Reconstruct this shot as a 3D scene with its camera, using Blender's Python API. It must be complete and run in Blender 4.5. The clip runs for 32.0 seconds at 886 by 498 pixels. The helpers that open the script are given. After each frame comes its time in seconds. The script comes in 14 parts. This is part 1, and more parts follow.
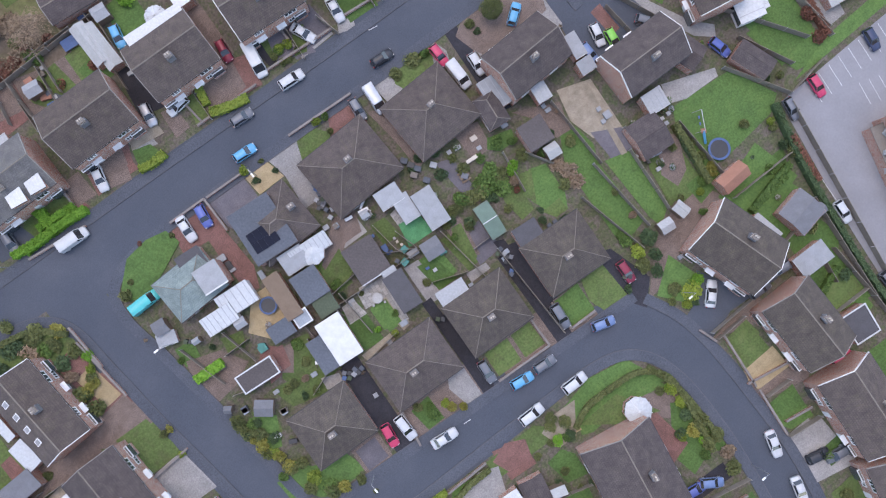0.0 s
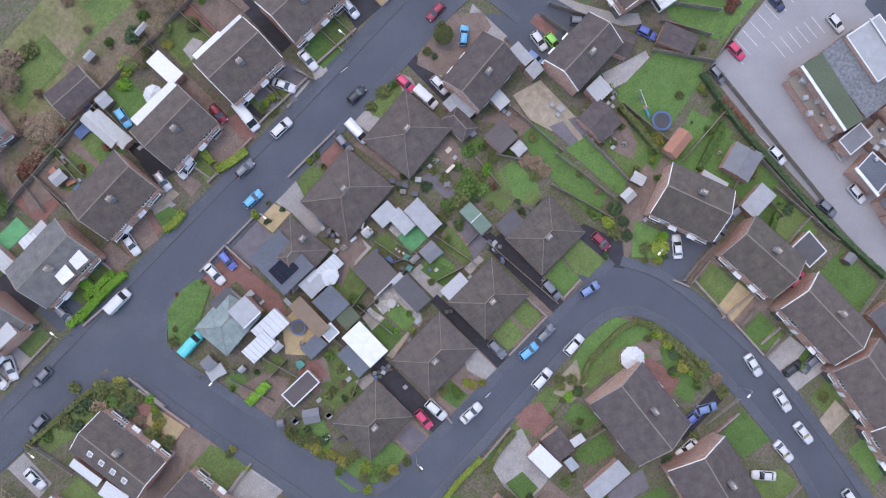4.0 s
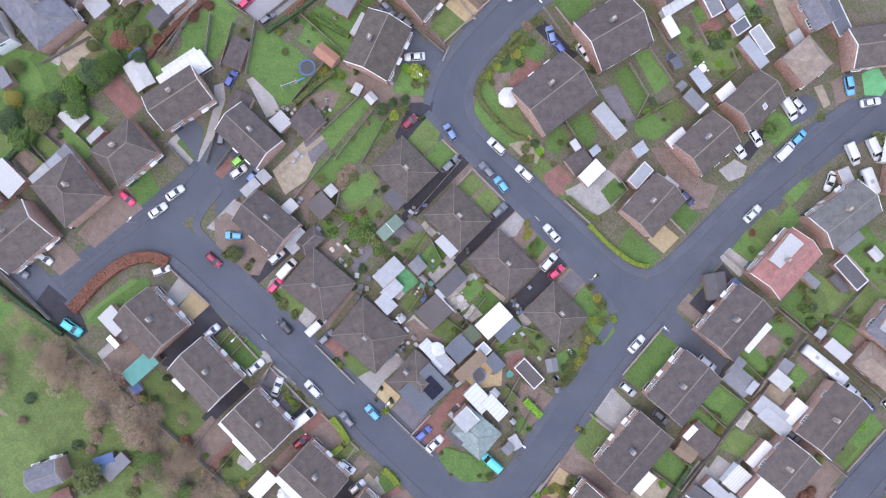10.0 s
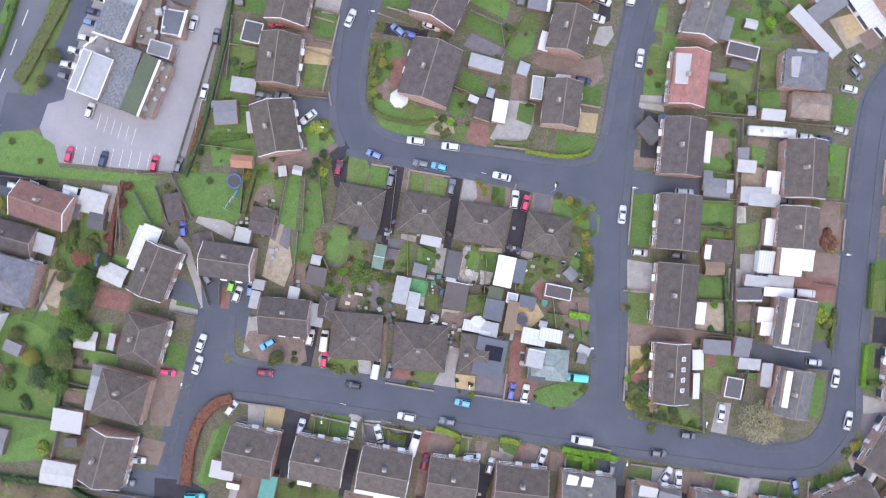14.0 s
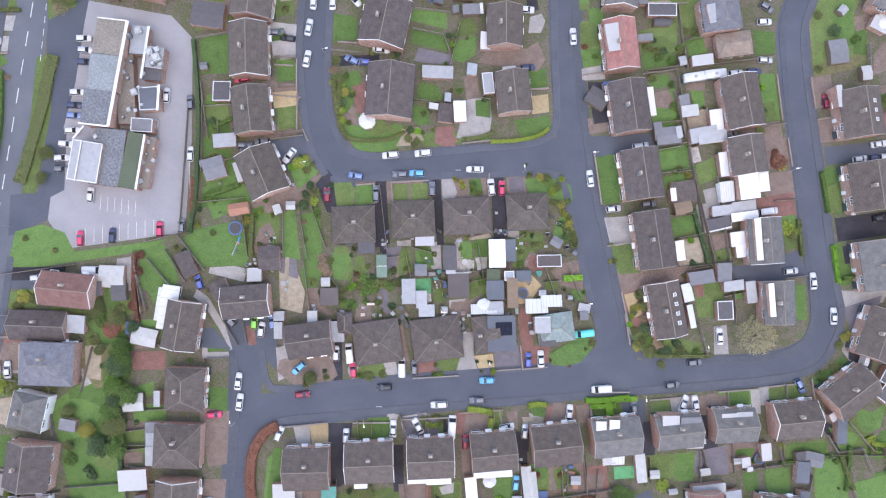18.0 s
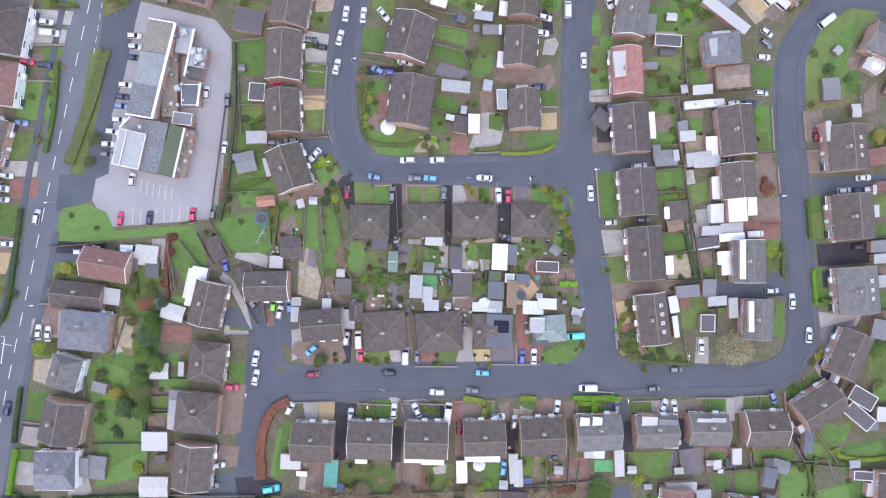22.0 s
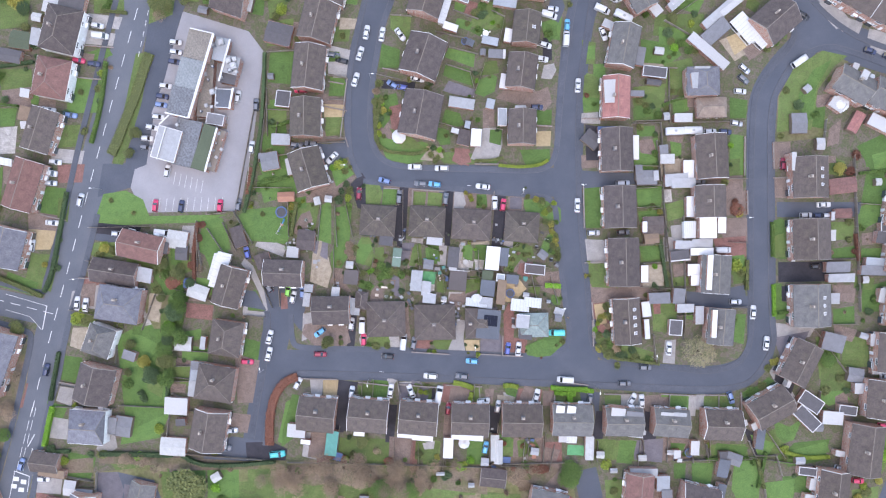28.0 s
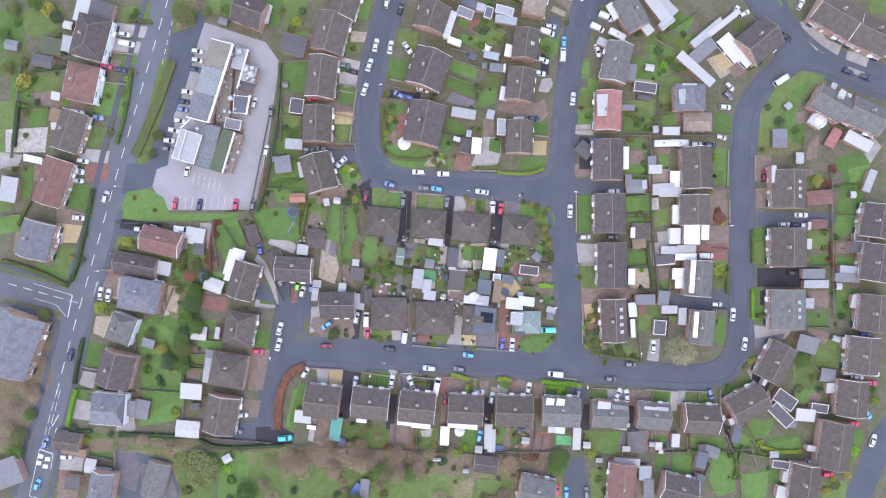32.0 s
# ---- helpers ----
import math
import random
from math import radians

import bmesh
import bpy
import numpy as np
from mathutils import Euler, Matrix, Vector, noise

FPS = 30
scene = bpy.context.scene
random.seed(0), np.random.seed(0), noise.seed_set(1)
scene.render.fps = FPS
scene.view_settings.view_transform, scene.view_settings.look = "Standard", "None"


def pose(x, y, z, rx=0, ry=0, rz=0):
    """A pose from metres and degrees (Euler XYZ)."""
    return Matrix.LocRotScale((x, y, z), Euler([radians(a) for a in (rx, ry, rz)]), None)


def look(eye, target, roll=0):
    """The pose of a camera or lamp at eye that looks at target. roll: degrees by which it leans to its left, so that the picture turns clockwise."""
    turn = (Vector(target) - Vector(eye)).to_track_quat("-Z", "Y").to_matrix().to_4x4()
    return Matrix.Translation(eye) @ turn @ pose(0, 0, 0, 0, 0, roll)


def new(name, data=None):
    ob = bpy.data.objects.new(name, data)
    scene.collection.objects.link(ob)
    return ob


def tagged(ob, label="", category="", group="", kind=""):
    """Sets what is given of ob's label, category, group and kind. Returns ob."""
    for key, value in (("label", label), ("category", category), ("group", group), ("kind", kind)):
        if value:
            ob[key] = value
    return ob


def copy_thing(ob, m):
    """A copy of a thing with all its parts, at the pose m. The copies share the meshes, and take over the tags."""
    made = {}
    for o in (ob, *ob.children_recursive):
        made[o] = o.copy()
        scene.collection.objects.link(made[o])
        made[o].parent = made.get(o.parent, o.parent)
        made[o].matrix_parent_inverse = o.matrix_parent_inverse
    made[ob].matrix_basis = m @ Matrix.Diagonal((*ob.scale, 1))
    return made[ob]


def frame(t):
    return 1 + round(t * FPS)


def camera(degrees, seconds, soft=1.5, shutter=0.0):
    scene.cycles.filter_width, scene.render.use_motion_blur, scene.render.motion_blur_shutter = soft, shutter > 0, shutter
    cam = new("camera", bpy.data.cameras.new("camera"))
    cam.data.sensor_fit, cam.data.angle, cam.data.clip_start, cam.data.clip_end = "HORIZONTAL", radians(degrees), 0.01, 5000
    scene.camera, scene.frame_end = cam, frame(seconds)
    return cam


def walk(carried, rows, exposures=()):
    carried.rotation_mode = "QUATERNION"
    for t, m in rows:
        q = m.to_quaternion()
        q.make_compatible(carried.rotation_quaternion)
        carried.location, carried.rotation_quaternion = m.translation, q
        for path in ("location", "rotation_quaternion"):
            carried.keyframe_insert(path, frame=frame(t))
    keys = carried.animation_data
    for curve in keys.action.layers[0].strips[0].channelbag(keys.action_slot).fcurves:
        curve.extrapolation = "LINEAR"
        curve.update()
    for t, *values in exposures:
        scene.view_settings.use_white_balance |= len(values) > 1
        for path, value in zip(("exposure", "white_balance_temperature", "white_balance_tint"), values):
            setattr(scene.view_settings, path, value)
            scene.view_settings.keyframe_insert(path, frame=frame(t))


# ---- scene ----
cam = camera(60, 32.0, 1.2, 0.5)
# seconds, place, and the turn in degrees
ROWS = [
    (0.0, 1.27, -1.46, 115.73, 2.77, -1.62, 140.10),
    (0.5, 2.20, -1.38, 117.15, 3.08, -1.88, 139.24),
    (1.0, 2.22, -1.51, 119.20, 3.02, -1.89, 138.30),
    (1.5, 2.21, -1.91, 121.68, 2.84, -1.97, 137.23),
    (2.0, 2.26, -2.08, 123.30, 2.82, -2.01, 135.75),
    (2.5, 2.06, -1.85, 125.64, 2.80, -1.81, 134.79),
    (3.0, 1.68, -1.68, 127.86, 2.72, -1.59, 133.61),
    (3.5, 2.01, -2.29, 129.83, 2.70, -1.80, 131.26),
    (5.5, 1.04, -5.59, 138.73, 1.92, -2.24, 115.88),
    (6.0, 0.96, -4.26, 140.87, 2.35, -1.61, 103.29),
    (6.5, 0.69, -2.28, 143.84, 2.46, -0.54, 89.80),
    (7.0, -0.63, -0.82, 146.24, 1.66, 0.09, 68.83),
    (7.5, -1.87, -0.14, 147.85, 0.92, -0.02, 57.54),
    (8.0, -2.25, -0.41, 150.11, 0.73, -0.28, 52.39),
    (8.5, -2.00, -0.57, 152.00, 0.70, -0.34, 49.11),
    (9.0, -1.82, -0.61, 153.79, 0.67, -0.45, 44.92),
    (9.5, -2.10, 0.59, 155.80, 0.18, -0.24, 42.54),
    (10.0, -2.79, 1.90, 157.90, -0.42, -0.10, 40.18),
    (10.5, -3.39, 2.56, 159.89, -0.84, -0.15, 37.90),
    (11.0, -3.54, 2.31, 162.03, -0.87, -0.32, 35.64),
    (11.5, -3.27, 1.29, 164.31, -0.56, -0.53, 32.60),
    (12.0, -2.85, 0.26, 166.76, -0.18, -0.70, 28.11),
    (12.5, -2.25, -0.15, 168.52, 0.04, -0.76, 23.05),
    (13.0, -1.97, -0.13, 170.32, 0.09, -0.82, 16.37),
    (13.5, -1.54, 0.29, 172.47, -0.03, -0.74, 11.17),
    (14.0, -1.07, 0.17, 174.19, 0.05, -0.77, 5.05),
    (14.5, -0.92, -0.53, 176.03, 0.30, -0.84, 0.03),
    (16.5, -3.05, -4.44, 183.77, 1.50, -1.42, -8.16),
    (17.0, -3.67, -4.85, 185.37, 1.62, -1.64, -8.49),
    (17.5, -3.66, -4.70, 187.14, 1.57, -1.71, -8.36),
    (18.0, -3.59, -4.49, 189.20, 1.50, -1.67, -7.93),
    (18.5, -3.31, -4.42, 191.20, 1.45, -1.53, -7.44),
    (19.0, -3.13, -4.30, 193.19, 1.42, -1.41, -7.02),
    (19.5, -3.33, -4.32, 195.60, 1.44, -1.40, -6.43),
    (20.0, -2.96, -3.97, 197.42, 1.28, -1.23, -6.02),
    (20.5, -2.27, -3.32, 199.41, 1.07, -0.96, -5.54),
    (21.0, -1.92, -2.63, 201.42, 0.83, -0.80, -5.13),
    (21.5, -1.80, -2.53, 203.42, 0.79, -0.70, -4.66),
    (22.0, -1.62, -2.66, 205.37, 0.77, -0.57, -4.22),
    (22.5, -1.44, -2.77, 207.32, 0.77, -0.48, -3.85),
    (23.0, -1.31, -2.66, 209.46, 0.75, -0.34, -3.53),
    (23.5, -1.31, -2.61, 211.75, 0.72, -0.26, -3.14),
    (24.0, -1.05, -2.64, 213.26, 0.69, -0.17, -2.93),
    (24.5, -0.58, -2.49, 215.21, 0.63, -0.07, -2.58),
    (25.0, -0.73, -2.34, 217.06, 0.57, -0.19, -2.36),
    (25.5, -0.86, -1.97, 218.80, 0.48, -0.27, -2.12),
    (27.5, -0.67, -0.97, 226.98, 0.22, -0.33, -1.34),
    (28.0, -0.54, -0.71, 228.85, 0.12, -0.34, -1.14),
    (28.5, -0.49, -0.47, 231.00, 0.06, -0.33, -0.96),
    (29.0, -0.44, -0.33, 232.73, 0.00, -0.31, -0.82),
    (29.5, -0.59, -0.03, 235.17, -0.04, -0.35, -0.60),
    (30.0, -0.54, 0.47, 236.92, -0.15, -0.32, -0.47),
    (30.5, -0.11, 0.84, 238.53, -0.24, -0.20, -0.33),
    (31.0, 0.02, 0.94, 240.46, -0.25, -0.17, -0.16),
    (31.5, 0.14, 0.69, 242.62, -0.20, -0.15, -0.06),
    (32.0, -0.00, 0.00, 244.43, -0.02, -0.16, -0.00),
]
walk(cam, [(t, pose(x, y, z, rx, ry, rz)) for t, x, y, z, rx, ry, rz in ROWS], [(0.0, 1.41, 7600, 15), (6.0, 1.58, 7600, 15), (9.0, 1.79, 7650, 16), (14.0, 1.81, 7850, 15), (32.0, 1.84, 7700, 15)])
SKY, SUN = 0.215, 0.35

# ---- world, sun, exposure ----
sky_world = bpy.data.worlds.new("overcast_sky")
scene.world = sky_world
sky_world.use_nodes = True
wt = sky_world.node_tree
sky = wt.nodes.new("ShaderNodeTexSky")
sky.sky_type, sky.sun_disc = "NISHITA", False
sky.sun_elevation, sky.sun_rotation = radians(72), radians(205)
sky.air_density, sky.dust_density, sky.ozone_density = 1.0, 1.0, 2.0
wt.links.new(sky.outputs[0], wt.nodes["Background"].inputs["Color"])
wt.nodes["Background"].inputs["Strength"].default_value = SKY
sun = new("sun", bpy.data.lights.new("sun", "SUN"))
sun.data.energy, sun.data.angle, sun.data.color = SUN, radians(28), (1.0, 0.97, 0.95)
sun.matrix_world = look((22, -40, 140), (0, 0, 0))


# ---- materials ----
def base_nodes(name, rough=0.9, metal=0.0, spec=0.3):
    m = bpy.data.materials.new(name)
    m.use_nodes = True
    b = m.node_tree.nodes["Principled BSDF"]
    b.inputs["Roughness"].default_value, b.inputs["Metallic"].default_value = rough, metal
    b.inputs["Specular IOR Level"].default_value = spec
    return m, m.node_tree, b


def coords(nt, space):
    if space == "world":
        return nt.nodes.new("ShaderNodeNewGeometry").outputs["Position"]
    return nt.nodes.new("ShaderNodeTexCoord").outputs["Object"]


def noise_tex(nt, vec, scale, detail=4.0, rough=0.6):
    n = nt.nodes.new("ShaderNodeTexNoise")
    n.inputs["Scale"].default_value, n.inputs["Detail"].default_value, n.inputs["Roughness"].default_value = scale, detail, rough
    nt.links.new(vec, n.inputs["Vector"])
    return n.outputs["Fac"]


def ramp(nt, fac, stops):
    r = nt.nodes.new("ShaderNodeValToRGB")
    el = r.color_ramp.elements
    while len(el) < len(stops):
        el.new(0.5)
    for e, (p, c) in zip(el, stops):
        e.position, e.color = p, (*c, 1)
    nt.links.new(fac, r.inputs["Fac"])
    return r.outputs["Color"]


def mix(nt, fac, a, b, how="MIX"):
    n = nt.nodes.new("ShaderNodeMix")
    n.data_type, n.blend_type = "RGBA", how
    for key, v in ((0, fac), (6, a), (7, b)):
        if hasattr(v, "node"):
            nt.links.new(v, n.inputs[key])
        else:
            n.inputs[key].default_value = v if key == 0 else (*v, 1)
    return n.outputs[2]


def bump(nt, b, height, strength=0.4, dist=0.03):
    n = nt.nodes.new("ShaderNodeBump")
    n.inputs["Strength"].default_value, n.inputs["Distance"].default_value = strength, dist
    nt.links.new(height, n.inputs["Height"])
    nt.links.new(n.outputs[0], b.inputs["Normal"])


def scaled(c, k):
    return tuple(min(1.0, v * k) for v in c)


def plain(name, c, rough=0.8, metal=0.0, spread=0.18, scale=3.0, space="object", rnd=0.12, spec=0.3, big=0.25, relief=0.2):
    """A surface with fine grain, broad stains and a shift from thing to thing."""
    m, nt, b = base_nodes(name, rough, metal, spec)
    v = coords(nt, space)
    fine = ramp(nt, noise_tex(nt, v, scale * 6), [(0.3, scaled(c, 1 - spread)), (0.7, scaled(c, 1 + spread))])
    broad = ramp(nt, noise_tex(nt, v, scale * big, 3), [(0.3, (0.86, 0.855, 0.845)), (0.7, (1.06, 1.06, 1.06))])
    col = mix(nt, 1.0, fine, broad, "MULTIPLY")
    info = nt.nodes.new("ShaderNodeObjectInfo")
    shift = ramp(nt, info.outputs["Random"], [(0, scaled((1, 1, 1), 1 - rnd)), (1, (1.0, 1.0, 1.0))])
    col = mix(nt, 1.0, col, shift, "MULTIPLY")
    nt.links.new(col, b.inputs["Base Color"])
    if relief:
        bump(nt, b, noise_tex(nt, v, scale * 10, 5), relief)
    return m


def roof_tiles(name, c, moss=0.35, mosscol=(0.10, 0.10, 0.045)):
    """Concrete tiles in courses up the slope, weathered, with moss and lichen."""
    m, nt, b = base_nodes(name, 0.9, 0, 0.25)
    v = coords(nt, "object")
    br = nt.nodes.new("ShaderNodeTexBrick")
    br.offset = 0.5
    br.inputs["Scale"].default_value = 1.0
    br.inputs["Brick Width"].default_value, br.inputs["Row Height"].default_value = 0.33, 0.34
    br.inputs["Mortar Size"].default_value, br.inputs["Mortar Smooth"].default_value = 0.03, 0.4
    br.inputs["Color1"].default_value, br.inputs["Color2"].default_value = (*scaled(c, 0.9), 1), (*scaled(c, 1.1), 1)
    br.inputs["Mortar"].default_value = (*scaled(c, 0.74), 1)
    nt.links.new(v, br.inputs["Vector"])
    stain = ramp(nt, noise_tex(nt, v, 0.45, 5, 0.65), [(0.32, (0.74, 0.73, 0.74)), (0.7, (1.22, 1.2, 1.15))])
    col = mix(nt, 1.0, br.outputs["Color"], stain, "MULTIPLY")
    streak = nt.nodes.new("ShaderNodeMapping")
    streak.inputs["Scale"].default_value = (2.2, 0.35, 1)
    nt.links.new(v, streak.inputs["Vector"])
    speck = ramp(nt, noise_tex(nt, v, 4.5, 3, 0.75), [(0.3, (0.8, 0.8, 0.8)), (0.55, (1.0, 1.0, 1.0)), (0.68, (1.12, 1.12, 1.1)), (0.76, (1.7, 1.68, 1.6))])
    col = mix(nt, 1.0, col, speck, "MULTIPLY")
    green = ramp(nt, noise_tex(nt, streak.outputs[0], 1.2, 6, 0.7), [(0.52, (0, 0, 0)), (0.75, (moss, moss, moss))])
    col = mix(nt, green, col, mosscol)
    info = nt.nodes.new("ShaderNodeObjectInfo")
    col = mix(nt, 1.0, col, ramp(nt, info.outputs["Random"], [(0, (0.9, 0.88, 0.86)), (1, (1.06, 1.06, 1.06))]), "MULTIPLY")
    nt.links.new(col, b.inputs["Base Color"])
    bump(nt, b, br.outputs["Fac"], -0.7, 0.04)
    return m


def brickwork(name, c, mortar=(0.42, 0.39, 0.35)):
    m, nt, b = base_nodes(name, 0.9)
    v = coords(nt, "object")
    sep = nt.nodes.new("ShaderNodeSeparateXYZ")
    nt.links.new(v, sep.inputs[0])
    add = nt.nodes.new("ShaderNodeMath")
    nt.links.new(sep.outputs[0], add.inputs[0])
    nt.links.new(sep.outputs[1], add.inputs[1])
    com = nt.nodes.new("ShaderNodeCombineXYZ")
    nt.links.new(add.outputs[0], com.inputs[0])
    nt.links.new(sep.outputs[2], com.inputs[1])
    br = nt.nodes.new("ShaderNodeTexBrick")
    br.inputs["Scale"].default_value = 1.0
    br.inputs["Brick Width"].default_value, br.inputs["Row Height"].default_value = 0.225, 0.075
    br.inputs["Mortar Size"].default_value = 0.01
    br.inputs["Color1"].default_value, br.inputs["Color2"].default_value = (*scaled(c, 0.8), 1), (*scaled(c, 1.2), 1)
    br.inputs["Mortar"].default_value = (*mortar, 1)
    nt.links.new(com.outputs[0], br.inputs["Vector"])
    col = mix(nt, 1.0, br.outputs["Color"], ramp(nt, noise_tex(nt, v, 0.7), [(0.3, (0.82, 0.8, 0.8)), (0.7, (1.1, 1.1, 1.1))]), "MULTIPLY")
    nt.links.new(col, b.inputs["Base Color"])
    bump(nt, b, br.outputs["Fac"], -0.4, 0.01)
    return m


def ground_mix(name, stops, scale, fine=8.0, rough=0.95, relief=0.5, rnd=0.15, fstops=((0.3, (0.72, 0.72, 0.72)), (0.7, (1.25, 1.25, 1.25)))):
    """Broken ground cover: colours by a broad noise, broken again by a fine one."""
    m, nt, b = base_nodes(name, rough, 0, 0.15)
    v = coords(nt, "world")
    col = ramp(nt, noise_tex(nt, v, scale, 6, 0.65), stops)
    col = mix(nt, 1.0, col, ramp(nt, noise_tex(nt, v, fine, 4, 0.7), list(fstops)), "MULTIPLY")
    info = nt.nodes.new("ShaderNodeObjectInfo")
    col = mix(nt, 1.0, col, ramp(nt, info.outputs["Random"], [(0, scaled((1, 1, 1), 1 - rnd)), (1, (1.05, 1.05, 1.05))]), "MULTIPLY")
    nt.links.new(col, b.inputs["Base Color"])
    bump(nt, b, noise_tex(nt, v, fine * 2, 4), relief, 0.05)
    return m


def slabs(name, c, w, h, joint, rough=0.85):
    """Laid paving in rows with darker joints."""
    m, nt, b = base_nodes(name, rough)
    v = coords(nt, "object")
    br = nt.nodes.new("ShaderNodeTexBrick")
    br.inputs["Scale"].default_value = 1.0
    br.inputs["Brick Width"].default_value, br.inputs["Row Height"].default_value = w, h
    br.inputs["Mortar Size"].default_value = joint
    br.inputs["Color1"].default_value, br.inputs["Color2"].default_value = (*scaled(c, 0.84), 1), (*scaled(c, 1.16), 1)
    br.inputs["Mortar"].default_value = (*scaled(c, 0.55), 1)
    nt.links.new(v, br.inputs["Vector"])
    col = mix(nt, 1.0, br.outputs["Color"], ramp(nt, noise_tex(nt, v, 0.5, 5, 0.7), [(0.3, (0.72, 0.72, 0.7)), (0.7, (1.15, 1.15, 1.15))]), "MULTIPLY")
    nt.links.new(col, b.inputs["Base Color"])
    return m


def glass(name, c=(0.05, 0.06, 0.07), rough=0.05):
    m, nt, b = base_nodes(name, rough, 0, 0.6)
    b.inputs["Base Color"].default_value = (*c, 1)
    b.inputs["Coat Weight"].default_value = 0.5
    return m


def paint(name, c, metal=0.0):
    """Car paint: a clear coat over a colour with a little road dirt."""
    m, nt, b = base_nodes(name, 0.5, metal, 0.4)
    b.inputs["Coat Weight"].default_value, b.inputs["Coat Roughness"].default_value = 0.25, 0.2
    v = coords(nt, "object")
    nt.links.new(ramp(nt, noise_tex(nt, v, 1.3, 5), [(0.35, scaled(c, 0.86)), (0.7, c)]), b.inputs["Base Color"])
    return m


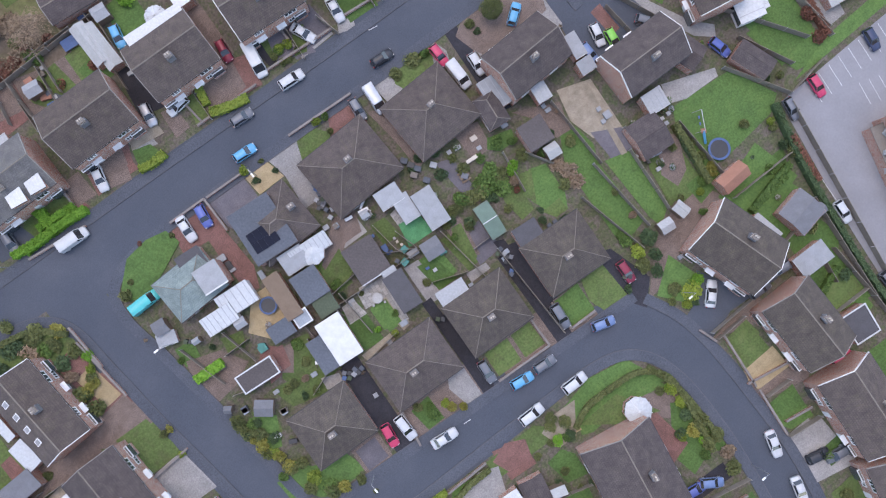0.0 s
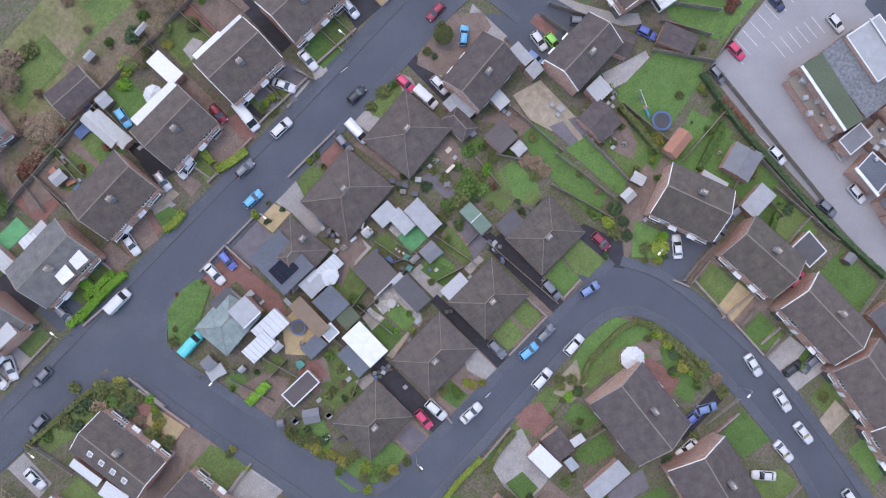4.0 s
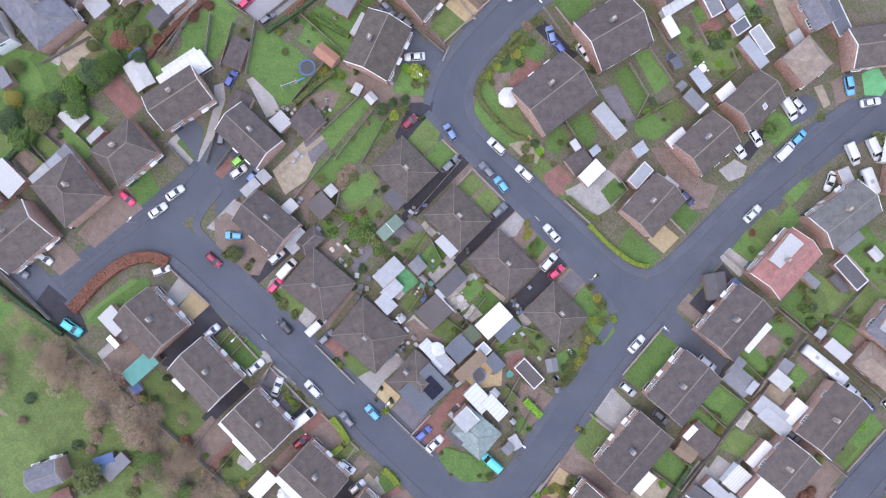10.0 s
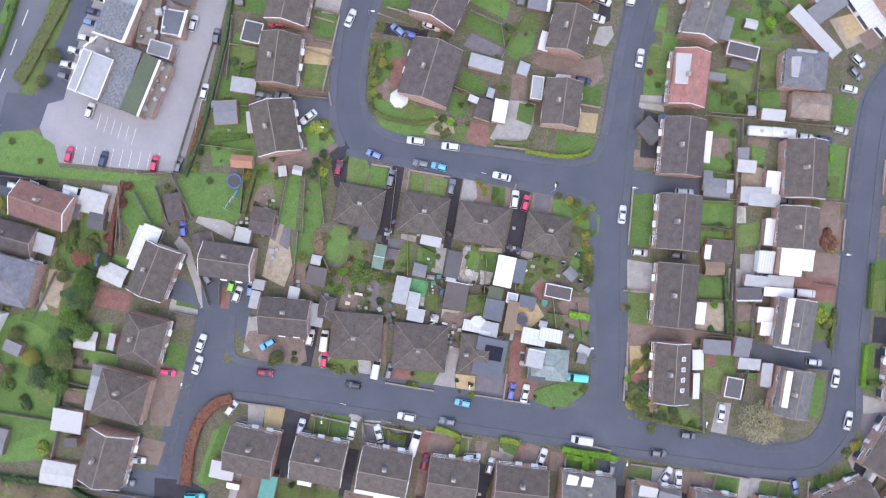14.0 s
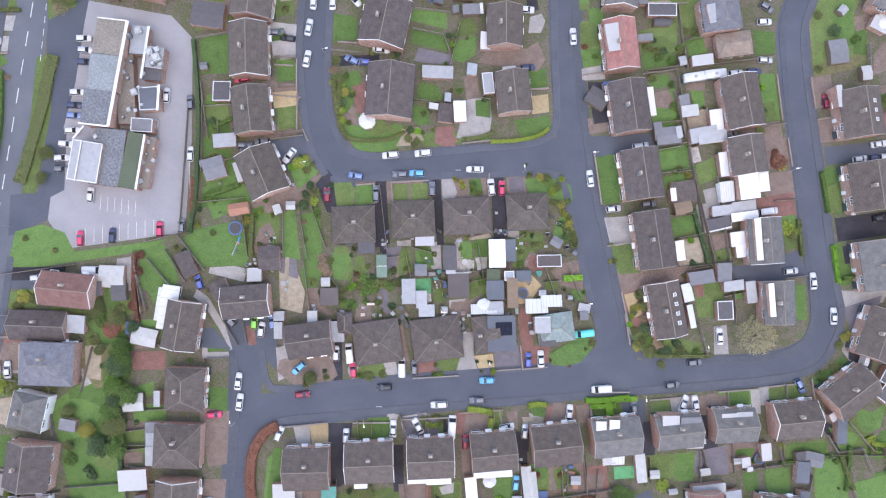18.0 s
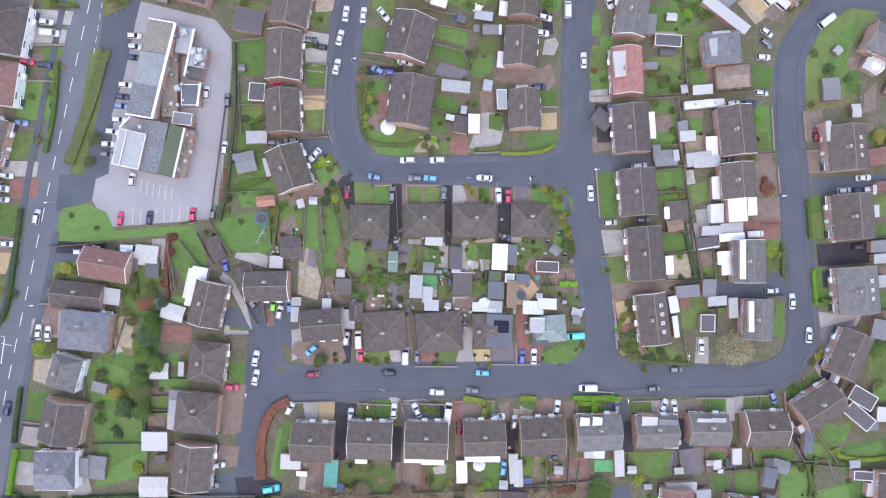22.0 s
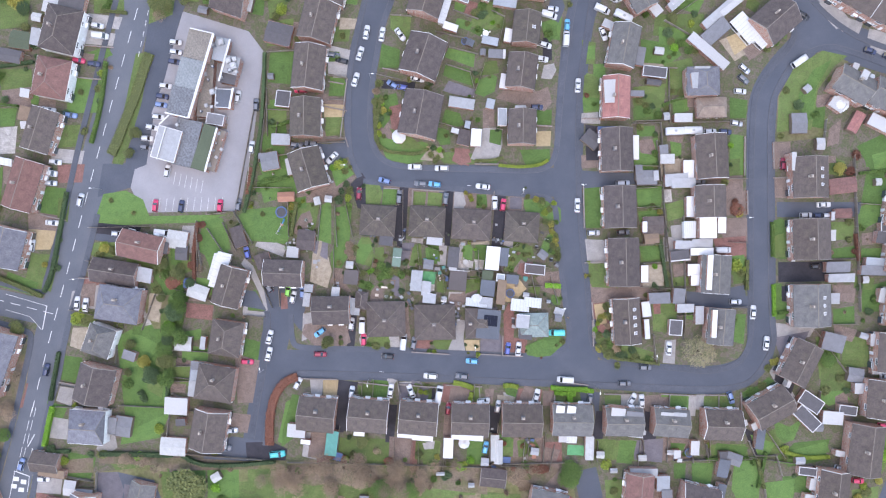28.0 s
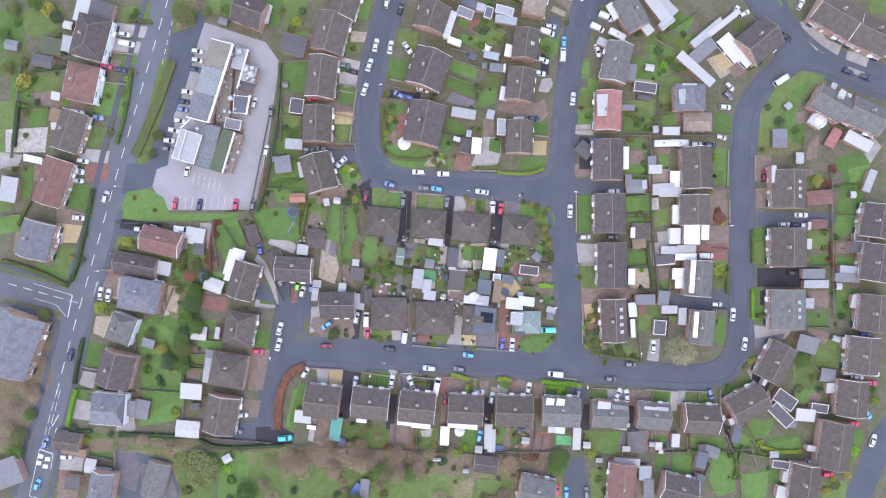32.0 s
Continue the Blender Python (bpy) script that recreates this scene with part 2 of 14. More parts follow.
M = {
    "tile_brown": roof_tiles("roof_tiles_brown", (0.092, 0.075, 0.071)),
    "tile_dark": roof_tiles("roof_tiles_dark", (0.082, 0.068, 0.068), 0.15),
    "tile_grey": roof_tiles("roof_tiles_grey", (0.122, 0.119, 0.121), 0.3),
    "tile_red": roof_tiles("roof_tiles_red", (0.165, 0.09, 0.082), 0.2),
    "tile_pink": roof_tiles("roof_tiles_pink", (0.30, 0.14, 0.13), 0.15),
    "tile_blue": roof_tiles("roof_slates_blue_grey", (0.14, 0.142, 0.168), 0.1),
    "tile_green": roof_tiles("roof_tiles_green_grey", (0.18, 0.225, 0.22), 0.1),
    "tile_tan": roof_tiles("roof_tiles_tan", (0.24, 0.19, 0.16), 0.1),
    "tile_moss": roof_tiles("roof_tiles_mossy", (0.084, 0.071, 0.064), 0.35, (0.14, 0.13, 0.07)),
    "ridge": plain("ridge_tile_mortar", (0.175, 0.15, 0.127), 0.9),
    "coping": plain("weathered_coping_stone", (0.2, 0.175, 0.16), 0.9, space="world"),
    "mortar_verge": plain("grey_mortar_verge", (0.27, 0.25, 0.235), 0.9),
    "brick_stack": brickwork("weathered_chimney_brick", (0.21, 0.15, 0.125)),
    "pot_buff": plain("buff_clay_pot", (0.5, 0.43, 0.36), 0.85, relief=0),
    "brick": brickwork("red_brick", (0.34, 0.145, 0.095)),
    "brick_buff": brickwork("buff_brick", (0.33, 0.24, 0.18)),
    "render": plain("white_render", (0.72, 0.70, 0.67), 0.85),
    "upvc": plain("white_upvc", (0.5, 0.497, 0.495), 0.4, spread=0.06, relief=0.0),
    # the upvc white again, made brighter to offset shade under the eaves
    "trim_white": plain("brightened_white_upvc", (0.72, 0.716, 0.712), 0.4, spread=0.05, relief=0.0),
    "white": plain("white_sheet_roof", (0.325, 0.323, 0.322), 0.5, spread=0.1, big=0.9),
    "sheet_white": plain("clean_white_sheet_roof", (0.52, 0.517, 0.515), 0.5, spread=0.12, big=0.9),
    "offwhite": plain("pale_grey_sheet_roof", (0.265, 0.27, 0.278), 0.6),
    "poly": plain("polycarbonate_sheet_roof", (0.44, 0.447, 0.45), 0.45, spread=0.1, big=0.8),
    "felt": plain("dark_roofing_felt", (0.082, 0.077, 0.081), 0.9),
    "felt_grey": plain("grey_roofing_felt", (0.145, 0.145, 0.155), 0.85),
    "felt_pale": plain("weathered_pale_roofing_felt", (0.25, 0.27, 0.29), 0.85, scale=0.6),
    "felt_brown": plain("brown_weathered_felt", (0.17, 0.145, 0.125), 0.9, scale=0.8),
    "felt_slate": plain("blue_grey_flat_roofing", (0.088, 0.096, 0.112), 0.85, scale=0.5),
    "felt_plum": plain("brown_flat_roofing", (0.088, 0.074, 0.071), 0.9, scale=0.6),
    "felt_green": plain("green_roofing_felt", (0.07, 0.085, 0.055), 0.9, scale=0.5),
    "felt_mint": plain("pale_green_roofing_felt", (0.12, 0.17, 0.135), 0.9),
    "felt_tan": plain("dusty_brown_flat_roofing", (0.165, 0.145, 0.125), 0.9, scale=0.35, spread=0.3, big=0.6),
    "felt_worn": plain("weathered_grey_flat_roofing", (0.19, 0.205, 0.21), 0.85, scale=0.3, spread=0.25, big=0.6),
    "felt_patchy": plain("patched_grey_flat_roofing", (0.125, 0.13, 0.14), 0.85, scale=0.3, spread=0.4, big=0.7),
    "felt_teal": plain("teal_sheet_roof", (0.06, 0.2, 0.17), 0.7),
    "felt_blue": plain("blue_tarpaulin", (0.06, 0.10, 0.2), 0.7),
    "terracotta": plain("terracotta", (0.3, 0.145, 0.1), 0.85),
    "asbestos": plain("corrugated_cement_sheet", (0.34, 0.34, 0.33), 0.85),
    "shedwood": plain("weathered_shed_boards", (0.17, 0.12, 0.085), 0.85),
    "fencewood": plain("weathered_fence_boards", (0.22, 0.185, 0.15), 0.9, space="world"),
    "concrete": plain("grey_concrete", (0.34, 0.33, 0.31), 0.9, space="world"),
    "black": plain("black_plastic", (0.04, 0.04, 0.043), 0.5, relief=0),
    "rubber": plain("tyre_rubber", (0.03, 0.03, 0.03), 0.9, relief=0),
    "alloy": plain("grey_alloy", (0.45, 0.45, 0.46), 0.35, 0.8, relief=0),
    "bar": plain("grey_glazing_bar", (0.3, 0.3, 0.31), 0.5, relief=0),
    "steel": plain("galvanised_steel", (0.4, 0.41, 0.42), 0.5, 0.6, relief=0),
    "glass": glass("window_glass"),
    "carglass": glass("car_glass", (0.02, 0.023, 0.027)),
    "solar": plain("dark_solar_cells", (0.012, 0.014, 0.024), 0.7, relief=0, spec=0.1),
    "lamp_red": glass("red_lamp_lens", (0.35, 0.02, 0.02)),
    "lamp_clear": glass("clear_lamp_lens", (0.3, 0.3, 0.31), 0.3),
    "paintline": plain("white_road_paint", (0.5, 0.5, 0.49), 0.7, spread=0.3, scale=1.5, space="world"),
    "asphalt": ground_mix("asphalt", [(0.3, (0.056, 0.064, 0.079)), (0.55, (0.067, 0.074, 0.089)), (0.75, (0.081, 0.087, 0.101))], 0.09, 5.0, 0.85, 0.15, 0.05, ((0.35, (0.88, 0.88, 0.88)), (0.65, (1.1, 1.1, 1.1)))),
    # asphalt lightened about 1.3 times, with glare on the main road in the colour
    "asphalt_main": ground_mix("worn_main_road_asphalt_with_glare", [(0.3, (0.077, 0.084, 0.097)), (0.55, (0.092, 0.098, 0.11)), (0.75, (0.108, 0.112, 0.122))], 0.09, 5.0, 0.85, 0.15, 0.05, ((0.35, (0.88, 0.88, 0.88)), (0.65, (1.1, 1.1, 1.1)))),
    # near-black colour holds dark drives plus the shade in alleys between houses
    "asphalt_dark": ground_mix("dark_asphalt_with_alley_shade", [(0.3, (0.026, 0.025, 0.03)), (0.7, (0.042, 0.04, 0.046))], 0.3, 6.0, 0.85, 0.15, 0.1),
    "footway": ground_mix("footway_asphalt", [(0.3, (0.058, 0.064, 0.077)), (0.7, (0.078, 0.083, 0.096))], 0.2, 5.0, 0.9, 0.15, 0.05),
    "tarmac_pale": ground_mix("worn_car_park_asphalt", [(0.3, (0.185, 0.18, 0.188)), (0.7, (0.235, 0.228, 0.235))], 0.1, 3.0, 0.9, 0.1, 0.05, ((0.3, (0.93, 0.93, 0.93)), (0.7, (1.06, 1.06, 1.06)))),
    "kerb": plain("concrete_kerb", (0.084, 0.086, 0.095), 0.9, space="world"),
    "soil": ground_mix("garden_soil_and_growth", [(0.2, (0.066, 0.056, 0.044)), (0.36, (0.105, 0.084, 0.07)), (0.46, (0.076, 0.086, 0.042)), (0.54, (0.115, 0.093, 0.08)), (0.62, (0.082, 0.096, 0.046)), (0.74, (0.128, 0.104, 0.09)), (0.9, (0.16, 0.135, 0.12))], 0.22, 2.6, 0.95, 0.6, 0.15, ((0.3, (0.56, 0.56, 0.56)), (0.7, (1.4, 1.4, 1.4)))),
    "lawn": ground_mix("lawn_grass", [(0.25, (0.06, 0.102, 0.034)), (0.45, (0.08, 0.142, 0.043)), (0.62, (0.09, 0.155, 0.046)), (0.8, (0.125, 0.165, 0.06))], 0.45, 3.0, 0.95, 0.5, 0.3),
    "lawn_dull": ground_mix("mossy_lawn", [(0.25, (0.085, 0.09, 0.042)), (0.5, (0.09, 0.13, 0.043)), (0.75, (0.125, 0.145, 0.06))], 0.4, 3.0, 0.95, 0.5, 0.25),
    "verge": ground_mix("rough_grass", [(0.25, (0.10, 0.08, 0.05)), (0.42, (0.12, 0.125, 0.055)), (0.6, (0.17, 0.135, 0.09)), (0.8, (0.13, 0.15, 0.06))], 0.08, 0.9, 0.95, 0.6),
    "gravel": ground_mix("buff_gravel", [(0.3, (0.2, 0.165, 0.125)), (0.7, (0.31, 0.262, 0.2))], 0.8, 14.0, 0.95, 0.5),
    "litter": ground_mix("brown_leaf_litter", [(0.25, (0.10, 0.075, 0.055)), (0.45, (0.15, 0.115, 0.085)), (0.62, (0.11, 0.105, 0.055)), (0.8, (0.19, 0.145, 0.11))], 0.16, 1.6, 0.95, 0.6),
    "sand": ground_mix("golden_gravel", [(0.3, (0.26, 0.20, 0.115)), (0.7, (0.36, 0.275, 0.165))], 0.8, 14.0, 0.95, 0.5),
    "paving": slabs("pale_paving_slabs", (0.30, 0.28, 0.26), 0.6, 0.6, 0.02),
    "block_red": slabs("red_block_paving", (0.19, 0.095, 0.08), 0.2, 0.1, 0.012),
    "block_brown": slabs("brown_block_paving", (0.17, 0.125, 0.105), 0.2, 0.1, 0.012),
    "concrete_slab": ground_mix("poured_concrete_drive", [(0.3, (0.20, 0.19, 0.18)), (0.7, (0.30, 0.28, 0.265))], 0.35, 5.0, 0.9, 0.2),
    "plum": ground_mix("plum_slate_chippings", [(0.3, (0.098, 0.09, 0.1)), (0.7, (0.14, 0.127, 0.138))], 0.5, 10.0, 0.9, 0.5),
    "astro": ground_mix("artificial_turf", [(0.3, (0.07, 0.22, 0.10)), (0.7, (0.10, 0.30, 0.14))], 0.8, 9.0, 0.9, 0.3),
    "bark": plain("tree_bark", (0.12, 0.085, 0.06), 0.95),
    "sign": plain("sign_white", (0.75, 0.75, 0.73), 0.5, relief=0),
}


def leafy(name, a, b2, rough=0.7):
    """Leaves that differ from clump to clump."""
    m, nt, b = base_nodes(name, rough, 0, 0.25)
    geo = nt.nodes.new("ShaderNodeNewGeometry")
    col = ramp(nt, geo.outputs["Random Per Island"], [(0, a), (1, b2)])
    info = nt.nodes.new("ShaderNodeObjectInfo")
    col = mix(nt, 1.0, col, ramp(nt, info.outputs["Random"], [(0, (0.75, 0.78, 0.75)), (1, (1.1, 1.1, 1.05))]), "MULTIPLY")
    nt.links.new(col, b.inputs["Base Color"])
    return m


LEAF = {
    "green": leafy("green_leaves", (0.045, 0.085, 0.02), (0.12, 0.19, 0.05)),
    "dark": leafy("dark_evergreen_leaves", (0.035, 0.062, 0.03), (0.075, 0.115, 0.05)),
    "lime": leafy("yellow_green_leaves", (0.13, 0.18, 0.025), (0.25, 0.3, 0.055)),
    "gold": leafy("golden_leaves", (0.17, 0.155, 0.03), (0.28, 0.255, 0.07)),
    "bright": leafy("bright_green_leaves", (0.09, 0.2, 0.02), (0.16, 0.32, 0.04)),
    "rust": leafy("copper_beech_leaves", (0.12, 0.048, 0.033), (0.21, 0.088, 0.06)),
    "bare": leafy("bare_winter_twigs", (0.17, 0.115, 0.08), (0.28, 0.2, 0.14)),
    "twig": leafy("pale_budding_twigs", (0.17, 0.15, 0.085), (0.29, 0.25, 0.15)),
    "olive": leafy("olive_leaves", (0.065, 0.08, 0.03), (0.14, 0.15, 0.055)),
}
CAR = {
    "white": paint("white_car_paint", (0.45, 0.45, 0.45)),
    "silver": paint("silver_car_paint", (0.42, 0.43, 0.45), 0.5),
    "grey": paint("grey_car_paint", (0.13, 0.135, 0.15), 0.3),
    "black": paint("black_car_paint", (0.018, 0.019, 0.024)),
    "navy": paint("dark_blue_car_paint", (0.032, 0.042, 0.085), 0.2),
    "blue": paint("blue_car_paint", (0.07, 0.1, 0.3), 0.2),
    "sky": paint("bright_blue_car_paint", (0.07, 0.29, 0.47)),
    "steelblue": paint("steel_blue_car_paint", (0.13, 0.19, 0.33), 0.3),
    "turquoise": paint("turquoise_car_paint", (0.03, 0.38, 0.38)),
    "red": paint("red_car_paint", (0.45, 0.03, 0.085)),
    "maroon": paint("maroon_car_paint", (0.2, 0.02, 0.04), 0.2),
    "green": paint("lime_green_car_paint", (0.16, 0.45, 0.06)),
    "purple": paint("purple_blue_car_paint", (0.12, 0.1, 0.42), 0.2),
}


# ---- builders ----
def mesh_of(name, bm, *mats):
    me = bpy.data.meshes.new(name)
    bm.to_mesh(me)
    bm.free()
    for m in mats:
        me.materials.append(m)
    return me


def part(name, bm, material, parent, label="", at=None):
    """Links a bmesh, or a mesh that is shared, as ONE mesh object under a thing or a part."""
    me = bm if isinstance(bm, bpy.types.Mesh) else mesh_of(name, bm, material)
    ob = new(name, me)
    ob.parent = parent
    if at is not None:
        ob.matrix_basis = at
    return tagged(ob, label) if label else ob


def thing(name, x, y, z, rot, label, category, group="", kind=""):
    ob = new(name)
    ob.empty_display_size = 0.2
    ob.matrix_basis = pose(x, y, z, 0, 0, rot)
    return tagged(ob, label, category, group, kind)


def box(bm, x0, x1, y0, y1, z0, z1, bevel=0.0):
    vs = [bm.verts.new((x, y, z)) for z in (z0, z1) for y in (y0, y1) for x in (x0, x1)]
    for f in ((0, 2, 3, 1), (4, 5, 7, 6), (0, 1, 5, 4), (2, 6, 7, 3), (0, 4, 6, 2), (1, 3, 7, 5)):
        bm.faces.new([vs[i] for i in f])
    if bevel:
        es = {e for v in vs for e in v.link_edges}
        bmesh.ops.bevel(bm, geom=list(es), offset=bevel, segments=1, affect="EDGES")
    return bm


def boxed(x0, x1, y0, y1, z0, z1, bevel=0.0):
    return box(bmesh.new(), x0, x1, y0, y1, z0, z1, bevel)


def prism(pts, z0, z1):
    """A slab over a flat outline."""
    bm = bmesh.new()
    lo = [bm.verts.new((x, y, z0)) for x, y in pts]
    hi = [bm.verts.new((x, y, z1)) for x, y in pts]
    n = len(pts)
    area = sum(pts[i][0] * pts[(i + 1) % n][1] - pts[(i + 1) % n][0] * pts[i][1] for i in range(n))
    top, bot = (hi, lo[::-1]) if area > 0 else (hi[::-1], lo)
    bm.faces.new(top), bm.faces.new(bot)
    for i in range(n):
        j = (i + 1) % n
        q = [lo[i], lo[j], hi[j], hi[i]]
        bm.faces.new(q if area > 0 else q[::-1])
    return bm


def tube(r, z0, z1, n=10, r2=None):
    bm = bmesh.new()
    bmesh.ops.create_cone(bm, cap_ends=True, segments=n, radius1=r, radius2=r if r2 is None else r2, depth=z1 - z0, matrix=Matrix.Translation((0, 0, (z0 + z1) / 2)))
    return bm


def smooth_line(pts, steps=6):
    """A Catmull-Rom line through the points."""
    out = []
    p = [Vector((*q, 0)) for q in pts]
    for i in range(len(p) - 1):
        a, b, c, d = p[max(i - 1, 0)], p[i], p[i + 1], p[min(i + 2, len(p) - 1)]
        for k in range(steps):
            t = k / steps
            out.append(0.5 * (2 * b + (c - a) * t + (2 * a - 5 * b + 4 * c - d) * t * t + (3 * b - a - 3 * c + d) * t ** 3))
    return out + [p[-1]]


def band(line, a, b, z0, z1):
    """A slab that follows a line, from a to b metres to its left."""
    bm = bmesh.new()
    rows = []
    for i, q in enumerate(line):
        d = (line[min(i + 1, len(line) - 1)] - line[max(i - 1, 0)]).normalized()
        n = Vector((-d.y, d.x, 0))
        l, r = q + n * a, q + n * b
        rows.append([bm.verts.new((v.x, v.y, z)) for v, z in ((l, z0), (l, z1), (r, z1), (r, z0))])
    flip = b < a
    for s, t in zip(rows, rows[1:]):
        for i in range(4):
            j = (i + 1) % 4
            f = [s[i], s[j], t[j], t[i]]
            bm.faces.new(f[::-1] if flip else f)
    bm.faces.new(rows[0][::-1] if not flip else rows[0]), bm.faces.new(rows[-1] if not flip else rows[-1][::-1])
    bmesh.ops.recalc_face_normals(bm, faces=bm.faces)
    return bm


def setting(name, bm, material, label="", category=""):
    return tagged(new(name, mesh_of(name, bm, material)), label, category, kind="structure")


LAID = []


def flat(name, material, label, pts, z=0.04, category="ground"):
    """A patch of ground cover, a thin sheet laid above the ones before it."""
    x0, x1 = min(p[0] for p in pts), max(p[0] for p in pts)
    y0, y1 = min(p[1] for p in pts), max(p[1] for p in pts)
    level = 1 + max((k for a, b, c, d, k in LAID if a < x1 and b > x0 and c < y1 and d > y0), default=0)
    LAID.append((x0, x1, y0, y1, level))
    cx, cy = sum(p[0] for p in pts) / len(pts), sum(p[1] for p in pts) / len(pts)
    e = max(range(len(pts)), key=lambda i: math.dist(pts[i], pts[i - 1]))
    rot = math.atan2(pts[e][1] - pts[e - 1][1], pts[e][0] - pts[e - 1][0])
    c, s = math.cos(-rot), math.sin(-rot)
    loc = [((x - cx) * c - (y - cy) * s, (x - cx) * s + (y - cy) * c) for x, y in pts]
    h = z + level * 0.005
    ob = new(name, mesh_of(name, prism(loc, -0.06, 0), M[material]))
    ob.matrix_basis = pose(cx, cy, h, 0, 0, math.degrees(rot))
    return tagged(ob, label, category, kind="structure")


SHARED = {}


def shared(key, make, *mats):
    if key not in SHARED:
        SHARED[key] = mesh_of(key[0], make(), *mats)
    return SHARED[key]


def close_by(x, y):
    """The middle of the estate, where the flight passes lowest."""
    return math.hypot(x, y) < 62


def with_mat(bm, k, *args):
    """Adds a box of the mesh's k-th material."""
    n = len(bm.faces)
    box(bm, *args)
    for i, f in enumerate(bm.faces):
        if i >= n:
            f.material_index = k
    return bm


def window_parts(parent, x, y, z, w, h, facing, split=True):
    """A white framed window on a wall: frame, sill and pane. facing: degrees of its outward side."""
    at = pose(x, y, z, 0, 0, facing + 90)

    def make_frame():
        bm = bmesh.new()
        rings = []
        for a, b2 in ((w / 2, h / 2), (w / 2 - 0.15, h / 2 - 0.15)):
            rings.append([[bm.verts.new((sx * a, yy, sz * b2)) for sx, sz in ((-1, -1), (1, -1), (1, 1), (-1, 1))] for yy in (-0.06, 0.03)])
        (of, ob), (jf, jb) = rings
        for i in range(4):
            j = (i + 1) % 4
            for q in ((of[i], of[j], jf[j], jf[i]), (ob[j], ob[i], jb[i], jb[j]), (of[j], of[i], ob[i], ob[j]), (jf[i], jf[j], jb[j], jb[i])):
                bm.faces.new(q)
        bmesh.ops.recalc_face_normals(bm, faces=bm.faces)
        for k in range(-1, 2, 2):
            box(bm, k * w / 6 - 0.05, k * w / 6 + 0.05, -0.05, -0.021, -h / 2 + 0.13, h / 2 - 0.13)
        return bm

    if not split:
        return part("window", shared(("window", w, h, 2), lambda: with_mat(make_frame(), 1, -w / 2 + 0.05, w / 2 - 0.05, -0.02, 0.01, -h / 2 + 0.05, h / 2 - 0.05), M["trim_white"], M["glass"]), None, parent, "", at)
    win = part("window", shared(("window", w, h), make_frame, M["trim_white"]), None, parent, "", at)
    part("pane", shared(("pane", w, h), lambda: boxed(-w / 2 + 0.05, w / 2 - 0.05, -0.02, 0.01, -h / 2 + 0.05, h / 2 - 0.05), M["glass"]), None, win)
    return win


def slope(parent, eave_a, eave_b, top_b, top_a, tile, t=0.14):
    """One roof slope as a slab; its own x runs along the eave and y up the slope."""
    a, b = Vector(eave_a), Vector(eave_b)
    x = (b - a).normalized()
    n = x.cross(Vector(top_a) - a).normalized()
    y = n.cross(x)
    m = Matrix((x, y, n)).transposed().to_4x4()
    m.translation = a
    inv = m.inverted()
    pts = []
    for q in (eave_a, eave_b, top_b, top_a):
        v = inv @ Vector(q)
        if not pts or math.dist(pts[-1], (v.x, v.y)) > 0.01:
            pts.append((v.x, v.y))
    return part("roof_slope", prism(pts, -t, 0), M[tile], parent, "", m)


def chimney(parent, x, y, z0, z1, w=0.85, d=0.6, pots=2, near=True):
    bm = boxed(x - w / 2, x + w / 2, y - d / 2, y + d / 2, z0, z1)
    with_mat(bm, 1, x - w / 2 - 0.06, x + w / 2 + 0.06, y - d / 2 - 0.06, y + d / 2 + 0.06, z1 + 0.001, z1 + 0.12)
    ch = new("chimney", mesh_of("chimney", bm, M["brick_stack"], M["coping"]))
    ch.parent = parent
    if near:
        part("flashing", boxed(x - w / 2 - 0.14, x + w / 2 + 0.14, y - d / 2 - 0.14, y + d / 2 + 0.14, z0 + 0.3, z1 - 0.75), M["felt_grey"], ch, "grey lead flashing")
    for i in range(pots):
        part("chimney_pot", shared(("chimney_pot",), lambda: tube(0.13, 0, 0.4, 8, 0.1), M["pot_buff"]), None, ch, "", pose(x + (i - (pots - 1) / 2) * 0.36, y, z1 + 0.12))
    return ch


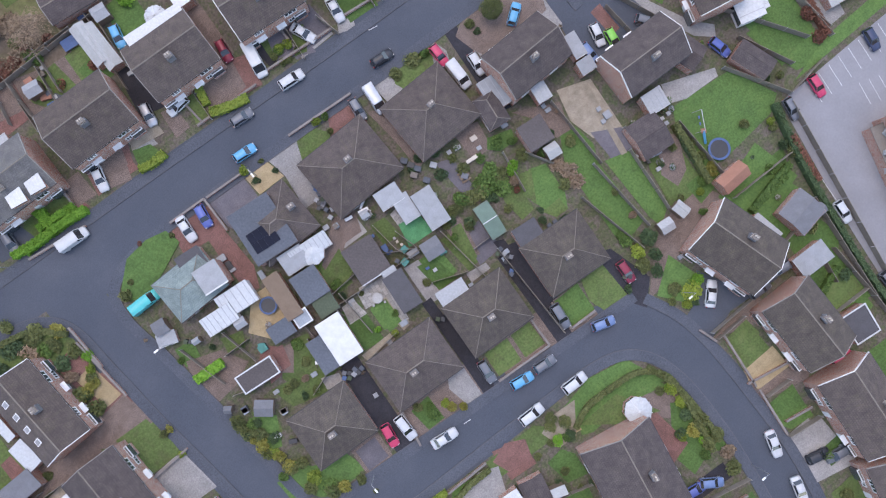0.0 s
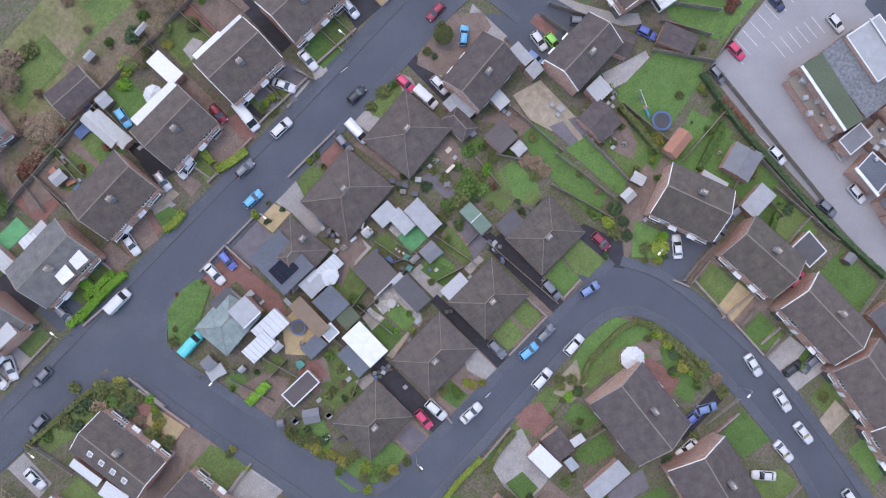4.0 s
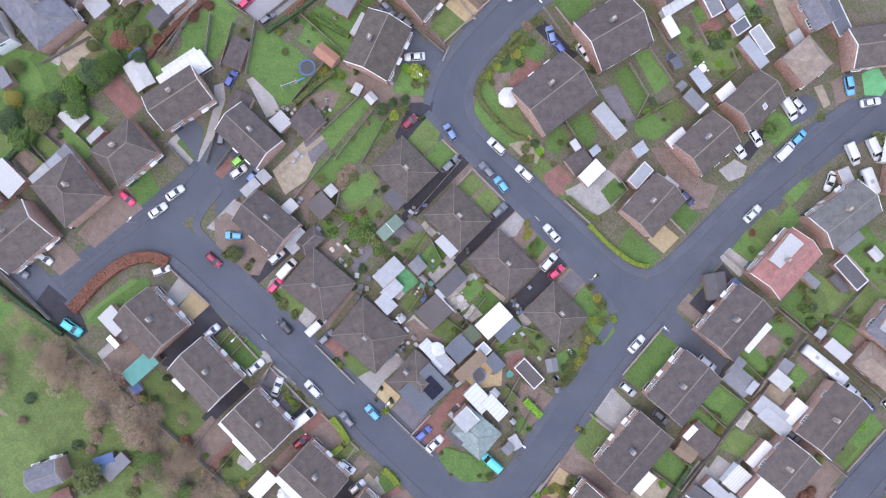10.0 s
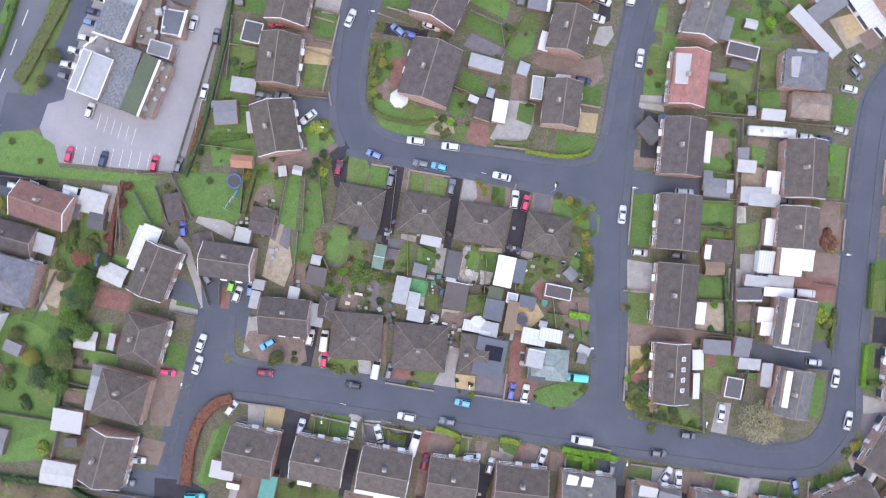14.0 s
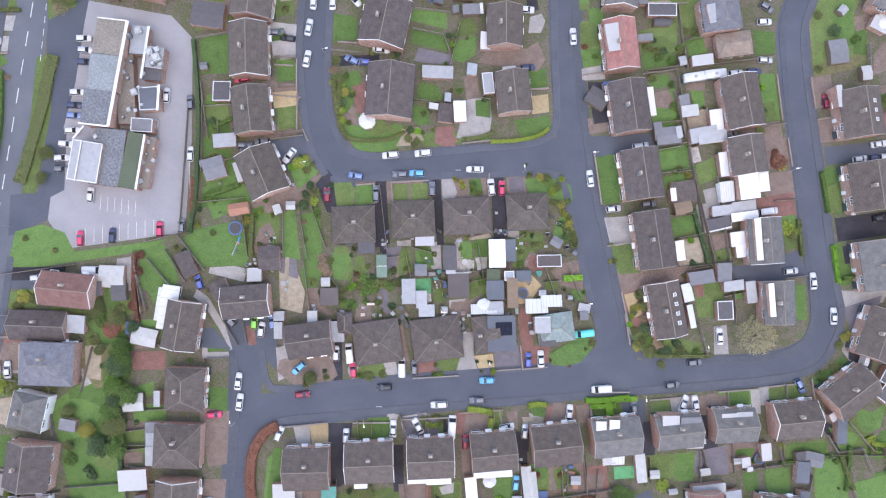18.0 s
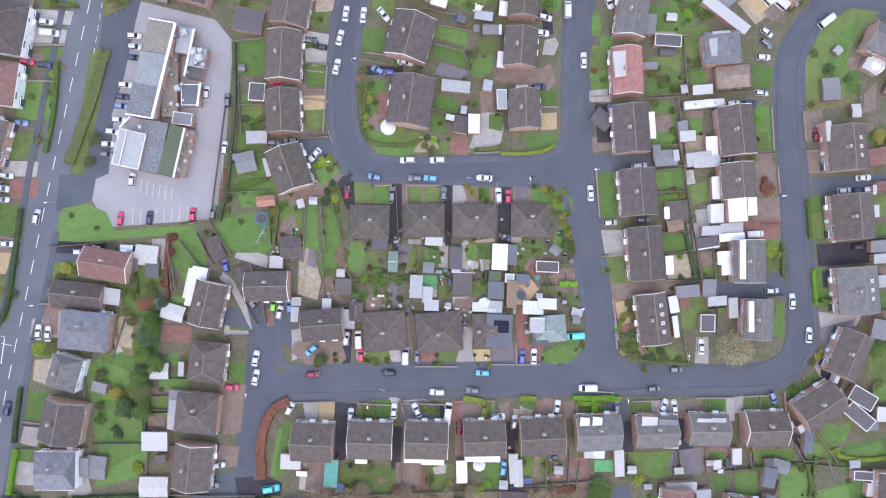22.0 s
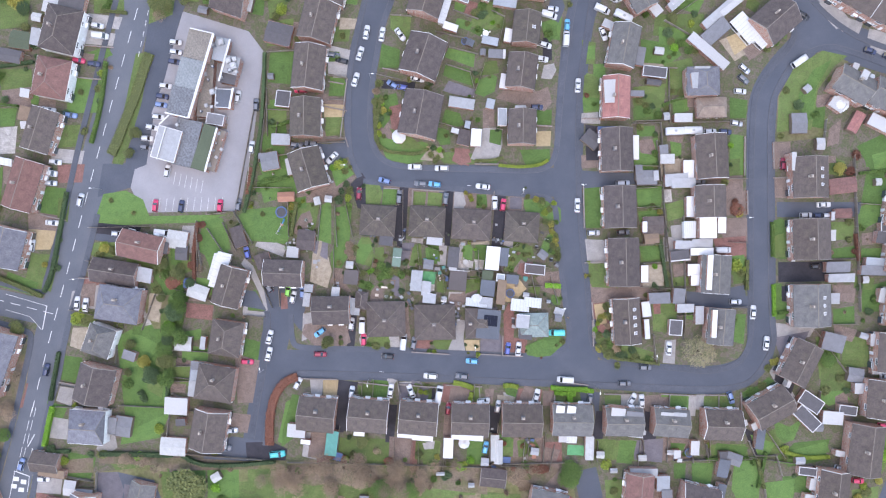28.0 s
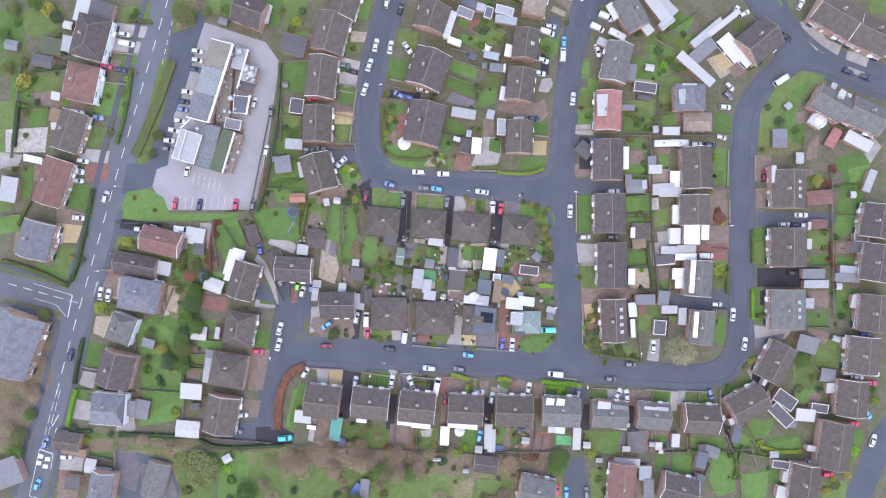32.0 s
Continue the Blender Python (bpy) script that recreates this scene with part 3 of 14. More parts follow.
def house(x, y, rot, length, width, tile="tile_brown", wall="brick", storeys=2, hip=0.0, stack=(0.0, 0.3), pitch=33, front=-1, label="", porch=True, name="house", verge="", pots=2, lights=0, bays=True, gutter="black"):
    """A pitched-roof house. Its ridge runs along its own x; front: the side (+1, -1) that the door is on."""
    eave = 2.45 if storeys == 1 else 5.0
    over = 0.17
    near = close_by(x, y)
    verge = verge or ("trim_white" if int(abs(x * 7 + y * 3)) % 5 < 2 else "mortar_verge")
    L, W = length / 2, width / 2
    rise = W * math.tan(radians(pitch))
    kinds = {"tile_brown": "brown tiled", "tile_dark": "dark brown tiled", "tile_grey": "grey tiled", "tile_red": "red tiled", "tile_pink": "pinkish red tiled", "tile_blue": "blue-grey slated", "tile_green": "green-grey tiled", "tile_tan": "tan tiled", "tile_moss": "mossy tiled"}
    walls = {"brick": "red brick", "brick_buff": "buff brick", "render": "white rendered"}[wall]
    lab = label or f"{'single-storey' if storeys == 1 else 'two-storey'} {walls} house with a {'hipped' if hip else 'gabled'} {kinds[tile]} roof"
    h = thing(name, x, y, 0, rot, lab, "bungalow" if storeys == 1 else "house", "houses of the estate")
    wl, ww = L - over * (0.6 if not hip else 1), W - over
    wz = eave + (W - ww) * math.tan(radians(pitch)) - 0.2
    bm = boxed(-wl, wl, -ww, ww, 0, wz)
    if not hip:
        gz = eave + rise - 0.2
        for s in (-1, 1):
            a, b = (-wl, -wl + 0.28) if s < 0 else (wl - 0.28, wl)
            v = [bm.verts.new(p) for p in ((a, -ww, wz), (a, ww, wz), (a, 0, gz), (b, -ww, wz), (b, ww, wz), (b, 0, gz))]
            for f in ((0, 2, 1), (3, 4, 5), (0, 3, 5, 2), (1, 2, 5, 4)):
                bm.faces.new([v[i] for i in f])
    part("wall", bm, M[wall], h)
    hl = hip * W
    top = eave + rise
    e = eave
    slope(h, (-L, -W, e), (L, -W, e), (L - hl, 0, top), (-L + hl, 0, top), tile)
    slope(h, (L, W, e), (-L, W, e), (-L + hl, 0, top), (L - hl, 0, top), tile)
    if hip:
        slope(h, (L, -W, e), (L, W, e), (L - hl, 0, top), (L - hl, 0, top), tile)
        slope(h, (-L, W, e), (-L, -W, e), (-L + hl, 0, top), (-L + hl, 0, top), tile)
        for sx in (-1, 1):
            for sy in (-1, 1):
                a, b = Vector((sx * L, sy * W, e)), Vector((sx * (L - hl), 0, top))
                d = b - a
                m = Matrix.Translation(a) @ d.to_track_quat("X", "Z").to_matrix().to_4x4()
                part("hip_tiles", boxed(0, d.length, -0.042, 0.042, -0.05, 0.05), M["ridge"], h, "", m)
    else:
        for sx in (-1, 1):
            for sy in (-1, 1):
                a, b = Vector((sx * L, sy * W, e)), Vector((sx * L, 0, top))
                d = b - a
                m = Matrix.Translation(a) @ d.to_track_quat("X", "Z").to_matrix().to_4x4()
                part("barge_board", boxed(0, d.length, -0.04, 0.04, -0.24, 0.03), M[verge], h, "", m)
    if L - hl > 0.2:
        part("ridge_tiles", boxed(-L + hl, L - hl, -0.09, 0.09, top - 0.06, top + 0.06, 0.03), M["ridge"], h)
    for sy in (-1, 1):
        if near:
            part("fascia", boxed(-L + 0.02, L - 0.02, sy * (W - 0.05) - 0.02, sy * (W - 0.05) + 0.02, e - 0.33, e - 0.1), M["trim_white"], h)
        part("gutter", boxed(-L, L, sy * (W + 0.04) - 0.055, sy * (W + 0.04) + 0.055, e - 0.17, e - 0.08, 0.02), M[gutter if wall != "render" else "trim_white"], h)
    if stack:
        sy = stack[1] * W
        zr = top - abs(sy) * math.tan(radians(pitch))
        chimney(h, stack[0] * L, sy, zr - 0.7, top + 0.75, pots=pots, near=near)
    n = 2
    for k in range(storeys):
        zc = 1.45 + k * 2.5
        for i in range(n):
            xx = (i + 0.5) / n * 2 * wl - wl
            for sy in (-1, 1):
                if k == 0 and (sy == front and i == 1 or sy != front and not near):
                    continue
                window_parts(h, xx, sy * ww, zc, 2.1 if (i + k) % 2 else 1.5, 1.2, 90 * sy, near)
    for i in (0, 1):
        xx = (-0.12, 0.5)[i] * wl
        part("door", boxed(xx - 0.45, xx + 0.45, front * ww - 0.04, front * ww + 0.04, 0.03, 2.08), M["trim_white"], h, "white front door")
        if porch and storeys == 2 and (near or i):
            part("porch_roof", boxed(xx - 0.75, xx + 0.75, min(front * ww, front * (ww + 0.75)), max(front * ww, front * (ww + 0.75)), 2.25, 2.38, 0.03), M["trim_white"], h, "white flat porch roof")
    if storeys == 2 and bays:
        for sx in (-0.72, 0.82):
            bx = sx * wl
            y0, y1 = sorted((front * (ww - 0.02), front * (ww + 0.42)))
            bay = part("bay_window", boxed(bx - 0.95, bx + 0.95, y0, y1, 0.75 if near else 0.05, 2.2), M["glass"], h, "glazed bay window")
            lid = with_mat(boxed(bx - 1.0, bx + 1.0, y0 - 0.03, y1 + 0.03, 2.201, 2.3), 1, bx - 0.86, bx + 0.86, y0 + 0.1, y1 - 0.1, 2.26, 2.33)
            part("frame", mesh_of("frame", lid, M["trim_white"], M["felt_brown"]), None, bay, "white edged bay window roof")
            if near:
                part("base", boxed(bx - 1.0, bx + 1.0, y0 - 0.03, y1 + 0.03, 0.05, 0.749), M[wall], bay)
    for i in range(lights):
        xx = (i - (lights - 1) / 2) * 2.3
        q = W * 0.5
        m = Matrix.Translation((xx, -q, e + (W - q) * math.tan(radians(pitch)))) @ Euler((radians(pitch), 0, 0)).to_matrix().to_4x4()
        sk = part("skylight", boxed(-0.45, 0.45, -0.6, 0.6, 0, 0.08), M["trim_white"], h, "white framed roof window", m)
        part("pane", boxed(-0.36, 0.36, -0.5, 0.5, 0.081, 0.09), M["offwhite"], sk)
    return h


ROOFS = {"white": "white sheet", "offwhite": "pale grey sheet", "felt": "dark felt", "felt_pale": "pale felt", "felt_brown": "brown felt", "felt_grey": "grey felt", "felt_green": "green felt", "asbestos": "corrugated cement", "felt_teal": "teal sheet", "felt_blue": "blue sheet", "shedwood": "brown board", "felt_slate": "blue-grey", "felt_plum": "dark brown", "trim_white": "clean white", "poly": "pale ribbed", "sheet_white": "clean white sheet", "felt_mint": "pale green felt", "felt_tan": "dusty brown felt", "felt_worn": "weathered grey felt", "felt_patchy": "patched grey felt"}


def lean_to(x, y, rot, w, d, h0=2.35, h1=2.75, roof="white", wall="brick", label="", name="extension", cat="extension", ribs=0, glazed=False, edge=0.05, edge_mat="", rim=0):
    """A small building with a roof that falls along its own y: extension, garage, shed, conservatory."""
    if glazed:
        h0, h1, wall, name, cat = 2.2, 2.9, "render", "conservatory", "conservatory"
        roof = "poly" if roof == "white" else roof
        label = label or "white framed conservatory with a ribbed pale roof"
    label = label or f"low brick extension or garage with a flat {ROOFS[roof]} roof"
    t = thing(name, x, y, 0, rot, label, cat, "outbuildings")
    W, D = w / 2 - 0.1, d / 2 - 0.1
    bm = bmesh.new()
    v = [bm.verts.new(p) for p in ((-W, -D, 0), (W, -D, 0), (W, D, 0), (-W, D, 0), (-W, -D, h0 - 0.1), (W, -D, h0 - 0.1), (W, D, h1 - 0.1), (-W, D, h1 - 0.1))]
    for f in ((0, 3, 2, 1), (4, 5, 6, 7), (0, 1, 5, 4), (2, 3, 7, 6), (0, 4, 7, 3), (1, 2, 6, 5)):
        bm.faces.new([v[i] for i in f])
    part("wall", bm, M[wall], t)
    a = math.atan2(h1 - h0, d)
    m = Matrix.Translation((0, 0, (h0 + h1) / 2)) @ Euler((a, 0, 0)).to_matrix().to_4x4()
    s = d / math.cos(a)
    roof_ob = part("roof", boxed(-w / 2, w / 2, -s / 2, s / 2, -0.08, 0.02, 0.015), M[roof], t, "", m)
    for i in range(ribs):
        xx = -w / 2 + (i + 0.5) * w / ribs
        part("glazing_bar", boxed(xx - 0.04, xx + 0.04, -s / 2, s / 2, 0.022, 0.06), M["bar"], roof_ob)
    part("trim", boxed(-w / 2, w / 2, -s / 2 - edge, -s / 2, -0.12, 0.04 + edge * 0.5), M[edge_mat or ("upvc" if glazed or roof in ("white", "offwhite") else "black")], t, "", m)
    if rim:
        for a, b, c, e in ((-w / 2, w / 2, s / 2 - 0.2, s / 2), (-w / 2, -w / 2 + 0.2, -s / 2, s / 2 - 0.2), (w / 2 - 0.2, w / 2, -s / 2, s / 2 - 0.2), (-w / 2 + 0.2, w / 2 - 0.2, -s / 2, -s / 2 + 0.2)):
            part("rim_board", boxed(a, b, c, e, 0.022, 0.13), M["upvc"], t, "white edge board", m)
    if glazed:
        for i in (-1, 1):
            part("pane", boxed(min(i * 0.55, i * (W - 0.1)), max(i * 0.55, i * (W - 0.1)), -D - 0.03, -D + 0.02, 0.7, h0 - 0.3), M["glass"], t)
    return t


def shed(x, y, rot, w, d, roof="felt", wall="shedwood", label="", h=1.9, rise=0.5, name="garden_shed", cat="shed"):
    """A small ridge-roofed shed or garage; its ridge runs along its own x."""
    kinds = {"felt": "dark felt", "felt_grey": "grey felt", "felt_green": "green felt", "white": "white sheet", "offwhite": "pale grey sheet", "asbestos": "corrugated cement", "terracotta": "orange tiled", "tile_brown": "brown tiled", "tile_dark": "dark tiled", "felt_teal": "teal sheet", "shedwood": "brown boarded", "tile_red": "red tiled", "felt_blue": "blue sheet"}
    t = thing(name, x, y, 0, rot, label or f"{'brick garage' if wall == 'brick' else 'wooden garden shed'} with a {kinds.get(roof, 'plain')} ridged roof", cat, "outbuildings")
    W, D = w / 2 - 0.08, d / 2 - 0.08
    bm = boxed(-W, W, -D, D, 0, h)
    for s in (-1, 1):
        a, b = (-W, -W + 0.06) if s < 0 else (W - 0.06, W)
        v = [bm.verts.new(p) for p in ((a, -D, h), (a, D, h), (a, 0, h + rise - 0.05), (b, -D, h), (b, D, h), (b, 0, h + rise - 0.05))]
        for f in ((0, 2, 1), (3, 4, 5), (0, 3, 5, 2), (1, 2, 5, 4)):
            bm.faces.new([v[i] for i in f])
    part("wall", bm, M[wall], t)
    e = h - 0.02
    slope(t, (-w / 2, -d / 2, e), (w / 2, -d / 2, e), (w / 2, 0, h + rise), (-w / 2, 0, h + rise), roof, 0.05)
    slope(t, (w / 2, d / 2, e), (-w / 2, d / 2, e), (-w / 2, 0, h + rise), (w / 2, 0, h + rise), roof, 0.05)
    part("ridge_cap", boxed(-w / 2, w / 2, -0.06, 0.06, h + rise - 0.03, h + rise + 0.025), M["upvc" if roof == "felt_mint" else roof], t)
    return t


def clump(n, rx, ry, rz, leaf, seed, hollow=0.55, low=-0.6):
    """A crown of small leaf clumps in an uneven, gappy ellipsoid."""
    r = random.Random(seed)
    v, f = [], []
    bumps = [(Vector((r.gauss(0, 1), r.gauss(0, 1), r.gauss(0, 0.8))).normalized(), r.uniform(0.65, 1.2)) for _ in range(9)]
    for _ in range(n):
        d = Vector((r.gauss(0, 1), r.gauss(0, 1), r.gauss(0, 1))).normalized()
        if d.z < low:
            d.z = -d.z
        k = max(bumps, key=lambda q: q[0].dot(d))[1]
        q = k * (hollow + (1 - hollow) * r.random() ** 0.5)
        p = Vector((d.x * rx * q, d.y * ry * q, d.z * rz * q))
        s = leaf * r.uniform(0.5, 1.3)
        a = Vector((r.gauss(0, 1), r.gauss(0, 1), r.gauss(0, 0.5))).normalized()
        b = a.cross(Vector((r.gauss(0, 1), r.gauss(0, 1), r.gauss(0, 1)))).normalized()
        c = a.cross(b) * 0.4
        i = len(v)
        v += [p - a * s, p + b * s * 0.7 + c * s, p + a * s, p - b * s * 0.7 + c * s]
        f += [(i, i + 1, i + 2), (i, i + 2, i + 3)]
    return v, f


def leaf_mesh(name, v, f, mat):
    me = bpy.data.meshes.new(name)
    me.from_pydata(v, [], f)
    me.materials.append(mat)
    return me


def limb_bm(bm, a, b, r1, r2, n=6):
    d = b - a
    m = Matrix.Translation((a + b) / 2) @ d.to_track_quat("Z", "Y").to_matrix().to_4x4()
    bmesh.ops.create_cone(bm, cap_ends=True, segments=n, radius1=r1, radius2=r2, depth=d.length, matrix=m)


PLANT = {"green": "green leafy", "dark": "dark evergreen", "lime": "yellow-green", "gold": "golden-leaved", "bright": "bright green", "rust": "copper-leaved", "bare": "bare brown winter", "olive": "olive-green", "twig": "pale budding"}
TREES, BUSHES = {}, {}


def tree(x, y, r, h, leaf="green", seed=1):
    """A tree: tapered trunk, limbs and a crown of leaf clumps, or of twigs where it is bare."""
    key = (leaf, seed % 4)
    size = 3.0
    if key not in TREES:
        rr = random.Random(seed)
        trunk, hh = bmesh.new(), 6.0
        limb_bm(trunk, Vector((0, 0, 0)), Vector((0.1, 0, hh * 0.5)), 0.24, 0.15, 8)
        limbs = []
        for i in range(4):
            a = i * 1.7 + rr.random()
            z = hh * (0.32 + 0.06 * i)
            bm = bmesh.new()
            p0, p1 = Vector((0.06, 0, min(z, hh * 0.49))), Vector((math.cos(a) * size * 0.6, math.sin(a) * size * 0.6, z + 1.2))
            limb_bm(bm, p0, p1, 0.08, 0.035)
            for j in range(4):
                q = p0.lerp(p1, 0.45 + 0.16 * j)
                aa = a + rr.uniform(-1.2, 1.2)
                limb_bm(bm, q, q + Vector((math.cos(aa) * 1.3, math.sin(aa) * 1.3, rr.uniform(0.3, 1.1))), 0.03, 0.012, 4)
            limbs.append(mesh_of("limb", bm, M["bark"]))
        bare = leaf in ("bare", "twig")
        v, f = clump(2600 if not bare else 1500, size, size, hh * 0.36, 0.2 if not bare else 0.16, seed, 0.35)
        if bare:
            v2 = []
            for i in range(0, len(v), 4):
                a, b, c, d = v[i:i + 4]
                ax = (c - a) * 2.0
                side = (b - d) * 0.14
                mid = (a + c) / 2
                v2 += [mid - ax * 0.5, mid - side, mid + ax * 0.5, mid + side]
            v = v2
        whole = trunk.copy()
        for lm in limbs:
            whole.from_mesh(lm)
        TREES[key] = (mesh_of("trunk", trunk, M["bark"]), mesh_of("trunk", whole, M["bark"]), limbs, leaf_mesh("crown", [p + Vector((0, 0, hh * 0.62)) for p in v], f, LEAF[leaf]))
    tk, whole, limbs, crown = TREES[key]
    near = close_by(x, y)
    t = thing("tree", x, y, 0, seed * 67 % 360, f"{PLANT[leaf]} garden tree with a broad uneven crown", "tree", "trees")
    t.scale = (r / size, r / size, h / 8.1)
    part("trunk", tk if near else whole, None, t)
    for lm in limbs if near else ():
        part("limb", lm, None, t)
    part("crown", crown, None, t)
    return t


FAR = {}


def bush(x, y, r, h, leaf="green", seed=1):
    """A rounded shrub; the outer ones are gathered by kind of leaf."""
    key = (leaf, seed % 5)
    if key not in BUSHES:
        v, f = clump(460, 1.0, 1.0, 0.62, 0.16, seed, 0.45, -1.1)
        BUSHES[key] = leaf_mesh("shrub", [p + Vector((0, 0, 0.6)) for p in v], f, LEAF[leaf])
    size = (r, r * (0.8 + seed % 5 * 0.09), h / 1.25)
    place = pose(x, y, -0.05, 0, 0, seed * 71 % 360)
    if math.hypot(x, y) > 69.1:
        FAR.setdefault(leaf, []).append((key, place @ Matrix.Diagonal((*size, 1))))
        return None
    b = new("shrub", BUSHES[key])
    b.matrix_basis = place
    b.scale = size
    return tagged(b, f"rounded {PLANT[leaf]} garden shrub", "shrub", "garden shrubs")


def far_shrubs():
    """The outer gardens' shrubs, one joined growth for each kind of leaf."""
    for leaf, rows in FAR.items():
        v, f = [], []
        for key, m in rows:
            me, n = BUSHES[key], len(v)
            v += [m @ q.co for q in me.vertices]
            f += [tuple(n + i for i in p.vertices) for p in me.polygons]
        tagged(new("shrubbery", leaf_mesh("shrubbery", v, f, LEAF[leaf])), f"scattered {PLANT[leaf]} shrubs of the outer gardens", "shrubs", kind="stuff")


def hedge(pts, w, h, leaf="green", seed=1, label=""):
    """A clipped hedge along a line: a dense core with leaf clumps over it."""
    line = smooth_line(pts, 4)
    r = random.Random(seed)
    total = sum((b - a).length for a, b in zip(line, line[1:]))
    t = thing("hedge", line[0].x, line[0].y, 0, 0, label or f"clipped {PLANT[leaf]} hedge along a garden edge", "hedge", "hedges")
    off = line[0].copy()
    loc = [p - off for p in line]
    v, f = [], []
    n = int(min(2600, total * (w + 2 * h) * 24))
    seg = list(zip(loc, loc[1:]))
    for _ in range(n):
        a, b = seg[r.randrange(len(seg))]
        d = (b - a).normalized()
        nn = Vector((-d.y, d.x, 0))
        u = r.uniform(-1, 1)
        top = r.random() < 0.65
        p = a.lerp(b, r.random()) + nn * (u * w * 0.52 if top else math.copysign(w * 0.5, u)) + Vector((0, 0, h * r.uniform(0.94, 1.08) if top else r.uniform(0.05, h)))
        s = r.uniform(0.08, 0.2)
        x = Vector((r.gauss(0, 1), r.gauss(0, 1), r.gauss(0, 0.5))).normalized()
        y = x.cross(Vector((r.gauss(0, 1), r.gauss(0, 1), r.gauss(0, 1)))).normalized()
        i = len(v)
        v += [p - x * s, p + y * s * 0.7, p + x * s, p - y * s * 0.7]
        f += [(i, i + 1, i + 2, i + 3)]
    part("core", band(loc, -w * 0.44, w * 0.44, 0, h * 0.93), LEAF[leaf], t)
    part("foliage", leaf_mesh("foliage", v, f, LEAF[leaf]), None, t)
    return t


def fence(pts, h=1.6, kind="wood"):
    """Fence panels between posts, a gravel board under each."""
    x0, y0 = pts[0]
    lab = {"wood": "weathered brown wooden panel fence between gardens", "wall": "low brick garden wall with a pale coping", "white": "white painted low garden fence"}[kind]
    t = thing("garden_wall" if kind == "wall" else "fence", x0, y0, 0, 0, lab, "wall" if kind == "wall" else "fence", "garden boundaries")
    for (ax, ay), (bx, by) in zip(pts, pts[1:]):
        length = math.dist((ax, ay), (bx, by))
        ang = math.degrees(math.atan2(by - ay, bx - ax))
        n = max(1, round(length / (4.2 if kind != "wall" else 7.0)))
        step = round(length / n, 2)
        for i in range(n):
            m = pose(ax - x0 + (bx - ax) * i / n, ay - y0 + (by - ay) * i / n, 0, 0, 0, ang)
            if kind == "wall":
                part("brickwork", shared(("brickwork", step, h), lambda: boxed(0, step, -0.11, 0.11, 0, h), M["brick"]), None, t, "", m)
                part("coping", shared(("coping", step, h), lambda: boxed(0, step, -0.16, 0.16, h + 0.002, h + 0.07), M["coping"]), None, t, "", m)
            elif not close_by(ax, ay):
                mt = M["fencewood"] if kind == "wood" else M["upvc"]
                part("panel", shared(("panel", step, h, kind, 2), lambda: with_mat(boxed(0.05, step - 0.05, -0.03, 0.03, 0.08, h), 1, -0.05, 0.05, -0.05, 0.05, 0, h + 0.08), mt, M["concrete"] if kind == "wood" else mt), None, t, "", m)
            else:
                mt = M["fencewood"] if kind == "wood" else M["upvc"]
                part("panel", shared(("panel", step, h, kind), lambda: boxed(0.05, step - 0.05, -0.03, 0.03, 0.08, h), mt), None, t, "", m)
                if i:
                    continue
                part("post", shared(("post", h, kind), lambda: boxed(-0.05, 0.05, -0.05, 0.05, 0, h + 0.08), M["concrete"] if kind == "wood" else mt), None, t, "", m)
    return t


def loft(rings, close=True):
    """A skin through rings of equal count, closed at both ends."""
    bm = bmesh.new()
    rows = [[bm.verts.new(p) for p in ring] for ring in rings]
    n = len(rows[0])
    for a, b in zip(rows, rows[1:]):
        for i in range(n):
            j = (i + 1) % n
            bm.faces.new((a[i], a[j], b[j], b[i]))
    bm.faces.new(rows[0][::-1]), bm.faces.new(rows[-1])
    bmesh.ops.recalc_face_normals(bm, faces=bm.faces)
    for f in bm.faces:
        f.smooth = True
    return bm


def hull_ring(x, w, z0, z1, tuck=0.9, top=0.86):
    return [(x, -w * tuck, z0), (x, -w, z0 + (z1 - z0) * 0.35), (x, -w, z0 + (z1 - z0) * 0.7), (x, -w * top, z1), (x, 0, z1 + 0.03), (x, w * top, z1), (x, w, z0 + (z1 - z0) * 0.7), (x, w, z0 + (z1 - z0) * 0.35), (x, w * tuck, z0)]


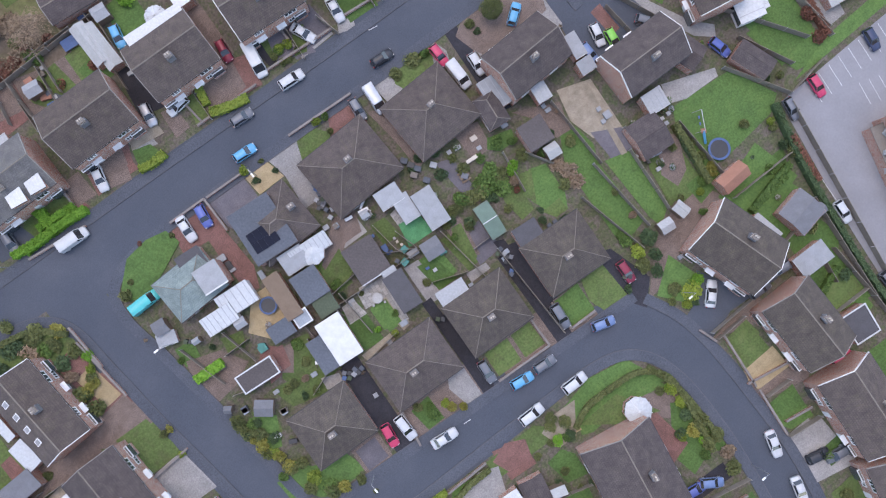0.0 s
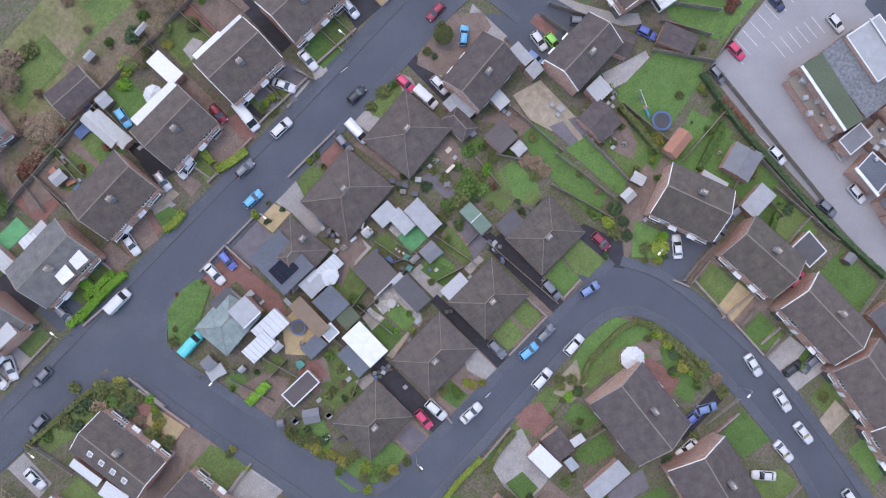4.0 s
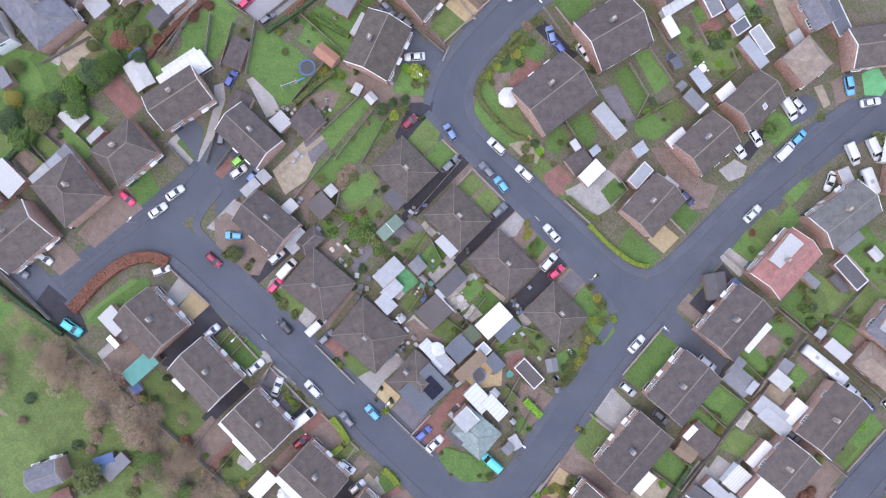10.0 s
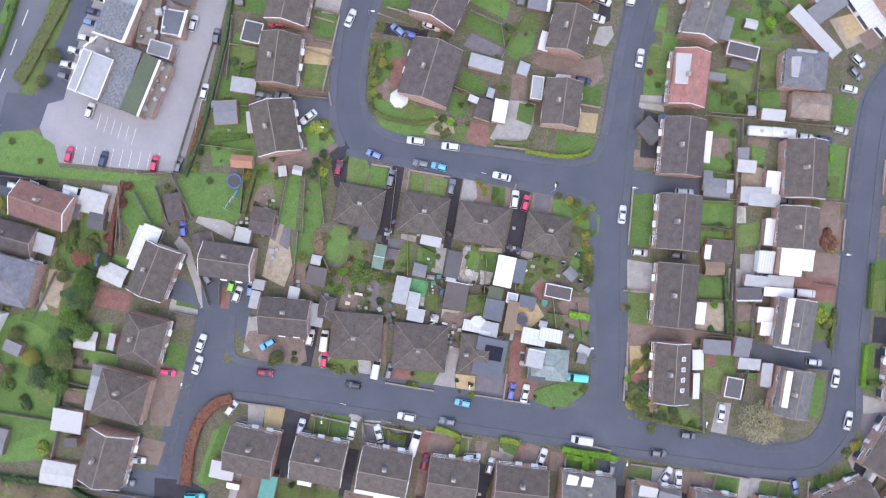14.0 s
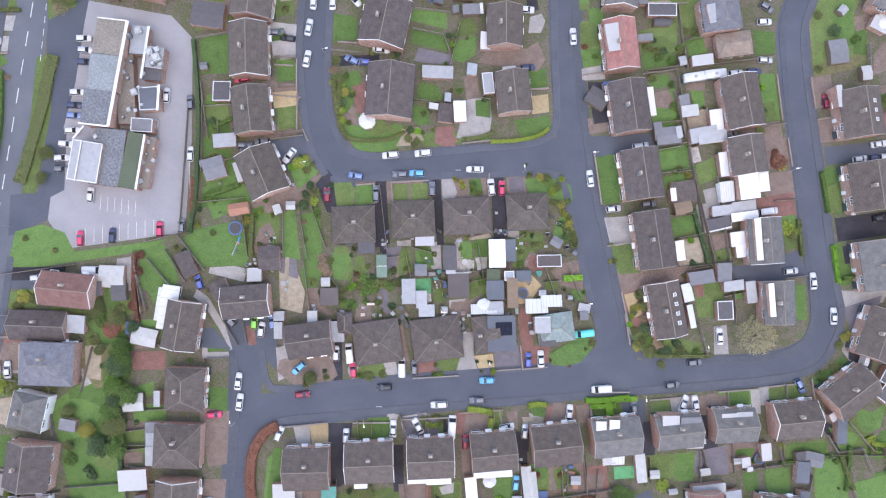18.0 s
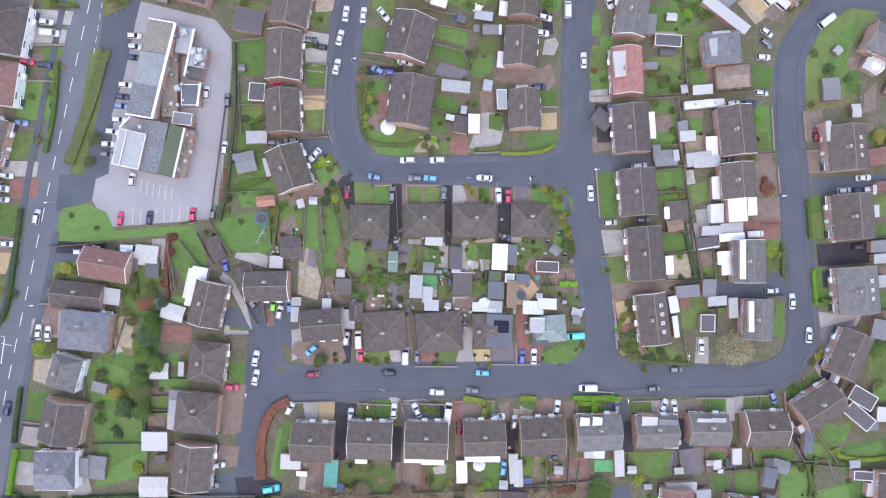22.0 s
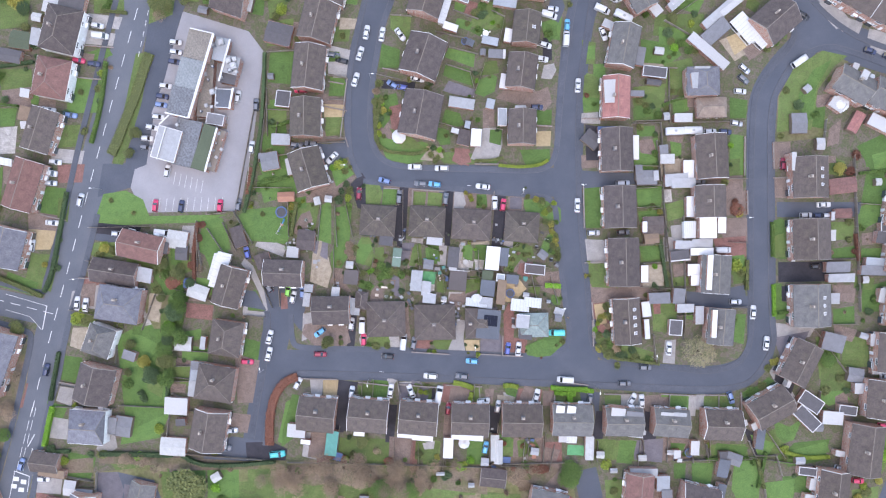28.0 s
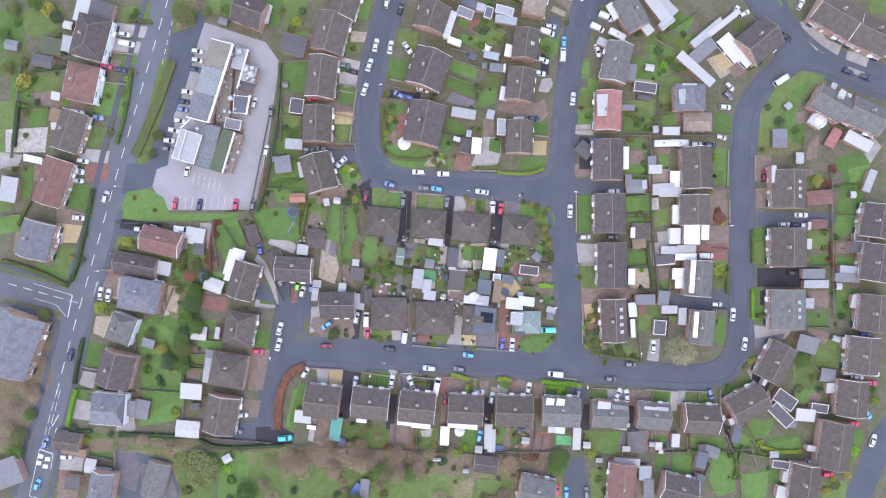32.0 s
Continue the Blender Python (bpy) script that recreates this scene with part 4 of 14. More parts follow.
SHAPES = {
    # half width, lower body stations (x, k width, top), cabin: foot front/back, roof front/back, roof height
    "hatch": (0.86, ((-1.98, 0.8, 0.72), (-1.85, 0.95, 0.9), (-1.0, 1, 0.93), (0.6, 1, 0.92), (1.2, 0.98, 0.86), (1.8, 0.9, 0.74), (2.02, 0.74, 0.6)), (0.95, -1.9, 0.2, -1.55, 1.46)),
    "saloon": (0.89, ((-2.3, 0.8, 0.75), (-2.15, 0.94, 0.9), (-1.2, 1, 0.93), (0.6, 1, 0.92), (1.3, 0.98, 0.86), (2.0, 0.9, 0.74), (2.28, 0.72, 0.6)), (0.95, -1.75, 0.15, -1.15, 1.42)),
    "suv": (0.92, ((-2.22, 0.84, 0.85), (-2.1, 0.96, 1.02), (-1.0, 1, 1.05), (0.7, 1, 1.05), (1.3, 0.98, 1.0), (2.0, 0.92, 0.88), (2.22, 0.78, 0.7)), (1.05, -2.12, 0.35, -1.8, 1.68)),
    "van": (0.97, ((-2.6, 0.93, 1.0), (-2.5, 1, 1.1), (-1.0, 1, 1.1), (1.0, 1, 1.1), (1.7, 0.98, 1.05), (2.3, 0.92, 0.9), (2.55, 0.8, 0.7)), (1.75, -2.56, 1.0, -2.5, 1.98)),
    "luton": (1.02, ((-3.0, 0.96, 1.0), (-2.9, 1, 1.1), (-1.0, 1, 1.1), (1.2, 1, 1.1), (2.0, 0.98, 1.05), (2.7, 0.92, 0.95), (2.95, 0.8, 0.75)), (2.2, -2.96, 1.35, -2.9, 2.5)),
}
CARS = {}


def wheel_bm():
    bm = tube(0.31, -0.1, 0.1, 14)
    n = len(bm.faces)
    bmesh.ops.create_cone(bm, cap_ends=True, segments=12, radius1=0.2, radius2=0.2, depth=0.23)
    for i, f in enumerate(bm.faces):
        f.material_index = int(i >= n)
    return bm


def build_car(shape, near=True):
    w, stations, (cf, cb, rf, rb, rz) = SHAPES[shape]
    car = thing("car" if shape in ("hatch", "saloon", "suv") else "van", 0, 0, -50, 0, "x", "car")
    body = part("body", loft([hull_ring(x, w * k, 0.24, z) for x, k, z in stations]), CAR["white"], car)
    z0 = 0.88 if shape in ("hatch", "saloon") else 1.0
    cargo = shape in ("van", "luton")
    cw, rw = w * 0.9, w * (0.72 if not cargo else 0.88)
    g = [(cf, -cw, z0), (cf, cw, z0), (cb, cw, z0), (cb, -cw, z0), (rf, -rw, rz - 0.05), (rf, rw, rz - 0.05), (rb, rw, rz - 0.05), (rb, -rw, rz - 0.05)]
    bm = bmesh.new()
    v = [bm.verts.new(p) for p in g]
    for f in ((0, 1, 5, 4), (2, 3, 7, 6), (1, 2, 6, 5), (3, 0, 4, 7), (4, 5, 6, 7)):
        bm.faces.new([v[i] for i in f])
    bmesh.ops.recalc_face_normals(bm, faces=bm.faces)
    part("glazing", bm, M["carglass"], car)
    rr = rw + 0.015
    roof_bm = (loft([[(x, -rr * k, rz - 0.07), (x, -rr * k * 0.93, rz - 0.01), (x, 0, rz + 0.02), (x, rr * k * 0.93, rz - 0.01), (x, rr * k, rz - 0.07)] for x, k in ((rb - 0.05, 0.94), (rb + 0.15, 1), (rf - 0.1, 1), (rf + 0.03, 0.95))]))
    for s in (-1, 1):
        m = roof_bm
        for (xa, ya, za), (xb, yb, zb) in (((cf, cw, z0), (rf, rw, rz - 0.05)), ((cb, cw, z0), (rb, rw, rz - 0.05))):
            limb_bm(m, Vector((xa, s * ya, za)), Vector((xb, s * yb, zb)), 0.05, 0.05, 6)
        if cargo:
            side = bmesh.new()
            k = 0.25 if shape == "luton" else 0.35
            q = [(rf - k, s * (rw + 0.012), rz - 0.05), (rb, s * (rw + 0.012), rz - 0.05), (cb, s * (cw + 0.012), z0), (rf - k, s * (cw + 0.012), z0)]
            q2 = [(a, b + s * 0.03, c) for a, b, c in q]
            vv = [side.verts.new(p) for p in q + q2]
            for f in ((0, 1, 2, 3), (4, 7, 6, 5), (0, 4, 5, 1), (1, 5, 6, 2), (2, 6, 7, 3), (3, 7, 4, 0)):
                side.faces.new([vv[i] for i in f])
            bmesh.ops.recalc_face_normals(side, faces=side.faces)
            part("side_panel", side, CAR["white"], car)
        if not near:
            continue
        part("wing_mirror", boxed(cf - 0.32, cf - 0.16, min(s * w, s * (w + 0.17)), max(s * w, s * (w + 0.17)), z0 + 0.02, z0 + 0.16, 0.02), M["black"], car)
        xf, kf, zf = stations[-2]
        part("headlight", boxed(xf - 0.02, xf + 0.16, s * w * 0.62 - 0.16, s * w * 0.62 + 0.16, zf - 0.16, zf - 0.035, 0.02), M["lamp_clear"], car)
        xr = stations[0][0]
        part("tail_light", boxed(xr - 0.02, xr + 0.1, s * w * 0.68 - 0.12, s * w * 0.68 + 0.12, 0.6, 0.8, 0.02), M["lamp_red"], car)
    part("roof_panel", roof_bm, CAR["white"], car)
    wb = stations[-1][0] * 0.64
    for x in (-wb, wb):
        for s in (-1, 1):
            at = pose(x, s * (w - 0.11), 0.31, 90, 0, 0)
            part("wheel", shared(("wheel",), wheel_bm, M["rubber"], M["alloy"]), None, car, "", at)
    return car


COLOURS = {"white": "white", "silver": "silver", "grey": "dark grey", "black": "black", "navy": "dark blue", "blue": "blue", "sky": "bright blue", "steelblue": "steel blue", "turquoise": "turquoise", "red": "red", "maroon": "maroon", "green": "lime green", "purple": "purple-blue"}
KINDS = {"hatch": "hatchback car", "saloon": "saloon car", "suv": "sport utility car", "van": "panel van", "luton": "tall panel van"}


def car(x, y, rot, shape="hatch", colour="white", where="parked at the kerb", scale=1.0):
    key = (shape, close_by(x, y))
    if key not in CARS:
        CARS[key] = build_car(*key)
    c = copy_thing(CARS[key], pose(x, y, 0.06, 0, 0, rot))
    tagged(c, f"{COLOURS[colour]} {KINDS[shape]} {where}", "van" if shape in ("van", "luton") else "car", "vehicles")
    k = scale * 0.93
    c.scale = (k, k, k)
    for p in c.children:
        if p.name.split(".")[0] in ("body", "roof_panel", "pillar", "side_panel"):
            p.material_slots[0].link = "OBJECT"
            p.material_slots[0].material = CAR[colour]
    return c


def drop_models():
    for model in CARS.values():
        for o in (*model.children_recursive, model):
            bpy.data.objects.remove(o)


def trampoline(x, y, r=1.8):
    t = thing("trampoline", x, y, 0, 0, "round garden trampoline with a blue padded rim", "trampoline")
    part("mat", tube(r * 0.8, 0.78, 0.8, 24), M["black"], t)
    bm = bmesh.new()
    n = 24
    ring = [[bm.verts.new((math.cos(i * math.tau / n) * q, math.sin(i * math.tau / n) * q, z)) for i in range(n)] for q, z in ((r * 0.8, 0.8), (r * 0.8, 0.86), (r, 0.86), (r, 0.78))]
    for a, b in zip(ring, ring[1:] + ring[:1]):
        for i in range(n):
            bm.faces.new((a[i], a[(i + 1) % n], b[(i + 1) % n], b[i]))
    bmesh.ops.recalc_face_normals(bm, faces=bm.faces)
    part("rim_pad", bm, M["felt_blue"], t)
    for i in range(6):
        part("leg", shared(("tramp_leg",), lambda: tube(0.03, 0, 0.8, 6), M["steel"]), None, t, "", pose(math.cos(i * 1.047) * r * 0.95, math.sin(i * 1.047) * r * 0.95, 0))


def swing_set(x, y, rot=0):
    t = thing("swing_set", x, y, 0, rot, "steel garden swing frame with a slide", "swing set")
    part("top_bar", boxed(-1.6, 1.6, -0.04, 0.04, 1.92, 2.0), M["steel"], t)
    for sx in (-1.6, 1.6):
        for sy in (-0.9, 0.9):
            bm = bmesh.new()
            limb_bm(bm, Vector((sx, sy, 0)), Vector((sx, 0, 1.95)), 0.04, 0.04)
            part("leg", bm, M["steel"], t)
    for sx in (-0.7, 0.3):
        part("swing_seat", boxed(sx - 0.22, sx + 0.22, -0.1, 0.1, 0.5, 0.54), CAR["blue"], t)
    bm = bmesh.new()
    limb_bm(bm, Vector((1.7, 0, 1.3)), Vector((3.4, 0.4, 0.1)), 0.22, 0.22, 4)
    part("slide", bm, CAR["sky"], t, "blue plastic slide")
    part("platform", boxed(1.2, 1.9, -0.4, 0.4, 1.2, 1.28), M["terracotta"], t)


def refuse_bin(x, y, lid="black", rot=0):
    t = thing("wheelie_bin", x, y, 0, rot, "wheeled plastic refuse bin beside a house", "bin", "refuse bins")
    part("body", shared(("bin_body",), lambda: loft([[(-a, -a, z), (a, -a, z), (a, a, z), (-a, a, z)] for a, z in ((0.22, 0.05), (0.29, 0.98))]), M["black"]), None, t)
    part("lid", shared(("bin_lid", lid), lambda: boxed(-0.31, 0.33, -0.31, 0.31, 0.985, 1.05, 0.02), M[lid]), None, t)
    part("wheel", shared(("bin_wheel",), lambda: boxed(-0.3, -0.2, -0.3, 0.3, 0, 0.2, 0.04), M["rubber"]), None, t)


def lamp_post(x, y, rot=0):
    t = thing("street_lamp", x, y, 0.1, rot, "slim grey street lamp on the footway", "street lamp", "street lamps")
    part("pole", shared(("pole",), lambda: tube(0.07, 0, 5.8, 8, 0.045), M["steel"]), None, t)
    part("arm", shared(("arm",), lambda: boxed(0, 0.9, -0.03, 0.03, 5.74, 5.8), M["steel"]), None, t)
    part("lantern", shared(("lantern",), lambda: boxed(0.7, 1.35, -0.13, 0.13, 5.68, 5.84, 0.03), M["sign"]), None, t)


def line_mark(x0, y0, x1, y1, w):
    """A painted road marking."""
    n = math.dist((x0, y0), (x1, y1))
    ob = new("road_marking", mesh_of("road_marking", boxed(-n / 2, n / 2, -0.42 * w, 0.42 * w, -0.03, 0.0), M["paintline"]))
    ob.matrix_basis = pose((x0 + x1) / 2, (y0 + y1) / 2, MARK_Z, 0, 0, math.degrees(math.atan2(y1 - y0, x1 - x0)))
    return tagged(ob, "white painted road marking", "road marking", kind="structure")


MARK_Z = 0.07


def roof_unit(x, y, s, z, mat):
    t = thing("roof_plant", x, y, z, (x * 37 + y * 11) % 360 if s < 1 else 14, "boxy ventilation plant on a flat roof", "roof plant", "roof plant")
    part("casing", boxed(-s / 2, s / 2, -s / 2, s / 2, 0, 0.9 * s, 0.04), M[mat], t)
    part("fan_cowl", tube(s * 0.32, 0.9 * s, 1.1 * s, 10), M["steel"], t)


def parapet(x, y, rot, length, width, z):
    """A white capped upstand along the edge of a flat roof."""
    t = thing("parapet", x, y, z - 0.1, rot, "white capped parapet along a flat roof edge", "parapet", "roof edges")
    part("upstand", boxed(-length / 2, length / 2, -width / 2 + 0.06, width / 2 - 0.06, 0, 0.3), M["offwhite"], t)
    part("coping", boxed(-length / 2, length / 2, -width / 2, width / 2, 0.301, 0.38, 0.02), M["upvc"], t)


def solar_array(x, y, z, rot, tilt, nx, ny):
    t = thing("solar_array", x, y, z, rot, "dark solar panels in a block on a roof", "solar panel")
    t.matrix_basis = pose(x, y, z, 0, 0, rot) @ pose(0, 0, 0, tilt, 0, 0)
    for i in range(nx):
        for j in range(ny):
            p = part("panel", shared(("solar",), lambda: boxed(-0.49, 0.49, -0.8, 0.8, 0, 0.05), M["solar"]), None, t, "", pose((i - (nx - 1) / 2) * 1.0, (j - (ny - 1) / 2) * 1.62, 0.04))


def parasol(x, y, r, mat):
    t = thing("garden_table", x, y, 0, 0, "round garden table on a patio", "table")
    part("tabletop", tube(r, 0.7, 0.74, 14), M[mat], t)
    part("pedestal", tube(0.05, 0, 0.7, 8), M["steel"], t)
    for i in range(4):
        c = part("stool", tube(0.2, 0.0, 0.45, 8), M[mat], t, "", pose(math.cos(i * 1.57 + 0.4) * (r + 0.45), math.sin(i * 1.57 + 0.4) * (r + 0.45), 0))


def planter(x, y, mat, r):
    if not close_by(x, y):
        return bush(x, y, r * 1.1, 0.7, ("olive", "green", "dark", "bare")[int(abs(x * 3 + y)) % 4], int(r * 100))
    t = thing("planter", x, y, 0, (x * 13) % 90, "small garden pot with a leafy plant", "planter", "garden planters")
    part("pot", shared(("pot", mat, r), lambda: tube(r * 0.5, 0, 0.45, 10, r * 0.7), M[mat]), None, t)
    leaf = ("olive", "green", "dark", "bare")[int(abs(x * 3 + y)) % 4]
    if ("plant", r, leaf) not in SHARED:
        v, f = clump(70, r, r, r * 0.7, 0.11, int(r * 100), 0.3, -0.5)
        SHARED[("plant", r, leaf)] = leaf_mesh("plant", [p + Vector((0, 0, 0.5)) for p in v], f, LEAF[leaf])
    part("plant", SHARED[("plant", r, leaf)], None, t)


def round_conservatory(x, y, rot, r):
    """An eight-sided glazed room under a low pointed roof."""
    t = thing("conservatory", x, y, 0, rot, "white eight-sided conservatory with a ribbed pointed roof", "conservatory", "outbuildings")
    part("wall", tube(r * 0.92, 0, 0.7, 8), M["brick"], t)
    part("pane", tube(r * 0.9, 0.7, 2.2, 8), M["glass"], t)
    top = part("roof", tube(r, 2.2, 2.2 + r * 0.35, 8, 0.15), M["poly"], t)
    for i in range(8):
        bm = bmesh.new()
        a = (i + 0.5) * math.pi / 4
        limb_bm(bm, Vector((math.cos(a) * r, math.sin(a) * r, 2.22)), Vector((0, 0, 2.22 + r * 0.35)), 0.05, 0.05, 4)
        part("glazing_bar", bm, M["upvc"], top)
    part("finial", tube(0.16, 2.2 + r * 0.35, 2.4 + r * 0.35, 8), M["upvc"], t)


def storage_box(x, y, rot, w, d, h, mat):
    t = thing("storage_box", x, y, 0, rot, "small lidded garden storage box on the ground", "storage box", "garden clutter")
    part("body", boxed(-w / 2, w / 2, -d / 2, d / 2, 0, h, 0.02), M[mat], t)
    part("lid", boxed(-w / 2 - 0.03, w / 2 + 0.03, -d / 2 - 0.03, d / 2 + 0.03, h + 0.002, h + 0.06, 0.02), M[mat], t)


def bench_set(x, y, rot, mat="shedwood"):
    """A picnic table: top, two benches, two trestles."""
    t = thing("picnic_table", x, y, 0, rot, "weathered wooden picnic table with two benches", "picnic table", "garden tables")
    part("tabletop", boxed(-0.8, 0.8, -0.35, 0.35, 0.7, 0.75), M[mat], t)
    for s in (-1, 1):
        part("bench", boxed(-0.8, 0.8, s * 0.7 - 0.14, s * 0.7 + 0.14, 0.42, 0.46), M[mat], t)
        part("trestle", boxed(s * 0.6 - 0.04, s * 0.6 + 0.04, -0.8, 0.8, 0, 0.41), M[mat], t)


def caravan(x, y, rot):
    t = thing("caravan", x, y, 0.05, rot, "white touring caravan parked beside a house", "caravan")
    rings = [[(px, -w, 0.45), (px, -w, z * 0.9), (px, -w * 0.9, z), (px, w * 0.9, z), (px, w, z * 0.9), (px, w, 0.45)] for px, w, z in ((-2.9, 0.95, 2.0), (-2.7, 1.1, 2.45), (2.3, 1.1, 2.5), (2.8, 1.0, 1.9))]
    part("body", loft(rings), CAR["white"], t)
    for sy in (-1, 1):
        part("window", boxed(-1.8, -0.6, sy * 1.11 - 0.02, sy * 1.11 + 0.02, 1.3, 1.9), M["carglass"], t)
        part("wheel", shared(("wheel",), wheel_bm, M["rubber"], M["alloy"]), None, t, "", pose(0, sy * 1.0, 0.31, 90, 0, 0))
    part("roof_vent", boxed(-0.4, 0.4, -0.35, 0.35, 2.48, 2.56, 0.02), M["offwhite"], t)
    part("drawbar", boxed(2.8, 3.9, -0.06, 0.06, 0.45, 0.53), M["steel"], t)


def road(name, pts, width, label):
    ROADS[0] += 1
    bm = band(smooth_line(pts), -width / 2, width / 2, -0.05, 0.02 + ROADS[0] * 0.0025)
    return setting(name, bm, M["asphalt_main" if "main road" in label else "asphalt"], label, "road")


def footway(pts, side):
    """A raised footway with its kerb on the road side; side: +1 where the road lies to the left of the line."""
    line = smooth_line(pts)
    w = 1.55 * side
    p = setting("pavement", band(line, 0, w, 0, 0.15), M["footway"], "raised asphalt footway beside the road", "pavement")
    part("kerb", band(line, w, w + 0.14 * side, 0, 0.16), M["kerb"], p, "pale concrete kerb")
    return p


ROADS = [0]
bm = bmesh.new()
bmesh.ops.create_grid(bm, x_segments=8, y_segments=8, size=900)
setting("ground", bm, M["soil"], "broken garden earth and rough growth", "ground")


DRIVE, KERB = "parked on a driveway", "parked at the kerb"
COVER = {
    'lawn_dull': ('lawn', 'lawn_dull', 'dull mossy garden lawn'),
    'lawn': ('lawn', 'lawn', 'green mown garden lawn'),
    'block_red': ('driveway', 'block_red', 'red block-paved hardstanding'),
    'plum': ('driveway', 'plum', 'plum-grey paved hardstanding'),
    'sand': ('gravel_bed', 'sand', 'golden gravel front garden'),
    'concrete_slab': ('driveway', 'concrete_slab', 'pale worn concrete hardstanding'),
    'block_brown': ('driveway', 'block_brown', 'brown block-paved hardstanding'),
    'asphalt_dark': ('driveway', 'asphalt_dark', 'dark asphalt driveway between houses, alley shade in its colour'),
    'asphalt': ('driveway', 'asphalt', 'grey asphalt driveway'),
    'gravel': ('gravel_bed', 'gravel', 'buff gravel garden bed'),
    'paving': ('patio', 'paving', 'pale slab garden patio'),
    'astro': ('artificial_lawn', 'astro', 'bright green artificial turf'),
    'tarmac_pale': ('car_park', 'tarmac_pale', 'pale worn asphalt car park'),
    'verge': ('rough_grass', 'verge', 'rough uncut grass'),
    'paintline': ('road_marking', 'paintline', 'white painted road letters'),
    'litter': ('leaf_litter', 'litter', 'brown leaf litter under bare trees'),
}


def lay(kind, pts):
    name, material, label = COVER[kind]
    return flat(name, material, label, pts)


# ---- roads and footways ----
road('road_main', [(-80.95, 99.01), (-86.88, 79.22), (-93.17, 58), (-98.56, 39.3), (-103.77, 21.32), (-108.62, 3.71), (-112.93, -11.58), (-117.24, -26.85), (-121.01, -41.23), (-124.43, -54.72), (-127.84, -67.3), (-131.61, -80.78), (-137.53, -98.75)], 9.2, 'wide grey asphalt main road with white centre dashes')
road('road_side', [(-165.32, -4.38), (-150.97, -8.16), (-140.21, -11.21), (-129.44, -13.91), (-115.08, -17.33)], 7.6, 'grey asphalt side road joining the main road')
road('road_crescent', [(-7.23, 102.69), (-12.63, 88.29), (-15.69, 79.29), (-19.47, 66.69), (-22.17, 55.89), (-23.43, 45.09), (-23.43, 35.2), (-21.63, 27.1), (-16.23, 22.06), (-7.23, 20.81), (7.17, 20.45), (21.57, 19.73), (36.88, 18.84)], 8.6, 'grey asphalt estate road in a bend')
road('road_east', [(82, 105.5), (70.34, 97.51), (60.96, 90.76), (53.23, 84.64), (47.52, 78.2), (44.06, 70.74), (42.27, 63.06), (40.84, 52.33), (39.58, 39.72), (38.86, 27.12), (38.5, 16.32), (39.4, 3.71), (40.3, -8.9), (41.57, -21.5), (42.29, -28.71), (41.75, -37.71)], 8.6, 'grey asphalt estate road between gardens')
road('road_lower', [(-53.28, -33.89), (-43.22, -33.72), (-28.83, -34.44), (-14.43, -34.99), (3.56, -35.89), (21.57, -37.16), (39.58, -38.07), (57.6, -39.52), (72.03, -40.61), (82.85, -40.79), (90.96, -38.09), (94.93, -32.33), (95.65, -23.32), (95.83, -10.7), (96.01, 7.32), (96.37, 25.33), (96.91, 37.95), (98.71, 45.16), (103.04, 51.47), (108.63, 57.41), (113.14, 61.38)], 8.6, 'grey asphalt estate road along a row of houses')
road('road_stub', [(-48.97, -17.52), (-49.15, -23.28), (-50.77, -30.47), (-52.57, -39.47), (-54.36, -48.46), (-55.8, -56.56)], 8.2, 'short grey asphalt cul-de-sac between drives')
road('road_north_east', [(91.85, 95.6), (102.68, 81.19), (108.99, 70.39), (116.21, 62.83), (126.14, 58.15), (142.03, 52.75), (165.87, 44.11)], 11, 'wide grey asphalt estate road at a junction')
road('road_corner', [(155.05, -44.97), (142.04, -59.39), (136.99, -70.21), (132.48, -81.02), (127.96, -93.64)], 8, 'grey asphalt estate road beyond back gardens')
road('road_close', [(41.75, -66.89), (43.19, -73.73), (44.27, -80.94), (44.99, -93.55)], 7, 'dead-end asphalt lane between gardens')
footway([(-22.44, 21.26), (-13.3, 20.32), (-5.59, 19.53), (3.11, 18.63), (11.81, 17.73), (19.57, 16.93), (27.33, 16.13), (32.9, 14.9), (35.3, 11.27), (35.98, 3.71), (36.88, -7.09), (37.96, -17.9), (38.86, -25.1), (38.14, -29.61), (35.08, -32.31), (28.77, -33.56), (17.97, -33.02), (-0.04, -31.93), (-14.43, -30.85), (-32.42, -30.12), (-39.62, -29.76), (-44.11, -28.68), (-45.55, -25.08), (-45.73, -18.78)], -1)
footway([(-9.93, 82.89), (-12.27, 73.89), (-14.97, 66.69), (-16.95, 57.69), (-18.21, 50.5), (-19.11, 43.3), (-19.11, 34.3), (-16.95, 28.54), (-11.55, 25.66), (1.77, 24.59), (17.97, 23.87), (27.87, 23.52), (32.38, 24.78), (34.18, 28.02), (35.08, 34.32), (35.98, 43.32), (37.06, 52.33), (38.5, 61.33), (40.12, 70.33), (42.28, 79.34)], -1)
footway([(-19.47, 82.88), (-22.53, 72.08), (-25.23, 61.29), (-26.84, 52.29), (-27.38, 43.29), (-27.56, 34.3), (-26.67, 27.1), (-24.33, 21.34)], 1)
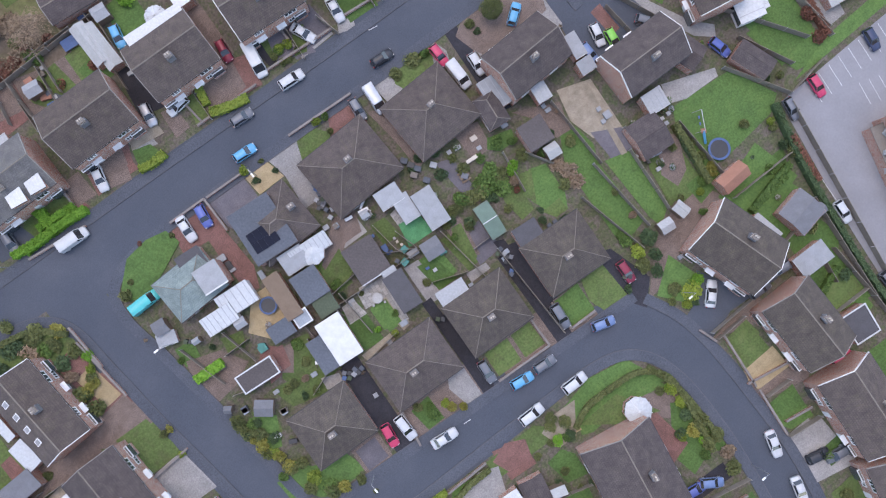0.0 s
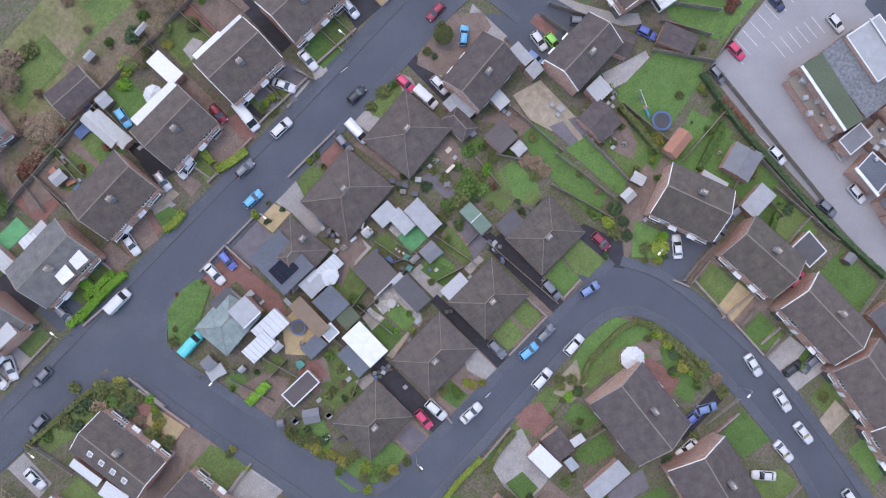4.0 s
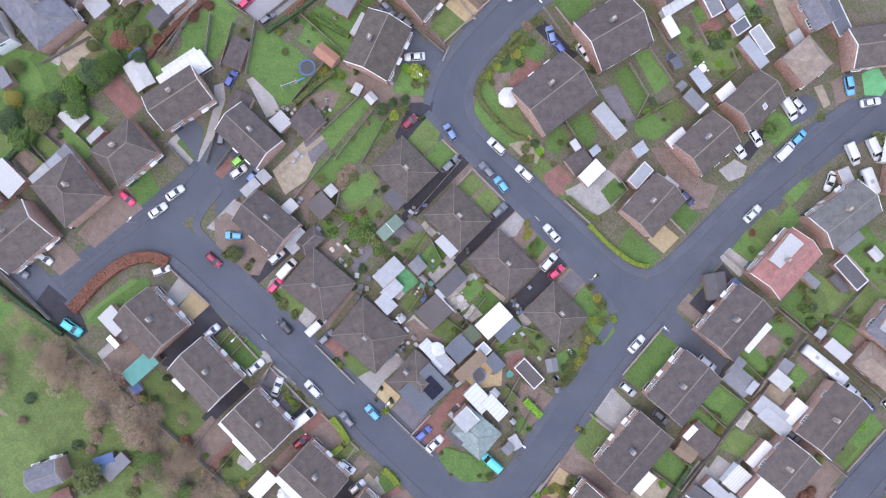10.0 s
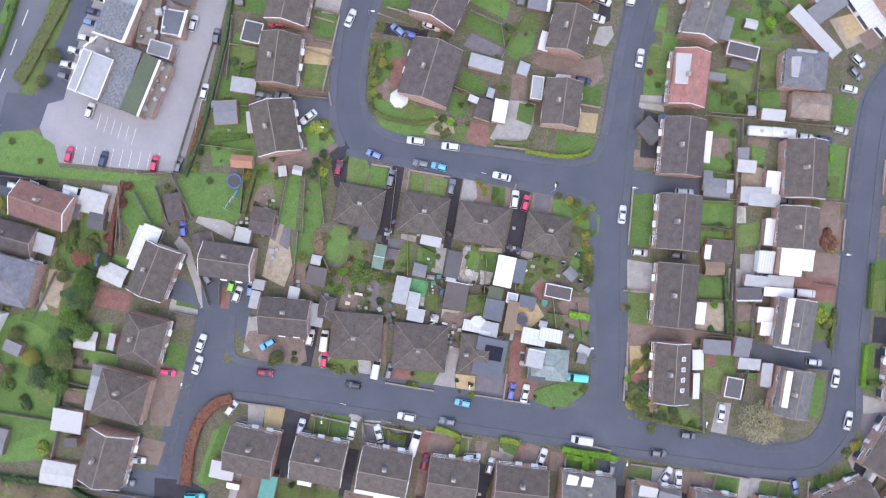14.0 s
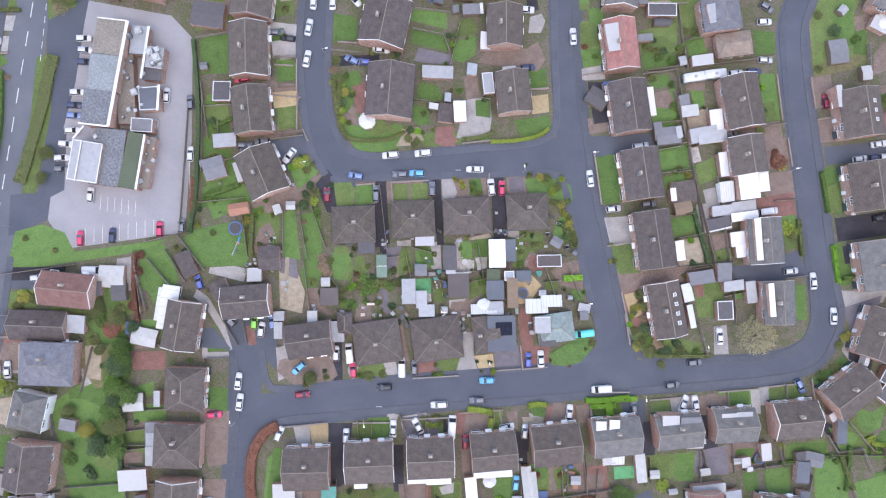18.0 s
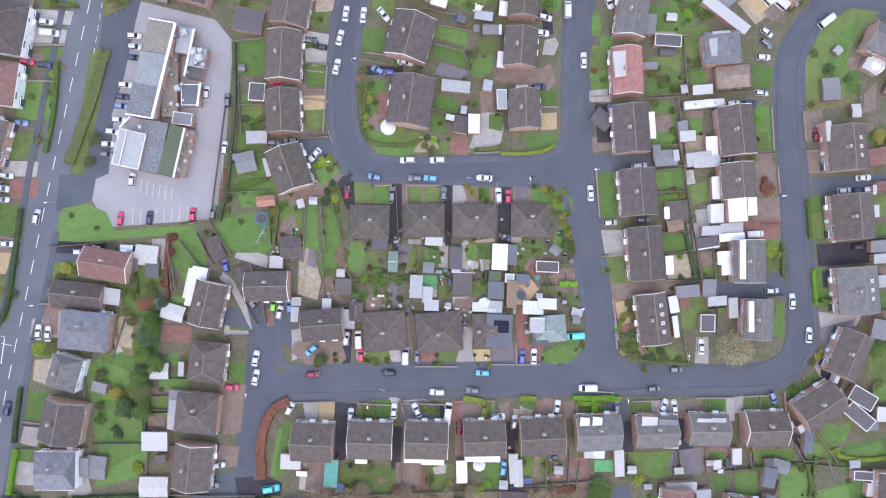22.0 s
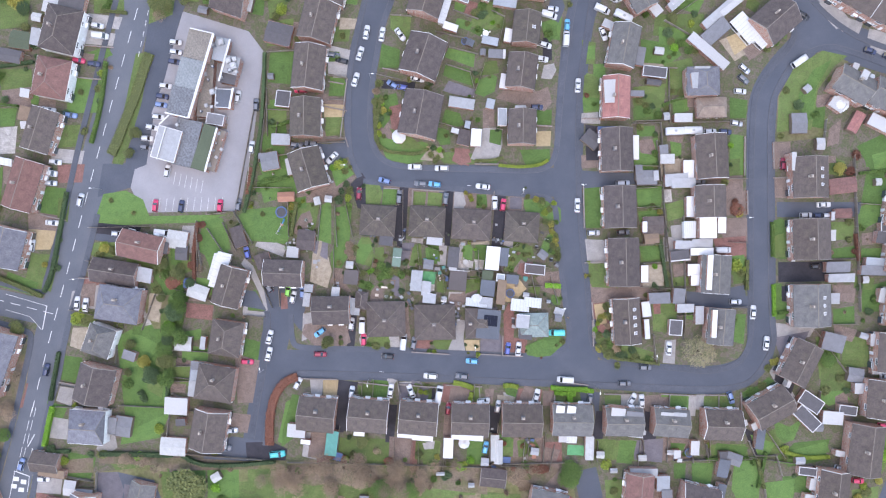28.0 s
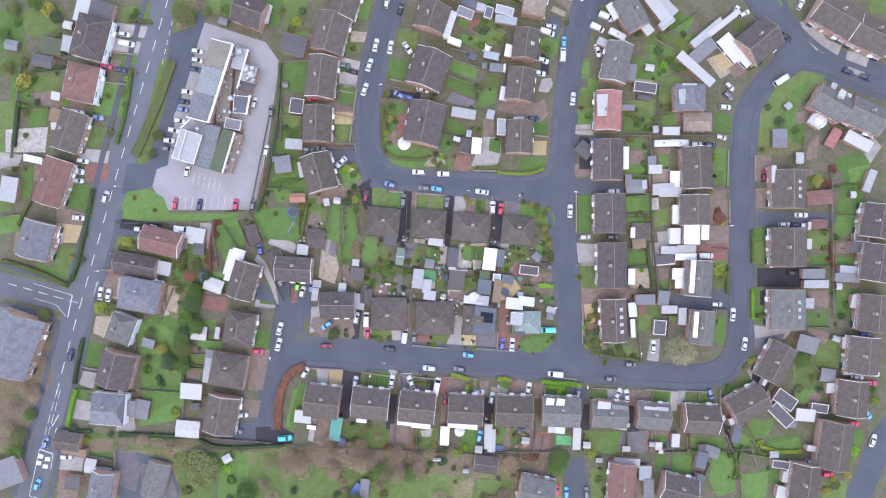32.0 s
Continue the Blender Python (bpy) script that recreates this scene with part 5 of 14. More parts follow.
footway([(49.49, 82.95), (47.51, 72.14), (45.71, 61.34), (44.26, 52.33), (43.36, 43.33), (42.64, 34.32), (42.64, 25.32), (42.64, 16.32), (43.01, 5.51), (43.73, -3.49), (44.45, -10.7), (45.17, -21.5), (45.71, -28.71), (47.87, -32.31), (52.2, -34.11), (63.01, -35.56), (70.22, -36.46), (79.24, -37.37), (86.45, -35.93), (90.06, -32.33), (91.5, -26.92), (91.68, -17.91), (91.86, -7.1), (92.22, 7.32), (92.58, 21.73), (93.12, 32.54), (93.84, 41.55), (95.82, 47.32), (99.97, 53.08), (104.48, 58.13), (106.29, 62.28), (105.2, 66.78), (102.68, 71.29), (99.07, 75.79), (95.46, 81.19)], -1)
footway([(100.16, -28.73), (99.62, -21.52), (99.44, -14.31), (99.62, -5.3), (99.8, 7.32), (99.98, 19.93), (100.16, 30.74), (100.88, 39.75), (102.68, 45.16), (105.93, 50.57), (110.26, 54.89), (117.11, 57.06), (122.53, 55.98), (129.75, 53.28), (142.03, 48.42)], 1)
footway([(108.99, 83), (112.06, 74.9), (116.21, 69.49), (122.53, 64.09), (129.75, 60.13), (142.03, 55.63)], -1)
footway([(-45.91, -38.57), (-42.32, -37.31), (-32.42, -37.68), (-14.43, -38.59), (3.56, -39.85), (21.57, -41.12), (39.58, -42.21), (57.6, -43.3), (75.63, -44.39), (86.45, -44.22), (92.23, -42.42), (95.83, -38.64), (98.72, -33.77), (100.16, -29.09)], 1)
footway([(-52.56, -17.88), (-52.92, -26.88), (-54.36, -35.87), (-56.52, -46.66), (-57.96, -55.3)], 1)
footway([(-48.25, -40.37), (-50.05, -44.87), (-51.49, -51.16), (-52.39, -57.82)], -1)
footway([(-93.16, 79.22), (-97.12, 64.83), (-101.61, 48.65), (-106.1, 32.11), (-109.69, 17.19), (-113.29, 3.71), (-116.34, -7.08), (-118.67, -11.57), (-129.44, -8.88), (-140.21, -5.82)], -1)
footway([(-140.21, -16.96), (-129.44, -19.3), (-122.63, -21.82), (-121.37, -25.06), (-123.7, -35.84), (-127.3, -50.22), (-131.61, -64.6), (-135.2, -78.97)], -1)
footway([(-102.51, 12.34), (-104.67, 3.71), (-107.9, -7.98), (-110.6, -16.07), (-113.29, -26.86), (-115.09, -35.84), (-118.32, -46.63), (-121.19, -59.21), (-123.17, -70), (-125.87, -80.78)], 1)

# ---- houses ----
house(-18.23, 8.48, -5.69, 10.55, 8.95, pitch=30, stack=(0.05, 0.1), tile='tile_moss', storeys=1, hip=0.95)
house(-3.72, 7.81, -4.88, 10.63, 8.91, pitch=30, stack=(0.0, 0.15), tile='tile_moss', storeys=1, hip=0.95)
house(9.36, 6.81, -4.75, 11.48, 8.89, pitch=30, stack=(0.1, 0.15), tile='tile_brown', storeys=1, hip=0.95)
house(24.22, 5.82, -4.87, 10.12, 8.85, pitch=30, stack=(0.05, 0.2), tile='tile_moss', storeys=1, hip=0.95)
house(-16.43, -20.56, -0.01, 11.4, 10.33, pitch=30, stack=(-0.05, -0.05), tile='tile_brown', front=-1, storeys=1, hip=0.95)
house(-2, -21.81, -0.02, 12.12, 10.34, pitch=30, stack=(-0.05, -0.1), tile='tile_brown', front=-1, storeys=1, hip=0.95)
house(11.73, -22.35, -0.02, 9.63, 8.91, pitch=28, stack=(-0.7, 0.0), tile='tile_brown', front=-1, storeys=1, hip=0.95)
house(27.06, -23.24, 0, 8.92, 7.13, pitch=28, stack=None, tile='tile_green', front=1, storeys=1, hip=0.95)
house(-32.29, -17.52, -0.01, 10.92, 8.11, tile='tile_dark', storeys=2, front=-1)
house(-46.03, -6.41, -3.01, 11.27, 7.75, tile='tile_dark', wall='brick', front=-1)
house(-61.7, -9.94, 73.01, 11.63, 8.1, tile='tile_brown', front=-1)
house(-62.94, -25.09, 80, 10.22, 9.16, tile='tile_brown', hip=0.6, front=-1)
house(-66.46, -38.13, -10.03, 10.92, 10.22, tile='tile_brown', hip=0.9, front=-1)
house(-68.57, -51.87, 80, 11.63, 9.86, tile='tile_brown', front=-1)
house(52.89, 11.04, 90, 12.35, 9.36, tile='tile_dark', front=1)
house(53.6, -5.19, 90, 14.11, 9, tile='tile_dark', front=1)
house(54.2, -22.48, 92, 13.41, 7.8, tile='tile_brown', front=1, lights=4)
house(52.36, 27.8, 90, 12.7, 9.18, tile='tile_dark', front=1)
house(52.36, 43.15, 88, 12.35, 8.12, tile='tile_pink', front=1)
house(55.01, 58.32, 78, 12.35, 8.12, tile='tile_grey', front=1)
house(77.96, 47.4, 90, 8.47, 9.54, tile='tile_blue', hip=0.5, front=-1, stack=None)
house(81.12, 40.06, 0.03, 8.93, 6.06, tile='tile_tan', hip=0.5, front=-1, stack=None, storeys=1)
house(80.09, 25.34, 92.01, 13.06, 9.19, tile='tile_brown', front=-1)
house(79.38, 12.11, 90, 9.53, 8.83, tile='tile_brown', front=-1)
house(80.62, -9.25, 86, 11.3, 8.48, tile='tile_grey', front=-1)
house(81.68, -24.6, 84, 10.59, 7.77, tile='tile_grey', front=-1)
house(-4.97, 39.24, 78, 13.05, 11.28, tile='tile_dark', front=1)
house(-3.87, 56.2, 70.23, 11.87, 11.19, tile='tile_dark', front=1)
house(-2.59, 72.56, 71.85, 8.54, 9.77, tile='tile_brown', front=1)
house(1.5, 84.37, 71.63, 8.77, 9.24, tile='tile_brown', front=1)
house(24.85, 51.32, 82.04, 10.11, 8.61, tile='tile_brown', front=-1)
house(26.55, 64.02, 83.29, 9.37, 7.88, tile='tile_moss', front=-1, lights=1, stack=None)
house(29.39, 76.67, 80.46, 7.21, 7.36, tile='tile_tan', hip=0.6, front=-1, stack=None)
house(38.52, 88.69, 48.25, 12.05, 8.03, tile='tile_brown', front=-1)
house(24.25, 85.92, 158.28, 7.51, 5.21, tile='tile_blue', front=-1, stack=None)
house(24.66, 35.03, 88, 10.23, 8.11, tile='tile_brown', front=-1)
house(-38.1, 23.9, 104.99, 11.63, 9.51, tile='tile_moss', front=-1)
house(-38.63, 39.05, 88, 11.28, 8.81, tile='tile_moss', front=-1)
house(-37.39, 53.68, 83, 13.04, 9.16, tile='tile_brown', front=-1)
house(-34.4, 67.43, 75, 12.34, 9.86, tile='tile_brown', front=-1)
house(-29.99, 77.3, 72.01, 9.87, 8.81, tile='tile_brown', front=-1)
house(-109.2, 65.96, 75.01, 13.38, 10.9, tile='tile_dark', hip=0.7, wall='render', front=-1)
house(-112.19, 51.87, 78.01, 11.62, 10.2, tile='tile_red', hip=0.8, wall='render', front=-1)
house(-115.89, 36.73, 72.02, 12.68, 8.44, tile='tile_brown', front=-1)
house(-121.16, 20.88, 72.02, 14.79, 8.79, tile='tile_red', front=-1)
house(-126.44, 2.75, 75.01, 11.62, 10.2, tile='tile_blue', front=-1)
house(-133.48, -29.82, 70.02, 19.36, 14.77, tile='tile_blue', front=-1, name='hall', stack=None, label='large plain hall with a purple-grey slated roof')
house(-87.4, 2.22, -14.01, 12.32, 8.1, tile='tile_red', front=1)
house(-96.15, -5.23, -10.02, 13.51, 7.12, tile='tile_dark', storeys=1, front=1)
house(-94.09, -14.51, -10.02, 12.67, 10.22, tile='tile_blue', hip=0.7, front=1)
house(-99.89, -25.08, 70.01, 8.8, 8.09, tile='tile_grey', hip=0.5, wall='render', front=1)
house(-101.48, -37.76, 75.01, 10.92, 10.56, tile='tile_dark', front=1)
house(-103.94, -50.08, -5.04, 10.55, 9.86, tile='tile_blue', hip=0.3, wall='render', front=1)
house(-37.05, -47.83, -7.04, 10.92, 9.87, tile='tile_brown', front=1)
house(-22.07, -48.55, -6.03, 11.63, 9.52, tile='tile_brown', front=1)
house(-7.44, -49.61, -6.03, 11.28, 9.52, tile='tile_brown', front=1)
house(7.72, -50.5, -3.03, 10.93, 9.52, tile='tile_brown', front=1)
house(22.89, -50.87, -2.03, 11.64, 9.52, tile='tile_brown', front=1)
house(37.54, -51.05, -2.03, 11.65, 9.17, tile='tile_grey', front=1)
house(52.72, -51.94, -2.03, 10.95, 8.12, tile='tile_grey', front=1)
house(66.49, -52.48, -5.03, 10.24, 8.12, tile='tile_grey', front=1)
house(81.68, -53.37, -3.03, 10.95, 8.83, tile='tile_brown', front=1)
house(96.17, -48.62, 27.95, 12.01, 8.83, tile='tile_brown', front=1)
house(105.01, -35.73, 61.97, 12.36, 8.48, tile='tile_brown', front=1)
house(108.89, 18.64, 90.01, 12, 10.25, tile='tile_brown', front=1, lights=3)
house(108.89, 0.46, 90.01, 12, 10.96, tile='tile_brown', front=1)
house(108.54, -18.96, 90.01, 12.36, 10.96, tile='tile_grey', front=1, lights=3)
house(122.32, 45.48, -29.94, 10.96, 8.13, tile='tile_grey', front=1)
house(133.29, 41.6, -24.94, 11.67, 8.83, tile='tile_grey', front=-1)
house(123.91, 72.85, -29.92, 14.14, 9.89, tile='tile_brown', front=-1)
house(135.05, 66.85, -24.93, 12.37, 9.89, tile='tile_brown', front=-1)
house(136.47, 8.58, 79.99, 10.6, 9.2, tile='tile_dark', front=1)
house(136.3, -4.49, 79.99, 11.66, 9.2, tile='tile_dark', front=1)
house(135.59, -20.2, 85, 11.66, 9.2, tile='tile_brown', front=1)
house(132.41, -33.45, 85, 11.66, 9.55, tile='tile_brown', front=1)
house(128.88, -46.87, 85, 11.3, 9.55, tile='tile_brown', front=-1)
house(123.57, -61.7, 82, 14.83, 9.9, tile='tile_brown', front=-1)
house(113.85, -73.35, 82, 11.65, 8.84, tile='tile_brown', front=1)
house(99.69, 65.06, 39.99, 11.31, 10.59, tile='tile_dark', front=-1)
house(56.6, -74.36, 84, 14.12, 8.12, tile='tile_red', front=1, stack=(0, 0))
house(29.95, -76.1, -12.05, 10.94, 8.82, tile='tile_grey', front=1)
house(14.3, -68.14, 172.45, 7.58, 5.42, tile='tile_dark', storeys=1, front=1, stack=None, pitch=18)
house(-106.06, -74.21, 80, 8.81, 7.39, tile='tile_blue', front=1)
house(-89.94, -72.53, 75.01, 10.68, 7.47, tile='tile_grey', storeys=1, front=1, stack=None)
house(-117.49, -60.76, -8.05, 8.18, 6.05, tile='tile_brown', storeys=1, front=1, stack=None)

# ---- gardens, drives and outbuildings of the middle block ----
lay('block_red', [(24.41, -32.58), (18.13, -32.33), (18.39, -26.68), (24.24, -27.47), (25.47, -27.94)])
lay('block_red', [(21.29, -27.77), (18.52, -26.78), (18.48, -19.91), (19.97, -16.74), (21.8, -17.17), (21.7, -22.6)])
lay('plum', [(17.73, -32.56), (11.38, -31.95), (11.43, -27.87), (12.07, -25.08), (16.44, -23.73), (17.83, -27.1)])
lay('sand', [(11.22, -32.15), (7.25, -31.65), (6.51, -27.47), (11.1, -27.6)])
lay('concrete_slab', [(6.93, -31.38), (1.8, -31.6), (1.48, -24.63), (3.61, -21.38), (7.25, -21.62), (6.38, -27.36)])
lay('sand', [(21.74, -16.57), (18.74, -16.26), (18.78, -10.24), (23.48, -9.8), (25.52, -12.6)])
lay('lawn_dull', [(1.2, -31.67), (-0.99, -30.98), (-3.07, -28.14), (-0.55, -25.75), (3.44, -26.26)])
lay('block_red', [(-4.11, -30.08), (-9.62, -30.03), (-8.45, -25.93), (-2.3, -26.53)])
lay('block_brown', [(-9.28, -26.93), (-10.55, -26.45), (-12.4, -15.93), (-9.7, -15.37), (-9.82, -20.87)])
lay('concrete_slab', [(-12.38, -30.01), (-15.48, -29.71), (-15.81, -26.06), (-12.76, -25.75)])
lay('lawn_dull', [(-16.37, -30.11), (-23.28, -28.96), (-22.59, -26.12), (-16.14, -25.78), (-15.37, -27.55)])
lay('concrete_slab', [(-23.84, -29.64), (-24.72, -26.64), (-23.7, -24.08), (-21.42, -25.39)])
lay('asphalt_dark', [(-26.3, -29.89), (-28.49, -29.8), (-26.78, -13.62), (-24.55, -14.33)])
lay('concrete_slab', [(-28.65, -27.96), (-32.13, -27.39), (-30.64, -22.92), (-28.17, -22.67)])
lay('block_red', [(-34.72, -26.41), (-39.13, -26.23), (-40.11, -21.99), (-34.75, -22.39)])
lay('asphalt', [(-41.83, -24.01), (-46.78, -17.67), (-43.75, -8.73), (-40.59, -9.06), (-40.53, -17.08)])
lay('gravel', [(-33.83, -11.21), (-39, -9.22), (-37.92, 0.11), (-33.38, -1.95), (-32.4, -6.16)])
lay('plum', [(-33.61, -2.89), (-37.87, -0.5), (-37.23, 2.93), (-33.46, 2.64)])
lay('lawn', [(-29.93, -5.94), (-32.5, -4.94), (-32.82, -1.29), (-31.51, 1.58), (-31.36, 7.1), (-31.22, 12.61), (-28.48, 13.14), (-26.2, 11.8), (-26.8, 4.43), (-27.5, -1.74)])
lay('lawn', [(-32.46, 1.81), (-36.94, 3.26), (-35.02, 13.52), (-32.66, 14.93), (-32.17, 12.83)])
lay('lawn', [(-22.61, -4.66), (-25.17, -3.67), (-24.7, 1.56), (-23.35, 3.82), (-21.19, 3.7), (-19.87, -0.76)])
lay('lawn_dull', [(-20.72, -5.1), (-22.94, -4.39), (-20.26, 0.12), (-19.43, -2.24)])
lay('lawn', [(-45.94, 2.18), (-56.47, 3.44), (-59.94, 10.88), (-57.23, 12.64), (-46.58, 13.5), (-43.02, 12.26), (-43.75, 6.06)])
lay('concrete_slab', [(-46.88, -1.6), (-55.05, 1.71), (-54.53, 2.99), (-48.49, 2.58), (-45.55, 1.29)])
lay('lawn_dull', [(-39.04, 2.16), (-42.97, 4.28), (-41.99, 14.79), (-35.69, 14.08), (-36.97, 7.24)])
lay('lawn', [(-45.36, 17.59), (-55.13, 17.74), (-53.5, 20.94), (-46.34, 21.8), (-45.17, 19.13)])
lay('lawn', [(-45.43, 22.17), (-52.35, 22.26), (-53.67, 26.76), (-48.1, 27.78), (-46.26, 24.56)])
lay('lawn', [(-62.3, 0.78), (-71.31, 1.25), (-70.05, 9.44), (-67.6, 10.88), (-64.67, 10.19), (-63.39, 6.26)])
lay('block_brown', [(-32.33, 14.65), (-41.31, 14.23), (-43.54, 18.34), (-33.98, 19.4), (-25.26, 22.2), (-23.91, 22.19)])
lay('lawn', [(-28.83, 20.71), (-31, 20.85), (-31.93, 24.42), (-28.69, 26.19), (-26.31, 23.64)])
lay('asphalt', [(-31.7, 25.35), (-33.45, 31.29), (-27.43, 32.94), (-26.68, 27.85), (-30.58, 26.65)])
lay('lawn', [(-45.11, 33.19), (-51.34, 32.74), (-50.84, 37.97), (-48.45, 39.35), (-45.19, 37.75)])
lay('lawn', [(-45.96, 39.52), (-50.94, 39.18), (-51.01, 43.75), (-46.94, 43.71)])
lay('block_brown', [(-27.43, 32.94), (-37.25, 32.23), (-37, 36.5), (-29.98, 33.97)])
lay('lawn_dull', [(-29.09, 34.34), (-33.38, 34.03), (-33.64, 37.04), (-28.74, 37.38)])
lay('sand', [(-28.51, 38.31), (-32.85, 38.61), (-33.21, 42.82), (-27.55, 41.39)])
lay('lawn', [(-28.02, 46.78), (-32.07, 47.42), (-31.82, 51.66), (-27.78, 51.01), (-26.68, 48.98)])
lay('block_brown', [(-27.27, 41.71), (-33.93, 43.98), (-37.16, 45.58), (-34.8, 46.94), (-27.25, 45.03)])
lay('asphalt_dark', [(-11.52, 1.8), (-14.66, 2.74), (-13.13, 16.5), (-9.84, 17.07)])
lay('asphalt_dark', [(-22.2, 11.82), (-24.42, 12.55), (-26.28, 19.7), (-22.88, 22.99), (-20.73, 19.53)])
lay('asphalt_dark', [(2.58, 3.34), (0.68, 4.38), (2.26, 16.84), (4.42, 16.12)])
lay('lawn', [(14.28, 12.74), (11.22, 13.68), (11.86, 16.42), (14.6, 15.75)])
lay('lawn', [(32.29, 6.23), (30.53, 9.34), (25.76, 10.12), (24.79, 14.21), (32.63, 11.9), (34.33, 9.37)])
lay('lawn_dull', [(32.6, -3.27), (29.84, -2.03), (30.67, 1.62), (33.41, 3.65), (33.74, 0.11)])
lay('block_red', [(25.45, -8.71), (22.73, -8.07), (23.89, -4.67), (27.73, -4.61)])
lay('lawn_dull', [(23.53, -7.1), (20.16, -5.91), (21, -2.23), (25.05, -1.27), (25.92, -4.18)])
lay('lawn', [(13.34, -6.24), (10, -5.64), (10.59, 1.03), (14.52, 0.48)])
lay('lawn', [(9.24, -3.9), (6.37, -3.38), (6.89, 0.82), (9.29, 0.8)])
lay('paving', [(8.65, -7.27), (4.1, -6.79), (3.88, -4.39), (9.3, -4.5)])
lay('gravel', [(8.21, -5.81), (6.23, -5.81), (6.32, 1.86), (7.51, 1.96)])
lay('gravel', [(14.78, 0.8), (9.4, 0.93), (9.29, 2.12), (14.3, 2.86)])
lay('paving', [(20.21, -3.21), (19.02, -0.02), (14.25, 0.15), (15.43, -3.04)])
lay('lawn_dull', [(20.91, -7.64), (18.77, -6.94), (20.15, -2.61), (22.82, -2.67)])
lay('lawn_dull', [(11.36, -13.96), (8.33, -13.65), (8.76, -8.47), (11.46, -8.52), (12.33, -11.45)])
lay('lawn_dull', [(1.37, -13.4), (-1.08, -13.03), (-1.41, -9.42), (1.65, -9.74)])
lay('concrete_slab', [(5.07, -17.59), (2.03, -17.28), (2.25, -13.01), (6.49, -13.22)])
lay('paving', [(-2.01, -12.81), (-5.62, -13.15), (-5.02, -9.75), (-1.9, -10.68)])
lay('astro', [(-2.01, -10.81), (-5.4, -10.21), (-5.59, -6.71), (-1.13, -7.09)])
lay('lawn', [(-0.31, -4.77), (-4.3, -4.23), (-4.4, 0.31), (-0.42, -0.25)])
lay('lawn_dull', [(-5.45, -4.94), (-7.58, -4.83), (-8.12, 1.19), (-5.71, 1.4)])
lay('plum', [(-8.35, -3.08), (-12.36, -2.52), (-11.52, 1.8), (-7.57, 1.84)])
lay('concrete_slab', [(1.54, -5.21), (-0.91, -4.83), (-0.9, 1.82), (2.14, 1.49)])
lay('paving', [(12.48, -6.62), (10.38, -6.51), (10.1, -3.52), (13.12, -3.85)])
lay('lawn', [(35.42, -17.63), (32.45, -17.32), (33.28, -13.65), (35.72, -14.61)])
lay('lawn_dull', [(29.25, -14.64), (25.9, -13.47), (27.17, -11.25), (29.62, -12.21)])
lay('block_brown', [(-12.65, 31.61), (-18.46, 35.4), (-17.02, 39.71), (-13.73, 36.94)])
lay('lawn', [(-3.92, 28.65), (-5.77, 29.12), (-8.72, 28.29), (-16.06, 28.95), (-17.8, 34.84), (-15.83, 33.18), (-10.24, 31.79), (-4.52, 31.91), (-2.94, 31.12)])
lay('sand', [(1.39, 26.36), (-3.49, 27.19), (-3.49, 30.49), (1.39, 29.65)])
lay('block_red', [(9.06, 24.26), (4.75, 25.72), (4.96, 29.92), (9.48, 29.36)])
lay('block_red', [(-2.5, 32.95), (-4.35, 33.42), (-3.48, 37.07), (-0.44, 36.69)])
lay('lawn', [(-11.53, 42.79), (-14.48, 41.99), (-16.01, 45.48), (-12.17, 46.63)])
lay('lawn', [(17.31, 24.9), (11.31, 25.63), (11.22, 26.58), (18.37, 26.17)])
lay('concrete_slab', [(-26.89, 51.37), (-30.88, 51.42), (-30.08, 56.28), (-25.86, 57.14), (-25.33, 54.47)])
lay('lawn_dull', [(54.01, -35.42), (48.93, -33.88), (45.8, -28.53), (45.87, -23.15), (50.81, -26.22), (53.04, -31.35)])
lay('block_red', [(46.97, -22.45), (44.55, -21.5), (44.56, -15.54), (48.12, -16.38)])
lay('block_brown', [(59.66, -16.42), (43.41, -15.65), (43.59, -11.47), (60.34, -11.63), (62.21, -13.21)])
lay('lawn_dull', [(49.45, -12.09), (44.17, -11.41), (44.18, -5.47), (49.4, -5.57)])
lay('concrete_slab', [(49.09, -5.31), (43.03, -5.58), (43.19, 1.85), (48.73, 1.46)])
lay('block_red', [(26.98, -47.43), (21.23, -46.56), (22.94, -42.42), (28.94, -42.97)])
lay('concrete_slab', [(21.23, -46.56), (18.22, -46.29), (17.94, -43.28), (21.01, -44.15)])
lay('block_red', [(8.02, -46.81), (1.3, -46.33), (-1.22, -45.38), (0.16, -40.33), (2.62, -40.68), (3.88, -44.52)])
lay('lawn_dull', [(7.91, -45.6), (6.06, -45.19), (6.33, -41.5), (8.78, -41.84)])
lay('concrete_slab', [(-7.99, -44.9), (-12.75, -43.26), (-13.07, -39.6), (-6.94, -39.56)])
lay('asphalt_dark', [(-1.94, -47.61), (-7.22, -46.66), (-5.45, -42.47), (-2.48, -41.53)])
lay('concrete_slab', [(-15.86, -42.98), (-13.74, -39.06), (-16.29, -38.1), (-18.09, -42.3)])
lay('lawn', [(-17.65, -43.79), (-21.54, -41.74), (-21.2, -38.62), (-15.8, -40.2)])
lay('lawn_dull', [(41.92, -46.05), (37.26, -46.58), (36.61, -42.73), (41.9, -42.74)])
lay('block_red', [(35.98, -45.51), (32.42, -45.31), (31.55, -42.38), (34.53, -42.66)])
lay('lawn', [(19.98, -62.24), (17.17, -62.4), (17.83, -57.12), (20.72, -57.27)])
lay('lawn_dull', [(24.14, -65.1), (21.39, -64.52), (21.81, -59.28), (24.82, -59.53)])
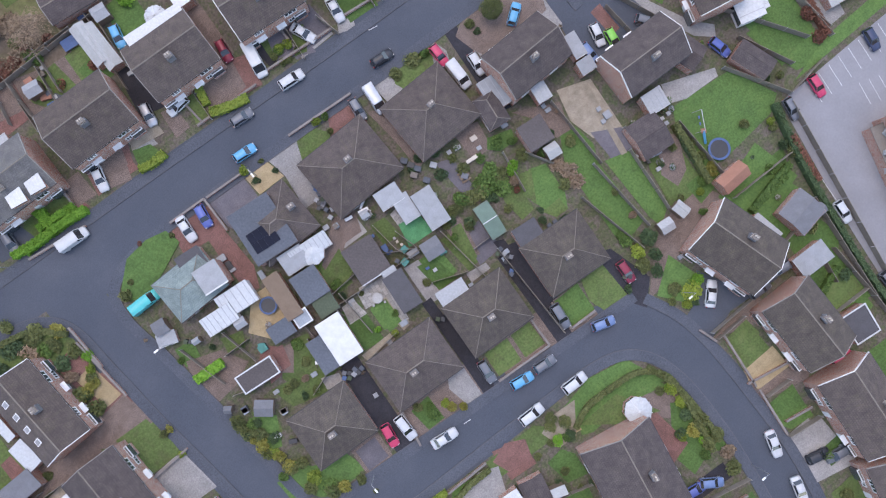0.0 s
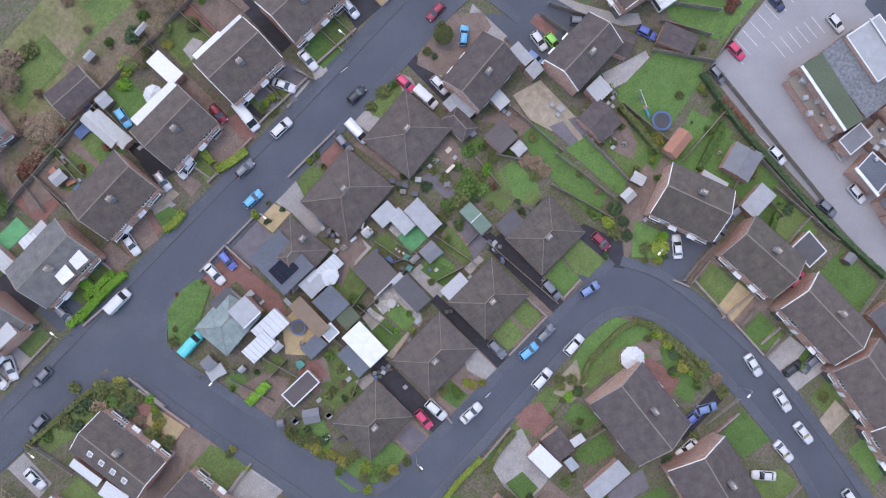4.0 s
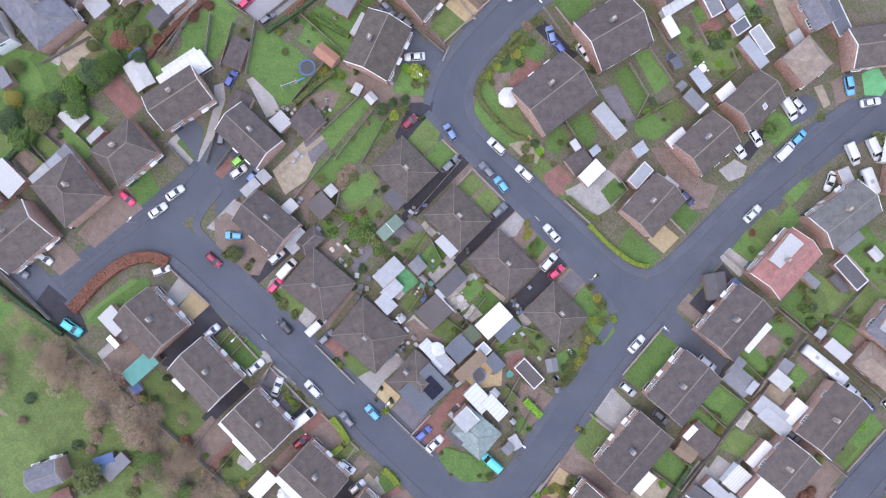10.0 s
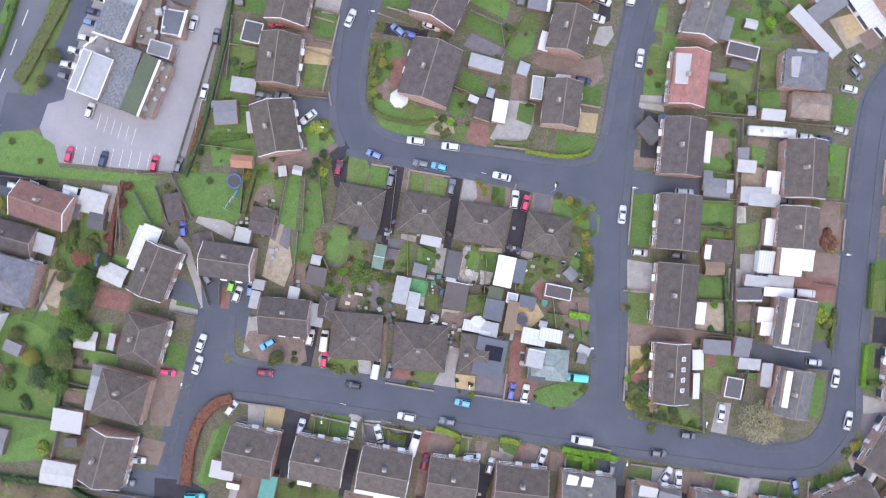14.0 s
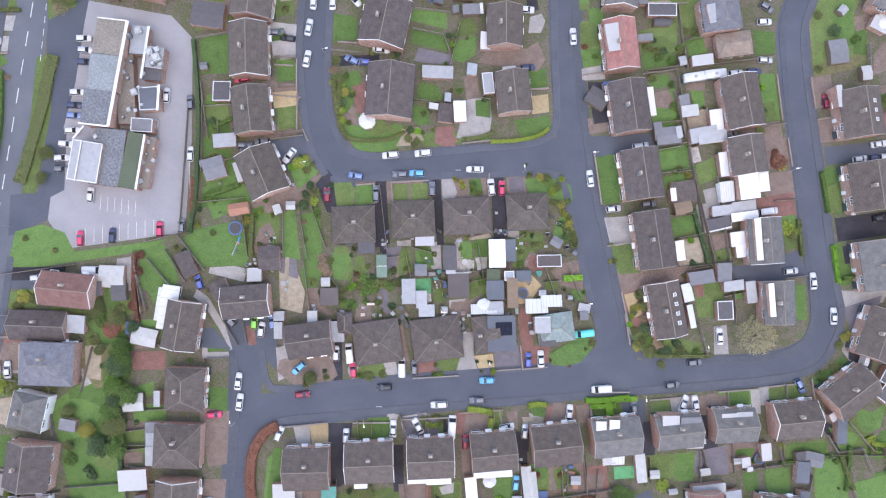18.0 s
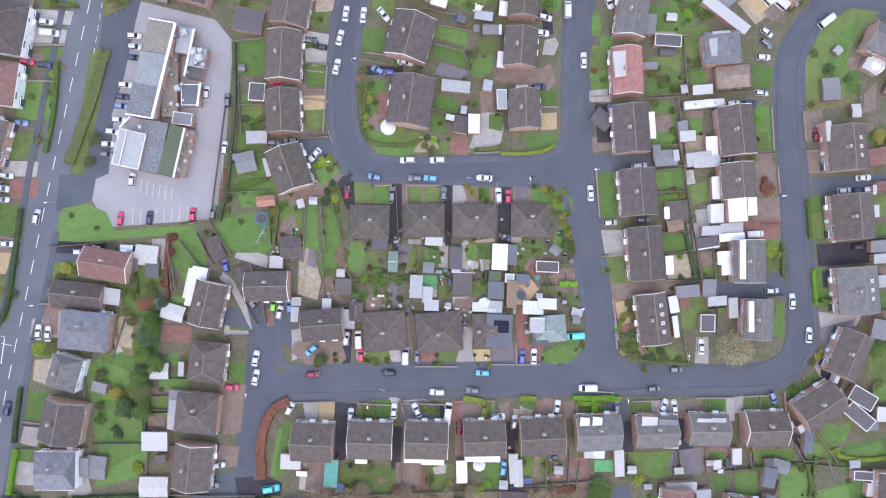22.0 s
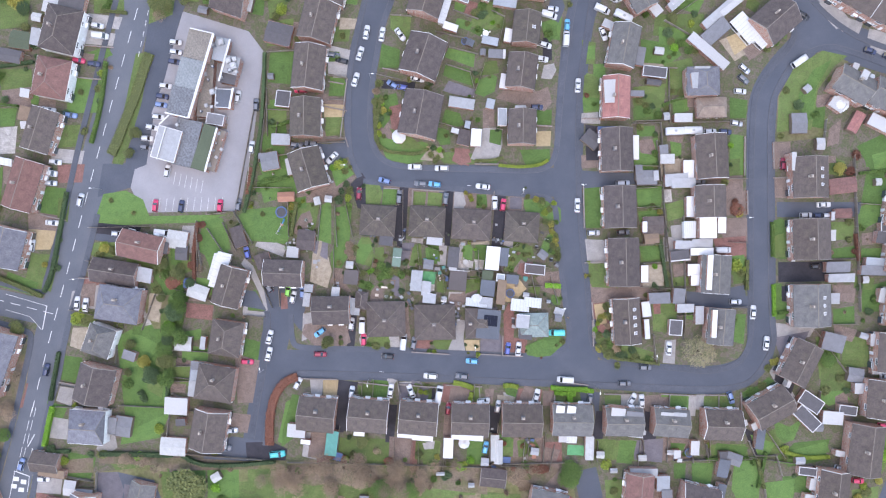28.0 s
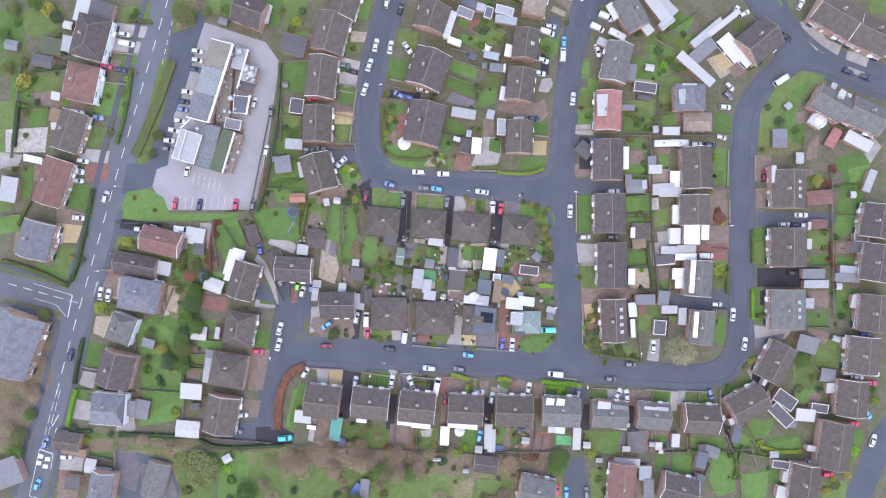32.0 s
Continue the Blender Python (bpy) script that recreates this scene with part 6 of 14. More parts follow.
lean_to(6.83, -54.8, 174.47, 9.25, 2.48, roof='sheet_white', label='long white sheet-roofed upper room along the back of a house', h0=5.1, h1=5.6, edge=0.02)
shed(15.01, -59.39, 88.33, 7.81, 2.5, roof='asbestos', wall='brick', label='long brick garage with a corrugated cement roof')
shed(26.75, -60.7, 171.44, 2.47, 2.2, roof='offwhite')
shed(11.94, -63.5, 173.61, 2.33, 2.39, roof='offwhite')
lean_to(18.22, -63.34, 173.57, 2.85, 1.72, roof='felt_blue', label='low store under a blue tarpaulin', h0=0.5, h1=0.7)
lean_to(23.72, -22.01, 173.56, 3.85, 3.75, roof='offwhite', h0=4.5, h1=4.6, edge=0.2, edge_mat='upvc')
lean_to(24.72, -25.55, 173.64, 3.91, 3.64, roof='felt', h0=2.6, h1=3.0)
lean_to(27, -16.62, 173.41, 5.04, 2.81, ribs=6, glazed=True)
lean_to(23.25, -17.34, 173.44, 5.39, 3.48, ribs=5, glazed=True)
lean_to(13.68, -22.59, 173.6, 6.83, 8.55, roof='felt_slate', label='grey flat-roofed house extension carrying solar panels', h0=4.05, h1=4.09)
lean_to(13.14, -16.44, 173.44, 3.95, 3.16, roof='offwhite', label='white framed conservatory with a ribbed pale roof', name='conservatory', cat='conservatory', ribs=4, glazed=True)
lean_to(10.31, -16.25, 173.45, 6.28, 2.33, ribs=8, glazed=True)
round_conservatory(10.49, -15.53, 33.0, 1.9)
lean_to(17.82, -13.34, 173.35, 2.62, 7.3, roof='shedwood', label='brown board-roofed garage beside a house')
lean_to(13.74, -12.08, 173.33, 4.28, 4.65, roof='felt_slate')
lean_to(13.82, -8.57, 173.24, 3.3, 3.33, roof='felt_green', h0=2.0, h1=2.1)
lean_to(17.66, -9.09, 173.24, 2.47, 2.33, roof='felt_pale', h0=2.1, h1=2.2, rim=1)
lean_to(21.13, -9.64, 173.25, 3.77, 2.65, roof='felt_slate', h0=2.1, h1=2.4)
lean_to(15.44, -3.27, 173.1, 4.1, 6.94, roof='upvc', label='clean white-roofed garage behind a bungalow')
lean_to(18.71, -2.98, 173.09, 2.79, 5.46, roof='felt_slate', h0=2.2, h1=2.3)
lean_to(27.82, -6.82, 173.16, 6.01, 2.96, roof='felt_plum', label='brick outbuilding with a brown roof edged in white', rim=1)
shed(30.34, -2.52, 139.84, 2.79, 2.46, roof='felt_grey')
shed(34.5, -5.71, 139.84, 1.15, 1.14, roof='felt_grey')
lean_to(5.01, -9.66, 173.3, 5.14, 5.83, roof='felt_plum', label='brick double garage with a flat dark brown roof', edge=0.15, edge_mat='upvc')
lean_to(-3.52, -14.73, 173.45, 3.85, 2.85, roof='offwhite')
lean_to(-4.39, -11.86, 173.38, 2.68, 4.2, roof='offwhite', h0=2.2, h1=2.4)
lean_to(-7.21, -9.49, 173.33, 3.35, 6.03, roof='offwhite')
lean_to(3.85, -2.73, 173.12, 3.32, 5.99, roof='felt', label='dark felt-roofed garden workshop')
lean_to(3.64, -5.58, 173.2, 2.32, 2.16, roof='white')
lean_to(-1.62, 2.39, 173.01, 4.66, 2.83, roof='white')
shed(-3.56, -4.72, 173.2, 3.02, 2.86, roof='felt_grey')
shed(-12.86, -2.45, 173.17, 2.54, 5.56, roof='felt_mint', label='garden shed with a green roof and white ridge')
lean_to(-15.85, 3.17, 173.04, 4.05, 4.19, roof='felt', edge=0.2, edge_mat='upvc')
shed(0.94, -15.04, 170.43, 1.34, 1.18, roof='white')
lean_to(-26.18, -16.66, 173.56, 4.44, 4.92, roof='offwhite', label='pale corrugated carport roof beside a house', ribs=5)
house(-23.62, -14.92, 81.87, 5.25, 3.58, tile='tile_dark', storeys=1, hip=0.6, stack=None, front=1, pitch=25)
lean_to(-31.12, -12.26, 173.47, 2.4, 2.72, roof='white', ribs=3)
shed(-26.86, -4.43, 173.26, 2.23, 2.21, roof='asbestos')
lean_to(-39.68, -14.44, 173.54, 2.07, 3.92, roof='offwhite')
lean_to(-39.05, -11.06, 173.46, 2.59, 2.21, roof='offwhite')
lean_to(-26.44, -8.04, 173.35, 4.26, 4.23, roof='felt_plum', label='dark brown flat-roofed brick garage')
lean_to(-43.58, -0.32, 173.21, 3.46, 3.23, roof='white', ribs=4)
shed(-39.55, 3.18, 173.11, 5.18, 5.94, roof='tile_dark', wall='brick', h=2.3, rise=0.9, label='brick garage with a dark ridged roof')
shed(-52.39, -2.77, 107.07, 4.44, 4.38, roof='tile_dark', wall='brick', h=2.3, rise=1.0, label='brick garage with a dark ridged roof')
shed(-59.52, 4.52, 107.07, 6.17, 3.7, roof='tile_dark', wall='brick', h=2.2, rise=0.6, label='long brick garage with a dark ridged roof')
shed(-45.23, 16.08, -178.4, 4.86, 2.88, roof='terracotta', wall='brick', h=2.2, rise=0.9, label='small brick outbuilding with an orange tiled roof')
shed(-32.76, 15.21, 172.79, 2.24, 2.03, roof='white')
shed(-36.14, 14.7, 102.02, 2.37, 1.9, roof='asbestos')
lean_to(-43.4, 25.02, 99.96, 4.89, 2.93, roof='white')
lean_to(-46.41, 33.03, 87.65, 3.36, 5.36, roof='offwhite')
shed(-49.84, 26.7, -170.88, 5.21, 5.25, roof='felt_grey', wall='brick', h=2.3, rise=0.5, label='grey-roofed brick garage with a white bargeboard')
lean_to(-45.47, 45, 172.1, 4.31, 4.85, roof='felt', label='dark flat-roofed brick garage edged with white boards', rim=1)
round_conservatory(-11.55, 33.24, 20.0, 2.15)
lean_to(34.95, -19.54, 160.21, 2.95, 2, roof='offwhite', h0=1.2, h1=1.3)
shed(34.48, -21.35, 173.5, 2.11, 2.16, roof='felt_grey')
shed(31.71, -16.44, 173.39, 1.14, 0.99, roof='offwhite')
lean_to(55.54, -10.01, -179.65, 2.06, 1.79, roof='white')
lean_to(64.52, -16.06, -179.49, 6.28, 3.25, roof='felt_grey')
shed(25.13, -14.37, 173.35, 1.8, 1.5, roof='offwhite')
car(12.29, -59.55, 75.58, 'hatch', 'sky', DRIVE)
car(16.22, -47.44, 77.55, 'hatch', 'silver', DRIVE)
car(27.76, -44.52, 74.78, 'saloon', 'white', DRIVE)
car(1.4, -47.82, 80.29, 'hatch', 'maroon', DRIVE)
car(-1.28, -43.6, 78.27, 'luton', 'white', DRIVE)
car(-3.67, -37.95, 174.02, 'suv', 'white', KERB)
car(-9.55, -42.3, 110.14, 'saloon', 'white', DRIVE)
car(-15.57, -42.1, 80.04, 'saloon', 'white', DRIVE)
car(-16.28, -31.83, 173.9, 'hatch', 'black', KERB)
car(5.73, -38.22, 174, 'hatch', 'grey', KERB)
car(8.81, -33.78, 173.88, 'hatch', 'sky', KERB)
car(36.38, -39.84, 176.01, 'van', 'white', KERB)
car(-8.43, -28.1, 80.11, 'hatch', 'grey', DRIVE)
car(-11.46, -27.61, 83.05, 'van', 'silver', DRIVE)
car(-23.25, -26.67, 87.92, 'hatch', 'red', DRIVE)
car(-23.62, -22.42, 87.92, 'van', 'white', DRIVE)
car(-26.86, -22.01, 81.85, 'hatch', 'white', DRIVE)
car(-36.23, -24.28, -144.92, 'hatch', 'sky', DRIVE)
car(-44, -13.71, 74.54, 'hatch', 'white', DRIVE)
car(-45.43, -11.63, 79.57, 'hatch', 'green', DRIVE)
car(-41.18, -12.28, 89.77, 'hatch', 'steelblue', DRIVE)
car(-51.31, -10.44, 125.47, 'hatch', 'grey', DRIVE)
car(-57.4, -0.2, 101.93, 'hatch', 'blue', DRIVE)
car(22.67, -30.4, 83.48, 'saloon', 'white', DRIVE)
car(19.52, -30.3, 80.49, 'hatch', 'blue', DRIVE)
car(34.06, -25.81, 178.72, 'van', 'turquoise', DRIVE)
car(-23.84, 16.67, 84.86, 'hatch', 'maroon', DRIVE)
car(-16.13, 20.41, 161.75, 'hatch', 'steelblue', KERB)
car(-11.87, 15.41, 81.97, 'suv', 'grey', DRIVE)
car(1.9, 14.61, 83.16, 'hatch', 'grey', DRIVE)
car(-1.24, 19.02, 169.62, 'hatch', 'sky', KERB)
car(-5.41, 19.34, 172.61, 'hatch', 'grey', KERB)
car(-7.06, 24.35, 177.45, 'suv', 'white', KERB)
car(0.9, 23.77, 177.45, 'suv', 'white', KERB)
car(13.05, 18.08, 171.58, 'saloon', 'white', KERB)
car(18.99, 12.52, 80.39, 'hatch', 'red', DRIVE)
car(16.46, 13.14, 88.32, 'suv', 'white', DRIVE)
car(-31.64, 27.53, -135.93, 'saloon', 'white', DRIVE)
car(-37.74, 31.86, 174.36, 'hatch', 'grey', DRIVE)
car(-40.52, 47.76, 178.84, 'hatch', 'red', DRIVE)
car(-24.19, 50.68, 71.49, 'saloon', 'white', KERB)
car(-22.69, 58.4, 71.47, 'saloon', 'white', KERB)
car(-28.15, 56.34, 164.01, 'hatch', 'black', DRIVE)
car(-13.22, 48.94, 144.57, 'hatch', 'steelblue', DRIVE)
car(-10.57, 48.11, 168.97, 'hatch', 'blue', DRIVE)
car(-55.41, 31.12, 82.41, 'hatch', 'white', DRIVE)
hedge([(42.99, -42.8), (39.39, -42.73), (35.89, -42.52), (32.06, -42.05)], 1.3, 1.5, 'bright', 1)
hedge([(37.57, -43.38), (37.37, -46.27)], 1.2, 1.4, 'bright', 2)
hedge([(22.4, -41.73), (20.16, -41.2), (17.92, -41.32)], 1.2, 1.2, 'lime', 3)
hedge([(8.93, -41.89), (6.56, -40.82), (3.12, -39.98)], 1.4, 1, 'lime', 4)
hedge([(7.88, -46.13), (8.56, -43.02)], 1.2, 1, 'lime', 5)
hedge([(35.65, -12.06), (33.2, -11.82), (30.98, -11.68)], 1.4, 1.4, 'bright', 6)
hedge([(-2.8, 29.66), (-6.15, 28.34), (-10.48, 28.49), (-15.37, 29.32), (-18.36, 32.39), (-18.4, 36.27), (-17.61, 41.09), (-16.51, 45.62)], 0.8, 1, 'olive', 7)
hedge([(-42.67, 13.32), (-43.34, 8.83), (-43.9, 5.93)], 0.9, 1.2, 'dark', 8)
hedge([(19.33, 26.61), (14.84, 25.79), (10.82, 25.96)], 0.8, 1, 'olive', 9)
hedge([(-45.56, 21.88), (-52.36, 21.36)], 0.8, 1.2, 'green', 10)
bush(10.7, -31.75, 0.92, 1.6, 'lime', 11)
bush(10.22, -29.55, 0.67, 1, 'dark', 12)
bush(6.99, -28.88, 0.51, 0.8, 'dark', 13)
bush(7.7, -31.37, 0.42, 0.7, 'olive', 14)
bush(-2.5, -30.63, 0.76, 1.3, 'lime', 15)
bush(-4.03, -30.5, 0.68, 1.2, 'green', 16)
bush(-3.21, -28.23, 0.51, 0.8, 'olive', 17)
bush(-16.36, -28.7, 1.03, 1.3, 'olive', 18)
bush(-19.74, -28.75, 1.2, 1.2, 'olive', 19)
bush(-21.6, -28.31, 0.86, 1.4, 'green', 20)
bush(-20.95, -6.56, 1.02, 2.2, 'bright', 21)
bush(-17.79, -5.13, 1.37, 1.6, 'green', 22)
bush(-17.26, -7.8, 1.54, 1.5, 'green', 23)
bush(-14.62, -6.66, 1.36, 1.5, 'olive', 24)
bush(-23.26, -9.58, 0.86, 1.2, 'green', 25)
bush(-21.6, -10.95, 1.2, 1.2, 'green', 26)
bush(-23.19, -6.84, 1.03, 1.2, 'olive', 27)
bush(-25.76, -5.24, 0.86, 1.4, 'green', 28)
bush(-12.78, -7.1, 1.19, 1.3, 'olive', 29)
bush(-10.37, -6.88, 1.02, 1.2, 'olive', 30)
bush(-8.63, -6.12, 0.85, 1, 'dark', 31)
bush(-15.41, -4.92, 1.03, 1.2, 'dark', 32)
bush(-27.23, 15.51, 1.2, 1.6, 'lime', 33)
bush(-29.91, 14.97, 1.2, 1.8, 'dark', 34)
bush(-28.9, 17.47, 1.2, 1.8, 'dark', 35)
bush(-27.59, 19.7, 1.03, 1.6, 'dark', 36)
bush(-27.08, 13.14, 1.03, 1.2, 'green', 37)
bush(-26.53, 17.7, 1.2, 1.4, 'olive', 38)
bush(-31.45, 24.59, 1.04, 1.2, 'bright', 39)
bush(-27.81, 26.55, 0.77, 1.2, 'lime', 40)
bush(-26.27, 24.71, 0.69, 1, 'olive', 41)
bush(-28.92, 26.92, 0.69, 1, 'dark', 42)
bush(-41.9, 13.74, 0.87, 1.4, 'green', 43)
bush(-44.63, 12.62, 0.7, 1.3, 'gold', 44)
bush(-38.8, 17.33, 0.78, 1.4, 'green', 45)
bush(34.23, 1.64, 0.99, 1.4, 'gold', 48)
bush(34.4, 3.13, 0.83, 1.3, 'olive', 49)
bush(33.24, 4.38, 0.99, 1.6, 'gold', 50)
bush(34.79, -0.97, 1.16, 1.3, 'olive', 51)
bush(34.95, -2.73, 0.99, 1.3, 'olive', 52)
bush(32.83, 1.81, 0.66, 1, 'green', 53)
bush(33.18, 6.86, 0.99, 1.3, 'olive', 54)
bush(32.79, 10.95, 1.16, 1.3, 'olive', 55)
bush(30.51, 13.41, 1.33, 1.4, 'olive', 56)
bush(28.83, 13.97, 1, 1.4, 'gold', 57)
bush(26.33, 14.84, 0.83, 1.2, 'olive', 58)
bush(32.85, -1.44, 0.66, 1, 'dark', 59)
bush(34.92, 7.01, 0.83, 1.2, 'green', 60)
bush(9.23, 15.21, 0.76, 1.2, 'gold', 61)
bush(7.94, 16.3, 0.67, 1.2, 'gold', 62)
bush(9.45, 14.17, 0.59, 1, 'lime', 63)
bush(13.19, 12.1, 0.67, 1.1, 'olive', 64)
bush(11.7, 12.93, 0.67, 1, 'green', 65)
bush(25.84, 17.49, 0.42, 0.8, 'olive', 66)
bush(-17.77, 34.45, 0.94, 1.4, 'lime', 67)
bush(-17.46, 36.85, 0.86, 1.2, 'lime', 68)
bush(-16.04, 41.44, 0.94, 1.4, 'gold', 69)
bush(-14.2, 41.01, 0.77, 1.2, 'lime', 70)
bush(-16.72, 44.24, 1.2, 1.2, 'olive', 71)
bush(-18.25, 41.13, 1.03, 1.3, 'olive', 72)
bush(-18.52, 44.12, 1.2, 1.2, 'olive', 73)
bush(-16.87, 38.9, 0.86, 1, 'dark', 74)
bush(-18.41, 32.49, 0.69, 1.1, 'green', 75)
bush(-18.18, 47.12, 1.2, 1.2, 'bare', 76)
bush(-17.19, 49.57, 1.2, 1.2, 'olive', 77)
bush(-1.62, 29.86, 0.85, 1, 'dark', 78)
bush(-1.03, 29.9, 0.68, 1, 'green', 79)
bush(1.45, 28.92, 0.68, 0.9, 'olive', 80)
bush(2.53, 33.44, 0.76, 1, 'olive', 81)
bush(4.24, 34.16, 0.68, 1, 'dark', 82)
bush(49.36, -32.67, 1.47, 1.4, 'olive', 83)
bush(46.61, -30.91, 1.31, 1.3, 'gold', 84)
bush(52.55, -32.65, 1.31, 1.3, 'dark', 85)
bush(46.53, -27.06, 1.15, 1.3, 'olive', 86)
bush(45.48, -25.09, 0.99, 1.3, 'bright', 87)
bush(49.7, -29.71, 1.15, 1.2, 'green', 88)
bush(49.1, -26.51, 1.15, 1.2, 'dark', 89)
bush(46.48, -23.22, 0.82, 1.2, 'lime', 90)
bush(52.66, -30.58, 0.98, 1.2, 'olive', 91)
bush(49.3, -18.14, 1.31, 1.8, 'olive', 92)
bush(49.11, -20.59, 0.82, 1.2, 'dark', 93)
bush(52.03, -35.99, 0.98, 1.2, 'olive', 94)
bush(43.15, -9.07, 0.66, 1, 'gold', 95)
bush(44.22, -5.13, 0.66, 1, 'lime', 96)
bush(44.29, -8.96, 0.66, 1, 'olive', 97)
bush(-5.35, -42.8, 0.76, 1.3, 'lime', 98)
bush(-6.72, -42.46, 0.76, 1.3, 'lime', 99)
bush(-3.88, -42.38, 0.68, 1.1, 'olive', 100)
bush(-4.32, -40.92, 0.68, 1, 'olive', 101)
bush(8.72, 1.46, 0.51, 0.9, 'lime', 102)
bush(8.84, -6.33, 0.42, 0.7, 'olive', 103)
bush(23.03, 0.34, 0.58, 0.9, 'olive', 104)
bush(18.36, -0.08, 0.5, 0.8, 'olive', 105)
bush(25.04, -2.45, 0.83, 1, 'olive', 106)
bush(24.82, -0.09, 0.67, 1, 'dark', 107)
bush(-13.25, -15.63, 0.85, 1.2, 'dark', 108)
bush(-10.73, -16.61, 0.68, 1.1, 'dark', 109)
bush(-14.67, -13.33, 0.85, 1.2, 'olive', 110)
bush(-11.7, -12.45, 1.02, 1.2, 'dark', 111)
bush(-14.88, -10.93, 1.03, 1.2, 'olive', 112)
bush(-17.97, -10.61, 0.86, 1.1, 'green', 113)
bush(-30.26, -3.82, 0.86, 1, 'olive', 114)
bush(-28.77, -6.74, 0.69, 1, 'dark', 115)
bush(-41.71, 6.78, 0.78, 1, 'olive', 116)
bush(-38.67, 7.65, 0.69, 1, 'dark', 117)
bush(-55.77, 14.48, 0.7, 1.2, 'olive', 118)
bush(-51.14, 19.13, 0.79, 1.2, 'green', 119)
bush(-57.11, 16.19, 0.7, 1.4, 'olive', 120)
tree(22.09, -67.44, 3.66, 6, 'bare', 126)
tree(-33.5, -26.69, 1.87, 4.5, 'olive', 127)
fence([(12.46, -7.18), (3.43, -6.21), (-3.83, -5.67)])
fence([(-1.01, -10.23), (-1.98, -6.11)])
fence([(1.05, -13.05), (0.62, -8.27), (-0.57, -5.08)])
fence([(19.18, -6.25), (20.12, -0.51), (23.83, 0.71)])
fence([(11.39, -8.47), (11.27, -0.71)])
fence([(8.7, 1.45), (14.58, 1.97)])
fence([(12.03, -9.01), (4.62, -9.4)])
fence([(-0.35, -0.85), (-5.66, 1.38)])
fence([(-6.22, -5.89), (-7.18, 4.86)])
fence([(-30.62, 1.01), (-31.1, 13.71)])
fence([(-36.35, 2.95), (-35.1, 13.69)])
fence([(-31.8, -10.36), (-31.61, 1.84)])
fence([(-37.93, -0.23), (-37.27, 6.53)])
fence([(-55.68, 2.52), (-61.22, 12.19)])
fence([(-44.86, 4.36), (-44.93, 16.25)])
fence([(-61.22, 12.19), (-69.07, 11.25)])
fence([(28.22, -14.93), (27.03, -8.5)])
fence([(30, -12.08), (25.88, -11.88)])
fence([(32.71, -6.78), (28.18, -5.13)])
fence([(18.34, -13.2), (18.22, -5.45), (13.85, -6.15)])
fence([(13.96, -10.62), (12.88, -5.34)])
fence([(-8.5, -0.67), (-12.75, -0.45)])
fence([(-25.94, 3.84), (-28.21, 15.76)])
fence([(-11.11, 1.51), (-10.74, 17.76)])
fence([(-60.35, 13.18), (-54.47, 42.15)])
fence([(-43.9, 18.76), (-55.17, 19.1)])
fence([(-53.29, 26.56), (-50.52, 45.56)])
fence([(-48.73, 31.76), (-47.44, 38.51)])
fence([(-27.79, 32.06), (-35.76, 32.09)])
fence([(-23.78, -6.89), (-25.98, -2.83)])
fence([(-21.14, -9.08), (-19.9, -2.29)])
fence([(34.55, -16.99), (32.62, -8.86)])
fence([(-7.93, -44.6), (-7.21, -39.03)])
fence([(-12.65, -42.97), (-13.63, -38.8)])
fence([(23.19, -65.67), (23.96, -58)])
fence([(4.99, -10.27), (-1.66, -6.38)])
fence([(23.99, -32.69), (17.85, -32.32)], h=0.7, kind='wall')
fence([(17.43, -32.18), (11.31, -31.74)], h=0.7, kind='wall')
fence([(2.12, -31.66), (-9.16, -30.71)], h=0.7, kind='wall')
fence([(17.85, -32.32), (18.14, -26.4)], h=0.7, kind='wall')
fence([(14.68, 7.33), (16.47, 16.68)], h=0.7, kind='wall')
fence([(-27.07, 41.41), (-34.25, 43.03)], h=0.7, kind='wall')
fence([(-29.1, 33.17), (-27.78, 42.56)], h=0.7, kind='wall')
fence([(-27.84, 43.16), (-26.69, 51.01)], h=0.7, kind='wall')
fence([(43, -5.23), (49.58, -4.91)], h=0.7, kind='wall')
fence([(43.29, -41.68), (33.82, -40.33)], h=0.7, kind='wall')
fence([(45.09, -30.17), (44.93, -22.47)], h=0.7, kind='wall')
fence([(-26.75, 30.64), (-27.61, 33.58)], h=0.7, kind='wall')
trampoline(-46.97, 11.63, 1.75)
trampoline(20.53, -13.82, 1.35)
swing_set(-47.54, 6.58, 60.0)
refuse_bin(-3.42, -4.92, 'felt_grey', 33.0)
refuse_bin(-4.01, -4.43, 'black', 33.0)
refuse_bin(-2.93, -4.33, 'felt_blue', 33.0)
refuse_bin(-3.52, -3.84, 'felt_green', 33.0)
refuse_bin(-11.29, 3.31, 'black', 33.0)
refuse_bin(-11.88, 3.8, 'felt_grey', 33.0)
refuse_bin(-10.8, 3.89, 'black', 33.0)
refuse_bin(18.23, 1.1, 'felt_grey', 33.0)
refuse_bin(17.66, 1.59, 'black', 33.0)
refuse_bin(18.71, 1.68, 'felt_blue', 33.0)
refuse_bin(18.14, 2.17, 'felt_green', 33.0)
refuse_bin(3.79, -21.44, 'black', 33.0)
refuse_bin(3.2, -20.95, 'felt_blue', 33.0)
refuse_bin(4.28, -20.84, 'felt_green', 33.0)
refuse_bin(3.69, -20.36, 'black', 33.0)
refuse_bin(4.76, -20.25, 'felt_grey', 33.0)
refuse_bin(5.06, -20.83, 'black', 33.0)
refuse_bin(4.47, -20.34, 'felt_grey', 33.0)
refuse_bin(5.54, -20.24, 'black', 33.0)
refuse_bin(14.37, -18.1, 'felt_green', 33.0)
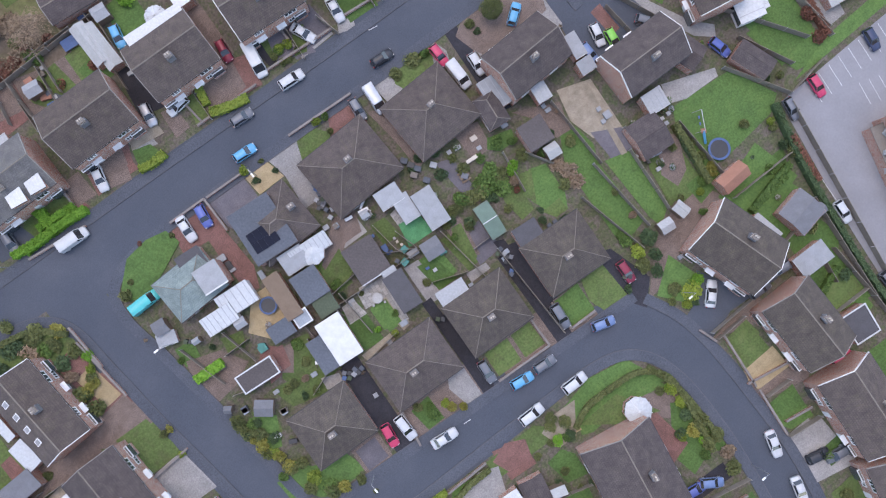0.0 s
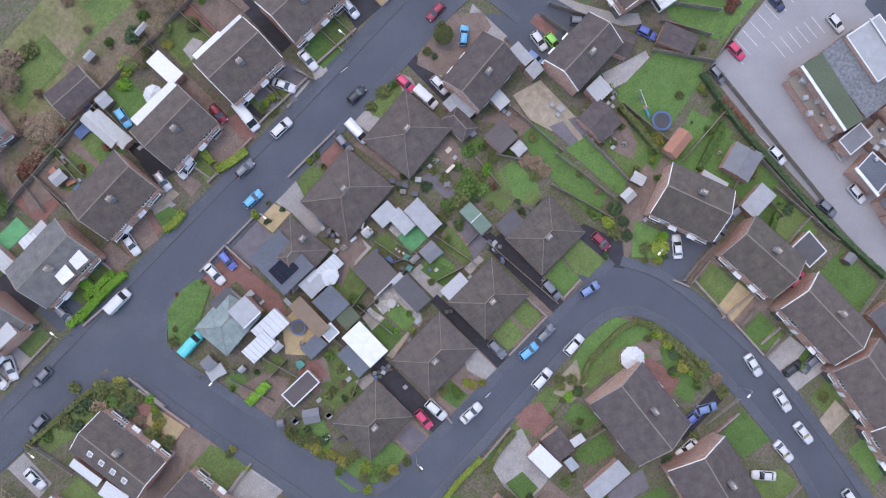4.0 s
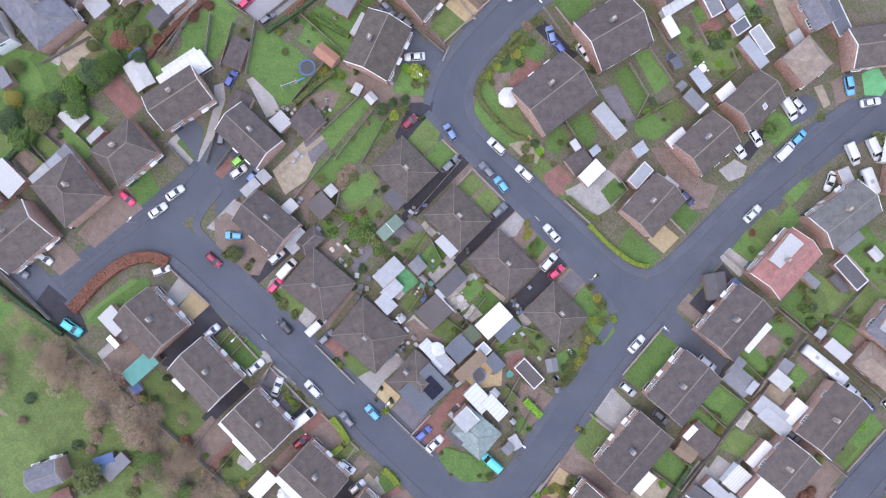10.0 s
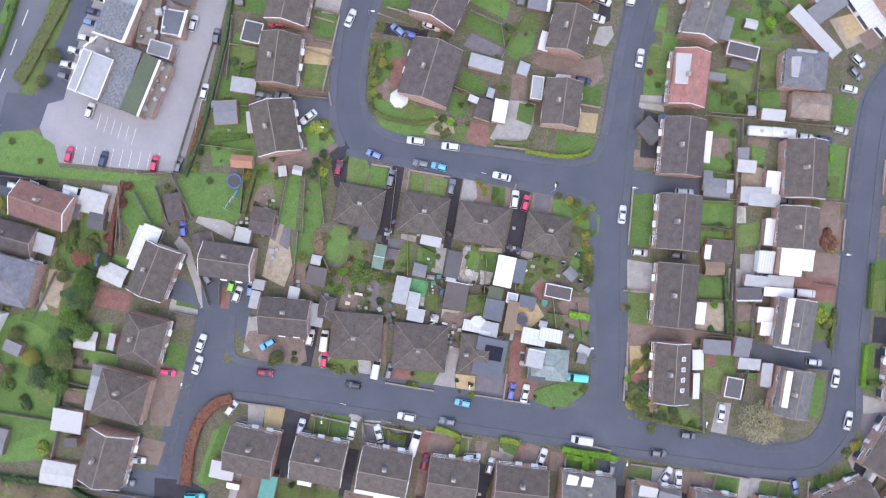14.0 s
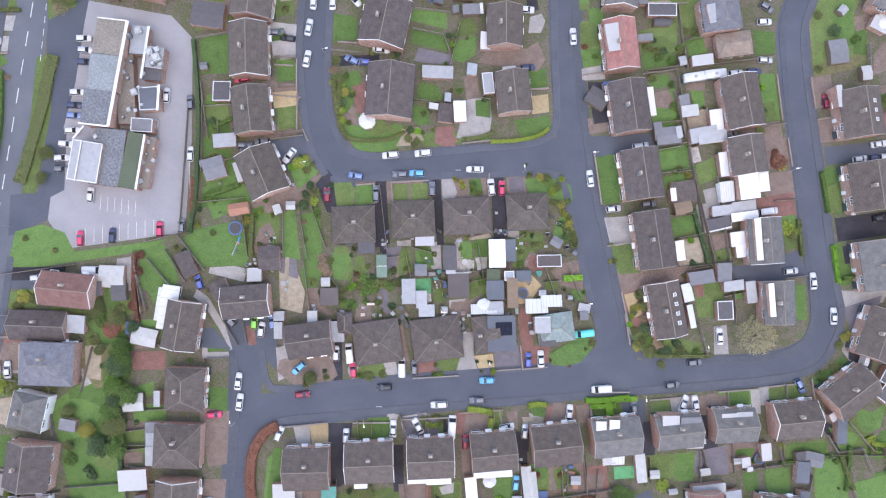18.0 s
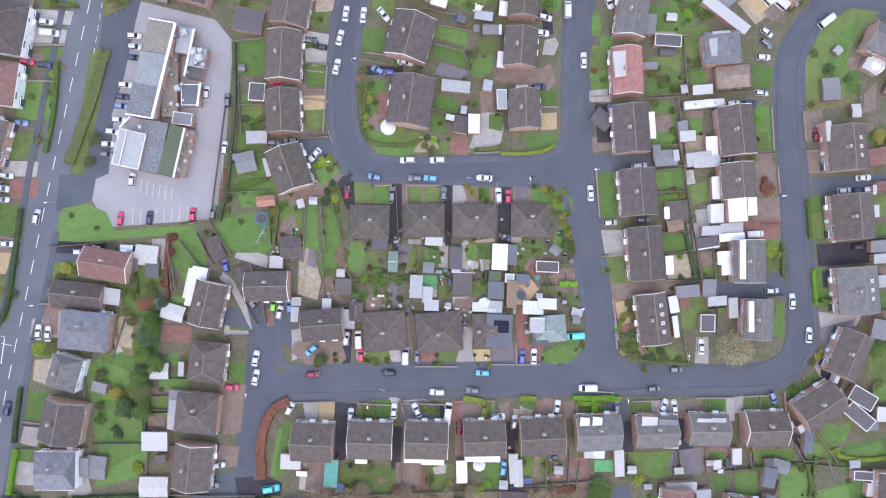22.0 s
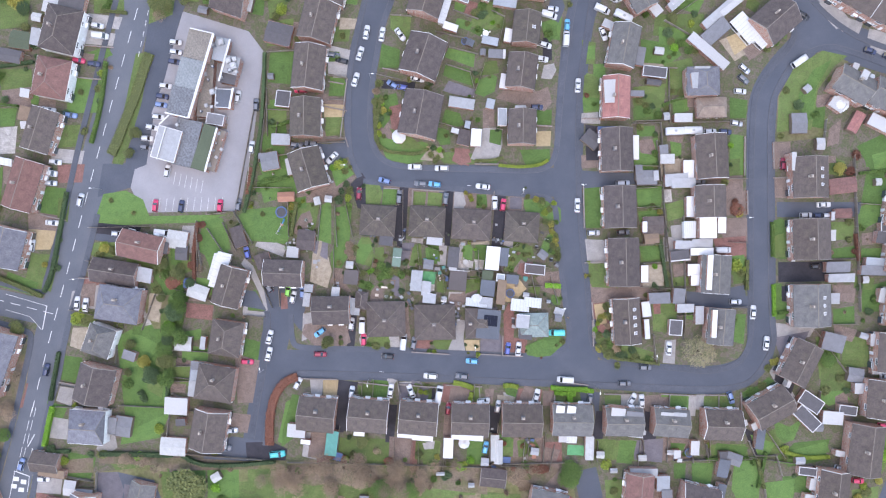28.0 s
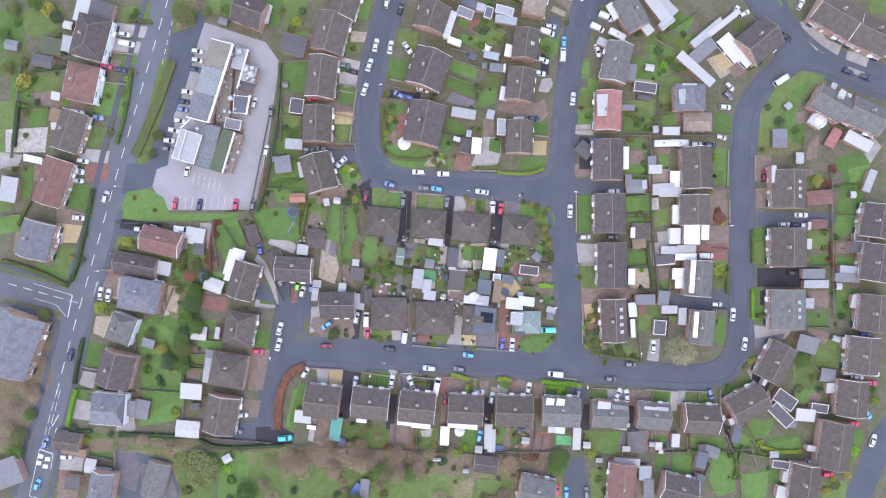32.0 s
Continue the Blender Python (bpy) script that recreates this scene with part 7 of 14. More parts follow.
refuse_bin(13.79, -17.62, 'black', 33.0)
refuse_bin(-43.1, 30.41, 'felt_grey', 33.0)
refuse_bin(-43.7, 30.91, 'black', 33.0)
refuse_bin(-42.59, 30.99, 'felt_blue', 33.0)
refuse_bin(-43.19, 31.49, 'felt_green', 33.0)
refuse_bin(-43.51, 35.23, 'felt_green', 33.0)
refuse_bin(-44.11, 35.73, 'black', 33.0)
refuse_bin(-10.58, 2.16, 'felt_green', 33.0)
refuse_bin(-11.17, 2.65, 'black', 33.0)
refuse_bin(2.52, 3.91, 'felt_green', 33.0)
refuse_bin(1.93, 4.39, 'black', 33.0)
refuse_bin(-23.16, 17.11, 'felt_green', 33.0)
refuse_bin(-23.76, 17.6, 'black', 33.0)
refuse_bin(33.19, -17.45, 'felt_green', 33.0)
refuse_bin(32.61, -16.97, 'black', 33.0)
refuse_bin(-10.57, 5.48, 'felt_blue', 33.0)
solar_array(14.33, -21.53, 4.12, 173.58, 0.0, 4, 2)
parasol(7.44, -4.29, 0.8, 'concrete')

# ---- the main road, the car park and the large building ----
lay('tarmac_pale', [(-75.2, 72.04), (-55.79, 65.76), (-51.3, 59.47), (-54.9, 34.29), (-59.39, 12.34), (-88.14, 12.34), (-92.63, 21.69), (-82.75, 48.66)])
lay('asphalt', [(-83.65, 81.02), (-71.97, 81.03), (-76.46, 68.44), (-80.95, 52.26), (-88.14, 34.27), (-91.74, 19.89), (-101.61, 17.19), (-99.82, 27.08), (-93.17, 27.08), (-90.84, 36.07)])
lay('lawn', [(-99.82, 18.09), (-93.17, 18.99), (-88.14, 16.29), (-86.35, 11.26), (-62.99, 11.26), (-71.97, 9.1), (-97.12, 8.74), (-102.87, 9.46)])
lay('lawn_dull', [(-84.18, 82.82), (-76.46, 82.83), (-78.26, 71.14), (-85.44, 68.44)])
line_mark(-86.61, 80.12, -87.68, 76.53, 0.22)
line_mark(-88.64, 73.29, -89.7, 69.69, 0.22)
line_mark(-90.66, 66.46, -91.73, 62.86, 0.22)
line_mark(-92.69, 59.62, -93.74, 56.03, 0.22)
line_mark(-94.67, 52.79, -95.71, 49.19, 0.22)
line_mark(-96.64, 45.96, -97.68, 42.36, 0.22)
line_mark(-98.61, 39.12, -99.65, 35.53, 0.22)
line_mark(-100.59, 32.29, -101.63, 28.7, 0.22)
line_mark(-102.57, 25.46, -103.61, 21.86, 0.22)
line_mark(-104.51, 18.63, -105.5, 15.03, 0.22)
line_mark(-106.39, 11.8, -107.38, 8.2, 0.22)
line_mark(-108.27, 4.96, -109.28, 1.37, 0.22)
line_mark(-110.19, -1.87, -111.21, -5.46, 0.22)
line_mark(-112.12, -8.7, -113.13, -12.29, 0.22)
line_mark(-114.05, -15.53, -115.06, -19.13, 0.22)
line_mark(-115.97, -22.36, -116.99, -25.96, 0.22)
line_mark(-117.85, -29.19, -118.8, -32.79, 0.22)
line_mark(-119.65, -36.02, -120.59, -39.62, 0.22)
line_mark(-121.42, -42.85, -122.33, -46.45, 0.22)
line_mark(-84.72, 75.63, -85.08, 74.01, 0.15)
line_mark(-85.44, 72.57, -85.8, 70.95, 0.15)
line_mark(-86.16, 69.51, -86.52, 67.9, 0.15)
line_mark(-86.88, 66.46, -87.24, 64.84, 0.15)
line_mark(-87.6, 63.4, -87.96, 61.78, 0.15)
line_mark(-88.32, 60.34, -88.68, 58.73, 0.15)
line_mark(-137.7, -11.03, -134.83, -11.84, 0.2)
line_mark(-132.85, -12.38, -129.98, -13.19, 0.2)
line_mark(-128.01, -13.73, -125.14, -14.54, 0.2)
line_mark(-123.16, -15.08, -120.29, -15.89, 0.2)
line_mark(-118.32, -16.43, -115.44, -17.24, 0.2)
line_mark(-129.44, -11.03, -117.24, -14.81, 0.12)
line_mark(-117.24, -14.81, -118.68, -21.82, 0.3)
line_mark(-129.44, -15.71, -122.27, -17.87, 0.12)
line_mark(-122.27, -17.87, -119.03, -21.82, 0.12)
line_mark(-121.01, -44.83, -121.73, -47.71, 0.15)
line_mark(-122.09, -44.83, -122.81, -47.71, 0.15)
line_mark(-122.09, -48.78, -122.81, -51.66, 0.15)
line_mark(-123.17, -48.78, -123.89, -51.66, 0.15)
line_mark(-123.17, -52.74, -123.89, -55.61, 0.15)
line_mark(-124.25, -52.74, -124.96, -55.61, 0.15)
line_mark(-124.25, -56.69, -124.96, -59.57, 0.15)
line_mark(-125.32, -56.69, -126.04, -59.57, 0.15)
line_mark(-125.32, -60.65, -126.04, -63.52, 0.15)
line_mark(-126.4, -60.65, -127.12, -63.52, 0.15)
line_mark(-121.55, -52.92, -123.71, -56.51, 0.3)
line_mark(-122.27, -57.05, -122.81, -59.21, 0.3)
line_mark(-127.66, -63.7, -123.35, -65.32, 0.3)
line_mark(-123.35, -65.32, -124.07, -70, 0.15)
line_mark(-127.66, -63.7, -130.89, -78.62, 0.15)
line_mark(-130.89, -78.62, -126.58, -79.7, 0.15)
line_mark(-124.96, -60.11, -125.14, -63.7, 0.15)
lay('paintline', [(-128.02, -65.32), (-126.4, -65.5), (-126.58, -66.76), (-128.2, -66.58)])
lay('paintline', [(-125.86, -66.22), (-124.25, -66.4), (-124.43, -67.66), (-126.04, -67.48)])
lay('paintline', [(-128.74, -67.48), (-127.12, -67.66), (-127.3, -68.91), (-128.91, -68.73)])
lay('paintline', [(-126.58, -68.56), (-124.97, -68.74), (-125.15, -69.99), (-126.76, -69.81)])
line_mark(-85.09, 16.47, -85.63, 12.7, 0.1)
line_mark(-83.02, 16.47, -83.56, 12.7, 0.1)
line_mark(-80.96, 16.47, -81.5, 12.7, 0.1)
line_mark(-78.89, 16.47, -79.43, 12.7, 0.1)
line_mark(-76.83, 16.47, -77.36, 12.7, 0.1)
line_mark(-74.76, 16.48, -75.3, 12.7, 0.1)
line_mark(-72.69, 16.48, -73.23, 12.7, 0.1)
line_mark(-70.63, 16.48, -71.17, 12.7, 0.1)
line_mark(-68.56, 16.48, -69.1, 12.7, 0.1)
line_mark(-66.49, 16.48, -67.03, 12.7, 0.1)
line_mark(-64.43, 16.48, -64.97, 12.7, 0.1)
line_mark(-78.26, 24.21, -78.98, 20.61, 0.1)
line_mark(-76.64, 23.67, -77.36, 20.07, 0.1)
line_mark(-75.03, 23.13, -75.75, 19.53, 0.1)
line_mark(-73.41, 22.59, -74.13, 18.99, 0.1)
line_mark(-71.79, 22.05, -72.51, 18.45, 0.1)
line_mark(-70.18, 21.51, -70.9, 17.91, 0.1)
line_mark(-55.8, 32.13, -57.24, 19, 0.1)
line_mark(10.83, 23.51, 9.21, 23.7, 0.13)
line_mark(8.59, 23.72, 7.02, 23.95, 0.13)
line_mark(17.72, 22.74, 15.76, 23.03, 0.13)
line_mark(22.62, 22.27, 20.76, 22.64, 0.13)
line_mark(9.53, 18.41, 8.35, 18.58, 0.13)
line_mark(31.68, -40.48, 30.21, -40.21, 0.13)
line_mark(29.56, -40.16, 28.39, -39.93, 0.13)
line_mark(-17.55, -36.6, -19.03, -36.27, 0.13)
lean_to(-68.97, 60.18, -14.21, 7, 8.38, roof='felt_tan', h0=6.5, h1=6.5, name='building_wing', cat='building', label='brown felted end of a long flat roof')
lean_to(-71.59, 52.07, -14.21, 7, 8.71, roof='felt_worn', h0=6.4, h1=6.4, name='building_wing', cat='building', label='long two-storey building with a weathered grey flat roof')
lean_to(-74.17, 43.91, -14.23, 6.99, 8.37, roof='felt_patchy', h0=6.45, h1=6.45, name='building_wing', cat='building', label='patched dark grey end of a long flat roof')
lean_to(-78.99, 31.84, -16.53, 7.17, 9.54, roof='offwhite', h0=5.4, h1=5.4, name='building_wing', cat='building', label='white flat-roofed wing of a large building', rim=1)
lean_to(-73.96, 32.32, -14.25, 7.45, 13.66, roof='felt_patchy', h0=4.4, h1=4.4, name='building_wing', cat='building', label='grey flat-roofed wing of a large building')
lean_to(-68.18, 30.64, -18.67, 4.23, 13.43, roof='felt_green', h0=4.9, h1=4.9, name='building_wing', cat='building', label='mossy green flat-roofed wing of a large building')
lean_to(-63.26, 59.6, -12.74, 4.08, 6.9, roof='felt_pale', h0=3.6, h1=3.6, name='building_wing', cat='building', label='low grey flat-roofed kitchen wing')
lean_to(-60.09, 54.81, -14.84, 4.49, 5.08, roof='offwhite', h0=4.2, h1=4.2, name='building_wing', cat='building', label='pale flat-roofed block of a large building')
lean_to(-61.35, 51.05, -13.42, 4.65, 2.96, roof='felt', h0=3.2, h1=3.2, name='building_wing', cat='building', label='dark flat-roofed store of a large building')
lean_to(-62.68, 45.16, -3.83, 4.71, 5.59, roof='felt_slate', h0=3.8, h1=3.8, name='building_wing', cat='building', label='blue-grey flat-roofed store of a large building', rim=1)
lean_to(-68.05, 48.29, -5.02, 4.11, 16.81, roof='felt_tan', h0=3.0, h1=3.0, name='building_wing', cat='building', label='low brown flat-roofed link building')
lean_to(-65.39, 39.18, -11.55, 5.17, 3.32, roof='felt_grey', h0=3.1, h1=3.1, name='building_wing', cat='building', label='small dark flat-roofed store with pale edges', rim=1)
lean_to(-65.43, 30.09, -17.02, 2.56, 12.55, roof='felt_brown', h0=2.6, h1=2.6, name='building_wing', cat='building', label='low brown flat-roofed terrace room')
parapet(-68.2, 51.21, -107.62, 25.47, 0.75, 6.5200000000000005)
parapet(-75.43, 39.92, -14.23, 6.99, 0.4, 6.57)
parapet(-67.72, 64.18, -14.21, 7, 0.3, 6.62)
parapet(-66.18, 29.96, -106.73, 13.3, 0.55, 5.0200000000000005)
parapet(-61.92, 56.15, -106.03, 12.71, 0.6, 4.32)
parapet(-60.31, 44.98, -101.24, 6.26, 0.6, 4.02)
parapet(-79.47, 38.86, -137.71, 3.89, 0.4, 5.5200000000000005)
parapet(-80.37, 32.13, -107.09, 9.8, 0.3, 5.57)
roof_unit(-65.9, 62.06, 1.1, 3.2, 'white')
roof_unit(-66.67, 58.99, 1.2, 3.2, 'white')
roof_unit(-67.96, 52.39, 1.0, 3.05, 'white')
roof_unit(-69.53, 48.58, 0.9, 3.05, 'offwhite')
roof_unit(-70.57, 46.3, 0.8, 3.05, 'felt_grey')
roof_unit(-71.82, 42.78, 1.1, 3.05, 'white')
roof_unit(-65.62, 46.95, 1.4, 3.9, 'white')
roof_unit(-64.49, 47.98, 0.8, 3.9, 'offwhite')
roof_unit(-67.77, 43.2, 1.0, 3.05, 'white')
roof_unit(-66.19, 42.78, 0.8, 3.2, 'white')
roof_unit(-64.38, 43.79, 0.6, 3.9, 'steel')
roof_unit(-65.2, 60.65, 1.3, 3.65, 'felt_grey')
roof_unit(-62.84, 61.47, 1.6, 3.65, 'white')
roof_unit(-60.61, 55.91, 1.5, 4.25, 'white')
roof_unit(-59.14, 54.29, 1.8, 4.25, 'white')
roof_unit(-60.28, 53.11, 1.2, 4.25, 'felt_grey')
roof_unit(-58.89, 56.29, 1.2, 4.25, 'steel')
roof_unit(-58.45, 52.7, 0.9, 4.25, 'offwhite')
roof_unit(-75.9, 37.46, 0.9, 4.45, 'white')
roof_unit(-63.14, 51.32, 0.8, 3.25, 'steel')
roof_unit(-65.68, 54.62, 0.9, 3.05, 'felt_slate')
roof_unit(-67.1, 50.79, 0.8, 3.05, 'felt_grey')
roof_unit(-69.4, 41.57, 0.7, 3.05, 'felt_slate')
roof_unit(-64.41, 35.01, 0.9, 2.65, 'white')
roof_unit(-63.7, 30.3, 0.9, 2.65, 'white')
roof_unit(-66.19, 30.12, 0.8, 2.65, 'offwhite')
roof_unit(-65.36, 28.05, 0.8, 2.65, 'white')
roof_unit(-67.48, 25.83, 1.1, 2.65, 'white')
roof_unit(-63.26, 33.08, 0.7, 2.65, 'terracotta')
roof_unit(-65.17, 32.09, 0.7, 2.65, 'felt_brown')
car(-77.32, 62.69, -7.97, 'hatch', 'white', 'parked beside a large building')
car(-77.32, 59.82, -9.97, 'hatch', 'silver', 'parked beside a large building')
car(-77.85, 56.95, -9.97, 'hatch', 'navy', 'parked beside a large building')
car(-80.54, 49.78, -7.98, 'hatch', 'white', 'parked beside a large building')
car(-81.62, 46.73, -9.98, 'hatch', 'navy', 'parked beside a large building')
car(-81.98, 44.22, -9.98, 'hatch', 'steelblue', 'parked beside a large building')
car(-82.87, 40.63, -7.98, 'hatch', 'white', 'parked beside a large building')
car(-84.84, 37.58, -11.99, 'hatch', 'white', 'parked beside a large building')
car(-86.28, 34.36, -5.98, 'hatch', 'white', 'parked beside a large building')
car(-86.64, 31.67, -9.99, 'hatch', 'grey', 'parked beside a large building')
car(-80.55, 24.5, 78.01, 'hatch', 'white', 'parked beside a large building')
car(-84.31, 14.27, 83, 'hatch', 'red', 'parked beside a large building')
car(-76.61, 13.92, 80, 'hatch', 'navy', 'parked beside a large building')
car(-65.14, 13.92, 83, 'hatch', 'red', 'parked beside a large building')
car(-59.76, 14.1, 80, 'hatch', 'grey', 'parked beside a large building')
car(-59.22, 46.2, 80, 'hatch', 'white', 'parked along the car park edge')
car(-53.84, 43.69, 88, 'hatch', 'grey', 'parked along the car park edge')
car(-106.34, 16.42, 75.01, 'suv', 'silver', 'driving on the main road')
car(-117.44, -33.77, 78.01, 'hatch', 'navy', 'driving on the main road')
car(-125.32, -61.55, 72.01, 'hatch', 'steelblue', 'driving on the main road')
car(-128.01, -74.81, 72.01, 'hatch', 'sky', 'driving on the main road')

# ---- west of the main road ----
lay('lawn', [(-140.19, 75.58), (-133.02, 77.38), (-132.12, 63.01), (-140.2, 62.11)])
lay('lawn', [(-106.1, 59.43), (-98.02, 62.14), (-96.22, 59.44), (-99.81, 58), (-106.1, 57.64)])
lay('lawn_dull', [(-101.61, 76.51), (-92.63, 78.32), (-92.63, 72.03), (-101.61, 72.02)])
lay('concrete_slab', [(-103.4, 72.02), (-93.17, 70.59), (-94.42, 66.99), (-103.4, 68.42)])
lay('concrete_slab', [(-106.1, 67.52), (-95.32, 65.73), (-96.22, 62.14), (-106.1, 63.03)])
lay('lawn', [(-108.25, 53.14), (-99.81, 52.25), (-100.71, 42.36), (-110.59, 42.35)])
lay('lawn_dull', [(-130.33, 55.82), (-120.46, 55.83), (-120.46, 50.44), (-129.43, 49.53)])
lay('lawn', [(-131.23, 44.14), (-124.95, 44.14), (-125.85, 38.75), (-130.87, 38.75)])
lay('lawn_dull', [(-140.2, 46.83), (-135.18, 46.83), (-136.61, 32.46), (-140.2, 30.66)])
lay('lawn', [(-140.2, 33.36), (-136.61, 32.1), (-137.51, 27.07), (-140.2, 26.17)])
lay('lawn_dull', [(-113.28, 38.76), (-105.2, 38.76), (-106.1, 32.47), (-113.28, 32.11)])
lay('concrete_slab', [(-115.08, 32.11), (-105.2, 31.03), (-106.1, 27.08), (-115.08, 27.97)])
lay('block_red', [(-113.28, 27.07), (-105.2, 27.08), (-106.1, 21.68), (-113.28, 21.68)])
lay('lawn', [(-118.31, 20.78), (-109.69, 19.88), (-111.49, 10.9), (-118.67, 12.69)])
lay('lawn', [(-140.21, 9.99), (-132.67, 11.25), (-133.03, 5.5), (-140.21, 4.6)])
lay('sand', [(-122.26, 8.2), (-113.29, 7.3), (-115.98, 1.91), (-122.26, 1.91)])
lay('block_brown', [(-122.26, 13.59), (-112.39, 11.79), (-113.29, 7.3), (-122.26, 8.2)])
lay('lawn_dull', [(-121.36, 1.01), (-113.29, 0.11), (-115.98, -10.68), (-124.06, -8.88)])
lay('lawn', [(-140.21, -3.48), (-129.44, -6.18), (-118.67, -10.68), (-121.37, -11.57), (-140.21, -6.18)])
lay('lawn', [(-128.55, -4.38), (-119.57, -7.98), (-120.47, -10.68), (-129.44, -7.08)])
lay('concrete_slab', [(-140.2, 30.66), (-133.03, 29.76), (-134.82, 25.27), (-140.2, 25.27)])
lay('paving', [(-138.41, 37.85), (-124.95, 38.75), (-125.85, 30.66), (-138.41, 30.66)])
lay('lawn', [(-133.03, 24.37), (-129.44, 27.07), (-130.34, 16.29), (-134.82, 16.28)])
shed(-122.73, 63.95, -9.97, 6.05, 5.35, roof='felt_green', wall='brick')
shed(-125.75, 59.31, -11.98, 6.41, 3.92, roof='felt', wall='brick')
lean_to(-117.07, 64.5, -11.97, 4.62, 4.98, roof='offwhite')
lean_to(-112.98, 75.7, -14.97, 4.26, 8.18, roof='white')
lean_to(-107.65, 75.18, -14.97, 8.88, 6.05, roof='felt')
lean_to(-121.87, 38.7, 0.03, 1.78, 2.13, roof='white')
lean_to(-120.98, 41.91, -14.99, 4.62, 4.27, roof='shedwood')
lean_to(-128.44, 28.21, -12, 6.04, 2.13, ribs=4, glazed=True)
lean_to(-136.08, 18.78, -10, 5.33, 7.82, roof='offwhite', ribs=4)
lean_to(-132, 1.89, -10.01, 4.62, 6.4, roof='shedwood')
shed(-131.64, 4.57, 0, 1.78, 2.5, roof='white')
car(-100.42, 68.05, -9.97, 'hatch', 'white', DRIVE)
car(-99.53, 65, -7.97, 'van', 'white', DRIVE)
car(-106.15, 57.83, -7.97, 'hatch', 'red', DRIVE)
car(-101.68, 56.76, -7.97, 'hatch', 'navy', DRIVE)
car(-115.28, 43.31, -9.99, 'saloon', 'white', DRIVE)
car(-109.02, 41.7, -9.99, 'saloon', 'steelblue', DRIVE)
car(-113.67, 27.89, -7.99, 'hatch', 'white', DRIVE)
car(-115.46, 24.67, -12, 'van', 'white', DRIVE)
car(-115.11, 21.62, -4.99, 'hatch', 'silver', DRIVE)
car(-114.75, 9.79, -5, 'saloon', 'white', DRIVE)
car(-121.02, 3.16, 80, 'hatch', 'white', DRIVE)
bush(-124.02, 75.93, 2.49, 3, 'gold', 128)
bush(-131.88, 52.67, 2.85, 3.5, 'gold', 129)
bush(-132.37, 59.12, 1.79, 2, 'olive', 130)
bush(-118.97, 62.71, 1.43, 2, 'dark', 131)
bush(-100.41, 49.4, 1.25, 1.2, 'olive', 132)
bush(-100.01, 45.8, 1.07, 1.4, 'dark', 133)
bush(-104.87, 36.85, 1.07, 1.3, 'olive', 134)
bush(-112.9, 4.59, 1.07, 1.4, 'dark', 135)
bush(-113.79, -3.47, 1.25, 1.4, 'dark', 136)
bush(-117.43, -2.58, 0.89, 1.2, 'gold', 137)
bush(-134.35, 71.74, 1.43, 1.4, 'green', 138)
bush(-128.16, 46.7, 1.07, 1.2, 'dark', 139)
bush(-131.74, 35.95, 1.07, 1.2, 'olive', 140)
bush(-96.85, 75.41, 1.07, 1.1, 'green', 141)
hedge([(-110.27, 18.87), (-112.59, 7.26), (-115.27, -5.25), (-117.59, -10.61)], 1, 1.5, 'dark', 142)
hedge([(-98.03, 57.33), (-99.82, 44.82), (-102.86, 33.19)], 1, 1.3, 'green', 143)
hedge([(-139.29, -3.82), (-128.6, -7.03), (-118.25, -11.86)], 1.2, 1.6, 'olive', 144)
hedge([(-133.93, 46.53), (-135.36, 32.25)], 1.1, 1.6, 'dark', 145)
tree(-89.41, 35.72, 1.96, 4, 'olive', 148)
tree(-91.3, 30.06, 1.6, 3.5, 'olive', 149)
tree(-81.73, 74.7, 3.55, 5, 'olive', 150)
tree(-77.3, 77.37, 3.19, 5, 'bare', 151)
lay('verge', [(-140.22, -44.82), (-129.45, -44.83), (-123.17, -32.25), (-122.27, -28.65), (-124.06, -39.44), (-130.35, -61), (-133.04, -69.99), (-140.22, -64.59)])
lay('block_red', [(-134.83, -39.43), (-123.17, -37.64), (-124.96, -44.83), (-134.83, -46.62)])
tree(-125.2, -21.2, 2.3, 5, 'olive', 152)
tree(-129.8, -52.33, 1.95, 4.5, 'green', 153)
tree(-133.18, -59.36, 2.84, 5, 'olive', 154)
tree(-134.95, -49.6, 2.84, 5, 'bare', 155)
tree(-128.18, -44.39, 2.49, 4, 'bare', 156)
tree(-134.07, -63.8, 2.48, 5, 'green', 157)
tree(-127.29, -28.37, 1.6, 4, 'bare', 158)
lean_to(-137.13, -70.65, 19.99, 10.6, 8.85, roof='felt_grey', label='grey-roofed low building beside the main road', h0=3.5, h1=4.2, name='low_building', cat='building')

# ---- gardens east of the main road ----
lay('asphalt', [(-102.87, 8.2), (-91.74, 7.3), (-93.17, 2.81), (-103.41, 4.6)])
lay('lawn_dull', [(-103.77, 3.71), (-96.23, 3.71), (-97.13, -0.79), (-104.67, 0.11)])
lay('block_red', [(-107, -6.18), (-98.02, -7.08), (-99.82, -10.68), (-107.9, -10.32)])
lay('concrete_slab', [(-109.7, -10.68), (-101.62, -8.88), (-102.52, -16.07), (-110.6, -15.17)])
lay('lawn_dull', [(-110.6, -16.07), (-101.62, -17.87), (-104.31, -21.46), (-111.49, -20.56)])
lay('gravel', [(-109.7, -21.46), (-105.21, -21.46), (-106.11, -28.66), (-110.6, -26.86)])
lay('lawn', [(-112.93, -29.55), (-107.01, -30.45), (-107.01, -38.54), (-113.65, -36.74)])
lay('concrete_slab', [(-113.29, -37.64), (-109.34, -38.54), (-110.6, -44.84), (-115.09, -43.04)])
lay('lawn', [(-117.78, -43.03), (-111.5, -44.83), (-113.29, -48.43), (-117.24, -47.53)])
lay('concrete_slab', [(-117.78, -47.53), (-111.14, -48.79), (-111.5, -54.72), (-119.04, -53.82)])
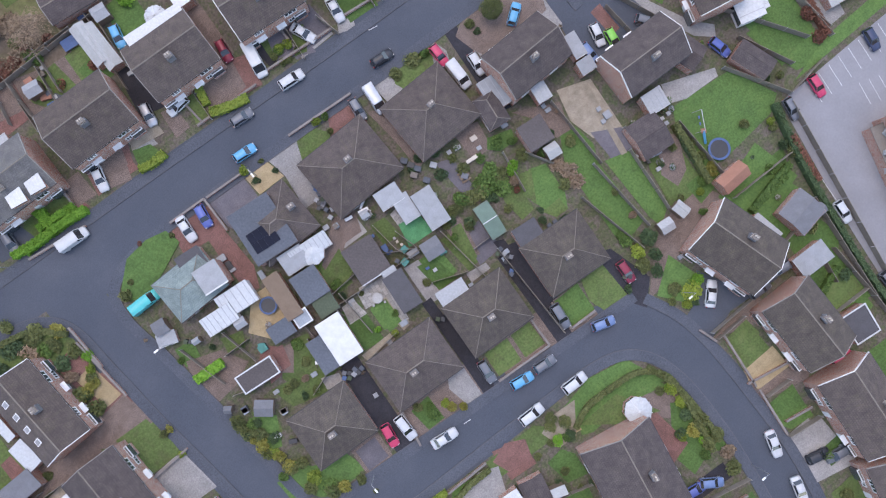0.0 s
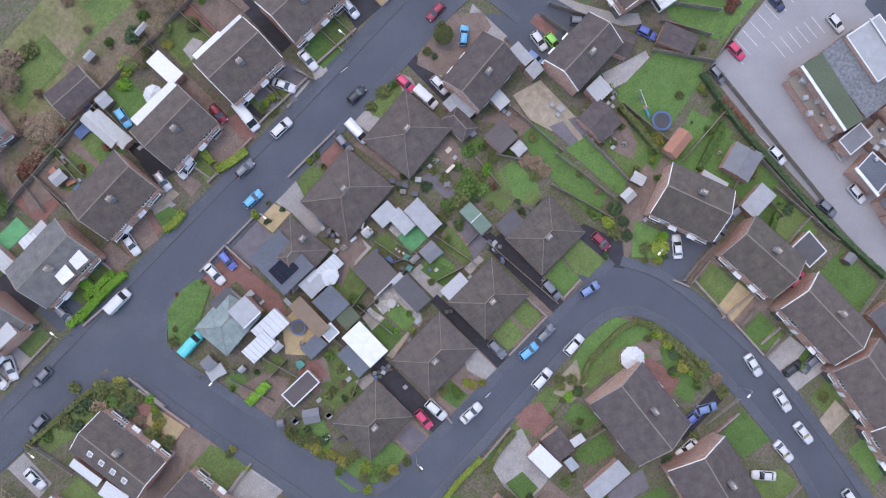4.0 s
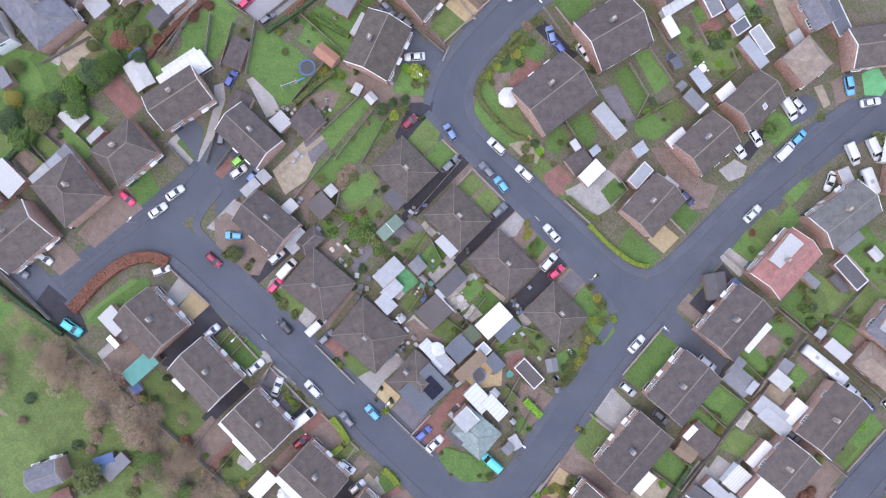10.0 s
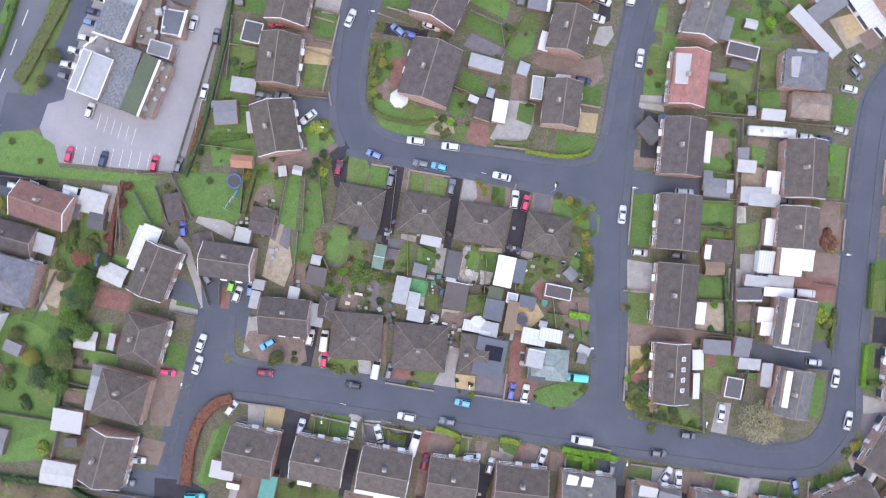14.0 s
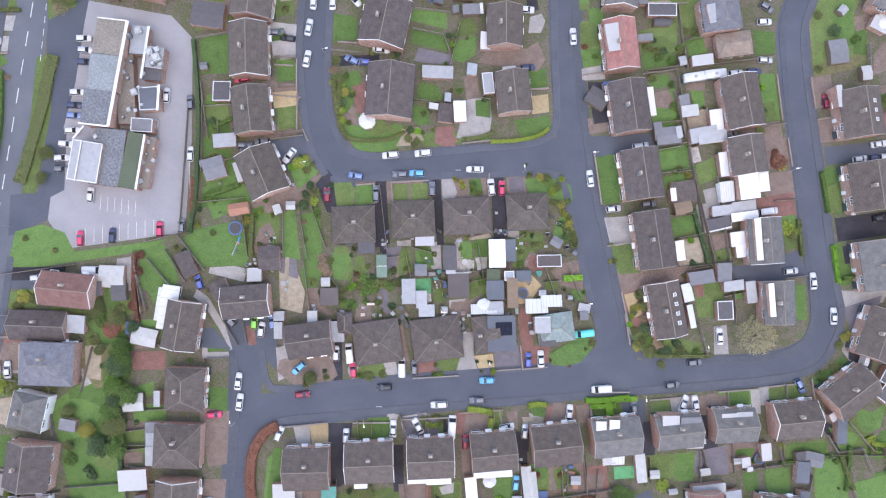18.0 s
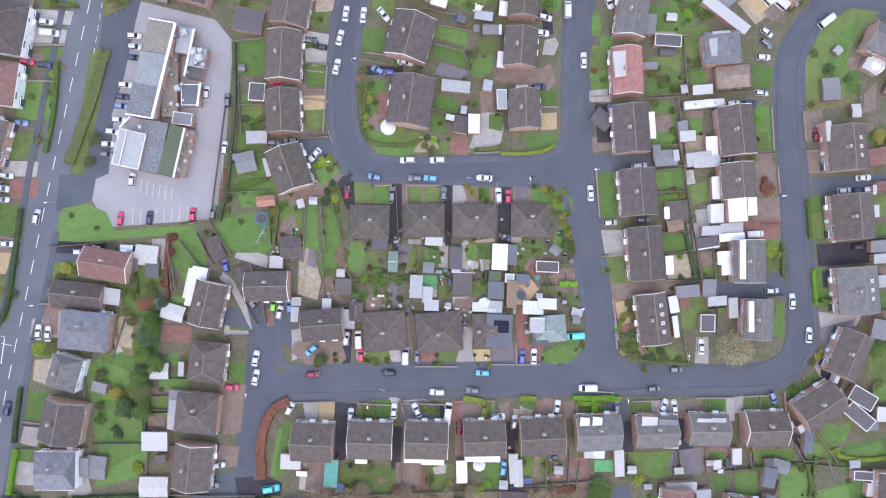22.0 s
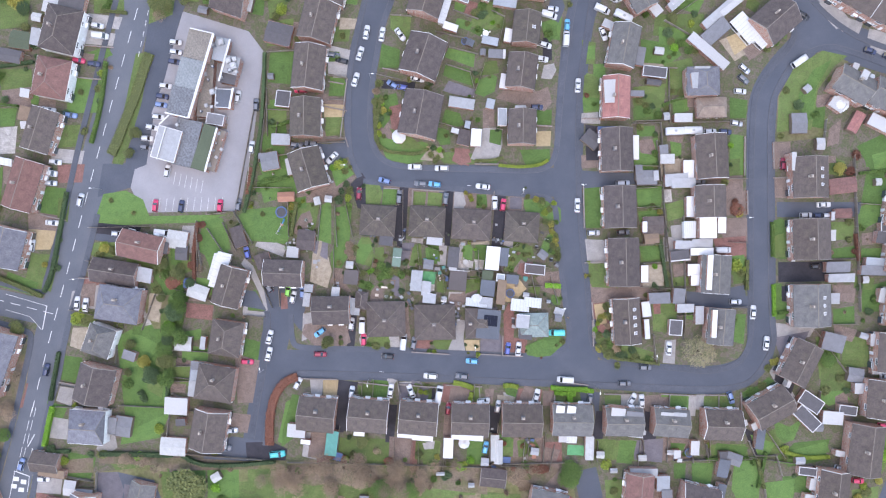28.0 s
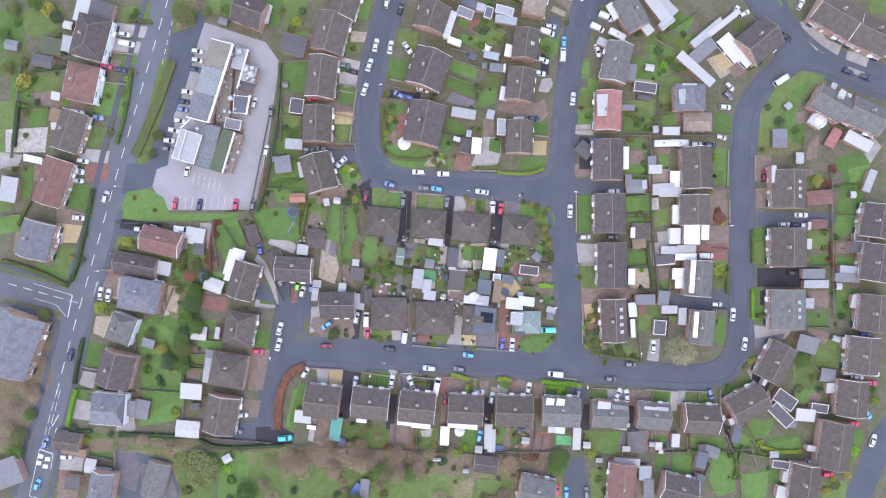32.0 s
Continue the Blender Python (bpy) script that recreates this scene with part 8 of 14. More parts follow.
lay('lawn', [(-94.43, -23.27), (-86.35, -19.67), (-84.56, -28.66), (-95.33, -30.46)])
lay('lawn', [(-95.33, -35.85), (-82.76, -35.86), (-80.96, -46.65), (-84.56, -54.74), (-96.24, -56.53), (-93.54, -44.84)])
lay('lawn', [(-91.74, -21.47), (-80.96, -21.47), (-80.06, -35.86), (-94.44, -37.65)])
lay('lawn_dull', [(-86.35, 0.11), (-77.37, -3.49), (-79.16, -14.28), (-86.35, -12.48)])
lay('lawn', [(-71.08, 8.2), (-63.35, 8.2), (-62.99, -2.59), (-68.38, -5.29), (-71.08, 1.91)])
lay('lawn_dull', [(-80.96, 1.91), (-75.57, 2.81), (-73.77, -5.29), (-80.96, -7.08)])
lay('paving', [(-89.05, -13.38), (-80.96, -12.48), (-81.86, -19.67), (-88.15, -21.47)])
lay('block_brown', [(-81.86, -5.29), (-69.28, -8.88), (-70.18, -14.28), (-80.96, -14.28)])
lay('concrete_slab', [(-76.47, 8.2), (-72.87, 8.2), (-73.77, 0.11), (-78.26, 0.11)])
lay('lawn_dull', [(-78.27, -32.26), (-73.78, -32.26), (-73.78, -39.46), (-78.27, -39.46)])
lay('lawn', [(-77.37, -26.87), (-69.28, -28.67), (-70.18, -33.16), (-77.37, -31.36)])
lay('lawn_dull', [(-101.62, -59.22), (-80.97, -59.24), (-82.76, -70.03), (-97.13, -64.62)])
lay('lawn', [(-80.97, -64.64), (-71.08, -64.64), (-71.98, -79.39), (-82.76, -79.38)])
lay('verge', [(-104.32, -64.62), (-82.76, -62.84), (-79.17, -82.62), (-104.32, -82.6)])
lay('lawn', [(-111.5, -58.32), (-103.42, -60.12), (-105.22, -66.41), (-113.3, -65.51)])
lay('block_red', [(-121.38, -70), (-114.2, -71.8), (-115.99, -80.79), (-122.28, -79.89)])
lay('concrete_slab', [(-122.27, -64.6), (-113.3, -64.61), (-114.2, -70.9), (-123.17, -70)])
lay('asphalt', [(-103.42, -67.32), (-97.13, -64.62), (-86.36, -67.33), (-82.76, -77.22), (-84.56, -82.62), (-101.63, -82.6), (-103.42, -75.41)])
lay('lawn', [(-70.18, -62.84), (-59.4, -62.85), (-61.2, -77.24), (-64.79, -80.84), (-71.08, -80.83)])
lay('verge', [(-61.2, -61.95), (-25.23, -62.88), (-25.23, -83.57), (-63, -83.54)])
lay('block_brown', [(-61.73, -30.47), (-54.36, -32.27), (-56.7, -44.86), (-61.2, -44.86)])
lay('lawn', [(-60.3, -25.07), (-54, -26.87), (-54.9, -32.27), (-60.3, -30.47)])
lay('block_brown', [(-63.89, -47.56), (-57.24, -48.46), (-58.5, -53.86), (-63.89, -52.95)])
lay('asphalt', [(-62.99, -54.75), (-52.21, -56.56), (-54.01, -61.96), (-71.98, -62.84), (-71.08, -58.35)])
lay('block_brown', [(-80.96, -30.46), (-73.78, -32.26), (-74.67, -35.86), (-80.06, -34.96)])
lay('lawn', [(-46.81, -44.87), (-43.22, -43.07), (-44.12, -54.77), (-47.71, -57.46), (-49.51, -56.56)])
lay('sand', [(-35.66, -38.58), (-31.17, -38.58), (-31.53, -43.98), (-35.66, -43.08)])
lay('concrete_slab', [(-39.62, -38.04), (-35.66, -38.4), (-36.02, -43.43), (-39.26, -42.71)])
lay('asphalt_dark', [(-30.99, -38.58), (-25.23, -39.48), (-29.19, -53.88), (-33.32, -53.87)])
lay('lawn_dull', [(-25.23, -40.38), (-20.73, -40.92), (-20.73, -44.88), (-25.23, -44.52)])
lay('lawn', [(-20.73, -40.92), (-15.87, -41.65), (-16.23, -45.78), (-20.73, -44.88)])
lay('concrete_slab', [(-13.53, -40.93), (-7.24, -41.29), (-7.6, -45.79), (-12.99, -45.25)])
lay('lawn_dull', [(-6.88, -41.65), (-3.28, -42.19), (-3.64, -45.79), (-6.88, -45.79)])
lay('block_red', [(0.86, -41.29), (7.17, -41.3), (6.27, -46.7), (0.86, -46.69)])
lay('lawn_dull', [(7.17, -41.66), (11.67, -41.66), (10.77, -45.8), (7.17, -46.34)])
lay('block_brown', [(12.57, -42.2), (15.27, -42.2), (14.73, -46.7), (12.57, -46.34)])
lay('lawn', [(18.33, -41.66), (22.47, -41.66), (21.57, -44.9), (18.87, -44)])
lay('gravel', [(16.17, -44), (21.57, -44.9), (20.67, -47.07), (16.17, -46.7)])
lay('block_red', [(22.47, -42.2), (29.68, -42.75), (28.78, -47.07), (22.47, -47.07)])
lay('block_brown', [(29.68, -43.11), (33.28, -43.47), (32.74, -47.61), (29.68, -47.61)])
lay('lawn_dull', [(33.28, -43.11), (41.39, -44.01), (40.49, -47.62), (33.82, -47.61)])
lay('asphalt', [(40.48, -43.11), (46.79, -44.02), (45.89, -57.53), (44.99, -47.62), (41.39, -46.72)])
lay('lawn_dull', [(48.23, -44.92), (53.1, -44.92), (52.56, -48.52), (48.23, -48.16)])
lay('concrete_slab', [(53.1, -44.92), (59.77, -45.29), (59.41, -49.43), (53.1, -48.88)])
lay('lawn', [(64.82, -44.93), (75.63, -45.83), (74.73, -49.44), (65.72, -48.89)])
lay('block_brown', [(59.41, -45.28), (65.18, -44.93), (64.82, -50.33), (59.77, -50.33)])
lay('concrete_slab', [(75.63, -45.29), (78.34, -45.29), (77.8, -49.98), (75.27, -49.62)])
lay('lawn_dull', [(78.34, -45.84), (86.45, -45.84), (86.09, -49.44), (78.34, -49.62)])
lay('lawn', [(89.16, -44.94), (93.67, -43.14), (97.28, -40.44), (99.98, -42.24), (93.67, -44.94), (90.06, -47.64)])
lay('concrete_slab', [(96.92, -37.74), (99.08, -35.93), (105.4, -46.75), (100.89, -44.95)])
lay('concrete_slab', [(-41.42, -53.87), (-35.12, -54.77), (-36.02, -62.87), (-42.32, -61.07)])
lay('block_red', [(-38.72, -54.77), (-34.22, -55.67), (-34.22, -64.67), (-37.82, -64.67)])
lay('lawn_dull', [(-32.43, -55.67), (-16.23, -56.58), (-16.23, -64.68), (-31.53, -64.67)])
lay('block_red', [(-13.53, -56.59), (-8.14, -56.59), (-8.14, -64.69), (-14.43, -64.69)])
lay('lawn_dull', [(-7.24, -56.59), (-0.94, -57.49), (-1.84, -64.69), (-6.34, -64.69)])
lay('lawn', [(7.17, -57.5), (12.21, -57.5), (10.77, -66.5), (6.26, -64.7)])
lay('lawn_dull', [(17.61, -57.51), (22.47, -58.41), (21.57, -63.81), (17.61, -62.91)])
lay('block_brown', [(21.57, -59.31), (26.07, -60.21), (25.17, -64.71), (20.67, -63.81)])
lay('block_red', [(28.78, -58.41), (35.08, -58.42), (35.08, -64.72), (28.78, -64.72)])
lay('lawn_dull', [(45.89, -58.43), (59.41, -58.44), (57.61, -64.74), (45.89, -63.83)])
lay('block_brown', [(59.41, -59.34), (66.62, -57.54), (73.83, -58.45), (73.83, -64.75), (61.21, -64.74)])
lay('lawn_dull', [(79.24, -60.25), (90.06, -60.26), (90.97, -64.76), (80.14, -64.76)])
lay('lawn', [(86.46, -66.56), (91.87, -63.86), (94.57, -64.77), (93.67, -77.38), (88.26, -79.18), (85.55, -73.77)])
lay('lawn', [(100.89, -64.77), (104.5, -60.27), (115.32, -59.37), (113.52, -65.68), (102.69, -67.48)])
lay('lawn_dull', [(95.47, -57.56), (100.89, -54.86), (101.79, -62.97), (95.48, -63.87)])
lay('lawn', [(99.98, -57.56), (107.2, -53.06), (104.5, -59.37), (101.79, -60.27)])
lay('lawn', [(73.83, -65.65), (80.14, -66.56), (78.34, -73.76), (73.83, -71.96)])
lay('verge', [(-25.23, -64.68), (37.78, -64.72), (39.59, -83.64), (-25.23, -83.57)])
lay('lawn_dull', [(19.77, -64.71), (28.78, -64.72), (27.88, -71.92), (20.67, -71.01)])
lay('lawn_dull', [(10.77, -72.81), (21.57, -73.72), (19.77, -79.48), (9.87, -79.47)])
lay('lawn', [(112.61, -44.95), (118.93, -43.15), (121.64, -47.66), (115.32, -49.46), (112.61, -47.66)])
lay('lawn_dull', [(111.71, -28.73), (118.93, -28.73), (118.93, -43.15), (112.61, -41.35)])
lay('lawn', [(113.52, -34.14), (118.03, -34.14), (118.03, -38.65), (113.88, -38.64)])
lay('lawn_dull', [(118.93, -28.73), (127.05, -28.74), (127.96, -37.75), (119.83, -38.65)])
lay('lawn', [(129.76, -57.58), (135.18, -58.49), (134.28, -62.99), (129.77, -62.09)])
lay('lawn_dull', [(128.86, -62.99), (134.28, -63.9), (130.67, -70.2), (127.96, -70.2)])
lay('lawn_dull', [(121.64, -74.7), (129.77, -73.81), (128.87, -81.02), (121.64, -81.01)])
lay('lawn', [(97.28, -74.68), (104.5, -74.69), (102.69, -81), (97.28, -80.99)])
lay('lawn', [(100.89, -70.18), (109.91, -70.19), (109.91, -75.59), (100.89, -74.68)])
shed(-77.66, 4.03, -10.01, 6.06, 5.35, roof='asbestos', wall='brick')
shed(-76.41, 0.11, -5.01, 3.57, 4.28, roof='felt')
lean_to(-87.23, -6.12, -12.02, 4.27, 4.27, roof='offwhite')
lean_to(-81.89, 1.89, -14.01, 3.56, 3.56, roof='felt')
shed(-71.77, -11.49, -20.02, 6.06, 4.28, roof='asbestos')
lean_to(-92.21, -29.78, -20.04, 3.91, 2.85, roof='felt_grey')
lean_to(-99.32, -50.07, -8.04, 6.04, 4.98, roof='felt_grey')
shed(-94.6, -50.74, -10.04, 4.99, 6.07, roof='felt_grey')
lean_to(-65, -5.23, 73.01, 10.68, 3.91, ribs=5, glazed=True)
shed(-76.41, -26.66, -5.02, 4.99, 4.28, roof='asbestos')
lean_to(-72.47, -35.49, -8.03, 3.91, 7.12, roof='felt_grey')
lean_to(-73.01, -39.94, -8.03, 3.91, 4.63, roof='offwhite')
lean_to(-78.7, -44.92, -5.04, 6.76, 4.98, roof='white')
shed(-79.98, -56.99, -5.04, 7.49, 5.35, roof='asbestos', wall='brick')
lean_to(-77.45, -49.72, -0.03, 2.84, 2.14, roof='felt')
shed(-110.63, -68.57, -8.06, 3.56, 4.64, roof='white')
shed(-107.07, -71.25, -6.06, 6.06, 4.64, roof='felt_grey')
lean_to(-115.67, -63.93, -10.06, 7.82, 2.49, roof='shedwood')
lean_to(-116.02, -73.72, -8.06, 4.62, 4.27, roof='felt')
lean_to(-43.48, -52.95, -7.04, 5.34, 3.92, roof='white')
lean_to(-33.16, -56.87, -8.04, 3.56, 7.48, roof='felt_teal', label='teal-roofed long garage behind a house')
lean_to(-40.81, -56.33, -7.04, 2.85, 1.42, roof='sheet_white')
lean_to(-24.97, -53.67, -6.04, 3.2, 2.49, roof='sheet_white')
lean_to(-10.9, -54.75, -6.04, 5.7, 2.14, roof='sheet_white')
lean_to(-6.27, -55.64, -6.04, 6.06, 2.14, roof='sheet_white')
lean_to(1.21, -59.03, -3.04, 2.85, 6.06, roof='sheet_white')
shed(5.86, -57.95, -0.04, 2.5, 2.14, roof='white')
shed(16.04, -60.63, 88, 7.15, 2.5, roof='asbestos', wall='brick')
lean_to(35.43, -56.56, -2.04, 3.21, 2.85, roof='white')
lean_to(42.92, -59.95, -2.04, 2.5, 7.13, roof='asbestos', ribs=3)
shed(58.59, -63.34, -0.04, 2.5, 1.79, roof='asbestos')
lean_to(54.33, -55.51, -2.04, 10.7, 1.25, roof='offwhite')
lean_to(68.78, -62.29, -0.04, 2.14, 2.5, roof='white')
lean_to(74.13, -60.51, -2.04, 2.5, 4.28, roof='white')
lean_to(88.23, -53.74, 19.95, 3.21, 1.78, roof='white')
shed(85.78, -64.26, -20.02, 4.65, 3.58, roof='felt_grey')
shed(83.1, -64.26, -0.04, 3.22, 4.65, roof='felt')
lean_to(108.81, -47.71, -34.99, 7.15, 4.28, roof='felt', label='dark flat-roofed garage with white edging', h0=2.4, h1=2.5, rim=1)
lean_to(107.56, -52.53, -44.98, 8.22, 3.93, roof='felt', label='dark flat-roofed garage with white edging', h0=2.4, h1=2.5, rim=1)
lean_to(115.19, -52.51, -5.03, 6.07, 3.92, roof='white')
lean_to(119.71, -50.4, -8.02, 5.36, 2.86, roof='felt', label='dark flat-roofed garage with white edging', h0=2.4, h1=2.5, rim=1)
shed(110.49, -55.33, -5.03, 3.94, 2.5, roof='felt_grey')
lean_to(121.62, -58.76, -5.03, 4.64, 3.57, roof='white')
lean_to(117.69, -63.22, 79.99, 1.78, 4.29, roof='white')
lean_to(107.38, -68.23, -8.04, 5.36, 2.5, roof='felt', label='dark flat-roofed garage with white edging', h0=2.4, h1=2.5, rim=1)
shed(105.47, -65.17, -0.04, 2.86, 2.15, roof='offwhite')
lean_to(109.66, -72.13, -8.04, 3.57, 3.57, roof='white')
lean_to(107.87, -76.95, -10.04, 3.57, 3.92, roof='white')
lean_to(123.94, -43.96, -0.03, 4.29, 3.21, roof='white')
lean_to(115.9, -30.22, -15, 6.43, 5.35, roof='felt_grey')
lean_to(128.41, -38.25, -0.03, 2.5, 3.21, roof='white')
shed(122.48, -40.14, -10.01, 4.66, 4.29, roof='felt_grey')
lean_to(58.79, -67.63, -2.04, 8.21, 2.85, roof='offwhite')
lean_to(64.5, -70.84, -0.05, 3.92, 4.64, roof='felt_pale')
lean_to(65.57, -75.66, 1.95, 3.21, 6.06, roof='felt_grey')
shed(50.01, -66.91, -0.04, 2.15, 1.43, roof='offwhite')
lean_to(25.8, -78.3, 9.95, 4.28, 4.28, roof='white')
lean_to(81.27, -75.14, -12.04, 2.5, 7.84, roof='felt_slate')
lean_to(69.49, -64.07, -0.04, 1.43, 1.07, roof='white')
car(-107.95, -14.23, 85, 'saloon', 'white', DRIVE)
car(-105.45, -14.77, 85, 'saloon', 'white', DRIVE)
car(-95.59, 6.21, -5, 'hatch', 'silver', DRIVE)
car(-82.16, 6.21, -8, 'van', 'white', DRIVE)
car(-57.97, -32.54, -5.03, 'hatch', 'red', DRIVE)
car(-43.09, -39.36, 60, 'hatch', 'white', DRIVE)
car(-27.13, -42.24, 80, 'hatch', 'silver', DRIVE)
car(11.99, -45.67, 4.97, 'hatch', 'white', DRIVE)
car(43.78, -45.33, 85, 'hatch', 'grey', DRIVE)
car(56.18, -46.23, 59.98, 'saloon', 'white', DRIVE)
car(59.06, -46.77, 90, 'saloon', 'white', DRIVE)
car(85.67, -46.25, -71.98, 'hatch', 'steelblue', DRIVE)
car(-49.5, -60.13, 5, 'suv', 'turquoise', DRIVE, 1.12)
car(-64.96, -58.18, 4.97, 'hatch', 'grey', DRIVE)
car(-62.99, -52.8, -0.04, 'hatch', 'silver', DRIVE)
car(104.2, -47.52, -44.98, 'hatch', 'silver', DRIVE)
car(118.05, -67.84, -5.04, 'hatch', 'silver', DRIVE)
car(131.19, -55.62, -10.02, 'hatch', 'red', DRIVE)
car(123.09, -71.79, -5.04, 'hatch', 'red', DRIVE)
car(135.69, -52.57, -49.97, 'hatch', 'sky', DRIVE)
car(137.5, -61.02, 69.98, 'saloon', 'white', DRIVE)
car(132.45, -40.88, -5.02, 'saloon', 'silver', DRIVE)
car(137.49, -39.8, -5.02, 'saloon', 'white', DRIVE)
car(136.59, -42.68, -5.02, 'saloon', 'red', DRIVE)
car(-118.88, -66.03, -5.05, 'hatch', 'white', DRIVE)
car(-51.52, -30.39, 75, 'saloon', 'white', DRIVE)
car(-51.16, -25.36, 75, 'saloon', 'white', DRIVE)
car(134.79, -27.22, -5.01, 'hatch', 'blue', DRIVE)
car(36.78, -76.75, 85, 'hatch', 'red', DRIVE)
car(39.83, -77.47, 88, 'hatch', 'sky', DRIVE)
car(46.3, -77.48, 88, 'hatch', 'grey', DRIVE)
tree(-78.69, -17.57, 2.83, 7, 'dark', 159)
tree(-77.11, -24.7, 2.66, 6, 'green', 160)
tree(-78.19, -14.1, 2.13, 5, 'green', 161)
tree(-82.1, -28.31, 2.48, 5, 'green', 162)
tree(-81.06, -35.51, 2.13, 4, 'green', 163)
tree(-82.83, -2.56, 2.49, 4, 'olive', 164)
tree(-78.39, -6.12, 2.13, 4, 'olive', 165)
tree(-82.51, -32.02, 1.78, 3, 'bright', 166)
tree(-79.28, -8.8, 2.49, 4, 'rust', 167)
tree(-73.94, -8.8, 1.78, 4, 'dark', 168)
tree(-85.71, -5.25, 1.78, 3, 'olive', 169)
bush(-99.43, 1.9, 1.61, 1.6, 'gold', 170)
bush(-101.27, 0.11, 1.43, 1.4, 'olive', 171)
bush(-96.82, 1.01, 1.25, 1.3, 'olive', 172)
bush(-108.37, -18.69, 1.79, 1.6, 'lime', 173)
bush(-105.77, -19.6, 1.43, 1.3, 'olive', 174)
bush(-87.76, -32.12, 1.43, 1.8, 'gold', 175)
bush(-89.28, -31.25, 1.07, 1.4, 'olive', 176)
bush(-89.59, -41.09, 1.07, 1.6, 'dark', 177)
bush(-88.7, -42.88, 1.25, 1.6, 'dark', 178)
bush(-90.49, -59.9, 1.43, 1.6, 'bright', 179)
bush(-112.85, -60.78, 1.61, 1.6, 'lime', 180)
bush(-109.35, -44.69, 1.07, 1.3, 'lime', 181)
bush(-84.23, -51.84, 1.43, 1.6, 'lime', 182)
bush(-86.04, -37.52, 1.43, 1.5, 'dark', 183)
bush(-93.24, -38.43, 1.43, 1.3, 'green', 184)
bush(-95.92, -20.5, 1.79, 1.3, 'olive', 185)
bush(-84.28, -10.65, 1.43, 1.3, 'olive', 186)
bush(-77.12, -4.37, 1.43, 1.3, 'olive', 187)
bush(-116.46, -57.21, 1.43, 1.5, 'dark', 188)
bush(-101.3, -59.04, 1.43, 1.3, 'olive', 189)
bush(-104.88, -59.03, 1.25, 1.3, 'dark', 190)
bush(-68.17, -59.06, 1.43, 1.3, 'olive', 191)
bush(-66.35, -73.37, 1.43, 1.5, 'green', 192)
bush(-68.14, -69.78, 1.43, 1.5, 'bright', 193)
bush(-80.57, -76.85, 1.61, 2, 'olive', 194)
bush(-67.22, -79.62, 1.61, 1.6, 'dark', 195)
bush(-46.65, -76.99, 1.25, 1.4, 'dark', 196)
hedge([(-115.54, -44.52), (-116.96, -49.88), (-118.21, -56.12)], 1.2, 1.7, 'bright', 197)
hedge([(-51.83, -57.38), (-51.68, -53.59), (-51.5, -49.21), (-49.99, -43.12), (-46.79, -38.81), (-43.08, -37.29)], 2.4, 1.3, 'rust', 198)
lay('lawn', [(-48.46, -58.31), (-47.74, -52.26), (-44.91, -42.57), (-42.81, -42.95), (-43.71, -47.83), (-44.73, -55.65)])
hedge([(-113.53, -28.49), (-115.32, -37.43), (-116.21, -42.79)], 1, 1.4, 'dark', 200)
hedge([(33.1, -43.6), (39.37, -44.32)], 1.1, 1.3, 'bright', 201)
hedge([(39.37, -42.88), (44.75, -43.42)], 1.1, 1.3, 'bright', 202)
hedge([(37.96, -44.69), (38.13, -47.38)], 0.9, 1.2, 'bright', 203)
hedge([(-117.95, -57.96), (-110.82, -57.96)], 1, 1.5, 'dark', 204)
hedge([(-101.85, -58.84), (-80.44, -59.74)], 1.2, 1.6, 'dark', 205)
hedge([(-82.15, -56.12), (-71.45, -62.74), (-50.04, -62.4)], 1, 1.8, 'dark', 206)
hedge([(101.25, -62.64), (107.53, -64.43), (114.71, -64.44)], 1, 1.3, 'lime', 207)
hedge([(93.17, -73.39), (95.86, -62.63)], 0.8, 1.3, 'green', 208)
hedge([(77.92, -64.41), (90.48, -64.42)], 0.9, 1.3, 'green', 209)
tree(-61.4, -77.18, 3.52, 7.8, 'green', 210)
tree(-53.86, -67.18, 2.4, 5.8, 'bare', 211)
tree(-44.31, -69.14, 3.66, 5.86, 'bare', 212)
tree(-33.61, -69.2, 2.5, 7.94, 'bare', 213)
tree(-26.74, -80.19, 3.34, 7.88, 'olive', 214)
tree(-18.34, -71.2, 3.21, 4.51, 'green', 215)
tree(-7.23, -69.34, 2.97, 5.12, 'bare', 216)
tree(-0.33, -78.18, 2.77, 6.52, 'bare', 217)
tree(20.16, -78.71, 3.67, 4.63, 'bare', 219)
tree(76.3, -32.4, 5.6, 6.5, 'twig', 220)
tree(37.27, -67.76, 2.84, 5.5, 'green', 221)
bush(-22.29, -72.3, 1.36, 0.88, 'green', 222)
bush(-4.56, -70.69, 0.93, 1.39, 'bare', 223)
bush(-10.7, -70.94, 0.77, 1.72, 'olive', 224)
bush(28.34, -75.24, 1.43, 0.91, 'dark', 226)
bush(-17.25, -63.9, 1.1, 0.94, 'green', 227)
bush(20.6, -81.98, 1.13, 1.29, 'bare', 228)
bush(-8.87, -68.49, 1.08, 0.95, 'dark', 229)
bush(18.2, -73.13, 0.88, 1.74, 'bare', 230)
bush(-32.45, -72.37, 1.18, 1.35, 'green', 231)
bush(-18.15, -78.16, 1.41, 1.49, 'olive', 232)
bush(-25.74, -81.94, 1.36, 1.76, 'bare', 234)
bush(4.6, -74.15, 0.73, 1.35, 'bare', 235)
bush(-20.95, -68.08, 0.98, 1.3, 'bare', 236)
bush(-19.2, -75.33, 1.38, 1.63, 'bare', 237)
bush(26.14, -66.13, 1.5, 1.25, 'bare', 238)
bush(28.86, -73.01, 1.19, 0.97, 'bare', 239)
bush(27.31, -72.1, 1.34, 1.52, 'dark', 240)
